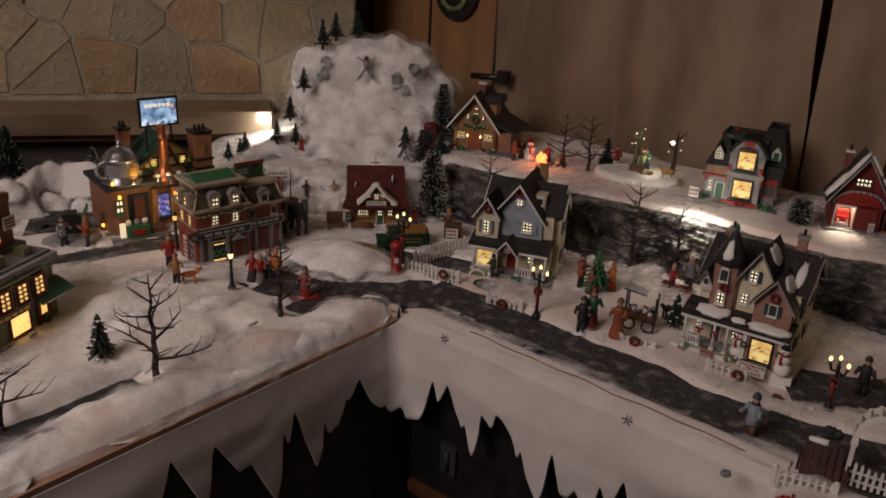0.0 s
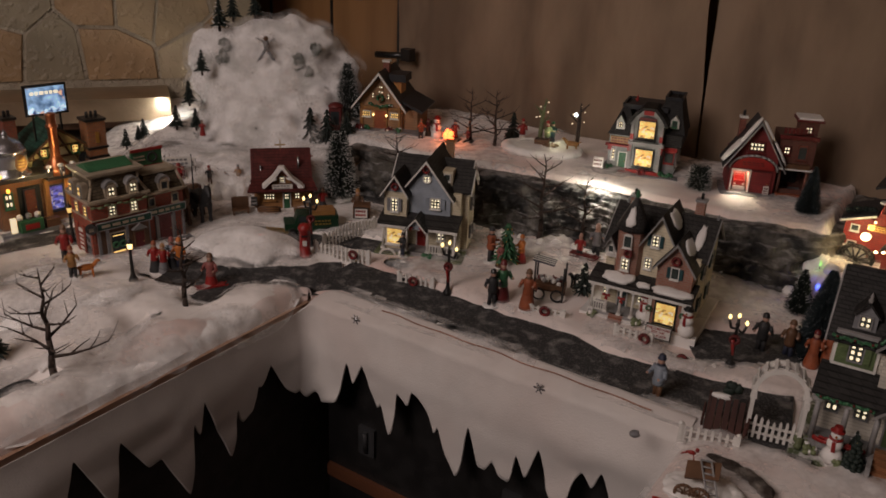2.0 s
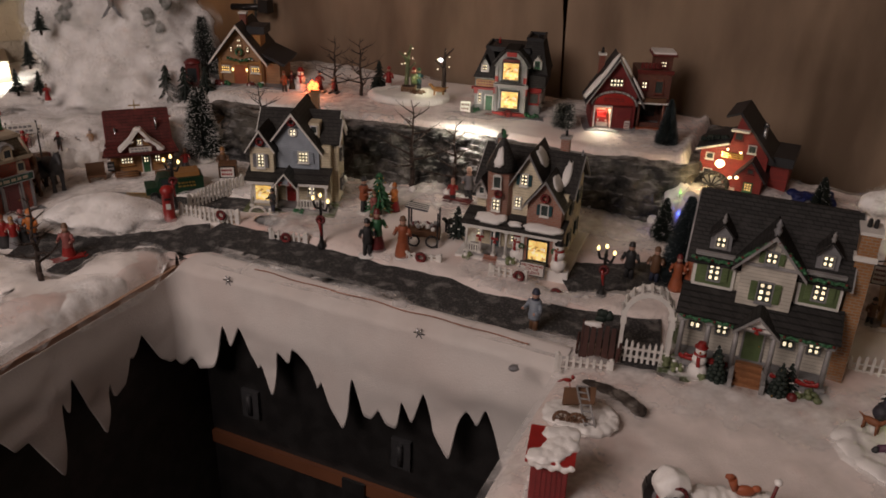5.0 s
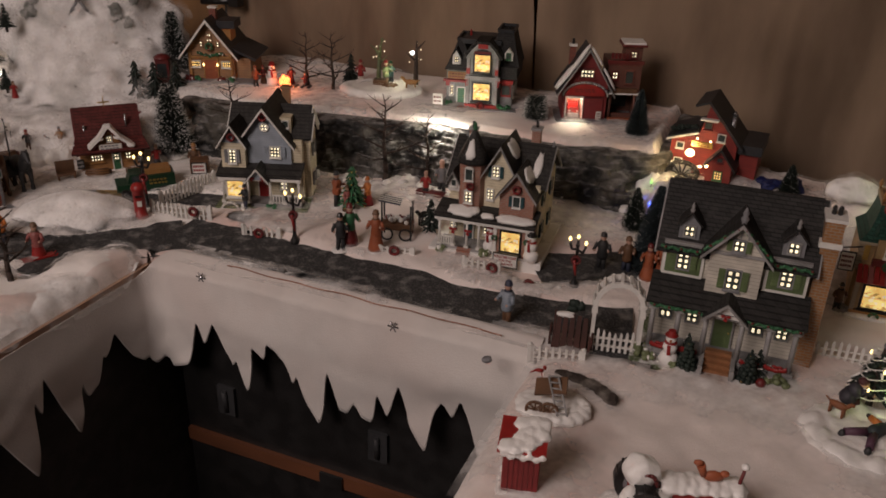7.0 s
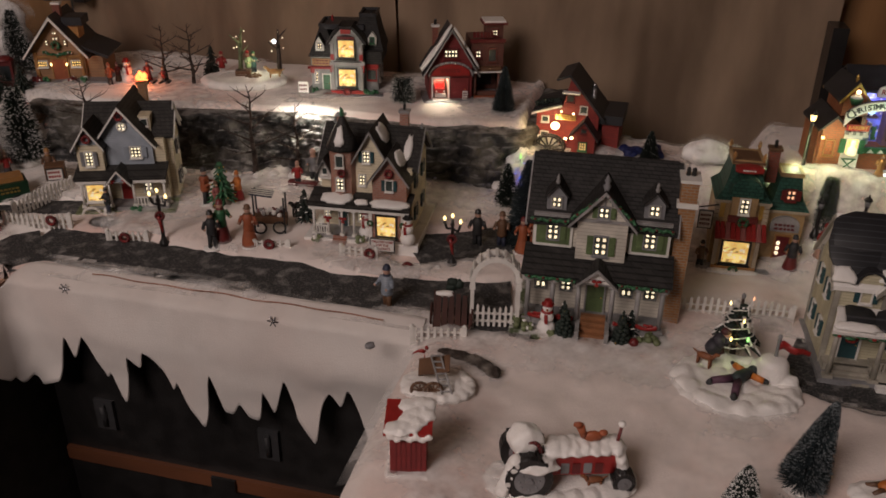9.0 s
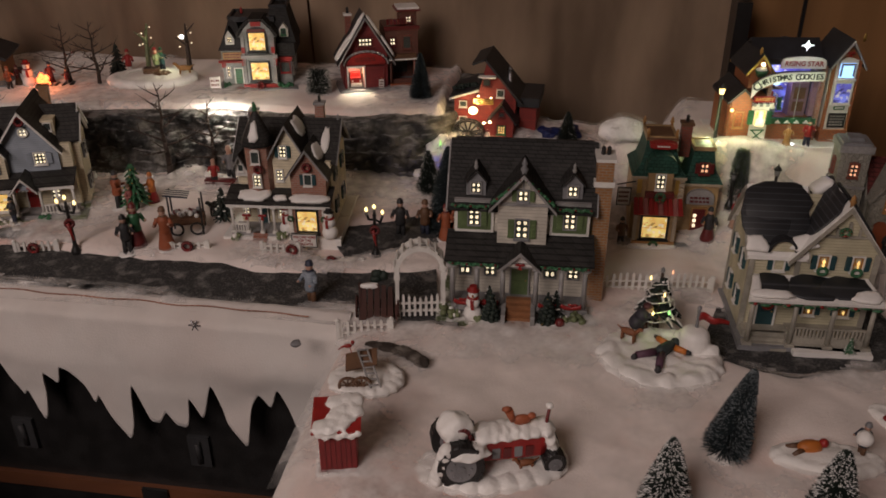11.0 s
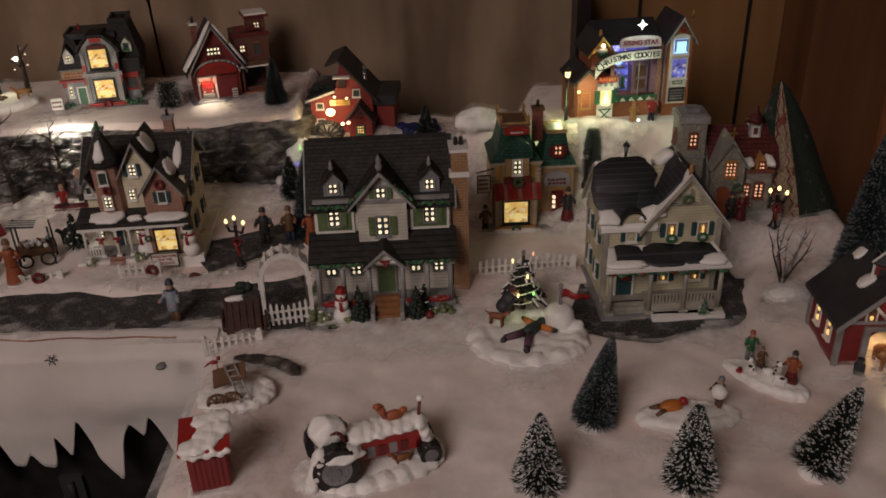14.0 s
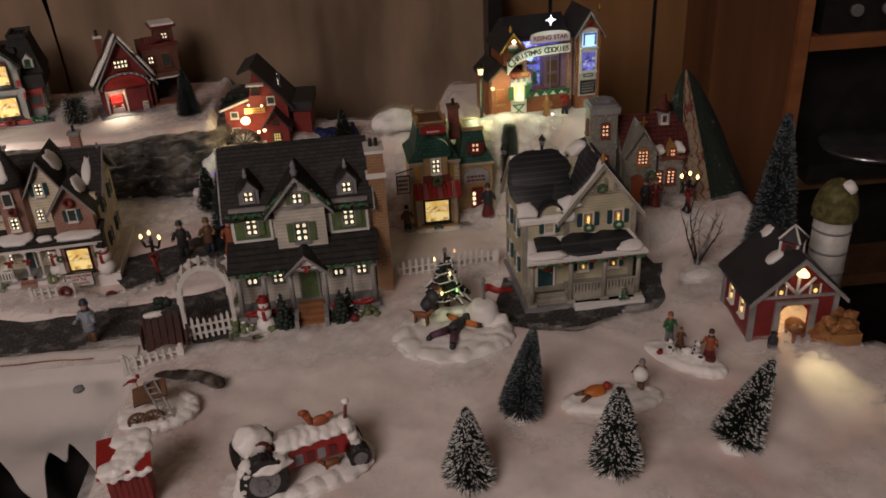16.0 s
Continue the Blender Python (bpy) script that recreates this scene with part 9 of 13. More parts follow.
def diner():
    m, W = front((-0.516, 0.738), (-0.465, 0.890))
    h = thing("green_cafe", "moss green ceramic cafe with red door", "cafe", m)
    W = 0.160
    plinth(h, -0.006, W + 0.010, -0.012, 0.09, 0.004, BROWN)
    boxes(h, "wall", MOSS, (0.0, W, 0.0, 0.085, 0.0, 0.082), (0.0, W, 0.030, 0.085, 0.082, 0.090))
    boxes(h, "cornice", GREYTRIM, (-0.004, W + 0.004, -0.006, 0.02, 0.074, 0.082))
    bm = bmesh.new()
    bm_prism(bm, [(0.10 + 0.050 * math.cos(k * math.pi / 10 + math.pi), 0.0 + 0.012 * math.sin(k * math.pi / 10 + math.pi)) for k in range(11)], 0.044, 0.074, "z")
    part("bow_front", bm, MOSS, h)
    for k in (0.076, 0.100, 0.124):
        boxes(h, "window_post", BROWN, (k - 0.011, k - 0.009, -0.014, -0.004, 0.048, 0.072), (k + 0.009, k + 0.011, -0.014, -0.004, 0.048, 0.072))
        window(h, k, 0.060, 0.013, 0.020, -0.0135, cols=2, rows=4, lit=LITYEL, frame=DARKRED, back=OCHRE)
    boxes(h, "sign_band", BROWN, (0.060, 0.118, -0.010, 0.0, 0.036, 0.044))
    bars(h, 0.088, -0.0102, 0.040, 0.05, 0.006, GOLD, 1)
    window(h, 0.104, 0.021, 0.026, 0.024, -0.0005, cols=4, rows=4, lit=LITYEL, frame=DARKRED, back=LITYEL)
    door(h, 0.138, 0.004, 0.016, 0.030, -0.0005, RED, frame=DARKRED)
    boxes(h, "door_window", LITYEL, (0.134, 0.142, -0.0026, -0.0018, 0.018, 0.030))
    wreath(h, 0.138, -0.003, 0.012, 0.004)
    bm = bmesh.new()
    bm_slab(bm, ((0.116, -0.022, 0.040), (0.164, -0.022, 0.040), (0.164, 0.0, 0.050), (0.116, 0.0, 0.050)), 0.003)
    bm_slab(bm, ((0.164, -0.022, 0.040), (0.176, 0.02, 0.040), (0.164, 0.03, 0.050), (0.164, 0.0, 0.050)), 0.003)
    part("awning", bm, GREEN, h)
    bars(h, 0.138, -0.0225, 0.0405, 0.03, 0.003, ROOFSNOW, 1)
    sign_board(h, 0.106, -0.012, 0.005, 0.010, 0.014, WHITE, GREY, 3)
    # roof terrace with a second storey behind
    boxes(h, "terrace", GREY, (0.0, W, 0.0, 0.085, 0.0825, 0.085))
    boxes(h, "roof_box", MOSS, (0.088, 0.104, 0.006, 0.020, 0.085, 0.097), (0.130, 0.142, 0.006, 0.02, 0.085, 0.094))
    boxes(h, "upper_wall", BRICK, (0.0, 0.150, 0.036, 0.085, 0.085, 0.140))
    bm = bmesh.new()
    bm_prism(bm, ((0.04, 0.140), (0.150, 0.140), (0.150, 0.148), (0.136, 0.150), (0.120, 0.160), (0.07, 0.160), (0.052, 0.150), (0.04, 0.148)), 0.034, 0.040)
    part("parapet", bm, BRICK, h)
    bars(h, 0.095, 0.0335, 0.151, 0.04, 0.010, GOLD, 1)
    sign_board(h, 0.110, 0.0355, 0.138, 0.050, 0.006, WHITE, GREY, 1)
    boxes(h, "upper_window", LITYEL, (0.096, 0.130, 0.0345, 0.0358, 0.098, 0.112))
    boxes(h, "upper_frame", RED, (0.094, 0.132, 0.0335, 0.0362, 0.112, 0.115), (0.094, 0.132, 0.0335, 0.0362, 0.095, 0.098))
    sign_board(h, 0.140, 0.030, 0.118, 0.016, 0.014, WHITE, RED, 3)
    boxes(h, "upper_roof", GREY, (0.0, 0.152, 0.040, 0.087, 0.140, 0.143))


cabin()
gift_shop()
fire_house()
chalet()
hotel()
brewery()
diner()

# ---- trees ----
def on_snow(x, y, turn=0, sink=0.001, lean=(0, 0)):
    z = ground_z(x, y) - sink
    return spot(x, y, z, turn) @ pose(0, 0, 0, lean[0], lean[1])


def brush_tree(name, label, x, y, h, r, seed, needle=NEEDLE, frost=0.5, turn=0, lean=(0, 0), z=None, count=5200, base=True, blunt=0.12, group="bottle-brush trees"):
    """A twisted-wire brush tree: thousands of stiff bristles with frosted ends."""
    rng = random.Random(seed)
    m = on_snow(x, y, turn, 0.001, lean) if z is None else spot(x, y, z, turn) @ pose(0, 0, 0, lean[0], lean[1])
    t = thing(name, label, "tree", m, group)
    low = 0.10 * h if base else 0.03 * h
    for k, (mat, share) in enumerate(((needle, 1.0 - 0.40 * frost), (FROST if needle is NEEDLE else DIMFROST, 0.19 * frost))):
        verts, faces = [], []
        for i in range(int(2 * count * share)):
            u = rng.random() ** 1.15
            zc = low + (h - low) * u
            rr = r * ((1 - u) ** 0.8 * (1 - blunt) + blunt) * rng.uniform(0.86, 1.06)
            a = rng.uniform(0, 6.28319)
            d = Vector((math.cos(a), math.sin(a), rng.uniform(-0.15, 0.55))).normalized()
            s = Vector((-math.sin(a), math.cos(a), 0))
            start = 0.05 if k == 0 else 0.86
            w = h * (0.0062 if k == 0 else 0.0082) * (0.085 / h) ** 0.5
            p0, p1 = Vector((0, 0, zc)) + d * rr * start, Vector((0, 0, zc)) + d * rr * (1.0 if k == 0 else rng.uniform(0.98, 1.05))
            up = d.cross(s) * w
            n = len(verts)
            verts += [p0 + s * w, p0 - s * w * 0.5 + up, p0 - s * w * 0.5 - up, p1 + s * w * 0.35, p1 - s * w * 0.3]
            faces += [(n, n + 1, n + 3), (n + 1, n + 4, n + 3), (n + 1, n + 2, n + 4), (n + 2, n, n + 3), (n + 2, n + 3, n + 4)]
        me = bpy.data.meshes.new("bristles")
        me.from_pydata([v * S for v in verts], [], faces)
        me.materials.append(mat)
        ob = new("crown" if k == 0 else "frost", me)
        ob.parent = t
        tagged(ob, "", "", "", "stuff")
    bm = bmesh.new()
    bm_tube(bm, (0, 0, 0), (0, 0, h * 0.97), h * 0.02, h * 0.008, 6)
    part("trunk", bm, BARK, t)
    if base:
        bm = bmesh.new()
        bm_blob(bm, (0, 0, 0.001), (r * 0.55, r * 0.55, h * 0.075), 0, 2, 0.25, seed)
        part("snow_foot", bm, ROOFSNOW, t)
    return t


def bare_tree(x, y, h, seed, z=None, turn=0, label="bare brown toy tree standing in the snow", spread=0.85, trunk=0.034):
    """Tapered trunk with forked, upward-bent limbs."""
    rng = random.Random(seed)
    m = on_snow(x, y, turn) if z is None else spot(x, y, z, turn)
    t = thing("bare_tree", label, "tree", m, "bare trees")
    bm = bmesh.new()
    pts = [Vector((0, 0, -0.004))]
    for k in range(1, 9):
        pts.append(Vector((rng.uniform(-1, 1) * h * 0.018, rng.uniform(-1, 1) * h * 0.018, h * k / 8)))
    for k in range(8):
        bm_tube(bm, pts[k], pts[k + 1], h * trunk * (1 - k / 9), h * trunk * (1 - (k + 1) / 9), 7)
    part("trunk", bm, BARK, t)
    for i in range(13):
        u = 0.22 + 0.70 * i / 12
        k = min(7, int(u * 8))
        start = pts[k].lerp(pts[k + 1], u * 8 - k)
        a = i * 2.4 + rng.uniform(-0.3, 0.3)
        length = h * spread * (0.52 * (1 - u) + 0.14)
        bm = bmesh.new()

        def limb(p, a, tilt, length, r, depth):
            n = 3
            for q in range(n):
                d = Vector((math.cos(a) * math.cos(tilt), math.sin(a) * math.cos(tilt), math.sin(tilt)))
                e = p + d * length / n
                bm_tube(bm, p, e, r, r * 0.72, 5)
                r *= 0.72
                p = e
                tilt += 0.05
                a += rng.uniform(-0.25, 0.25)
                if depth and q < 3:
                    limb(p, a + rng.choice((-0.8, 0.8)), tilt + 0.15, length * 0.42, r * 0.8, depth - 1)
        limb(start, a, 0.12 + 0.35 * u, length, h * trunk * 0.52 * (1.1 - u * 0.6), 1)
        part("limb", bm, BARK, t)
    return t


def resin_pine(name, label, x, y, h, seed, z=None, snow=True, mat=NEEDLE, baubles=False, group="small pines", lean=(0, 0)):
    rng = random.Random(seed)
    m = on_snow(x, y, rng.uniform(0, 360), 0.001, lean) if z is None else spot(x, y, z, 0)
    t = thing(name, label, "tree", m, group)
    bm = bmesh.new()
    bm_tube(bm, (0, 0, -0.002), (0, 0, h * 0.95), h * 0.05, h * 0.01, 6)
    part("trunk", bm, BARK, t)
    bm, sn, bb = bmesh.new(), bmesh.new(), bmesh.new()
    for k in range(7):
        u = k / 7
        zc, rr = h * (0.16 + 0.80 * u), h * 0.27 * (1 - u) + h * 0.035
        n = max(4, int(9 * (1 - u)) + 3)
        for i in range(n):
            a = 6.28319 * i / n + k + rng.uniform(-0.2, 0.2)
            q = rr * rng.uniform(0.8, 1.15)
            tip = Vector((math.cos(a) * q, math.sin(a) * q, zc - h * 0.05 + rng.uniform(-0.01, 0.02) * h))
            bm_tube(bm, (0, 0, zc + h * 0.07), tip, h * 0.055 * (1.1 - 0.6 * u), h * 0.014, 5)
            if snow and rng.random() < 0.4:
                bm_blob(sn, tip * 0.85 + Vector((0, 0, zc * 0.15 + h * 0.022)), (h * rng.uniform(0.03, 0.07), h * rng.uniform(0.03, 0.06), h * 0.014), 0, 1, 0.6, i)
            if baubles and rng.random() < (0.45 if baubles is GOLD else 0.16):
                bm_blob(bb, tip + Vector((0, 0, h * 0.015)), h * 0.018, 0, 1)
    part("crown", bm, mat, t)
    if snow:
        part("snow", sn, ROOFSNOW, t)
    if baubles:
        part("lights", bb, baubles, t)
    return t


def snowy_lit_tree(x, y, h):
    """Drooping tree with snow on the boughs, white cord and a few coloured bulbs."""
    rng = random.Random(4)
    t = thing("decorated_tree", "snowy drooping tree with a cord of lit bulbs", "tree", spot(x, y, ground_z(x, y) + 0.002, 0), "small pines")
    bm = bmesh.new()
    bm_tube(bm, (0, 0, -0.002), (0, 0, h * 0.97), h * 0.05, h * 0.02, 6)
    part("trunk", bm, BARK, t)
    bm, sn = bmesh.new(), bmesh.new()
    for k in range(6):
        u = k / 6
        zc, rr = h * (0.22 + 0.70 * u), h * (0.30 * (1 - u) + 0.07)
        for i in range(max(5, int(11 * (1 - u)))):
            a = rng.uniform(0, 6.28319)
            q = rr * rng.uniform(0.7, 1.15)
            root, mid = Vector((0, 0, zc + h * 0.05)), Vector((math.cos(a) * q * 0.6, math.sin(a) * q * 0.6, zc + h * 0.02))
            tip = Vector((math.cos(a) * q, math.sin(a) * q, zc - h * rng.uniform(0.06, 0.13)))
            bm_tube(bm, root, mid, h * 0.030, h * 0.040, 6)
            bm_tube(bm, mid, tip, h * 0.042, h * 0.012, 6)
            if rng.random() < 0.8:
                up = Vector((math.cos(a) * h * 0.014, math.sin(a) * h * 0.014, h * 0.034))
                bm_tube(sn, mid + up, tip + up * 0.75, h * 0.026, h * 0.012, 6)
    part("crown", bm, NEEDLE, t)
    part("snow", sn, ROOFSNOW, t)
    bm = bmesh.new()
    pts = [Vector((math.cos(k * 0.42) * h * (0.33 - 0.0031 * k), math.sin(k * 0.42) * h * (0.33 - 0.0031 * k), h * (0.20 + 0.0088 * k) + 0.001 * math.sin(k * 1.3))) for k in range(80)]
    for p0, p1 in zip(pts, pts[1:]):
        bm_tube(bm, p0, p1, 0.0006, 0.0006, 5)
    part("cord", bm, WHITE, t, "white light cord")
    bm = bmesh.new()
    bm_blob(bm, (0, 0, h * 1.0), (0.0022, 0.0022, 0.0034), 0, 1)
    part("tree_top", bm, GREY, t)
    for px, py, z, c in ((-0.010, -0.004, 0.90, "a"), (0.009, 0.001, 0.97, "r"), (0.003, -0.010, 0.68, "a"), (-0.006, -0.017, 0.42, "a"), (0.008, -0.016, 0.44, "g")):
        bm = bmesh.new()
        q = math.radians(-42)
        bm_lathe(bm, ((0.0004, 0.0022), (0.0009, 0.0), (0.0010, -0.0011), (0.0005, -0.0020)), (px * math.cos(q) - py * math.sin(q), px * math.sin(q) + py * math.cos(q), z * h), 8)
        part("bulb", bm, {"a": BULB, "r": LITRED, "g": GREENBULB}[c], t, {"a": "amber bulb", "r": "red bulb", "g": "green bulb"}[c])


GREENBULB = glow("green bulb", (0.35, 1.0, 0.25), 1.6)
# four frosted brush trees in the foreground
FROSTGREEN = paint("grey-green bristle", (0.10, 0.13, 0.075), 0.7, 0.3)
brush_tree("brush_tree", "dark brush tree with thick white frosted tips", 0.328, 0.294, 0.066, 0.020, 1, frost=1.0, lean=(0, 0), count=3400)
brush_tree("brush_tree", "slender blue-grey brush tree leaning on its snowy foot", 0.404, 0.308, 0.078, 0.0185, 2, BLUENEEDLE, 0.9, lean=(4, 8), count=3800)
brush_tree("brush_tree", "black-green brush tree with frosted tips and white top", 0.399, 0.220, 0.070, 0.020, 3, frost=0.8, count=3600, blunt=0.16)
brush_tree("brush_tree", "black-green brush tree leaning over in the snow", 0.474, 0.169, 0.072, 0.0205, 4, frost=0.7, lean=(8, 22), count=3600)
brush_tree("brush_tree", "grey-green frosted brush tree below the cookie shop", 0.727, 0.566, 0.064, 0.015, 9, FROSTGREEN, 0.9, z=ground_z(0.714, 0.563), count=3600, base=False, blunt=0.5)
brush_tree("brush_tree", "tall dark conifer beside the barn", 0.768, 0.266, 0.150, 0.028, 5, BLUENEEDLE, 0.9, count=5200, base=False)
brush_tree("brush_tree", "dark conifer dotted with white snow tufts", -0.036, 1.247, 0.104, 0.033, 6, frost=0.9, count=3000, blunt=0.3)
brush_tree("brush_tree", "frosted dark conifer beside the log cabin", -0.016, 1.440, 0.098, 0.028, 7, frost=0.8, z=0.078, count=2600, blunt=0.25)
brush_tree("brush_tree", "dark conifer behind the grey-roofed house", 0.455, 0.745, 0.105, 0.030, 8, BLUENEEDLE, 0.25, count=3000, base=False)
brush_tree("brush_tree", "small dark conifer beside a larger one", 0.485, 0.835, 0.055, 0.018, 9, NEEDLE, 0.3, count=1600, base=False)
brush_tree("brush_tree", "blue-grey conifer beside the fire house", 0.553, 0.960, 0.068, 0.018, 10, BLUENEEDLE, 0.3, z=0.076, count=2200)
brush_tree("brush_tree", "green brush tree beside the mill", 0.655, 0.775, 0.046, 0.016, 12, NEEDLE, 0.1, count=1600, base=False)
t = brush_tree("round_bush", "round dark bush covered in white tufts", 0.452, 1.066, 0.032, 0.020, 11, frost=1.0, z=0.078, count=1400, blunt=0.8)
brush_tree("brush_tree", "dark pine at the edge of the cotton snow", -0.690, 1.300, 0.090, 0.028, 13, frost=0.3, count=1800, base=False)

bare_tree(-0.318, 0.753, 0.116, 1)
bare_tree(-0.430, 0.668, 0.100, 2, turn=90)
bare_tree(-0.216, 0.888, 0.098, 3, turn=40, spread=0.6)
bare_tree(0.232, 1.070, 0.125, 4, turn=70, label="bare brown toy tree against the dark rocks")
bare_tree(0.287, 1.050, 0.098, 5, turn=200, label="bare brown toy tree against the dark rocks")
bare_tree(0.172, 1.300, 0.088, 6, 0.078, label="bare brown toy tree in front of the curtain", spread=0.9)
bare_tree(0.205, 1.270, 0.094, 7, 0.078, 50, label="bare brown toy tree in front of the curtain", spread=0.9)
bare_tree(0.045, 1.195, 0.070, 8, 0.060, 20, label="bare brown toy tree behind the blue house", spread=1.0)

# a twiggy shrub of several stems
shrub = thing("twig_shrub", "leafless shrub of snowy upright twigs", "shrub", on_snow(0.700, 0.310))
rng = random.Random(4)
for i in range(7):
    bm = bmesh.new()
    a, p, d = i * 0.9, Vector((0, 0, 0)), Vector((math.cos(i * 0.9) * 0.35, math.sin(i * 0.9) * 0.35, 1)).normalized()
    r = 0.0016
    for k in range(6):
        e = p + d * 0.0115
        bm_tube(bm, p, e, r, r * 0.8, 5)
        if k > 1:
            bm_tube(bm, e, e + Vector((rng.uniform(-1, 1), rng.uniform(-1, 1), 1)).normalized() * 0.012, r * 0.6, r * 0.2, 4)
        p, r = e, r * 0.8
        d = (d + Vector((rng.uniform(-0.3, 0.3), rng.uniform(-0.3, 0.3), 0.25))).normalized()
    part("stem", bm, BARK if i % 2 else GREYTRIM, shrub)

resin_pine("small_pine", "small dark pine with snow on its boughs", -0.386, 0.796, 0.054, 1)
resin_pine("small_pine", "snowy dark pine beside the turreted house", 0.240, 0.890, 0.046, 2)
resin_pine("decorated_tree", "green tree being decorated on a snowy base", 0.168, 0.989, 0.062, 3, None, False, GREEN, GOLD)
snowy_lit_tree(0.489, 0.456, 0.060)
for i, (x, y, z, h) in enumerate(((-0.098, 1.445, 0.055, 0.050), (-0.079, 1.384, 0.052, 0.068), (-0.052, 1.378, 0.052, 0.066), (-0.388, 1.464, 0.025, 0.036), (-0.365, 1.500, 0.03, 0.040),
                                  (-0.372, 1.49, 0.03, 0.03), (-0.222, 1.460, 0.225, 0.052), (-0.200, 1.465, 0.240, 0.048), (-0.165, 1.475, 0.244, 0.046), (-0.250, 1.425, 0.160, 0.042),
                                  (-0.272, 1.415, 0.112, 0.042), (-0.262, 1.400, 0.075, 0.038), (-0.295, 1.415, 0.072, 0.042), (-0.02, 1.36, 0.070, 0.05), (0.244, 1.312, 0.078, 0.052), (-0.575, 1.335, 0.05, 0.03))):
    resin_pine("small_pine", "small dark pine on the cotton mountain" if i < 13 else "small dark green pine", x, y, h, i + 10, z, i % 3 == 0)
resin_pine("potted_tree", "small green tree on the porch base", 0.381, 0.566, 0.030, 40, 0.006, True, NEEDLE)
resin_pine("potted_tree", "small green tree on the porch base", 0.427, 0.524, 0.030, 41, 0.006, True, NEEDLE)
resin_pine("potted_tree", "tiny white-tipped tree in front of the porch", 0.604, 0.336, 0.018, 42, 0.004, True, GREEN)

# cone-shaped tree sewn from patterned cloth
cone = thing("cloth_tree", "cone tree sewn from dark green and cream cloth", "ornament", spot(0.840, 0.378, 0.026, 0))
bm = bmesh.new()
n, tip = 72, Vector((-0.013, 0.024, 0.137))


def cone_radius(u):
    """Half width of the stuffed cone at a share of its height."""
    return 0.049 * (1 - u) ** 0.74 + 0.0012


rows = []
for k in range(21):
    u = k / 20
    ring_pts = []
    for i in range(n):
        a = 6.28319 * i / n
        r = cone_radius(u) * (1 + 0.085 * (abs(math.sin(4 * a - 0.4)) - 0.6) + 0.03 * math.sin(3 * a + 5 * u) + 0.015 * math.sin(11 * a + 9 * u))
        ring_pts.append(bm.verts.new((tip.x * u + r * math.cos(a), tip.y * u + r * math.sin(a), tip.z * u + 0.003 * math.sin(7 * a) * (1 - u))))
    rows.append(ring_pts)
for lo, hi in zip(rows, rows[1:]):
    for i in range(n):
        f = bm.faces.new((lo[i], lo[(i + 1) % n], hi[(i + 1) % n], hi[i]))
        f.smooth = True
        f.material_index = 1 if 37 <= i < 44 else 0
part("cloth", bm, [speckled("patterned green cloth", (0.010, 0.022, 0.015), (0.13, 0.11, 0.09), 95, 0.62, 0.70, 0.95),
                   speckled("cream cloth", (0.33, 0.25, 0.165), (0.20, 0.05, 0.04), 70, 0.58, 0.66, 0.9)], cone)
bm = bmesh.new()
for lo, hi in zip(range(0, 19), range(1, 20)):
    for side in (38, 42):
        u, w = lo / 20, hi / 20
        a0, a1 = 6.28319 * (side + (0.8 if lo % 2 else -0.3)) / n, 6.28319 * (side + (0.8 if hi % 2 else -0.3)) / n
        p = [Vector((tip.x * q + (cone_radius(q) * 1.045 + 0.0006) * math.cos(a), tip.y * q + (cone_radius(q) * 1.045 + 0.0006) * math.sin(a), tip.z * q)) for q, a in ((u, a0), (w, a1))]
        bm_tube(bm, p[0], p[1], 0.0006, 0.0006, 5)
part("stitching", bm, DARKRED, cone, "dark red zigzag stitches")


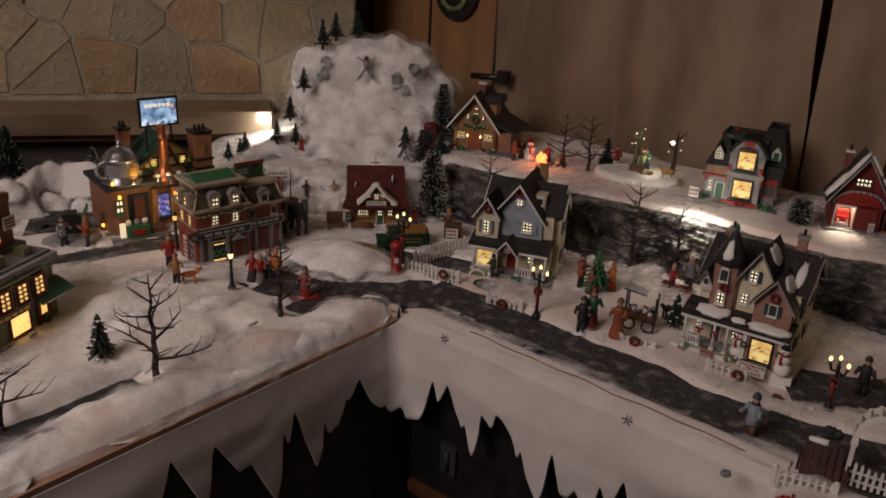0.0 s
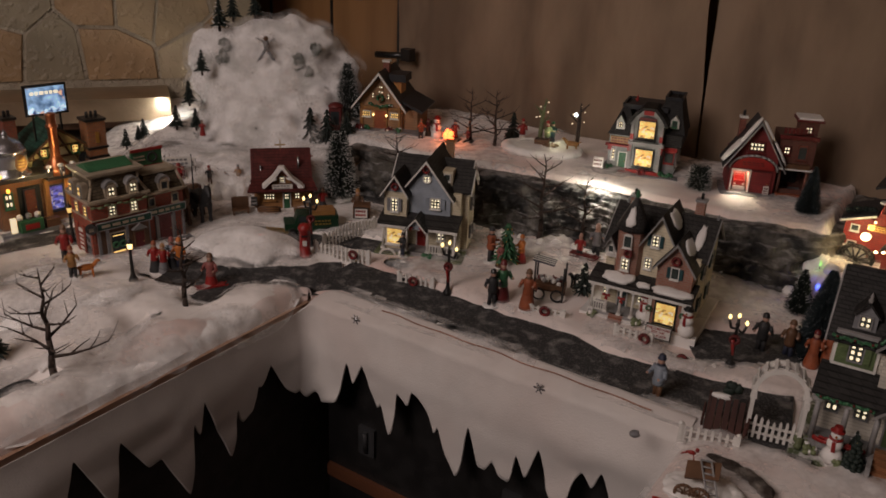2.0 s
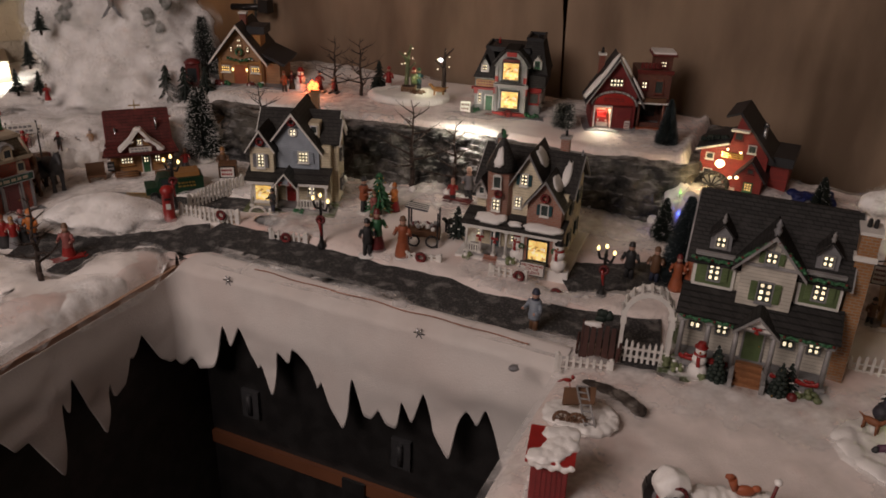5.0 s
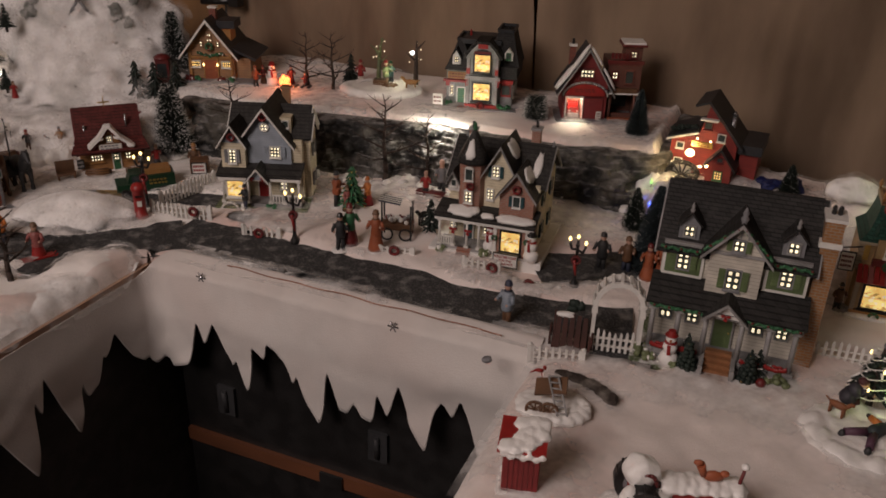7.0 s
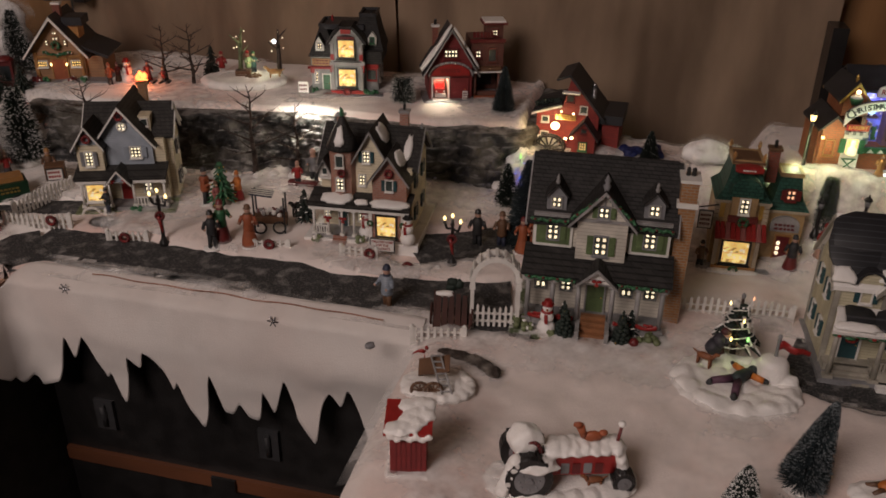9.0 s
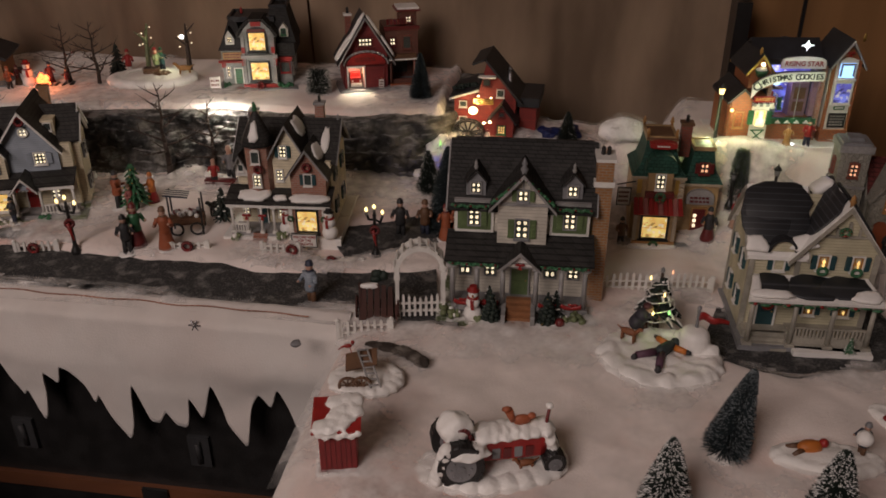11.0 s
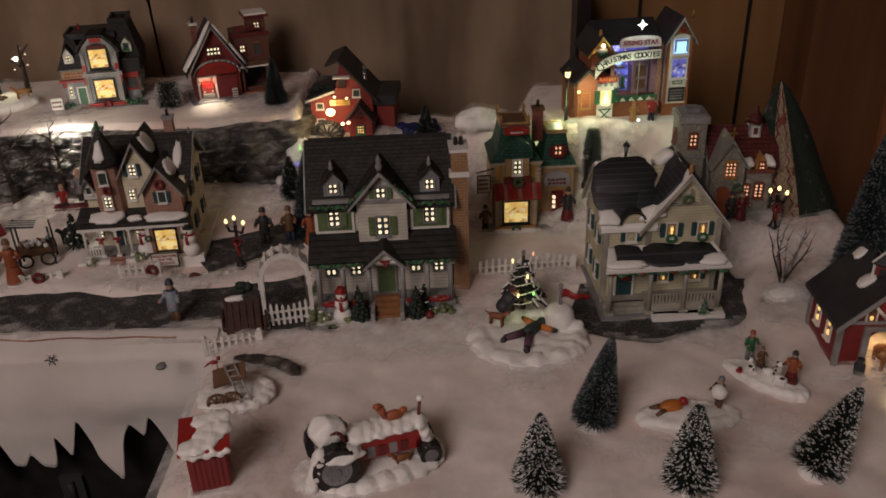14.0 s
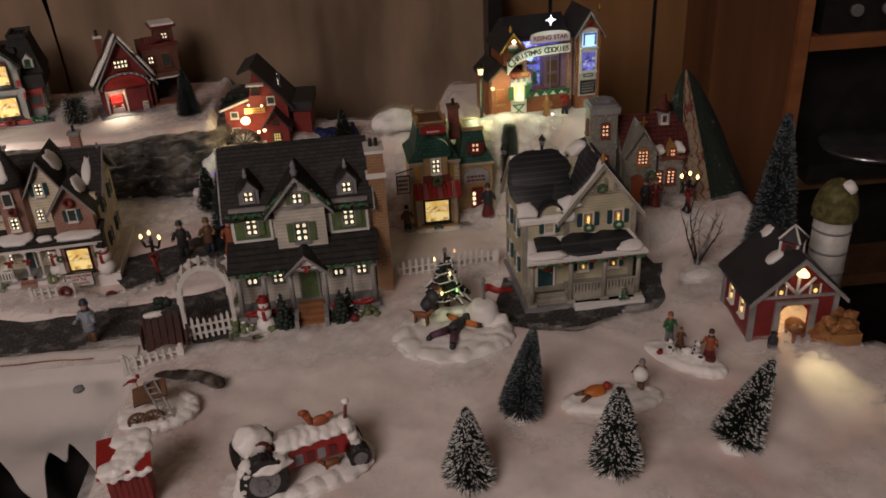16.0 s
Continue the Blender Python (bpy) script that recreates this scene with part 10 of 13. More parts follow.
# ---- figurines: plain painted clay shapes ----
def figurine(x, y, h, coat, legs, hat, label, turn=0, z=None, skirt=False, base=None, arm=0.3, seed=0, name="figurine", group="figurines", lean=(0, 0)):
    bm = bmesh.new()
    k = h
    mats = [coat, legs, hat, SKIN, base or ROOFSNOW]
    if base is not False:
        bm_blob(bm, (0, 0, 0.0), (k * 0.24, k * 0.20, k * 0.045), 4, 2, 0.3, seed)
    if skirt:
        bm_lathe(bm, ((k * 0.19, k * 0.03), (k * 0.17, k * 0.15), (k * 0.11, k * 0.42), (k * 0.09, k * 0.50)), (0, 0, 0), 10, 1)
    else:
        for s in (-1, 1):
            bm_tube(bm, (s * k * 0.065, -k * 0.02 * s, k * 0.02), (s * k * 0.045, 0, k * 0.45), k * 0.052, k * 0.062, 7, 1)
            bm_blob(bm, (s * k * 0.065, -k * 0.035 - k * 0.02 * s, k * 0.035), (k * 0.045, k * 0.08, k * 0.035), 1, 1)
    bm_lathe(bm, ((k * 0.115, k * 0.36), (k * 0.125, k * 0.42), (k * 0.105, k * 0.55), (k * 0.130, k * 0.70), (k * 0.09, k * 0.76), (k * 0.045, k * 0.785)), (0, 0, 0), 10, 0)
    for s in (-1, 1):
        sh = Vector((s * k * 0.125, 0, k * 0.71))
        el = sh + Vector((s * k * 0.06, -k * 0.05, -k * 0.15))
        ha = el + Vector((-s * k * 0.03, -k * (0.10 + 0.08 * arm), k * (0.22 * arm - 0.04) * (1 if s > 0 else 0.6)))
        bm_tube(bm, sh, el, k * 0.046, k * 0.040, 7, 0)
        bm_tube(bm, el, ha, k * 0.040, k * 0.030, 7, 0)
        bm_blob(bm, ha, k * 0.032, 3, 1)
    bm_blob(bm, (0, -k * 0.005, k * 0.855), (k * 0.070, k * 0.072, k * 0.085), 3, 2)
    bm_lathe(bm, ((k * 0.086, k * 0.895), (k * 0.084, k * 0.905), (k * 0.070, k * 0.912), (k * 0.066, k * 0.965), (k * 0.03, k * 0.995)), (0, 0, 0), 10, 2)
    bm_lathe(bm, ((k * 0.075, k * 0.755), (k * 0.085, k * 0.775), (k * 0.060, k * 0.80)), (0, 0, 0), 8, 2)
    m = on_snow(x, y, turn, 0.0005, lean) if z is None else spot(x, y, z, turn) @ pose(0, 0, 0, *lean)
    return solid(name, bm, mats, label, "figurine", m, group)


FIG = (
    (0.252, 0.684, 0.052, BLUE, BROWN, NAVY, "slim clay figurine in grey-blue coat and cap", -70, None, False),
    (0.401, 0.763, 0.050, COAT, COAT, BLACK, "clay figurine in dark suit and bowler hat", -40, None, False),
    (0.425, 0.749, 0.048, BROWN, NAVY, BROWN, "clay figurine in brown jacket and brown hat", -40, None, False),
    (0.432, 0.717, 0.044, RUST, RUST, DARKRED, "clay figurine in a rust dress beside others", -40, None, True),
    (0.448, 0.715, 0.046, RUST, RUST, BROWN, "clay figurine in a rust dress and brown cap", -20, None, True),
    (0.128, 0.881, 0.047, COAT, COAT, BLACK, "clay figurine in dark coat beside a red dress", -10, None, False),
    (0.141, 0.888, 0.053, GREEN, DARKRED, DARKRED, "clay figurine in dark jacket and red skirt", 10, None, True),
    (0.166, 0.866, 0.051, RUST, RUST, BROWN, "clay figurine in a long rust coat", -30, None, True),
    (0.151, 1.004, 0.049, RUST, COAT, COAT, "clay figurine in rust coat decorating a tree", 60, None, False),
    (0.160, 0.985, 0.036, PINK, BROWN, BROWN, "small clay figurine in dusky coat decorating a tree", 30, None, True),
    (0.189, 0.995, 0.040, ORANGE, RED, ORANGE, "clay figurine in orange jacket and red skirt", -80, None, True),
    (0.269, 1.000, 0.036, RED, COAT, SKIN, "clay skier figurine in a red jersey", -30, None, False),
    (0.292, 1.003, 0.048, GREY, COAT, SKIN, "clay skier figurine in a grey coat", -20, None, False),
    (0.038, 1.022, 0.034, COAT, NAVY, COAT, "clay figurine in dark coat shovelling snow", -60, None, False),
    (-0.346, 0.944, 0.040, OCHRE, COAT, RUST, "clay figurine in a yellow jacket with ski pole", 20, None, False),
    (-0.376, 1.027, 0.050, RED, COAT, BROWN, "clay figurine in a red and grey jersey", 10, None, False),
    (-0.270, 1.016, 0.042, RED, COAT, RUST, "clay figurine in a red suit and white fur hat", 0, None, True),
    (-0.259, 1.012, 0.040, RED, GREY, OCHRE, "clay figurine in a red costume beside the hotel", 0, None, True),
    (-0.250, 1.022, 0.044, BLUE, COAT, PINK, "clay figurine in blue coat and pink hood", -20, None, True),
    (-0.240, 1.016, 0.046, ORANGE, NAVY, ORANGE, "clay figurine in a bright orange coat", -20, None, False),
    (-0.197, 0.962, 0.047, PINK, RED, BROWN, "clay figurine in dusky coat on a red sled", -20, None, True),
    (-0.533, 1.090, 0.046, STEEL, COAT, BLACK, "clay figurine in a grey coat beside a car", 50, None, False),
    (-0.505, 1.098, 0.046, RUST, NAVY, RUST, "clay figurine in a rust sweater beside a car", -60, None, False),
    (0.110, 1.340, 0.030, DARKRED, BROWN, DARKRED, "small clay figurine building a snowman", 30, 0.080, True),
    (0.168, 1.296, 0.028, DARKRED, COAT, BROWN, "small clay figurine beside the camp fire", -70, 0.080, False),
    (0.150, 1.318, 0.034, DARKRED, DARKRED, NAVY, "small clay figurine behind the camp fire", 0, 0.080, True),
    (0.096, 1.325, 0.034, RUST, COAT, RUST, "small clay figurine beside the cabin", 20, 0.080, False),
    (0.253, 1.285, 0.040, RED, WHITE, RED, "small clay skater figurine in a red sweater", -30, None, False),
    (0.283, 1.248, 0.040, MOSS, NAVY, RED, "small clay skater figurine in a green coat", 30, None, False),
    (0.293, 1.255, 0.038, TEAL, NAVY, GREEN, "small clay skater figurine in a teal coat", 0, None, False),
    (0.743, 0.395, 0.036, COAT, COAT, COAT, "dark clay figurine in front of the church", -30, 0.030, False),
    (0.752, 0.388, 0.036, DARKRED, DARKRED, BROWN, "clay figurine in dark red in front of the church", -40, 0.030, True),
    (0.809, 0.545, 0.033, RED, NAVY, GREEN, "clay figurine in a red shirt and green cap", -40, 0.090, False),
    (0.788, 0.556, 0.028, OCHRE, OCHRE, OCHRE, "small golden clay figurine at the cookie shop", -40, 0.090, True),
    (0.700, 0.540, 0.042, RED, SKIN, RED, "clay figurine in a red hooded cloak", -30, None, True),
    (0.664, 0.548, 0.042, COAT, DARKRED, COAT, "clay figurine in black coat and dark red skirt", -50, None, True),
    (0.585, 0.600, 0.034, BROWN, COAT, COAT, "dark clay figurine beside the bakery", -30, None, False),
    (0.560, 0.266, 0.030, GREEN, GREY, RUST, "clay figurine in green jacket with raised hand", -40, 0.010, False),
    (0.555, 0.227, 0.031, RUST, DARKRED, COAT, "clay figurine in rust jacket and red skirt", -80, 0.010, True),
    (0.557, 0.254, 0.021, BROWN, BROWN, BROWN, "small clay figurine in brown sitting in the snow", -40, 0.010, True),
    (0.485, 0.250, 0.033, NAVY, BROWN, GREY, "clay figurine in navy coat holding a white snowball", -110, 0.008, False),
    (-0.249, 1.372, 0.026, RED, RED, BROWN, "small clay figurine in red below the mountain", 0, 0.072, True),
    (-0.264, 1.206, 0.036, RED, COAT, RED, "clay figurine in red driving a wagon", -30, 0.042, False),
    (-0.222, 1.302, 0.026, NAVY, NAVY, RED, "small clay figurine on a sled", 60, None, True),
    (-0.202, 1.305, 0.026, RUST, RUST, RED, "small clay figurine on a sled", -60, None, True),
    (-0.190, 1.300, 0.026, BLUE, OCHRE, OCHRE, "small clay figurine on a sled", -90, None, True),
    (-0.012, 1.180, 0.044, BROWN, COAT, OCHRE, "clay figurine behind a vending cart", 0, None, False),
    (-0.062, 1.212, 0.034, RED, COAT, BROWN, "clay figurine in red beside the inn", 0, None, True),
)
for i, (x, y, h, coat, legs, hat, label, turn, z, skirt) in enumerate(FIG):
    figurine(x, y, h, coat, legs, hat, label, turn, z, skirt, None, 0.2 + 0.6 * ((i * 7) % 5) / 5, i)


def toy_hound(x, y, l, mat, label, turn=0, z=None, group="figurines"):
    bm = bmesh.new()
    bm_blob(bm, (0, 0, l * 0.55), (l * 0.45, l * 0.17, l * 0.19), 0, 2, 0.15)
    bm_tube(bm, (l * 0.35, 0, l * 0.60), (l * 0.52, 0, l * 0.82), l * 0.12, l * 0.09, 7)
    bm_blob(bm, (l * 0.58, 0, l * 0.85), (l * 0.16, l * 0.10, l * 0.10), 0, 1)
    for sx in (-0.30, 0.28):
        for sy in (-0.09, 0.09):
            bm_tube(bm, (l * sx, l * sy, l * 0.5), (l * sx * 1.08, l * sy, 0), l * 0.075, l * 0.05, 6)
    bm_tube(bm, (-l * 0.4, 0, l * 0.6), (-l * 0.66, 0, l * 0.72), l * 0.05, l * 0.03, 5)
    m = on_snow(x, y, turn) if z is None else spot(x, y, z, turn)
    return solid("hound_figurine", bm, mat, label, "figurine", m, group)


toy_hound(0.447, 0.449, 0.018, FUR, "red-brown clay hound on snow", -70, ground_z(0.455, 0.420) + 0.0060)
toy_hound(0.240, 0.914, 0.024, BLACK, "black clay hound beside a pine", -150)
toy_hound(-0.334, 0.954, 0.022, ORANGE, "orange clay hound beside a skier", 20)


def draught_pony(x, y, l, mat, label, turn):
    """Heavy clay pony: deep body, arched neck, long head, feathered legs, harness collar."""
    bm = bmesh.new()
    bm_blob(bm, (0, 0, l * 0.62), (l * 0.42, l * 0.18, l * 0.20), 0, 3, 0.12)
    bm_tube(bm, (l * 0.30, 0, l * 0.66), (l * 0.50, 0, l * 0.98), l * 0.15, l * 0.09, 9)
    bm_blob(bm, (l * 0.52, 0, l * 0.98), (l * 0.10, l * 0.08, l * 0.09), 0, 2)
    bm_tube(bm, (l * 0.53, 0, l * 0.98), (l * 0.68, 0, l * 0.82), l * 0.075, l * 0.05, 8)
    for s in (-0.05, 0.05):
        bm_tube(bm, (l * 0.48, l * s, l * 1.04), (l * 0.47, l * s * 1.3, l * 1.12), l * 0.025, l * 0.006, 5)
    for sx in (-0.28, 0.26):
        for sy in (-0.10, 0.10):
            bm_tube(bm, (l * sx, l * sy, l * 0.55), (l * sx * 1.05, l * sy, l * 0.25), l * 0.075, l * 0.045, 7)
            bm_tube(bm, (l * sx * 1.05, l * sy, l * 0.26), (l * sx * 1.08, l * sy, 0), l * 0.042, l * 0.065, 7)
    bm_tube(bm, (-l * 0.40, 0, l * 0.68), (-l * 0.50, 0, l * 0.30), l * 0.05, l * 0.02, 6)
    return solid("draught_pony", fused(bm, l * 0.03, 1), mat, label, "figurine", on_snow(x, y, turn), "ponies")


draught_pony(-0.258, 1.164, 0.058, BROWN, "dark brown clay draught pony in harness", -66)
draught_pony(-0.230, 1.170, 0.058, COAT, "black clay draught pony in harness", -66)
toy_hound(0.312, 1.212, 0.022, OCHRE, "yellow clay hound at the skating pond", 160)
toy_hound(0.274, 0.376, 0.015, FUR, "small brown clay fox beside the tractor", 160, 0.006)


def toy_snowman(x, y, h, label, z=None, turn=0):
    bm = bmesh.new()
    bm_blob(bm, (0, 0, h * 0.20), (h * 0.24, h * 0.24, h * 0.23), 0, 2)
    bm_blob(bm, (0, 0, h * 0.52), (h * 0.18, h * 0.18, h * 0.18), 0, 2)
    bm_blob(bm, (0, 0, h * 0.76), (h * 0.13, h * 0.13, h * 0.13), 0, 2)
    bm_lathe(bm, ((h * 0.13, h * 0.63), (h * 0.16, h * 0.66), (h * 0.12, h * 0.69)), (0, 0, 0), 10, 1)
    bm_slab(bm, ((-h * 0.06, -h * 0.17, h * 0.64), (h * 0.02, -h * 0.18, h * 0.64), (h * 0.04, -h * 0.20, h * 0.40), (-h * 0.04, -h * 0.20, h * 0.40)), h * 0.03, 1)
    bm_lathe(bm, ((h * 0.16, h * 0.85), (h * 0.16, h * 0.87), (h * 0.10, h * 0.875), (h * 0.09, h * 0.98)), (0, 0, 0), 10, 2)
    bm_tube(bm, (0, -h * 0.12, h * 0.76), (0, -h * 0.21, h * 0.75), h * 0.03, h * 0.004, 6, 3)
    m = on_snow(x, y, turn) if z is None else spot(x, y, z, turn)
    return solid("snowman", bm, [ROOFSNOW, RED, BLACK if "black" in label else RED, ORANGE], label, "figurine", m, "snowmen")


toy_snowman(0.362, 0.566, 0.038, "white clay snowman with red scarf by the porch", 0.003, -40)
toy_snowman(0.322, 0.782, 0.038, "white clay snowman with a black hat", 0.009, -52)
toy_snowman(0.288, 0.820, 0.036, "white clay snowman with a red cap", 0.009, -52)
toy_snowman(0.122, 1.325, 0.040, "white clay snowman with a green hat", 0.079, -10)

# ---- street furniture and sets ----
def street_lamp(x, y, h, z=None, arms=True, label="black lamp post with three glowing globes", turn=0, lit=BULB, power=0.0):
    m = on_snow(x, y, turn) if z is None else spot(x, y, z, turn)
    t = thing("street_lamp", label, "lamp", m, "street lamps")
    bm = bmesh.new()
    bm_lathe(bm, ((0.0055, -0.002), (0.0055, 0.004), (0.0035, 0.007), (0.0022, 0.012), (0.0018, h * 0.75), (0.0026, h * 0.77), (0.0016, h * 0.80), (0.0015, h * 0.86)), (0, 0, 0), 10)
    part("post", bm, BLACK, t)
    heads = ((0, 0, h * 0.93), (-0.0085, 0, h * 0.88), (0.0085, 0, h * 0.83)) if arms else ((0, 0, h * 0.90),)
    for p in heads:
        if p[0]:
            bm = bmesh.new()
            bm_tube(bm, (0, 0, h * 0.70), (p[0] * 0.7, 0, p[2] - 0.012), 0.0014, 0.0012, 6)
            bm_tube(bm, (p[0] * 0.7, 0, p[2] - 0.012), (p[0], 0, p[2] - 0.004), 0.0014, 0.0016, 6)
            part("arm", bm, BLACK, t)
        bm = bmesh.new()
        if arms:
            bm_lathe(bm, ((0.0008, -0.0024), (0.0017, -0.0012), (0.0018, 0.0002), (0.0012, 0.0018), (0.0003, 0.0028)), p, 10)
        else:
            bm_lathe(bm, ((0.0024, -0.005), (0.0034, 0.002), (0.003, 0.0022)), p, 6)
        part("globe", bm, lit, t, "glowing globe")
        if not arms:
            bm = bmesh.new()
            bm_lathe(bm, ((0.0048, 0.002), (0.0030, 0.005), (0.0008, 0.007), (0.0006, 0.009)), p, 6)
            part("cap", bm, BLACK, t)
    if arms:
        bm = bmesh.new()
        ring(bm, (0, -0.003, h * 0.52), 0.0042, 0.0019)
        part("wreath", bm, DARKRED, t)
        bm = bmesh.new()
        bm_tube(bm, (-0.002, -0.003, h * 0.52), (0.001, -0.003, h * 0.24), 0.0022, 0.0012, 6)
        part("ribbon", bm, RED, t)
    return t


street_lamp(0.349, 0.728, 0.064, turn=-35)
street_lamp(0.082, 0.920, 0.072, turn=-20)
street_lamp(-0.079, 1.066, 0.076, turn=0)
street_lamp(0.763, 0.356, 0.050, 0.028, turn=-45)
street_lamp(-0.283, 0.951, 0.052, arms=False, label="black lamp post with a red wreath and lantern")
street_lamp(-0.384, 1.090, 0.055, arms=False, label="black lamp post with a small orange lantern", lit=LITYEL)
street_lamp(0.726, 0.606, 0.074, 0.088, arms=False, label="black lamp post with a glowing lantern")
street_lamp(0.714, 0.563, 0.044, None, arms=False, label="black lamp post capped with snow", lit=GREY)
street_lamp(0.735, 0.525, 0.036, 0.050, arms=False, label="black lamp post capped with snow", lit=GREY)


def picket_fence(p, q, h, label="white picket fence standing in the snow", z=None, rise=0.0, wreath_at=None):
    m, L = front(p, q)
    zz = min(ground_z(*p), ground_z(*q)) - 0.001 if z is None else z
    m = Matrix.Translation((0, 0, zz * S)) @ m
    t = thing("picket_fence", label, "fence", m, "picket fences")
    n = max(3, int(L / 0.0058))
    for i in range(n + 1):
        x = L * i / n
        hh = h * (1 + rise * math.sin(math.pi * i / n))
        bm = bmesh.new()
        w = 0.0013
        bm_prism(bm, ((x - w, 0), (x + w, 0), (x + w, hh * 0.9), (x, hh), (x - w, hh * 0.9)), -0.0007, 0.0007)
        part("picket", bm, WHITE, t)
    for zc in (0.28, 0.66):
        bm = bmesh.new()
        bm_box(bm, 0, L, 0.0007, 0.0019, h * zc - 0.0008, h * zc + 0.0008)
        part("rail", bm, WHITE, t)
    for x in (-0.003, L + 0.003):
        bm = bmesh.new()
        bm_box(bm, x - 0.0018, x + 0.0018, -0.0018, 0.0018, 0, h * 1.02)
        bm_lathe(bm, ((0.0026, h * 1.02), (0.0026, h * 1.05), (0.0012, h * 1.10), (0.0003, h * 1.14)), (x, 0, 0), 8)
        part("post", bm, WHITE, t)
    if wreath_at is not None:
        wreath(t, L * wreath_at, -0.002, h * 0.62, 0.0048, mat=DARKRED)
    return t


picket_fence((0.246, 0.609), (0.283, 0.588), 0.019, z=0.001)
picket_fence((-0.071, 1.046), (-0.009, 1.010), 0.019, wreath_at=0.75)
picket_fence((-0.060, 1.066), (0.006, 1.120), 0.020, rise=0.2)
picket_fence((0.030, 0.958), (0.064, 0.938), 0.018, wreath_at=0.45)
picket_fence((0.171, 0.858), (0.200, 0.842), 0.010, wreath_at=0.45, label="white picket fence half buried in snow")
picket_fence((0.250, 0.794), (0.276, 0.772), 0.014, wreath_at=0.9, label="white picket fence half buried in snow")
picket_fence((0.296, 0.756), (0.330, 0.730), 0.008, wreath_at=0.3, label="white picket fence half buried in snow")
picket_fence((0.500, 0.541), (0.543, 0.512), 0.018, rise=0.25)
picket_fence((0.548, 0.508), (0.586, 0.478), 0.018, rise=0.25)

# garden arch with a gate
ARCH = front((0.306, 0.610), (0.343, 0.588))[0] @ pose(0, 0, 0.001) @ Matrix.Diagonal((0.84, 0.9, 0.97, 1))
arch = thing("garden_arch", "white garden arch with a picket gate", "arch", ARCH)
AW, AR = 0.052, 0.0235
for y in (0.0, 0.018):
    ring_out = [(AW / 2 - (AR + 0.0045) * math.cos(k * math.pi / 18), 0.050 + (AR + 0.0045) * math.sin(k * math.pi / 18)) for k in range(19)]
    ring_in = [(AW / 2 + AR * math.cos(k * math.pi / 18), 0.050 + AR * math.sin(k * math.pi / 18)) for k in range(19)]
    bm = bmesh.new()
    for k in range(18):
        bm_prism(bm, (ring_out[k], ring_out[k + 1], ring_in[17 - k], ring_in[18 - k]), y, y + 0.0034)
    bmesh.ops.remove_doubles(bm, verts=bm.verts, dist=0.00005)
    part("hoop", bm, WHITE, arch)
    for x in (AW / 2 - AR - 0.0022, AW / 2 + AR + 0.0022):
        bm = bmesh.new()
        bm_box(bm, x - 0.0021, x + 0.0021, y - 0.0004, y + 0.0038, 0, 0.050)
        part("post", bm, WHITE, arch)
        bm = bmesh.new()
        bm_box(bm, x - 0.0034, x + 0.0034, y - 0.0016, y + 0.0050, 0.0440, 0.0462)
        bm_box(bm, x - 0.0029, x + 0.0029, y - 0.0011, y + 0.0045, 0.0462, 0.0510)
        part("capital", bm, WHITE, arch)
        bm = bmesh.new()
        bm_box(bm, x - 0.0030, x + 0.0030, y - 0.0012, y + 0.0046, 0, 0.007)
        part("foot", bm, WHITE, arch)
for k in range(1, 18, 2):
    a = k * math.pi / 18
    bm = bmesh.new()
    bm_box(bm, -0.0016, 0.0016, 0.0004, 0.0210, 0.0, 0.0018)
    part("slat", bm, WHITE, arch, "", pose((AW / 2 - (AR + 0.0042) * math.cos(a)) * S, 0, (0.050 + (AR + 0.0042) * math.sin(a)) * S, 0, math.degrees(a) - 90, 0))
for i in range(7):
    bm = bmesh.new()
    x = AW / 2 - AR + 0.0045 + (2 * AR - 0.009) * i / 6
    top = 0.020 + 0.004 * abs(i - 3) / 3
    bm_prism(bm, ((x - 0.0015, 0.002), (x + 0.0015, 0.002), (x + 0.0015, top), (x, top + 0.003), (x - 0.0015, top)), 0.0008, 0.0026)
    part("picket", bm, WHITE, arch)
for z in (0.007, 0.0155):
    bm = bmesh.new()
    bm_box(bm, AW / 2 - AR, AW / 2 + AR, 0.0026, 0.0040, z - 0.0012, z + 0.0012)
    part("rail", bm, WHITE, arch)

# brown garden cart tipped beside the arch
ct = thing("garden_cart", "dark red-brown wooden cart tipped beside the arch", "cart", front((0.272, 0.622), (0.303, 0.603))[0] @ pose(0, 0, 0.003))
DEEP = paint("red-brown timber", (0.060, 0.020, 0.014), 0.8, 0.3)
for k in range(5):
    bm = bmesh.new()
    x0 = 0.001 + 0.0062 * k
    bm_slab(bm, ((x0, 0, 0.002), (x0 + 0.0056, 0, 0.002), (x0 + 0.0050, 0.020, 0.027 + 0.002 * math.sin(k)), (x0 + 0.0008, 0.020, 0.027 + 0.002 * math.sin(k))), 0.004)
    part("plank", bm, DEEP, ct)
for x in (-0.001, 0.033):
    bm = bmesh.new()
    bm_slab(bm, ((x, -0.001, 0.001), (x, 0.016, 0.001), (x, 0.024, 0.030), (x, 0.018, 0.032)), 0.002)
    part("side_board", bm, DEEP, ct)
    bm = bmesh.new()
    c = Vector((x + (-0.002 if x < 0 else 0.003), 0.012, 0.010))
    pts = [c + Vector((0, 0.010 * math.cos(q * 0.3927), 0.010 * math.sin(q * 0.3927))) for q in range(16)]
    for q in range(16):
        bm_tube(bm, pts[q], pts[(q + 1) % 16], 0.0012, 0.0012, 5)
        if q % 2 == 0:
            bm_tube(bm, c, pts[q], 0.0007, 0.0007, 4)
    part("wheel", bm, DEEP, ct)
bm = bmesh.new()
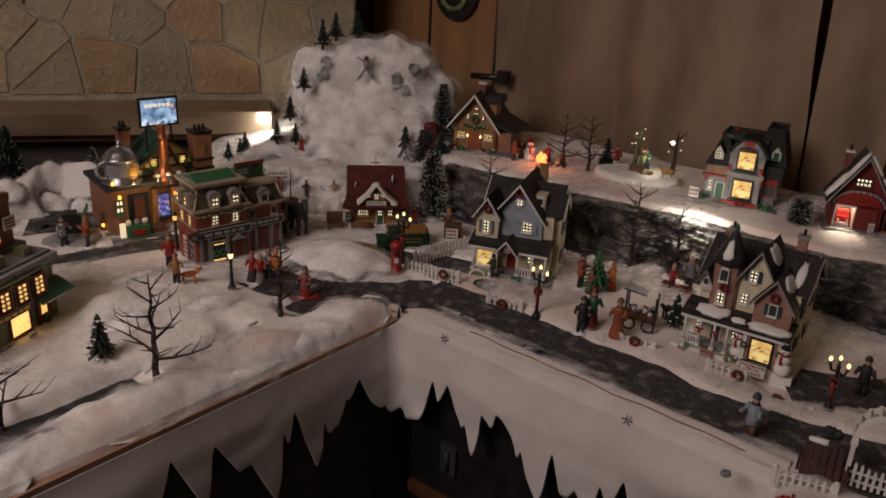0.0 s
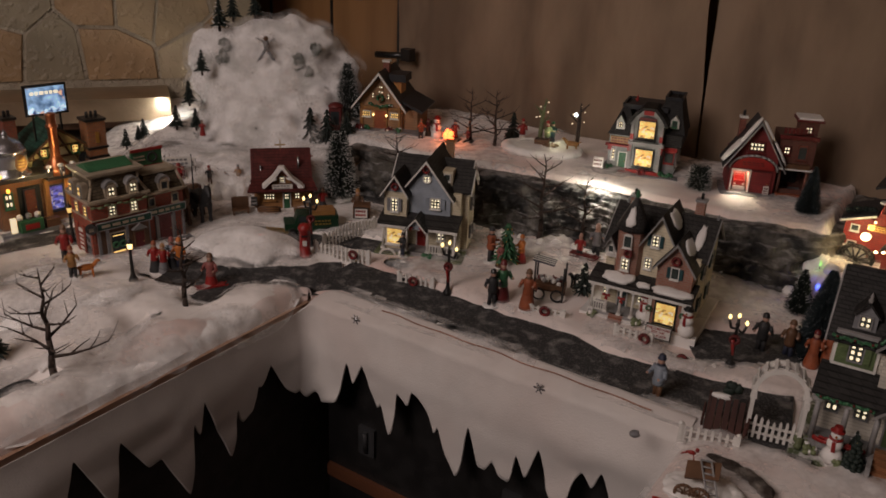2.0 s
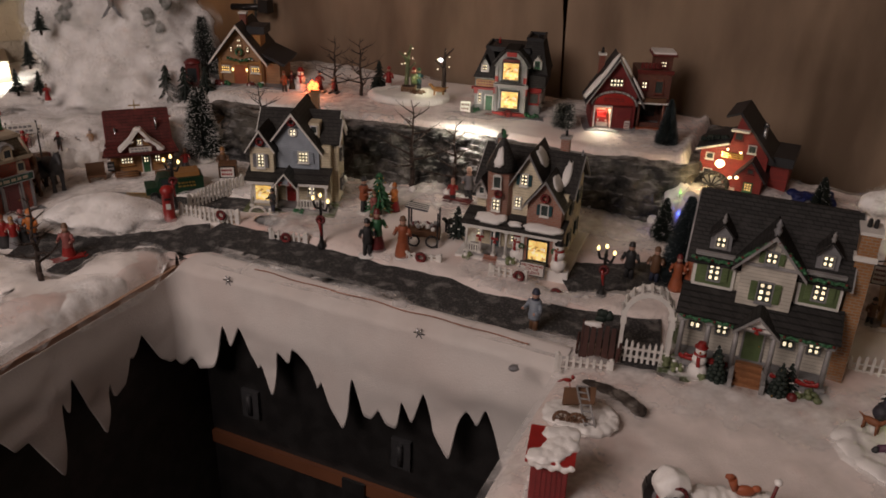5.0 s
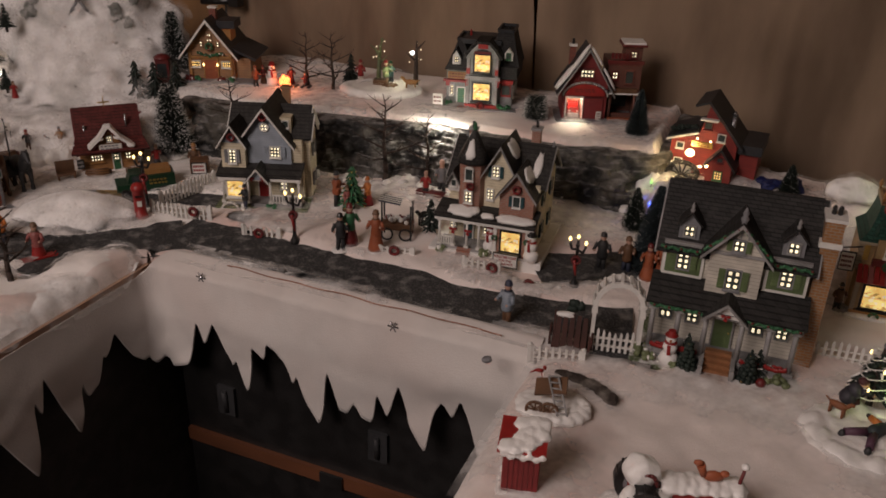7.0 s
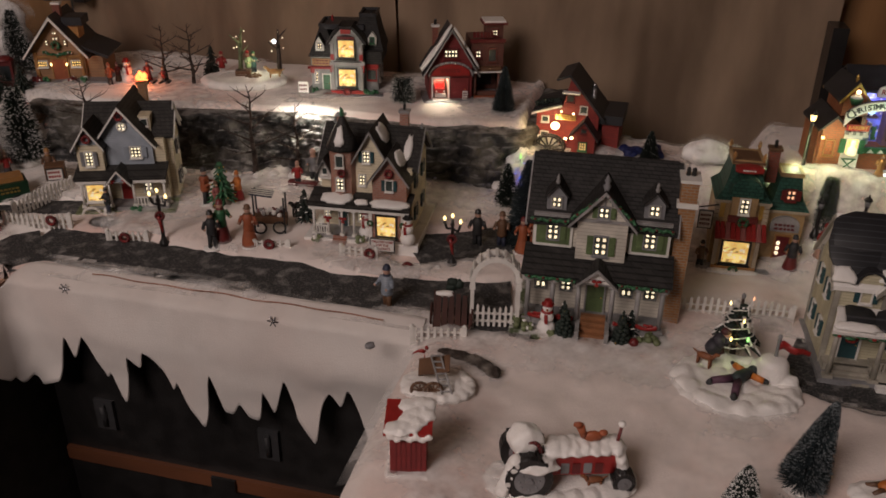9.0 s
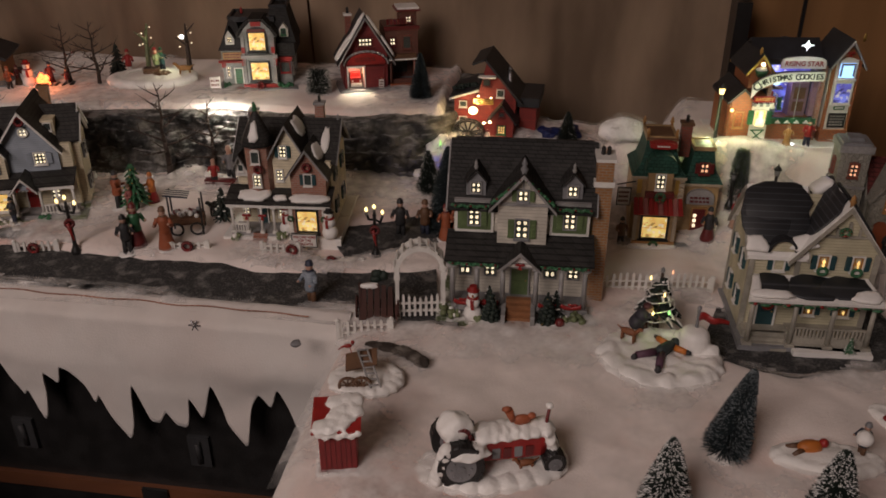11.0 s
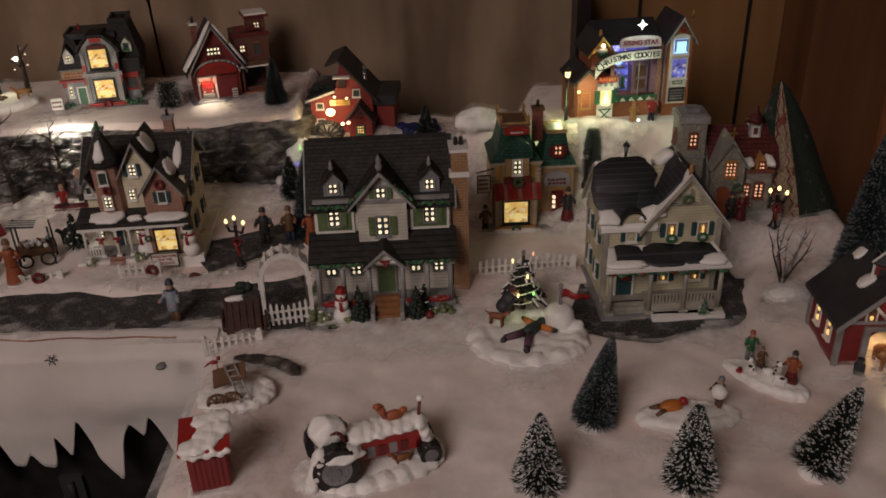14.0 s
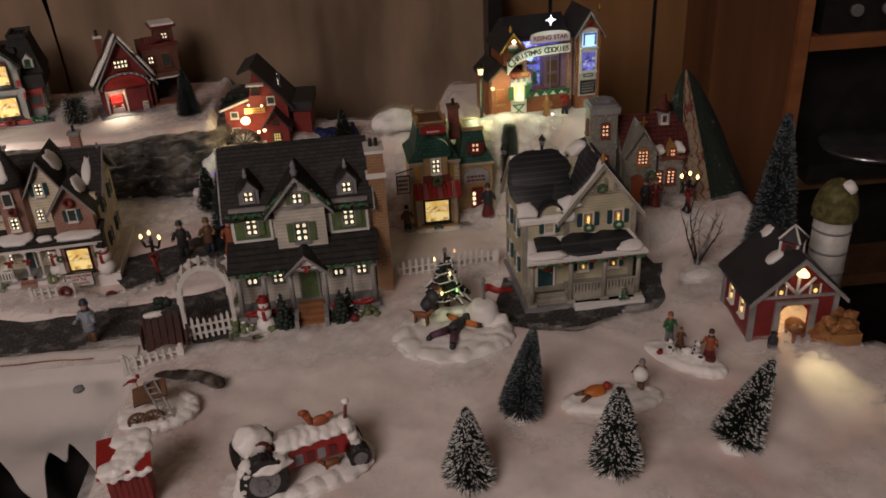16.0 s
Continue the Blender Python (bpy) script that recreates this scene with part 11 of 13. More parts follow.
for k in range(6):
    bm_blob(bm, (0.018 + 0.005 * math.sin(k * 2.0), 0.026, 0.034 + 0.003 * math.cos(k * 1.3)), (0.005, 0.004, 0.005), 0, 1, 0.5, k)
part("garland", bm, NEEDLE, ct)
bm = bmesh.new()
bm_blob(bm, (0.010, 0.018, 0.029), (0.010, 0.004, 0.003), 0, 2, 0.4)
part("snow_patch", bm, ROOFSNOW, ct)

# outhouse with a snowed roof
out = thing("outhouse", "bright red outhouse with thick snow on its roof", "outhouse", spot(0.148, 0.449, ground_z(0.165, 0.450) - 0.002, -30) @ Matrix.Diagonal((0.74, 0.80, 0.74, 1)))
boxes(out, "wall", BARNRED, (0.0, 0.034, 0.0, 0.030, 0.0, 0.052))
boxes(out, "side_wall", RED, (-0.0006, 0.0, 0.001, 0.029, 0.0, 0.055), (0.034, 0.0346, 0.001, 0.029, 0.0, 0.050))
bm = bmesh.new()
bm_slab(bm, ((-0.006, -0.006, 0.053), (0.040, -0.006, 0.053), (0.040, 0.036, 0.060), (-0.006, 0.036, 0.060)), 0.003)
part("roof", bm, RED, out)
bm = bmesh.new()
rng = random.Random(2)
for i in range(16):
    x, y = rng.uniform(0.002, 0.036), rng.uniform(-0.002, 0.032)
    bm_blob(bm, (x, y, 0.0575 + y * 0.16), (0.010, 0.009, 0.0042), 0, 2, 0.35, i)
for i in range(7):
    bm_blob(bm, (0.001 + i * 0.006, -0.006, 0.053 - 0.003 * (i % 2)), (0.0042, 0.0022, 0.004), 0, 2, 0.3, i)
part("roof_snow", fused(bm, 0.0013, 2), ROOFSNOW, out)
bm = bmesh.new()
for i in range(8):
    bm_blob(bm, (0.034 * i / 7, -0.003, 0.001), (0.005, 0.004, 0.004), 0, 1, 0.4, i)
    bm_blob(bm, (-0.003, 0.030 * i / 7, 0.001), (0.004, 0.005, 0.004), 0, 1, 0.4, i + 9)
part("snow_foot", fused(bm, 0.0013, 2), ROOFSNOW, out)
boxes(out, "plank_gap", DARKRED, *[(x, x + 0.0006, -0.0005, 0.0, 0.003, 0.050) for x in np.linspace(0.005, 0.029, 6)])
boxes(out, "notch", DARKRED, (0.018, 0.028, -0.0008, 0.0, 0.001, 0.005))

# tractor under snow
tr = thing("tractor", "old red tractor under thick snow on its base", "tractor", spot(0.256, 0.389, ground_z(0.256, 0.389) - 0.001, -25) @ Matrix.Diagonal((0.80, 0.80, 0.86, 1)) @ Matrix.Translation((-0.064 * S, -0.010 * S, 0)))
bm = bmesh.new()
rng = random.Random(8)
for i in range(22):
    a = i * 6.28319 / 22
    bm_blob(bm, (0.062 + 0.060 * math.cos(a), 0.016 + 0.026 * math.sin(a), 0.002), (0.014, 0.012, 0.007), 0, 2, 0.3, i)
bm_blob(bm, (0.062, 0.016, 0.002), (0.060, 0.028, 0.007), 0, 3, 0.15, 40)
part("snow_base", fused(bm, 0.0013, 2), ROOFSNOW, tr)
for i, (x, y, r) in enumerate(((0.030, -0.004, 0.021), (0.030, 0.034, 0.021), (0.116, 0.002, 0.010), (0.116, 0.026, 0.010))):
    bm = bmesh.new()
    bm_tube(bm, (x, y - 0.006, r + 0.003), (x, y + 0.006, r + 0.003), r, r, 22)
    w = part("wheel", bm, BLACK, tr)
    for k in range(16):
        a = k * 6.28319 / 16
        bm = bmesh.new()
        bm_box(bm, x + (r - 0.001) * math.cos(a) - 0.001, x + (r - 0.001) * math.cos(a) + 0.001, y - 0.0065, y + 0.0065, r + 0.003 + (r - 0.001) * math.sin(a) - 0.001, r + 0.003 + (r - 0.001) * math.sin(a) + 0.002)
        part("tread_lug", bm, BLACK, w)
    bm = bmesh.new()
    bm_tube(bm, (x, y - 0.0068, r + 0.003), (x, y - 0.0060, r + 0.003), r * 0.64, r * 0.60, 18)
    bm_tube(bm, (x, y - 0.0085, r + 0.003), (x, y - 0.0066, r + 0.003), r * 0.16, r * 0.18, 10)
    for k in range(8):
        a = k * 6.28319 / 8
        bm_blob(bm, (x + r * 0.42 * math.cos(a), y - 0.0070, r + 0.003 + r * 0.42 * math.sin(a)), r * 0.06, 0, 1)
    part("rim", bm, GREY, w)
bm = bmesh.new()
bm_box(bm, 0.048, 0.104, 0.004, 0.024, 0.018, 0.038)
bm_box(bm, 0.020, 0.052, 0.004, 0.026, 0.014, 0.028)
bm_tube(bm, (0.104, 0.014, 0.018), (0.104, 0.014, 0.038), 0.010, 0.010, 12)
part("hood", bm, RED, tr)
for i in range(4):
    bm = bmesh.new()
    bm_box(bm, 0.060 + i * 0.010, 0.067 + i * 0.010, 0.0028, 0.004, 0.020, 0.030)
    part("engine_block", bm, DARKRED if i % 2 else GREY, tr)
bm = bmesh.new()
ring(bm, (0.032, 0.004, 0.044), 0.0085, 0.0018, 0, 14)
part("steering_wheel", bm, DARKRED, tr)
bm = bmesh.new()
bm_tube(bm, (0.020, 0.014, 0.030), (0.054, 0.014, 0.012), 0.002, 0.002, 6)
part("axle_rod", bm, DARKRED, tr)
bm = bmesh.new()
bm_tube(bm, (0.108, 0.012, 0.030), (0.112, 0.012, 0.062), 0.0018, 0.0014, 6)
part("exhaust_pipe", bm, DARKRED, tr)
bm = bmesh.new()
bm_blob(bm, (0.028, 0.016, 0.047), (0.016, 0.016, 0.014), 0, 3, 0.2, 3)
bm_blob(bm, (0.036, -0.002, 0.034), (0.020, 0.012, 0.007), 0, 3, 0.35, 4)
for i in range(7):
    bm_blob(bm, (0.054 + i * 0.009, 0.014, 0.040), (0.010, 0.014, 0.006), 0, 2, 0.3, i)
for i in range(5):
    bm_blob(bm, (0.110 + 0.003 * i, 0.010, 0.040 - 0.008 * i), (0.006, 0.010, 0.007), 0, 2, 0.3, i + 20)
for i in range(6):
    bm_blob(bm, (0.008 + 0.002 * i, -0.004, 0.010 + 0.006 * i), (0.007, 0.007, 0.006), 0, 2, 0.3, i + 30)
bm_blob(bm, (0.112, 0.012, 0.063), (0.004, 0.004, 0.003), 0, 2)
part("snow_load", fused(bm, 0.0013, 2), ROOFSNOW, tr)
bm = bmesh.new()
bm_blob(bm, (0.088, 0.014, 0.050), (0.009, 0.004, 0.005), 0, 2)
bm_blob(bm, (0.097, 0.014, 0.053), (0.004, 0.003, 0.003), 0, 2)
bm_tube(bm, (0.080, 0.014, 0.050), (0.076, 0.014, 0.060), 0.003, 0.004, 7)
bm_blob(bm, (0.074, 0.014, 0.062), (0.005, 0.003, 0.003), 0, 1)
solid("squirrel_figurine", bm, RUST, "rust clay squirrel lying on the tractor hood", "figurine", tr.matrix_basis)

# broken wooden cart in snow with a red bird, and a log
wg = thing("broken_cart", "broken wooden cart with ladder lying in snow", "cart", spot(0.222, 0.534, ground_z(0.22, 0.53) - 0.001, -30) @ Matrix.Diagonal((0.80, 0.80, 0.80, 1)))
bm = bmesh.new()
for i in range(18):
    a = i * 6.28319 / 18
    bm_blob(bm, (0.010 + 0.030 * math.cos(a), -0.004 + 0.022 * math.sin(a), 0.001), (0.011, 0.010, 0.006), 0, 2, 0.3, i)
bm_blob(bm, (0.012, -0.004, 0.002), (0.030, 0.022, 0.007), 0, 2, 0.2, 30)
part("snow_base", fused(bm, 0.0013, 2), ROOFSNOW, wg)
for i, (c, r) in enumerate((((-0.008, -0.022, 0.008), 0.009), ((0.006, -0.022, 0.008), 0.009))):
    bm = bmesh.new()
    ring(bm, c, r, 0.0016, 0, 16)
    for k in range(8):
        bm_tube(bm, c, (c[0] + r * math.cos(k * 0.785), c[1], c[2] + r * math.sin(k * 0.785)), 0.0009, 0.0009, 5)
    part("wheel", bm, BROWN, wg)
bm = bmesh.new()
bm_slab(bm, ((-0.010, -0.010, 0.016), (0.022, -0.010, 0.022), (0.022, 0.008, 0.030), (-0.010, 0.008, 0.024)), 0.003)
part("bed", bm, BROWN, wg)
bm = bmesh.new()
for s in (0.0, 0.010):
    bm_tube(bm, (0.002 + s, 0.002, 0.034), (0.016 + s, -0.028, 0.004), 0.0012, 0.0012, 6)
for k in range(8):
    u = k / 7
    bm_tube(bm, (0.002 + 0.014 * u, 0.002 - 0.030 * u, 0.034 - 0.030 * u), (0.012 + 0.014 * u, 0.002 - 0.030 * u, 0.034 - 0.030 * u), 0.001, 0.001, 5)
part("ladder", bm, GREYTRIM, wg)
bm = bmesh.new()
bm_blob(bm, (-0.008, 0.010, 0.034), (0.005, 0.0022, 0.0026), 0, 1)
bm_blob(bm, (-0.003, 0.010, 0.038), (0.0024, 0.002, 0.003), 0, 1)
bm_tube(bm, (-0.012, 0.010, 0.034), (-0.018, 0.010, 0.030), 0.0014, 0.0006, 5)
bm_tube(bm, (-0.006, 0.010, 0.032), (-0.004, 0.006, 0.026), 0.0005, 0.0005, 4)
solid("cardinal_figurine", bm, RED, "tiny red clay bird on the broken cart", "figurine", wg.matrix_basis)
bm = bmesh.new()
for i in range(9):
    u = i / 8
    bm_blob(bm, (0.05 * u, 0.006 * math.sin(u * 3), 0.003), (0.009, 0.0075, 0.006), 0 if i % 3 else 1, 2, 0.5, i)
solid("log", fused(bm, 0.0014, 1), speckled("rotten bark", (0.035, 0.024, 0.018), (0.16, 0.14, 0.12), 60, 0.5, 0.7, 0.85), "dark brown mossy log half sunk in snow", "log", spot(0.257, 0.568, ground_z(0.27, 0.55), -62) @ Matrix.Diagonal((0.95, 0.85, 0.85, 1)))
bm = bmesh.new()
bm_blob(bm, (0, 0, 0), (0.005, 0.004, 0.003), 0, 2, 0.4)
solid("pebble", bm, GREY, "small grey pebble lying on the snow", "pebble", on_snow(0.205, 0.618, 0, -0.001))

# snow angel scene: moulded base, lying figure, kneeling figure, snow block and flag
bm = bmesh.new()
rng = random.Random(3)
for k in range(34):
    q = 6.28319 * k / 34
    bm_blob(bm, (0.043 * math.cos(q), 0.036 * math.sin(q), 0.0), (0.012, 0.011, rng.uniform(0.004, 0.009)), 0, 2, 0.4, k)
for k in range(34):
    q, u = rng.uniform(0, 6.28319), rng.random() ** 0.5
    bm_blob(bm, (0.042 * u * math.cos(q), 0.034 * u * math.sin(q), 0.0), (0.014, 0.012, 0.0068), 0, 2, 0.3, k + 40)
PLATE_Z = ground_z(0.455, 0.420)
solid("snow_plate", fused(bm, 0.0018, 3), ROOFSNOW, "uneven white moulded snow base round the lit tree", "snow base", pose(0.457 * S, 0.420 * S, PLATE_Z * S, 0, 0, -45))
PLATE_Z += 0.0066
bm = bmesh.new()
bm_lathe(bm, ((0.0035, 0.030), (0.0052, 0.024), (0.0062, 0.012), (0.0048, 0.004)), (0, 0, 0), 10, 0)
for q in (-1, 1):
    bm_tube(bm, (q * 0.0026, 0, 0.007), (q * 0.0125, 0.001, -0.012), 0.0040, 0.0034, 8, 1)
    bm_blob(bm, (q * 0.0132, 0.003, -0.014), (0.0034, 0.0050, 0.0036), 4, 1)
    bm_tube(bm, (q * 0.005, 0, 0.026), (q * 0.016, 0.001, 0.029), 0.0032, 0.0028, 8, 2)
    bm_tube(bm, (q * 0.016, 0.001, 0.029), (q * 0.020, 0.001, 0.0305), 0.0028, 0.0018, 7, 4)
bm_blob(bm, (0, 0.0005, 0.0350), (0.0052, 0.0046, 0.0052), 0, 2)
bm_blob(bm, (0, 0.0028, 0.0350), (0.0038, 0.0030, 0.0040), 3, 2)
solid("lying_figurine", bm, [paint("dark teal cloth", (0.030, 0.042, 0.044), 0.6), paint("plum cloth", (0.085, 0.035, 0.060), 0.6), ORANGE, SKIN, COAT],
      "clay figurine in dark jacket lying flat on snow", "figurine", spot(0.4460, 0.4165, PLATE_Z + 0.003, -82) @ pose(0, 0, 0, -90, 0, 0) @ Matrix.Diagonal((0.92, 1, 0.86, 1)), "figurines")
# kneeling figure bent over towards the tree
bm = bmesh.new()
bm_tube(bm, (0, 0.006, 0.003), (0, -0.004, 0.004), 0.0050, 0.0046, 8, 1)
bm_blob(bm, (0, 0.005, 0.008), (0.0075, 0.0075, 0.0075), 0, 2, 0.15, 1)
bm_blob(bm, (0, 0.000, 0.014), (0.0068, 0.0066, 0.0080), 0, 2, 0.15, 2)
for q in (-1, 1):
    bm_tube(bm, (q * 0.0055, -0.002, 0.017), (q * 0.0045, -0.012, 0.013), 0.0026, 0.0020, 7, 0)
    bm_blob(bm, (q * 0.0045, -0.013, 0.0125), 0.0022, 2, 1)
bm_blob(bm, (0, -0.0055, 0.0215), 0.0042, 2, 2)
bm_blob(bm, (0, -0.0045, 0.0235), (0.0046, 0.0046, 0.0034), 1, 2)
solid("kneeling_figurine", bm, [paint("dim blue-grey cloth", (0.035, 0.032, 0.042), 0.6), paint("dark maroon cloth", (0.075, 0.02, 0.022), 0.6), SKIN],
      "dark clay figurine kneeling bent by the lit tree", "figurine", spot(0.471, 0.457, PLATE_Z - 0.001, 70), "figurines")
bm = bmesh.new()
bm_lathe(bm, ((0.0140, -0.004), (0.0142, 0.006), (0.0128, 0.015), (0.0098, 0.0190), (0.0045, 0.0205), (0.0005, 0.0207)), (0, 0, 0), 18)
bm_blob(bm, (-0.008, 0.006, 0.004), (0.009, 0.008, 0.012), 0, 2, 0.3)
bm_blob(bm, (0.012, -0.006, 0.000), (0.012, 0.010, 0.008), 0, 2, 0.3)
solid("snow_block", fused(bm, 0.0013, 2), ROOFSNOW, "rounded white block of moulded snow", "snow block", spot(0.489, 0.412, PLATE_Z - 0.003, -40))
fl = thing("toy_flag", "red pennant on a short grey post", "flag", spot(0.491, 0.413, PLATE_Z + 0.016, -40))
bm = bmesh.new()
bm_lathe(bm, ((0.0019, 0), (0.0015, 0.003), (0.0013, 0.016), (0.0019, 0.017), (0.0013, 0.0185), (0.0022, 0.0205), (0.0014, 0.0225), (0.0003, 0.023)), (0, 0, 0), 9)
part("post", bm, GREY, fl)
bm = bmesh.new()
rows = [[bm.verts.new((0.001 + 0.026 * k / 8, 0.002 * math.sin(k * 1.1), 0.0125 - 0.0055 * k / 8 + 0.0007 * math.sin(k * 1.5) + q * 0.0042 * (1 - 0.55 * k / 8))) for q in (-1, 1)] for k in range(9)]
for a, b in zip(rows, rows[1:]):
    bm.faces.new((a[0], b[0], b[1], a[1])).smooth = True
ob = part("pennant", bm, RED, fl)
ob.modifiers.new("thick", "SOLIDIFY").thickness = 0.001

# snow plates under the children's groups
for x, y, rx, ry, turn in ((0.550, 0.245, 0.035, 0.013, -88), (0.464, 0.262, 0.038, 0.015, -42)):
    bm = bmesh.new()
    for i in range(18):
        a = i * 6.28319 / 18
        bm_blob(bm, (rx * 0.85 * math.cos(a), ry * 0.85 * math.sin(a), 0.001), (rx * 0.25, ry * 0.35, 0.006), 0, 2, 0.3, i)
    bm_blob(bm, (0, 0, 0.002), (rx, ry, 0.0065), 0, 2, 0.1)
    z = ground_z(x, y)
    solid("snow_plate", fused(bm, 0.0015, 2), ROOFSNOW, "flat white moulded snow base under figurines", "snow base", pose(x * S, y * S, z * S, 0, 0, turn))
bm = bmesh.new()
bm_blob(bm, (0, 0, 0.006), (0.012, 0.007, 0.006), 0, 2, 0.2)
bm_blob(bm, (0.012, 0, 0.009), 0.0045, 1, 2)
bm_tube(bm, (-0.008, 0.003, 0.005), (-0.020, 0.006, 0.002), 0.003, 0.002, 6, 2)
bm_tube(bm, (-0.008, -0.003, 0.005), (-0.018, -0.006, 0.002), 0.003, 0.002, 6, 2)
solid("crawling_figurine", bm, [ORANGE, RED, BROWN], "clay figurine in orange crawling on snow", "figurine", spot(0.457, 0.273, ground_z(0.457, 0.273) + 0.005, -30) @ Matrix.Diagonal((0.8, 0.8, 0.8, 1)), "figurines")

# black and white pups tumbling round the children, a red mitten and a ball of snow
for k, (x, y, turn) in enumerate(((0.546, 0.256, 40), (0.549, 0.243, -70), (0.554, 0.238, 10), (0.547, 0.232, 100))):
    bm = bmesh.new()
    bm_blob(bm, (0, 0, 0.0040), (0.0058, 0.0034, 0.0034), 0, 2, 0.2, k)
    bm_blob(bm, (0.0056, 0, 0.0068), 0.0027, 0, 2)
    for q in (-1, 1):
        bm_blob(bm, (0.0050, q * 0.0022, 0.0084), (0.0012, 0.0010, 0.0016), 1, 1)
        bm_tube(bm, (0.003, q * 0.002, 0.004), (0.0042, q * 0.0026, 0.0), 0.0012, 0.0010, 6, 0)
        bm_tube(bm, (-0.003, q * 0.002, 0.004), (-0.0040, q * 0.0026, 0.0), 0.0012, 0.0010, 6, 0)
    bm_blob(bm, (-0.002, 0.0016, 0.0062), (0.0022, 0.0020, 0.0012), 1, 1, 0.4, k)
    bm_tube(bm, (-0.0055, 0, 0.005), (-0.0085, 0.001, 0.0085), 0.0009, 0.0005, 5, 1)
    solid("toy_pup", bm, [ROOFSNOW, COAT], "white clay puppy with black spots in the snow", "toy dog", spot(x, y, ground_z(x, y) + 0.0068, turn), "pups")
bm = bmesh.new()
bm_blob(bm, (0, 0, 0), (0.0042, 0.0026, 0.0018), 0, 2, 0.5, 3)
solid("red_mitten", bm, RED, "small red mitten dropped on the snow base", "mitten", spot(0.538, 0.262, ground_z(0.538, 0.262) + 0.008, 20))
bm = bmesh.new()
bm_blob(bm, (0, 0, 0), 0.0062, 0, 2, 0.2, 5)
solid("snowball", bm, ROOFSNOW, "large white snowball carried before a figurine", "snowball", spot(0.479, 0.2475, ground_z(0.485, 0.25) + 0.0235))

# silo behind the barn
silo = thing("toy_silo", "white banded silo with a mossy green dome", "silo", spot(0.716, 0.196, 0))
bm = bmesh.new()
bm_lathe(bm, ((0.016, 0.0), (0.016, 0.090)), (0, 0, 0), 24)
part("wall", bm, paint("grey-white glaze", (0.50, 0.49, 0.46), 0.45, 0.25, 40), silo)
for z in (0.016, 0.036, 0.056, 0.076):
    bm = bmesh.new()
    bm_lathe(bm, ((0.0166, z), (0.0168, z + 0.001), (0.0166, z + 0.002)), (0, 0, 0), 20)
    part("band", bm, GREY, silo)
bm = bmesh.new()
bm_lathe(bm, [(0.0195, 0.089)] + [(0.019 * math.cos(k * math.pi / 48) + (0.0005 if k % 2 else 0), 0.091 + 0.033 * math.sin(k * math.pi / 48)) for k in range(24)], (0, 0, 0), 20)
part("dome", bm, speckled("mossy dome", (0.085, 0.080, 0.022), (0.19, 0.17, 0.055), 160, 0.42, 0.60, 0.6), silo)
bm = bmesh.new()
bm_blob(bm, (-0.002, -0.0075, 0.118), (0.0055, 0.008, 0.007), 0, 2, 0.3)
part("snow_patch", bm, ROOFSNOW, silo)

# beer wagon behind the ponies, with a banner on two poles, and a snow bank with sitting figurines
wg = thing("beer_wagon", "dark wooden beer wagon with a white banner", "wagon", spot(-0.272, 1.270, ground_z(-0.272, 1.270), 24))
boxes(wg, "bed", BROWN, (-0.020, 0.020, -0.030, 0.035, 0.010, 0.014))
boxes(wg, "side_board", DARKRED, (-0.021, -0.019, -0.030, 0.035, 0.012, 0.022), (0.019, 0.021, -0.030, 0.035, 0.012, 0.022))
boxes(wg, "bench", BROWN, (-0.018, 0.018, -0.028, -0.018, 0.014, 0.024))
for x in (-0.022, 0.022):
    for y in (-0.020, 0.025):
        bm = bmesh.new()
        ring(bm, (0, 0, 0), 0.010, 0.0012)
        for k in range(4):
            a = k * math.pi / 4
            bm_tube(bm, (-0.010 * math.cos(a), 0, -0.010 * math.sin(a)), (0.010 * math.cos(a), 0, 0.010 * math.sin(a)), 0.0007, 0.0007, 5)
        part("wheel", bm, BROWN, wg, "", pose(x * S, y * S, 0.011 * S, 0, 0, 90))
    bm = bmesh.new()
    bm_tube(bm, (x * 0.86, -0.010, 0.014), (x * 0.98, -0.008, 0.058), 0.0008, 0.0006, 6)
    part("pole", bm, BLACK, wg)
bm = bmesh.new()
bm_slab(bm, ((-0.021, -0.010, 0.044), (0.021, -0.010, 0.047), (0.021, -0.008, 0.059), (-0.021, -0.008, 0.056)), 0.0012)
banner = part("banner", bm, WHITE, wg, "white cloth banner")
bars(banner, 0.0, -0.0112, 0.0515, 0.034, 0.009, BLACK, 2, "f", 3)
for k in range(3):
    bm = bmesh.new()
    bm_lathe(bm, ((0.006, 0.0), (0.0075, 0.006), (0.006, 0.012)), (-0.010 + 0.010 * k, 0.012, 0.014), 12)
    part("barrel", bm, OCHRE, wg)
figurine(-0.2668, 1.2580, 0.034, DARKRED, BROWN, RED, "red-coated clay driver on the beer wagon", -60, ground_z(-0.272, 1.270) + 0.018, False, base=False)
bm = bmesh.new()
for k in range(9):
    bm_blob(bm, (-0.026 + 0.0065 * k, 0.004 * math.sin(k * 2.1), 0.010), (0.012, 0.016, 0.018 + 0.002 * math.sin(k)), 0, 2, 0.3, k)
solid("snow_bank", fused(bm, 0.0018, 4), ROOFSNOW, "white snow bank behind the ponies", "snow bank", spot(-0.207, 1.262, 0.006))
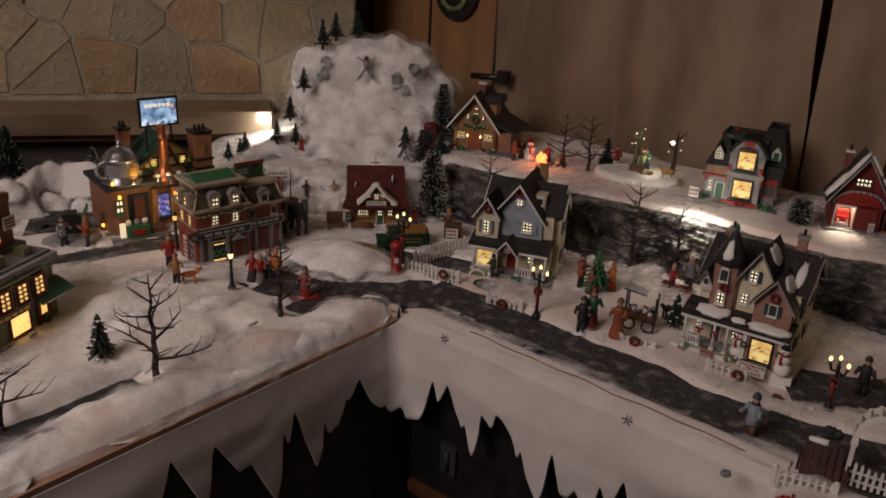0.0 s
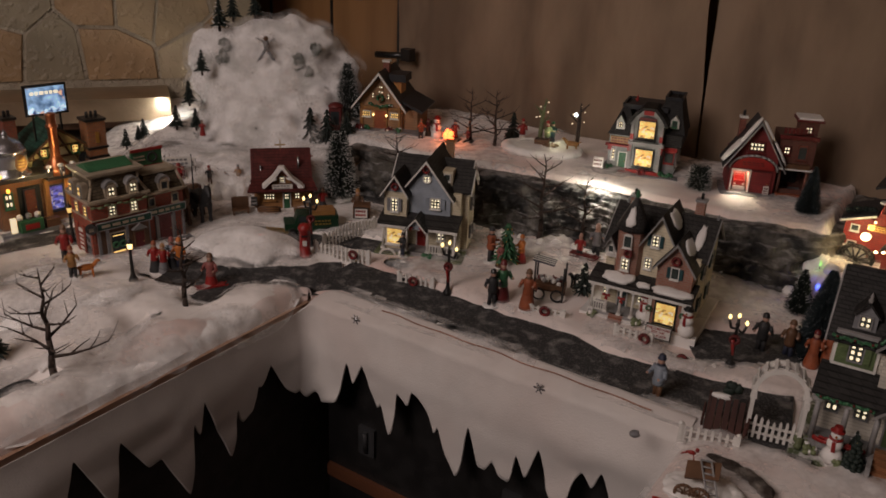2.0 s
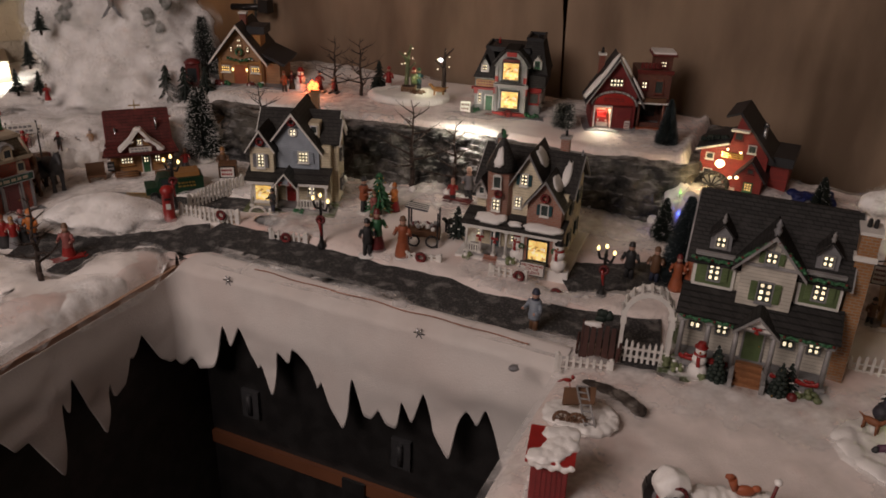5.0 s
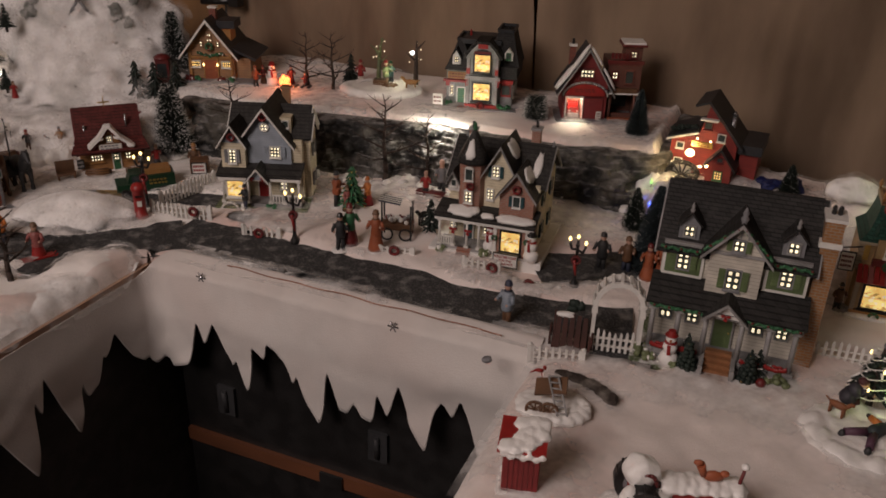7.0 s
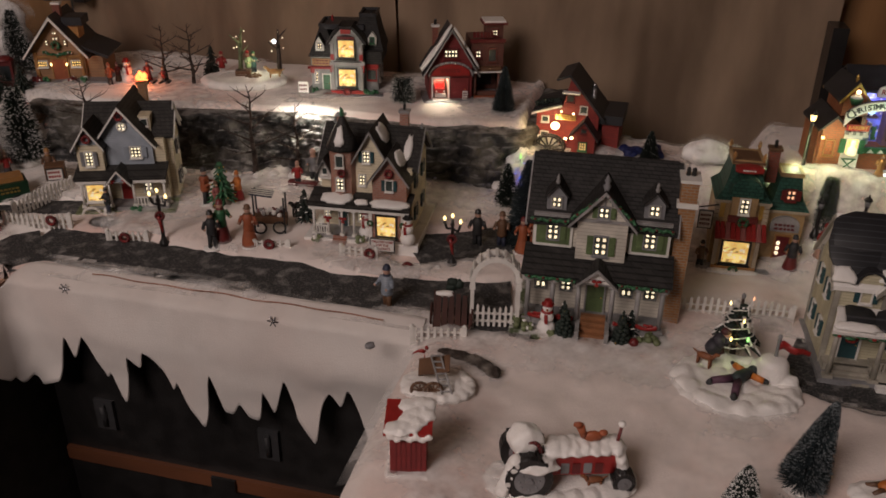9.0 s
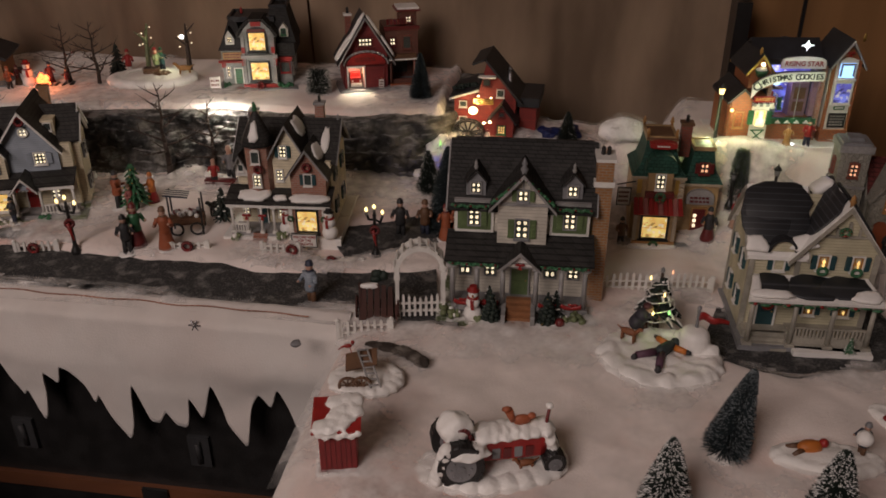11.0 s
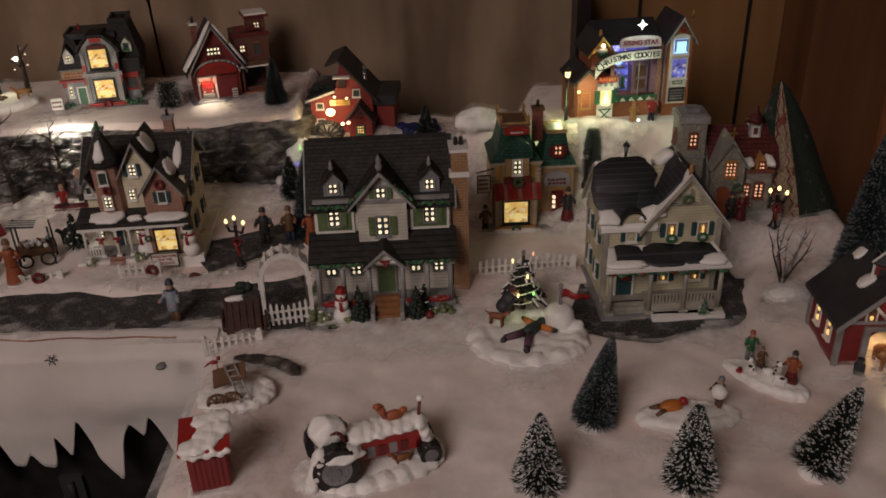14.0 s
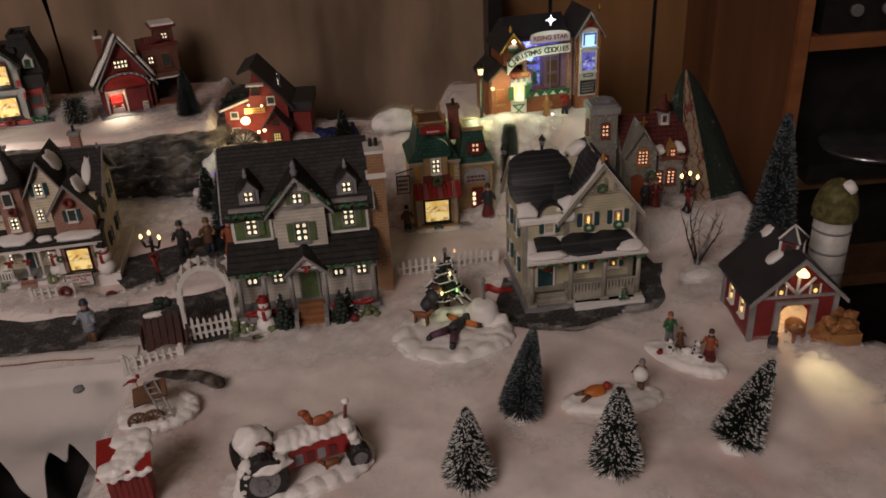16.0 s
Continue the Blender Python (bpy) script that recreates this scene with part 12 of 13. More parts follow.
for x, y, hh, c, hat, label, turn, tilt in ((-0.228, 1.257, 0.030, BLACK, RED, "black-coated clay figurine on the snow bank", 0, (8, 0)), (-0.211, 1.258, 0.022, DARKRED, BROWN, "red clay figurine leaning back on snow", 40, (0, 45)), (-0.198, 1.260, 0.020, BLACK, BLACK, "small black clay figurine on the snow", -20, (0, -30)), (-0.187, 1.262, 0.028, OCHRE, GREY, "yellow-coated clay figurine on the snow bank", -30, (0, 0))):
    figurine(x, y, hh, c, BROWN, hat, label, turn, 0.030, False, base=False, lean=tilt)

# red pillar box, green delivery truck, yellow barrow
pb = thing("pillar_box", "red cast pillar box on a snowy foot", "mailbox", on_snow(-0.087, 1.036))
bm = bmesh.new()
bm_lathe(bm, ((0.0085, 0.0), (0.0085, 0.005), (0.007, 0.006), (0.007, 0.036), (0.0085, 0.038), (0.0085, 0.041), (0.006, 0.045), (0.001, 0.047)), (0, 0, 0), 14)
part("body", bm, RED, pb)
boxes(pb, "notice", WHITE, (-0.0028, 0.0028, -0.0078, -0.0066, 0.018, 0.025))
boxes(pb, "slot", BLACK, (-0.004, 0.004, -0.0076, -0.0066, 0.030, 0.032))
BOTTLE = paint("bottle green enamel", (0.012, 0.045, 0.022), 0.3)
tk = thing("toy_truck", "dark green delivery truck parked by the inn", "truck", on_snow(-0.115, 1.120, 6))
bm = bmesh.new()
bm_box(bm, 0.0, 0.024, 0.0, 0.030, 0.008, 0.020)
bm_prism(bm, ((0.014, 0.020), (0.032, 0.020), (0.032, 0.032), (0.018, 0.032)), 0.002, 0.028)
part("cab", bm, BOTTLE, tk)
bm = bmesh.new()
bm_box(bm, 0.033, 0.074, -0.001, 0.031, 0.008, 0.030)
box = part("box_body", bm, BOTTLE, tk)
bars(box, 0.053, -0.0012, 0.021, 0.024, 0.009, GOLD, 2)
boxes(tk, "load", OCHRE, (0.036, 0.070, 0.003, 0.027, 0.030, 0.036))
boxes(tk, "windscreen", NIGHT, (0.0195, 0.031, 0.0008, 0.002, 0.022, 0.030))
for x in (0.010, 0.058):
    for y in (-0.001, 0.031):
        bm = bmesh.new()
        bm_tube(bm, (x, y - 0.002, 0.007), (x, y + 0.002, 0.007), 0.007, 0.007, 16)
        w = part("wheel", bm, BLACK, tk)
        bm = bmesh.new()
        bm_tube(bm, (x, y - 0.0026, 0.007), (x, y + 0.0026, 0.007), 0.0036, 0.0036, 12)
        part("rim", bm, STEEL, w)
bm = bmesh.new()
bm_prism(bm, ((0, 0.004), (0.028, 0.002), (0.030, 0.010), (-0.002, 0.012)), 0, 0.016)
bm_tube(bm, (0.0, 0.008, 0.003), (0.0, 0.012, 0.003), 0.003)
solid("yellow_barrow", bm, GOLD, "small bright yellow barrow in the snow", "barrow", on_snow(-0.140, 1.118, -5))

# vending cart, bench, striped market stall
vc = thing("vending_cart", "dark vending cart with a white sign", "cart", on_snow(-0.008, 1.158, -10))
boxes(vc, "box", BROWN, (-0.012, 0.012, 0.0, 0.018, 0.004, 0.024))
sign_board(vc, 0, -0.0005, 0.013, 0.018, 0.014, WHITE, RED, 2, edge=BLACK)
boxes(vc, "snow_foot", ROOFSNOW, (-0.022, 0.014, -0.004, 0.022, 0.0, 0.004))
be = thing("wooden_bench", "brown wooden settle in the snow", "bench", on_snow(-0.190, 1.180, 10))
boxes(be, "seat", BROWN, (0.0, 0.024, 0.0, 0.010, 0.010, 0.013))
boxes(be, "backrest", BROWN, (0.0, 0.024, 0.010, 0.012, 0.010, 0.028))
for x in (0.001, 0.021):
    boxes(be, "leg", BROWN, (x, x + 0.002, 0.0, 0.012, 0.0, 0.010))
st = thing("market_stall", "market cart with black and white striped awning", "stall", on_snow(0.180, 0.892, -25))
for x in (0.0, 0.034):
    for y in (0.0, 0.018):
        bm = bmesh.new()
        bm_tube(bm, (x, y, 0), (x, y, 0.050 if x == 0 else 0.044), 0.0011)
        part("post", bm, BLACK, st)
for i in range(8):
    bm = bmesh.new()
    u, w = i / 8, (i + 1) / 8
    bm_slab(bm, ((-0.004, -0.004 + 0.026 * u, 0.050 - 0.002 * u), (0.022, -0.004 + 0.026 * u, 0.046 - 0.002 * u), (0.022, -0.004 + 0.026 * w, 0.046 - 0.002 * w), (-0.004, -0.004 + 0.026 * w, 0.050 - 0.002 * w)), 0.001)
    part("awning_stripe", bm, WHITE if i % 2 else NAVY, st)
boxes(st, "tray", BROWN, (-0.002, 0.036, 0.0, 0.018, 0.012, 0.020))
bm = bmesh.new()
rng = random.Random(3)
for i in range(20):
    bm_blob(bm, (rng.uniform(0.002, 0.032), rng.uniform(0.002, 0.016), 0.021 + rng.uniform(0, 0.004)), 0.0032, i % 3, 1, 0.3, i)
part("goods", bm, [WHITE, DARKRED, GREYTRIM], st)
for x in (0.006, 0.028):
    bm = bmesh.new()
    ring(bm, (x, -0.002, 0.008), 0.007, 0.0012, 0, 14)
    part("wheel", bm, BLACK, st)

# moulded white plate of the skating set, with a brown crate
bm = bmesh.new()
for k in range(34):
    q = 6.28319 * k / 34
    bm_blob(bm, (0.054 * math.cos(q), 0.036 * math.sin(q), 0.003), (0.010, 0.008, 0.007), 0, 2, 0.3, k)
bm_blob(bm, (0, 0, 0.003), (0.056, 0.038, 0.0075), 0, 3, 0.08)
solid("snow_plate", fused(bm, 0.0022, 3), ROOFSNOW, "white moulded plate under the skating set", "snow base", pose(0.272 * S, 1.234 * S, (ground_z(0.272, 1.234) - 0.004) * S, 0, 0, -24))
crate = thing("wooden_crate", "small open brown crate on the skating plate", "crate", spot(0.272, 1.236, ground_z(0.272, 1.236) + 0.004, -24))
for x0, x1, y0, y1 in ((-0.011, 0.011, -0.007, -0.0058), (-0.011, 0.011, 0.0058, 0.007), (-0.011, -0.0098, -0.0058, 0.0058), (0.0098, 0.011, -0.0058, 0.0058)):
    for z in (0.0, 0.0052):
        bm = bmesh.new()
        bm_box(bm, x0, x1, y0, y1, z, z + 0.0046)
        part("board", bm, BROWN, crate)
bm = bmesh.new()
for k in range(9):
    bm_blob(bm, (-0.008 + 0.002 * k, 0.003 * math.sin(k * 2.0), 0.009), (0.003, 0.003, 0.0022), 0, 1, 0.4, k)
part("logs", bm, BARK, crate)

# camp fire, skating pond set pieces, phone box, small signs
bm = bmesh.new()
for i in range(6):
    a = i * 1.05
    bm_tube(bm, (0.009 * math.cos(a), 0.009 * math.sin(a), 0), (-0.002 * math.cos(a), -0.002 * math.sin(a), 0.010), 0.0022, 0.0016, 6, 0)
for i in range(7):
    bm_blob(bm, (0.005 * math.cos(i * 2.4), 0.004 * math.sin(i * 2.4), 0.008 + 0.0018 * i), (0.0045, 0.004, 0.005), 1, 1, 0.4, i)
solid("camp_fire", bm, [BLACK, FIREGLOW], "glowing orange camp fire on black logs", "fire", spot(0.137, 1.300, 0.079))
lamp("POINT", "fire_lamp", (0.137, 1.285, 0.105), 0.05, (1.0, 0.25, 0.08), 0.006)
bm = bmesh.new()
for i in range(5):
    bm_tube(bm, (-0.02 + 0.01 * i, 0, 0.003), (-0.018 + 0.01 * i, 0.016, 0.005), 0.004, 0.003, 7)
solid("log_pile", bm, BLACK, "dark log pile beside the camp fire", "logs", spot(0.150, 1.290, 0.079, -20))
for x, y, h, turn in ((0.275, 1.262, 0.072, 0), (0.324, 1.226, 0.070, 60)):
    t = thing("dead_trunk", "bare mossy trunk at the skating pond", "tree", on_snow(x, y, turn))
    bm = bmesh.new()
    bm_tube(bm, (0, 0, 0), (0.002, 0, h * 0.6), 0.0042, 0.003, 8)
    bm_tube(bm, (0.002, 0, h * 0.6), (0.006, 0, h), 0.003, 0.001, 7)
    part("trunk", bm, MOSS if x < 0.3 else BARK, t)
    for i in range(4):
        bm = bmesh.new()
        a = i * 1.7
        bm_tube(bm, (0.002, 0, h * (0.45 + 0.12 * i)), (0.014 * math.cos(a), 0.014 * math.sin(a), h * (0.62 + 0.13 * i)), 0.0018, 0.0006, 6)
        part("limb", bm, MOSS if x < 0.3 else BARK, t)
    bm = bmesh.new()
    for i in range(7):
        bm_blob(bm, (0.010 * math.cos(i * 2.1), 0.010 * math.sin(i * 2.1), h * (0.5 + 0.07 * i)), 0.0011, 0, 1)
    part("lights", bm, LIT, t, "tiny white lights")
bm = bmesh.new()
bm_blob(bm, (0, 0, 0), 0.0032, 0, 2)
solid("spot_lamp", bm, SPARK, "small bright white lamp on the dead trunk", "lamp", spot(0.318, 1.224, 0.145))
bm = bmesh.new()
for i in range(7):
    bm_blob(bm, (0.008 * math.cos(i), 0.006 * math.sin(i), 0.004), (0.006, 0.006, 0.006), 0, 1, 0.5, i)
solid("tree_stump", bm, BROWN, "dark brown stump at the skating pond", "stump", on_snow(0.283, 1.225))
lamp("POINT", "pond_lamp", (0.292, 1.232, 0.118), 0.03, (1.0, 0.90, 0.60), 0.004)
ph = thing("phone_box", "dark red phone box beside a conifer", "phone box", spot(-0.037, 1.408, 0.074, -10))
boxes(ph, "body", DARKRED, (-0.010, 0.010, -0.010, 0.010, 0, 0.038))
boxes(ph, "window", NIGHT, (-0.007, 0.007, -0.0108, -0.010, 0.010, 0.032))
bm = bmesh.new()
bm_lathe(bm, ((0.013, 0.038), (0.013, 0.040), (0.008, 0.044), (0.001, 0.046)), (0, 0, 0), 12)
part("roof", bm, DARKRED, ph)
sb = thing("sidewalk_sign", "small white folding sign with red lettering", "sign", spot(0.334, 1.150, 0.079, -25))
sign_board(sb, 0, 0, 0.012, 0.014, 0.022, WHITE, DARKRED, 3)
boxes(sb, "rear_board", WHITE, (-0.007, 0.007, 0.003, 0.004, 0.0, 0.022))

# banner on two posts, parked wagon behind the ponies, sleds
bn = thing("cloth_banner", "white banner with dark lettering on two posts", "banner", spot(-0.282, 1.208, ground_z(-0.27, 1.208), 8) @ Matrix.Diagonal((1.05, 1, 1.42, 1)))
for x in (0.0, 0.034):
    bm = bmesh.new()
    bm_tube(bm, (x, 0, 0), (x, 0, 0.060), 0.001)
    part("post", bm, BLACK, bn)
sign_board(bn, 0.017, 0, 0.053, 0.034, 0.010, WHITE, GREY, 2)
wn = thing("dray_wagon", "black dray wagon behind two ponies", "wagon", on_snow(-0.284, 1.190, -38) @ Matrix.Diagonal((1, 1, 1.25, 1)))
boxes(wn, "bed", COAT, (0.0, 0.040, 0.0, 0.024, 0.014, 0.034))
for x in (0.006, 0.034):
    for y in (-0.002, 0.026):
        bm = bmesh.new()
        ring(bm, (x, y, 0.010), 0.010, 0.0014, 0, 16)
        for k in range(8):
            bm_tube(bm, (x, y, 0.010), (x + 0.010 * math.cos(k * 0.785), y, 0.010 + 0.010 * math.sin(k * 0.785)), 0.0007, 0.0007, 4)
        part("wheel", bm, BROWN, wn)
for x, y, turn, mat in ((-0.212, 1.303, 30, RUST), (0.274, 0.998, -40, DARKRED), (-0.199, 0.956, 20, RED)):
    bm = bmesh.new()
    bm_box(bm, -0.018, 0.018, -0.005, 0.005, 0.004, 0.006)
    for s in (-0.004, 0.004):
        bm_tube(bm, (-0.018, s, 0.001), (0.016, s, 0.001), 0.0009)
        bm_tube(bm, (0.016, s, 0.001), (0.022, s, 0.006), 0.0009)
    solid("toy_sled", bm, mat, "small wooden toy sled on the snow", "sled", on_snow(x, y, turn, -0.001), "sleds")

# open-bonnet car set by the brewery
car = thing("toy_car", "black old car with raised bonnet on snow", "car", on_snow(-0.535, 1.105, 20))
bm = bmesh.new()
bm_box(bm, -0.012, 0.030, 0.010, 0.034, 0.006, 0.020)
bm_prism(bm, ((-0.006, 0.020), (0.020, 0.020), (0.015, 0.036), (-0.002, 0.036)), 0.012, 0.032)
part("body", bm, BLACK, car)
bm = bmesh.new()
bm_slab(bm, ((0.020, 0.010, 0.022), (0.030, 0.010, 0.042), (0.030, 0.034, 0.042), (0.020, 0.034, 0.022)), 0.002)
part("bonnet", bm, GREEN, car)
for x in (-0.006, 0.024):
    bm = bmesh.new()
    bm_tube(bm, (x, 0.008, 0.006), (x, 0.012, 0.006), 0.006, 0.006, 14)
    part("wheel", bm, BLACK, car)
boxes(car, "bumper", STEEL, (-0.010, 0.028, 0.004, 0.008, 0.006, 0.010))
bm = bmesh.new()
bm_blob(bm, (0.008, 0.012, 0.0), (0.042, 0.032, 0.006), 0, 2, 0.2)
part("base", bm, GREYTRIM, car)

# skier shape and dark rocks on the mountain; snowflake pins on the felt
bm = bmesh.new()
bm_tube(bm, (0, 0, 0), (0, 0, 0.020), 0.005, 0.006, 8, 0)
for s in (-1, 1):
    bm_tube(bm, (s * 0.003, 0, 0), (s * 0.016, -0.002, -0.018), 0.003, 0.002, 7, 1)
    bm_tube(bm, (s * 0.004, 0, 0.017), (s * 0.018, -0.002, 0.026), 0.002, 0.0016, 7, 0)
    bm_tube(bm, (s * 0.020, -0.004, -0.022), (s * 0.006, 0.0, -0.012), 0.001, 0.001, 5, 1)
bm_blob(bm, (0, 0, 0.025), 0.005, 2, 2)
solid("skier_figurine", bm, [GREYTRIM, GREY, BROWN], "grey clay skier leaping on the cotton mountain", "figurine", spot(-0.147, 1.428, 0.198) @ Matrix.Diagonal((0.8, 0.8, 0.8, 1)), "figurines")
rng = random.Random(19)
for i, (x, z, r) in enumerate(((-0.085, 0.172, 0.020), (-0.095, 0.150, 0.016), (-0.070, 0.160, 0.014), (-0.235, 0.185, 0.014), (-0.228, 0.205, 0.012), (-0.045, 0.200, 0.012), (-0.145, 0.150, 0.011), (-0.075, 0.120, 0.010), (-0.178, 0.155, 0.010))):
    bm = bmesh.new()
    for k in range(5):
        bm_blob(bm, (rng.uniform(-1, 1) * r * 0.6, rng.uniform(-0.3, 0.3) * r, rng.uniform(-1, 1) * r * 0.6), r * 0.6, 0, 2, 0.8, i * 7 + k)
    solid("dark_moss", bm, speckled("grey-green moss", (0.13, 0.14, 0.12), (0.48, 0.48, 0.46), 60, 0.40, 0.62, 0.9) if i == 0 else bpy.data.materials["grey-green moss"], "grey-green moss patch in the cotton mountain", "moss", spot(x * 0.8 - 0.03, 1.445 if x > -0.12 else 1.450, z) @ Matrix.Diagonal((0.85, 0.5, 0.85, 1)), "moss patches")
for a, z in ((0.311, -0.005), (0.078, -0.004)):
    x, y = ab(a, -0.0085)
    bm = bmesh.new()
    for k in range(3):
        c, s = math.cos(k * 1.047), math.sin(k * 1.047)
        bm_tube(bm, (-0.006 * c, 0, -0.006 * s), (0.006 * c, 0, 0.006 * s), 0.0009, 0.0009, 5)
    bm_blob(bm, (0, 0, 0), 0.0022, 0, 1)
    solid("snowflake_pin", bm, STEEL, "silver snowflake pin on the white felt", "ornament", spot(x, y, z, math.degrees(math.atan2(E1[1], E1[0]))), "snowflake pins")

# small pale stones below the rocks
rng = random.Random(23)
for i in range(16):
    a = -0.02 + 0.40 * i / 15 + rng.uniform(-0.01, 0.01)
    x, y = ab(a, 0.285 + 0.05 * (a / 0.4) + rng.uniform(-0.012, 0.012))
    bm = bmesh.new()
    bm_blob(bm, (0, 0, 0.003), (rng.uniform(0.006, 0.011), 0.006, 0.006), 0, 2, 0.4, i)
    solid("snow_stone", bm, ROOFSNOW, "pale snow-covered stone at the foot of the rocks", "stone", on_snow(x, y, rng.uniform(0, 180)), "snow stones")
for x, y in ((0.515, 0.862), (0.500, 0.880), (0.528, 0.850)):
    bm = bmesh.new()
    bm_blob(bm, (0, 0, 0.004), (0.011, 0.008, 0.007), 0, 2, 0.4, 3)
    solid("snow_stone", bm, ROOFSNOW, "pale snow-covered stone at the foot of the rocks", "stone", on_snow(x, y), "snow stones")

# round wreath plate on the panelled wall, curtain rod end
pl = thing("wall_plate", "dark round plate with a green wreath", "wall ornament", ROOM @ pose(-0.478 * S, 0.672 * S, 0.300 * S))
bm = bmesh.new()
bm_tube(bm, (0, 0.004, 0), (0, -0.004, 0), 0.055, 0.050, 36)
part("plate", bm, BLACK, pl)
bm = bmesh.new()
for i in range(40):
    a = i * 0.157
    bm_blob(bm, (0.030 * math.cos(a), -0.008, 0.030 * math.sin(a)), (0.007, 0.004, 0.006), 0, 1, 0.6, i)
part("wreath", bm, MOSS, pl)
bm = bmesh.new()
bm_tube(bm, (-0.37, 0.60, 0.162), (-0.30, 0.60, 0.168), 0.006, 0.006, 10)
bm_box(bm, -0.305, -0.285, 0.588, 0.606, 0.160, 0.182)
solid("camera_clamp", bm, BLACK, "black clamp lamp behind the log cabin", "clamp", ROOM)

# audio gear on the dark shelves
bm = bmesh.new()
bm_box(bm, 1.37, 1.75, 0.53, 0.65, -0.134, -0.105)
solid("record_player", bm, BLACK, "black record player on a dark shelf", "audio gear", ROOM)
bm = bmesh.new()
bm_lathe(bm, ((0.075, -0.105), (0.078, -0.099), (0.074, -0.096), (0.01, -0.096)), (1.50, 0.585, 0), 32)
solid("turntable_platter", bm, STEEL, "round platter with a shiny rim", "audio gear", ROOM)
bm = bmesh.new()
bm_box(bm, 1.37, 1.80, 0.56, 0.65, 0.096, 0.19)
solid("amplifier", bm, BLACK, "black audio unit on the upper shelf", "audio gear", ROOM)
for k in (1.42, 1.47, 1.52):
    bm = bmesh.new()
    bm_tube(bm, (k, 0.56, 0.13), (k, 0.552, 0.13), 0.010, 0.009, 14)
    solid("dial_knob", bm, GREY, "dull grey dial on the audio unit", "knob", ROOM, "dials")
bm = bmesh.new()
bm_tube(bm, (0.885, 0.60, 0.135), (0.93, 0.58, 0.140), 0.008, 0.008, 10)
bm_blob(bm, (0.94, 0.58, 0.140), 0.013, 0, 2)
bm_box(bm, 0.866, 0.886, 0.56, 0.61, 0.05, 0.20)
solid("curtain_rod", bm, BLACK, "black curtain rod end with a round knob", "curtain rod", ROOM)

# row of pale snowy stones at the foot of the rocks
rng = random.Random(5)
for k in range(9):
    x, y = 0.222 + 0.0078 * k, 1.1150 - 0.0046 * k
    r = rng.uniform(0.0040, 0.0062)
    bm = bmesh.new()
    bm_blob(bm, (0, 0, r * 0.7), (r, r * 0.8, r * rng.uniform(0.9, 1.3)), 0, 2, 0.6, 60 + k)
    solid("snowy_stone", bm, ROOFSNOW, "small pale stone capped with snow", "stone", on_snow(x, y, rng.uniform(0, 360)), "stones at the rock foot")

# lamp hidden behind the turreted house that lights the rocks, glow at the cookie shop
lamp("POINT", "rock_lamp", (0.306, 1.062, 0.090), 0.27, (1.0, 0.90, 0.74), 0.006)
lamp("POINT", "cookie_lamp", (0.760, 0.530, 0.150), 0.10, (0.85, 1.0, 0.62), 0.008)
lamp("POINT", "cookie_side_lamp", (0.705, 0.600, 0.115), 0.055, (0.85, 1.0, 0.50), 0.006)
# unseen light added to make the bright glare on the hood's right end
lamp("POINT", "hood_lamp", (-0.337, 1.5560, 0.066), 0.24, (1.0, 0.96, 0.86), 0.006)
lamp("POINT", "tree_lamp", (0.474, 0.440, 0.036), 0.0036, (0.75, 1.0, 0.30), 0.004)

# ---- wisps of pulled cotton lying over the streets and along the rim ----
m, t, p = nodes_of("cotton wisps")
v = coords(t)
mp = node(t, "Mapping", Scale=(1.0, 1.0, 1.0))
t.links.new(v, mp.inputs["Vector"])
wisp = noise_fac(t, mp.outputs[0], 16, 7, 0.53, 0.80)
fine = noise_fac(t, v, 90, 5, 0.30, 0.75)
t.links.new(math_node(t, "MULTIPLY", wisp, math_node(t, "ADD", math_node(t, "MULTIPLY", fine, 0.6), 0.35)), p.inputs["Alpha"])
p.inputs["Base Color"].default_value = (0.78, 0.75, 0.73, 1)
p.inputs["Roughness"].default_value = 1.0
p.inputs["Specular IOR Level"].default_value = 0.0
WISP = m
Zt = np.where(A > outer_end(B) - 0.02, Z, np.maximum(Z, 0.0)) + 0.0035 + 0.002 * noise_field(X, Y, 30, 3, 77)
veil, t, p = nodes_of("thin cotton veil")
v = coords(t)
cloud = noise_fac(t, v, 7, 7, 0.45, 0.60)
t.links.new(math_node(t, "MULTIPLY", cloud, math_node(t, "ADD", math_node(t, "MULTIPLY", noise_fac(t, v, 60, 5, 0.3, 0.75), 0.6), 0.25)), p.inputs["Alpha"])
p.inputs["Base Color"].default_value = (0.84, 0.82, 0.80, 1)
p.inputs["Roughness"].default_value = 1.0
p.inputs["Specular IOR Level"].default_value = 0.0
bare = np.zeros(A.shape, bool)
for line, half in ROADS:
    bare |= near_line(A, B, line) < half * 0.85 + 0.012 * noise_field(A, B, 25, 3, 88)
ob = grid_object("cotton_veil", X, Y, Zt, veil, keep & ~bare[:-1, :-1])
tagged(ob, "thin veil of white cotton over the snow ground", "cotton", "", "stuff")
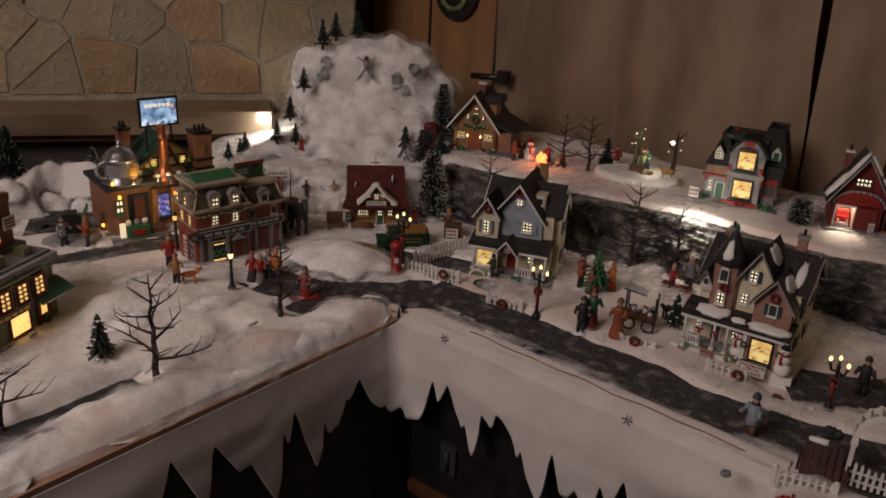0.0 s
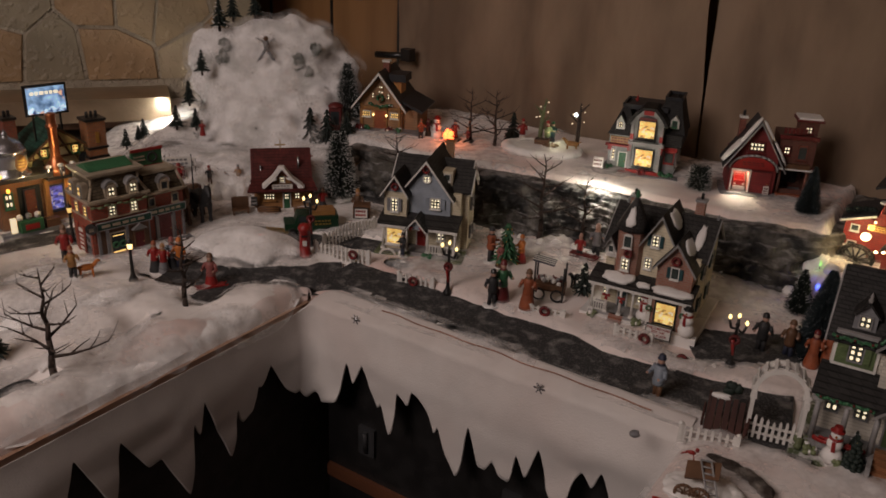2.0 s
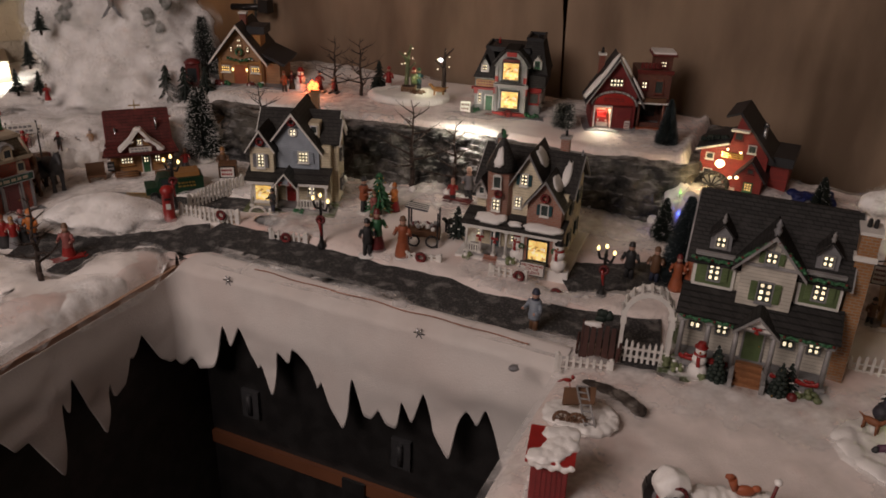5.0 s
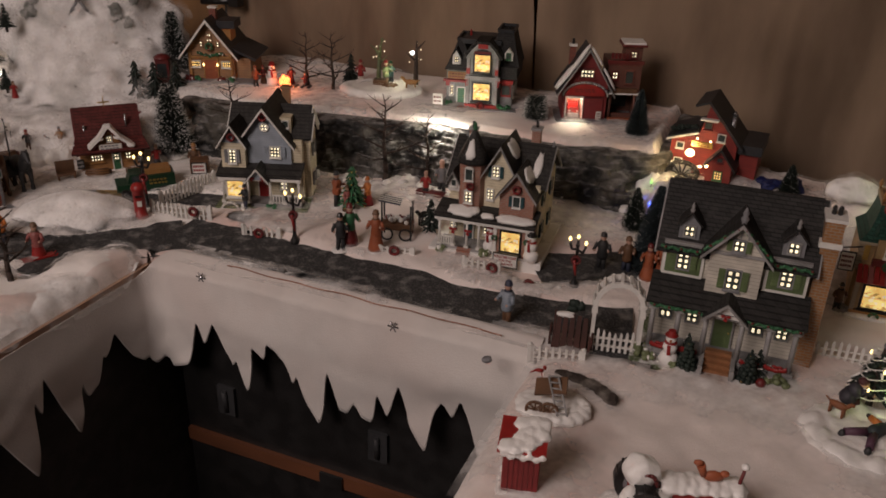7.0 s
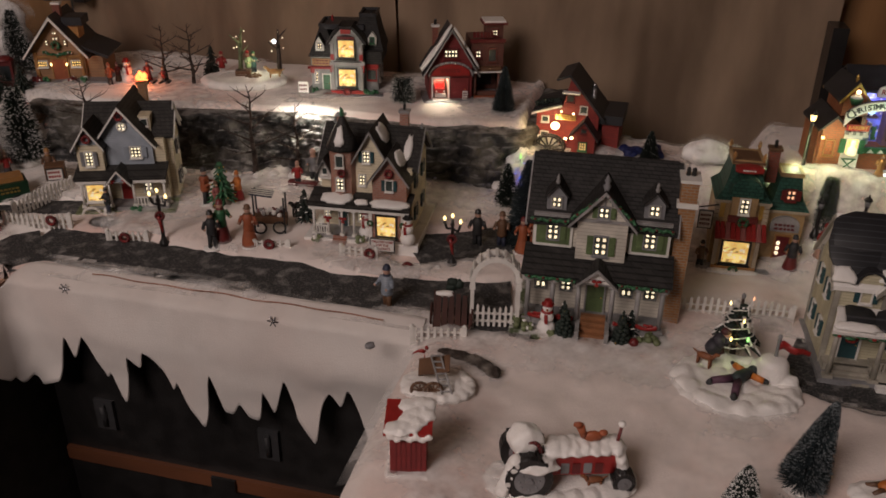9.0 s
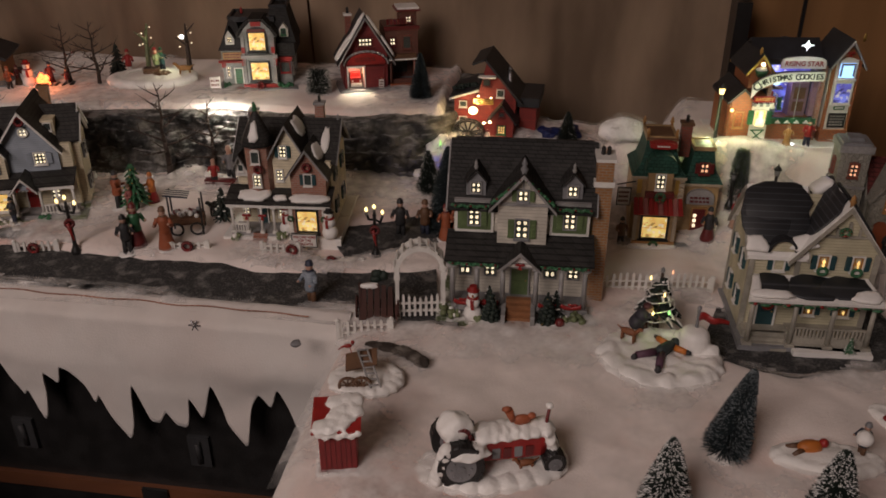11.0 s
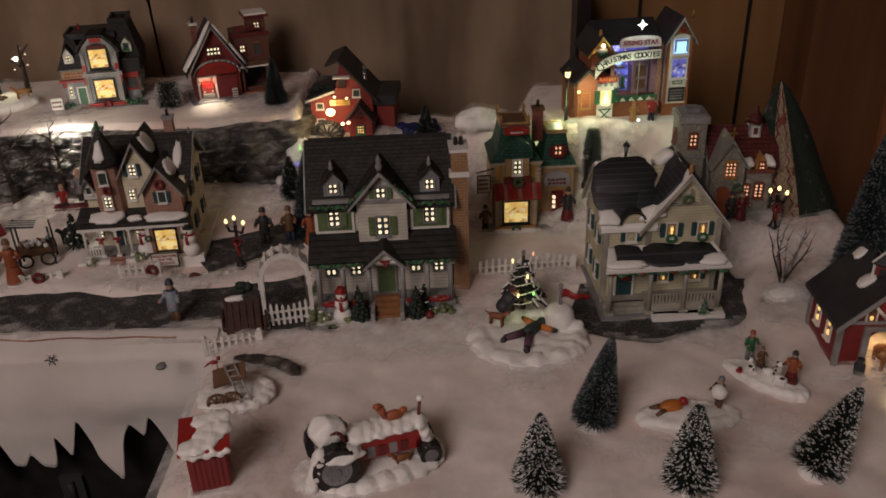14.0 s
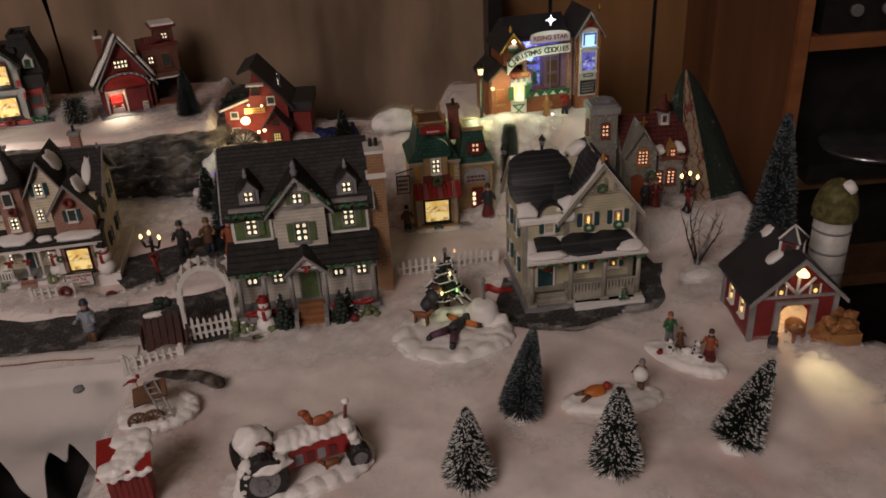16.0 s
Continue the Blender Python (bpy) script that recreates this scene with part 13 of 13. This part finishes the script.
# ---- heaps of pulled cotton with loose fuzz round them ----
m, t, p = nodes_of("loose cotton fuzz")
v = coords(t)
clump = noise_fac(t, v, 38, 6, 0.40, 0.66)
fine = noise_fac(t, v, 240, 3, 0.30, 0.70)
t.links.new(math_node(t, "MULTIPLY", clump, math_node(t, "ADD", math_node(t, "MULTIPLY", fine, 0.30), 0.03)), p.inputs["Alpha"])
p.inputs["Base Color"].default_value = (0.92, 0.90, 0.88, 1)
p.inputs["Roughness"].default_value = 1.0
p.inputs["Specular IOR Level"].default_value = 0.0
FUZZ = m
HEAP = cotton("heaped cotton", (0.93, 0.91, 0.89), (0.80, 0.75, 0.72), 0.15, 0.12)


def fuzz_round(ob, offsets):
    """Thin shells of loose fibres over a cotton skin."""
    src = ob.data
    n = len(src.vertices)
    co, no = np.empty(n * 3), np.empty(n * 3)
    src.vertices.foreach_get("co", co)
    src.vertices.foreach_get("normal", no)
    for k, d in enumerate(offsets):
        me = src.copy()
        wave = noise_field(co[0::3] + 0.7 * co[2::3], co[1::3] + 0.4 * co[2::3], 28, 2, 50 + k)
        me.vertices.foreach_set("co", co + no * np.repeat(d * S * (1 + 0.6 * wave), 3))
        me.materials.clear()
        me.materials.append(FUZZ)
        shell = new("fuzz", me)
        shell.parent = ob
        tagged(shell, "", "", "", "stuff")


for level in (0.0030, 0.0052):
    bed = np.zeros(A.shape, bool)
    for line, half in ROADS[:6]:
        bed |= near_line(A, B, line) < half + 0.016
    for line, half in ROADS[6:]:
        bed |= near_line(A, B, line) < half + 0.010
    Zw = np.maximum(Z, 0.0) + level + 0.002 * noise_field(X, Y, 40, 3, int(level * 9999))
    cover = bed[:-1, :-1] & keep & ~bare[:-1, :-1]
    ob = grid_object("cotton_wisps", X, Y, Zw, WISP, cover)
    tagged(ob, "thin white cotton wisps drifting over the street", "cotton", "", "stuff")

def cotton_heap(x, y, rx, ry, h, turn=0, seed=0, z=None, label="soft heap of pulled white cotton on the table"):
    rng = random.Random(seed)
    bm = bmesh.new()
    bm_blob(bm, (0, 0, 0), (rx * 0.74, ry * 0.74, h * 0.80), 0, 3, 0.25, seed)
    for k in range(24):
        a, q = rng.uniform(0, 6.28319), 0.35 + 0.65 * rng.random() ** 0.6
        r = rng.uniform(0.24, 0.40)
        bm_blob(bm, (rx * 0.72 * q * math.cos(a), ry * 0.72 * q * math.sin(a), h * 0.20 * (1 - q)), (rx * r, ry * r, h * (0.80 - 0.45 * q)), 0, 2, 0.25, seed * 40 + k)
    base = ground_z(x, y) if z is None else z
    ob = solid("cotton_heap", fused(bm, max(0.0016, rx / 26), 26), HEAP, label, "cotton", pose(x * S, y * S, (base - 0.002) * S, 0, 0, turn), "cotton heaps")
    fuzz_round(ob, (0.0014, 0.0032, 0.0056))
    return ob


for i, (x, y, rx, ry, h, turn) in enumerate((
        (-0.160, 1.066, 0.082, 0.054, 0.036, -30),
        (-0.625, 1.262, 0.050, 0.036, 0.034, 10), (-0.570, 1.262, 0.034, 0.028, 0.026, -10), (-0.520, 1.290, 0.040, 0.030, 0.024, 0), (-0.665, 1.215, 0.034, 0.034, 0.026, 0),
        (-0.405, 0.985, 0.040, 0.016, 0.010, 42), (-0.355, 1.000, 0.030, 0.016, 0.009, 30), (-0.300, 0.900, 0.040, 0.022, 0.010, 40), (-0.375, 0.865, 0.036, 0.026, 0.012, 40),
        (0.030, 1.000, 0.022, 0.012, 0.008, -30), (0.536, 0.884, 0.024, 0.030, 0.026, 0), (0.712, 0.640, 0.034, 0.026, 0.030, 20), (0.665, 0.690, 0.040, 0.026, 0.020, -30),
        (0.010, 0.882, 0.070, 0.010, 0.006, -44), (0.085, 0.815, 0.060, 0.009, 0.006, -42), (0.168, 0.735, 0.050, 0.008, 0.005, -42), (0.690, 0.300, 0.028, 0.018, 0.008, -20))):
    cotton_heap(x, y, rx, ry, h, turn, i + 1)
fuzz_round(mountain, (0.003, 0.007, 0.012))

# ---- cotton rolled over the inner edges of the table ----
length, drop, seed = 0.62, 0.026, 62
s = np.linspace(0, length, int(length / 0.0022))
w = np.linspace(0, 1, 20)
U, W2 = np.meshgrid(s, w)
lump = 1.5 * noise_field(U, W2 * 0.05, 16, 4, seed) + 0.6 * noise_field(U, W2 * 0.08, 48, 3, seed + 4)
reach = np.clip(0.52 + 1.9 * noise_field(U, U * 0, 9, 3, seed + 1), -0.25, 1.6)
back = 0.050 + 0.020 * noise_field(U, U * 0, 11, 2, seed + 2)
hang = np.clip(reach, 0, 2)
out = back - (back + 0.0045 * np.minimum(hang * 2, 1) - 0.010 * np.clip(-reach * 4, 0, 1)) * W2 - (0.003 + 0.005 * lump) * np.sin(np.pi * W2)
top = 0.004 + 0.0045 * np.sin(np.pi * np.clip(W2 * 1.05, 0, 1)) + 0.0050 * lump * np.sin(np.pi * W2) - (0.006 + drop * hang) * np.clip((W2 - 0.62) / 0.38, 0, 1) ** 1.8
aa, bb = -out, -U
ob = grid_object("cotton_roll", CORNER[0] + aa * E1[0] + bb * E2[0], CORNER[1] + aa * E1[1] + bb * E2[1], top, HEAP)
tagged(ob, "white cotton rolled softly over the table edge", "cotton", "cotton rolls")
fuzz_round(ob, (0.0016, 0.0036, 0.0060))

# thin pinkish cord lying on the rim of the felt
bm = bmesh.new()
pts = [(0.10 + 0.32 * k / 60, 0.0105 - 0.004 * k / 60 + 0.0012 * math.sin(k * 0.5), 0.0068 + 0.0005 * math.sin(k * 0.31)) for k in range(61)]
for p0, p1 in zip(pts, pts[1:]):
    bm_tube(bm, p0, p1, 0.0007, 0.0007, 5)
solid("pink_cord", bm, paint("dull pink cord", (0.42, 0.22, 0.16), 0.8, 0.3), "thin pinkish cord lying along the white felt edge", "cord", ROOM)

# plain brown shed and a red-coated figure beside the frosted conifer
shed = thing("wooden_shed", "plain dark brown wooden shed below the rocks", "shed", on_snow(-0.014, 1.288, -42))
boxes(shed, "wall", TIMBER, (-0.016, 0.014, -0.012, 0.014, 0.0, 0.044))
boxes(shed, "roof", BROWN, (-0.018, 0.016, -0.015, 0.016, 0.0441, 0.0475))
boxes(shed, "door", BLACK, (0.004, 0.0138, -0.0132, -0.0121, 0.001, 0.040))
figurine(-0.078, 1.288, 0.036, RED, DARKRED, RED, "red-coated clay figurine beside the frosted conifer", -30, None, True)

# crumpled blue cloth with a cord beside the mill
bm = bmesh.new()
for k in range(10):
    bm_blob(bm, (0.022 * math.sin(k * 1.7), 0.010 * math.cos(k * 2.3), 0.004 + 0.002 * (k % 3)), (0.009, 0.006, 0.006), 0, 2, 0.8, k)
solid("blue_cloth", fused(bm, 0.0014, 1), paint("deep blue cloth", (0.010, 0.018, 0.10), 0.5, 0.3), "crumpled deep blue cloth beside the mill", "cloth", on_snow(0.668, 0.806, -45))

# tiny coloured lights among the cotton beside the mill
for x, y, z, c, power, label in ((0.517, 0.853, 0.030, (0.05, 0.12, 1.0), 0.008, "tiny glowing blue light in the cotton"), (0.524, 0.868, 0.052, (0.45, 1.0, 0.30), 0.0014, "tiny glowing green light in the cotton")):
    bm = bmesh.new()
    bm_lathe(bm, ((0.0012, -0.002), (0.0016, 0.001), (0.0004, 0.005)), (0, 0, 0), 8, 0)
    bm_tube(bm, (0, 0, -0.002), (0, 0.001, -0.030), 0.0006, 0.0006, 5, 1)
    solid("fairy_light", bm, [glow("coloured bulb", c, 3.0 if c[2] > 0.5 else 0.8), BLACK], label, "lamp", spot(x, y, z), "fairy lights")
    lamp("POINT", "fairy_lamp", (x - 0.006, y - 0.008, z + 0.004), power, c, 0.003)
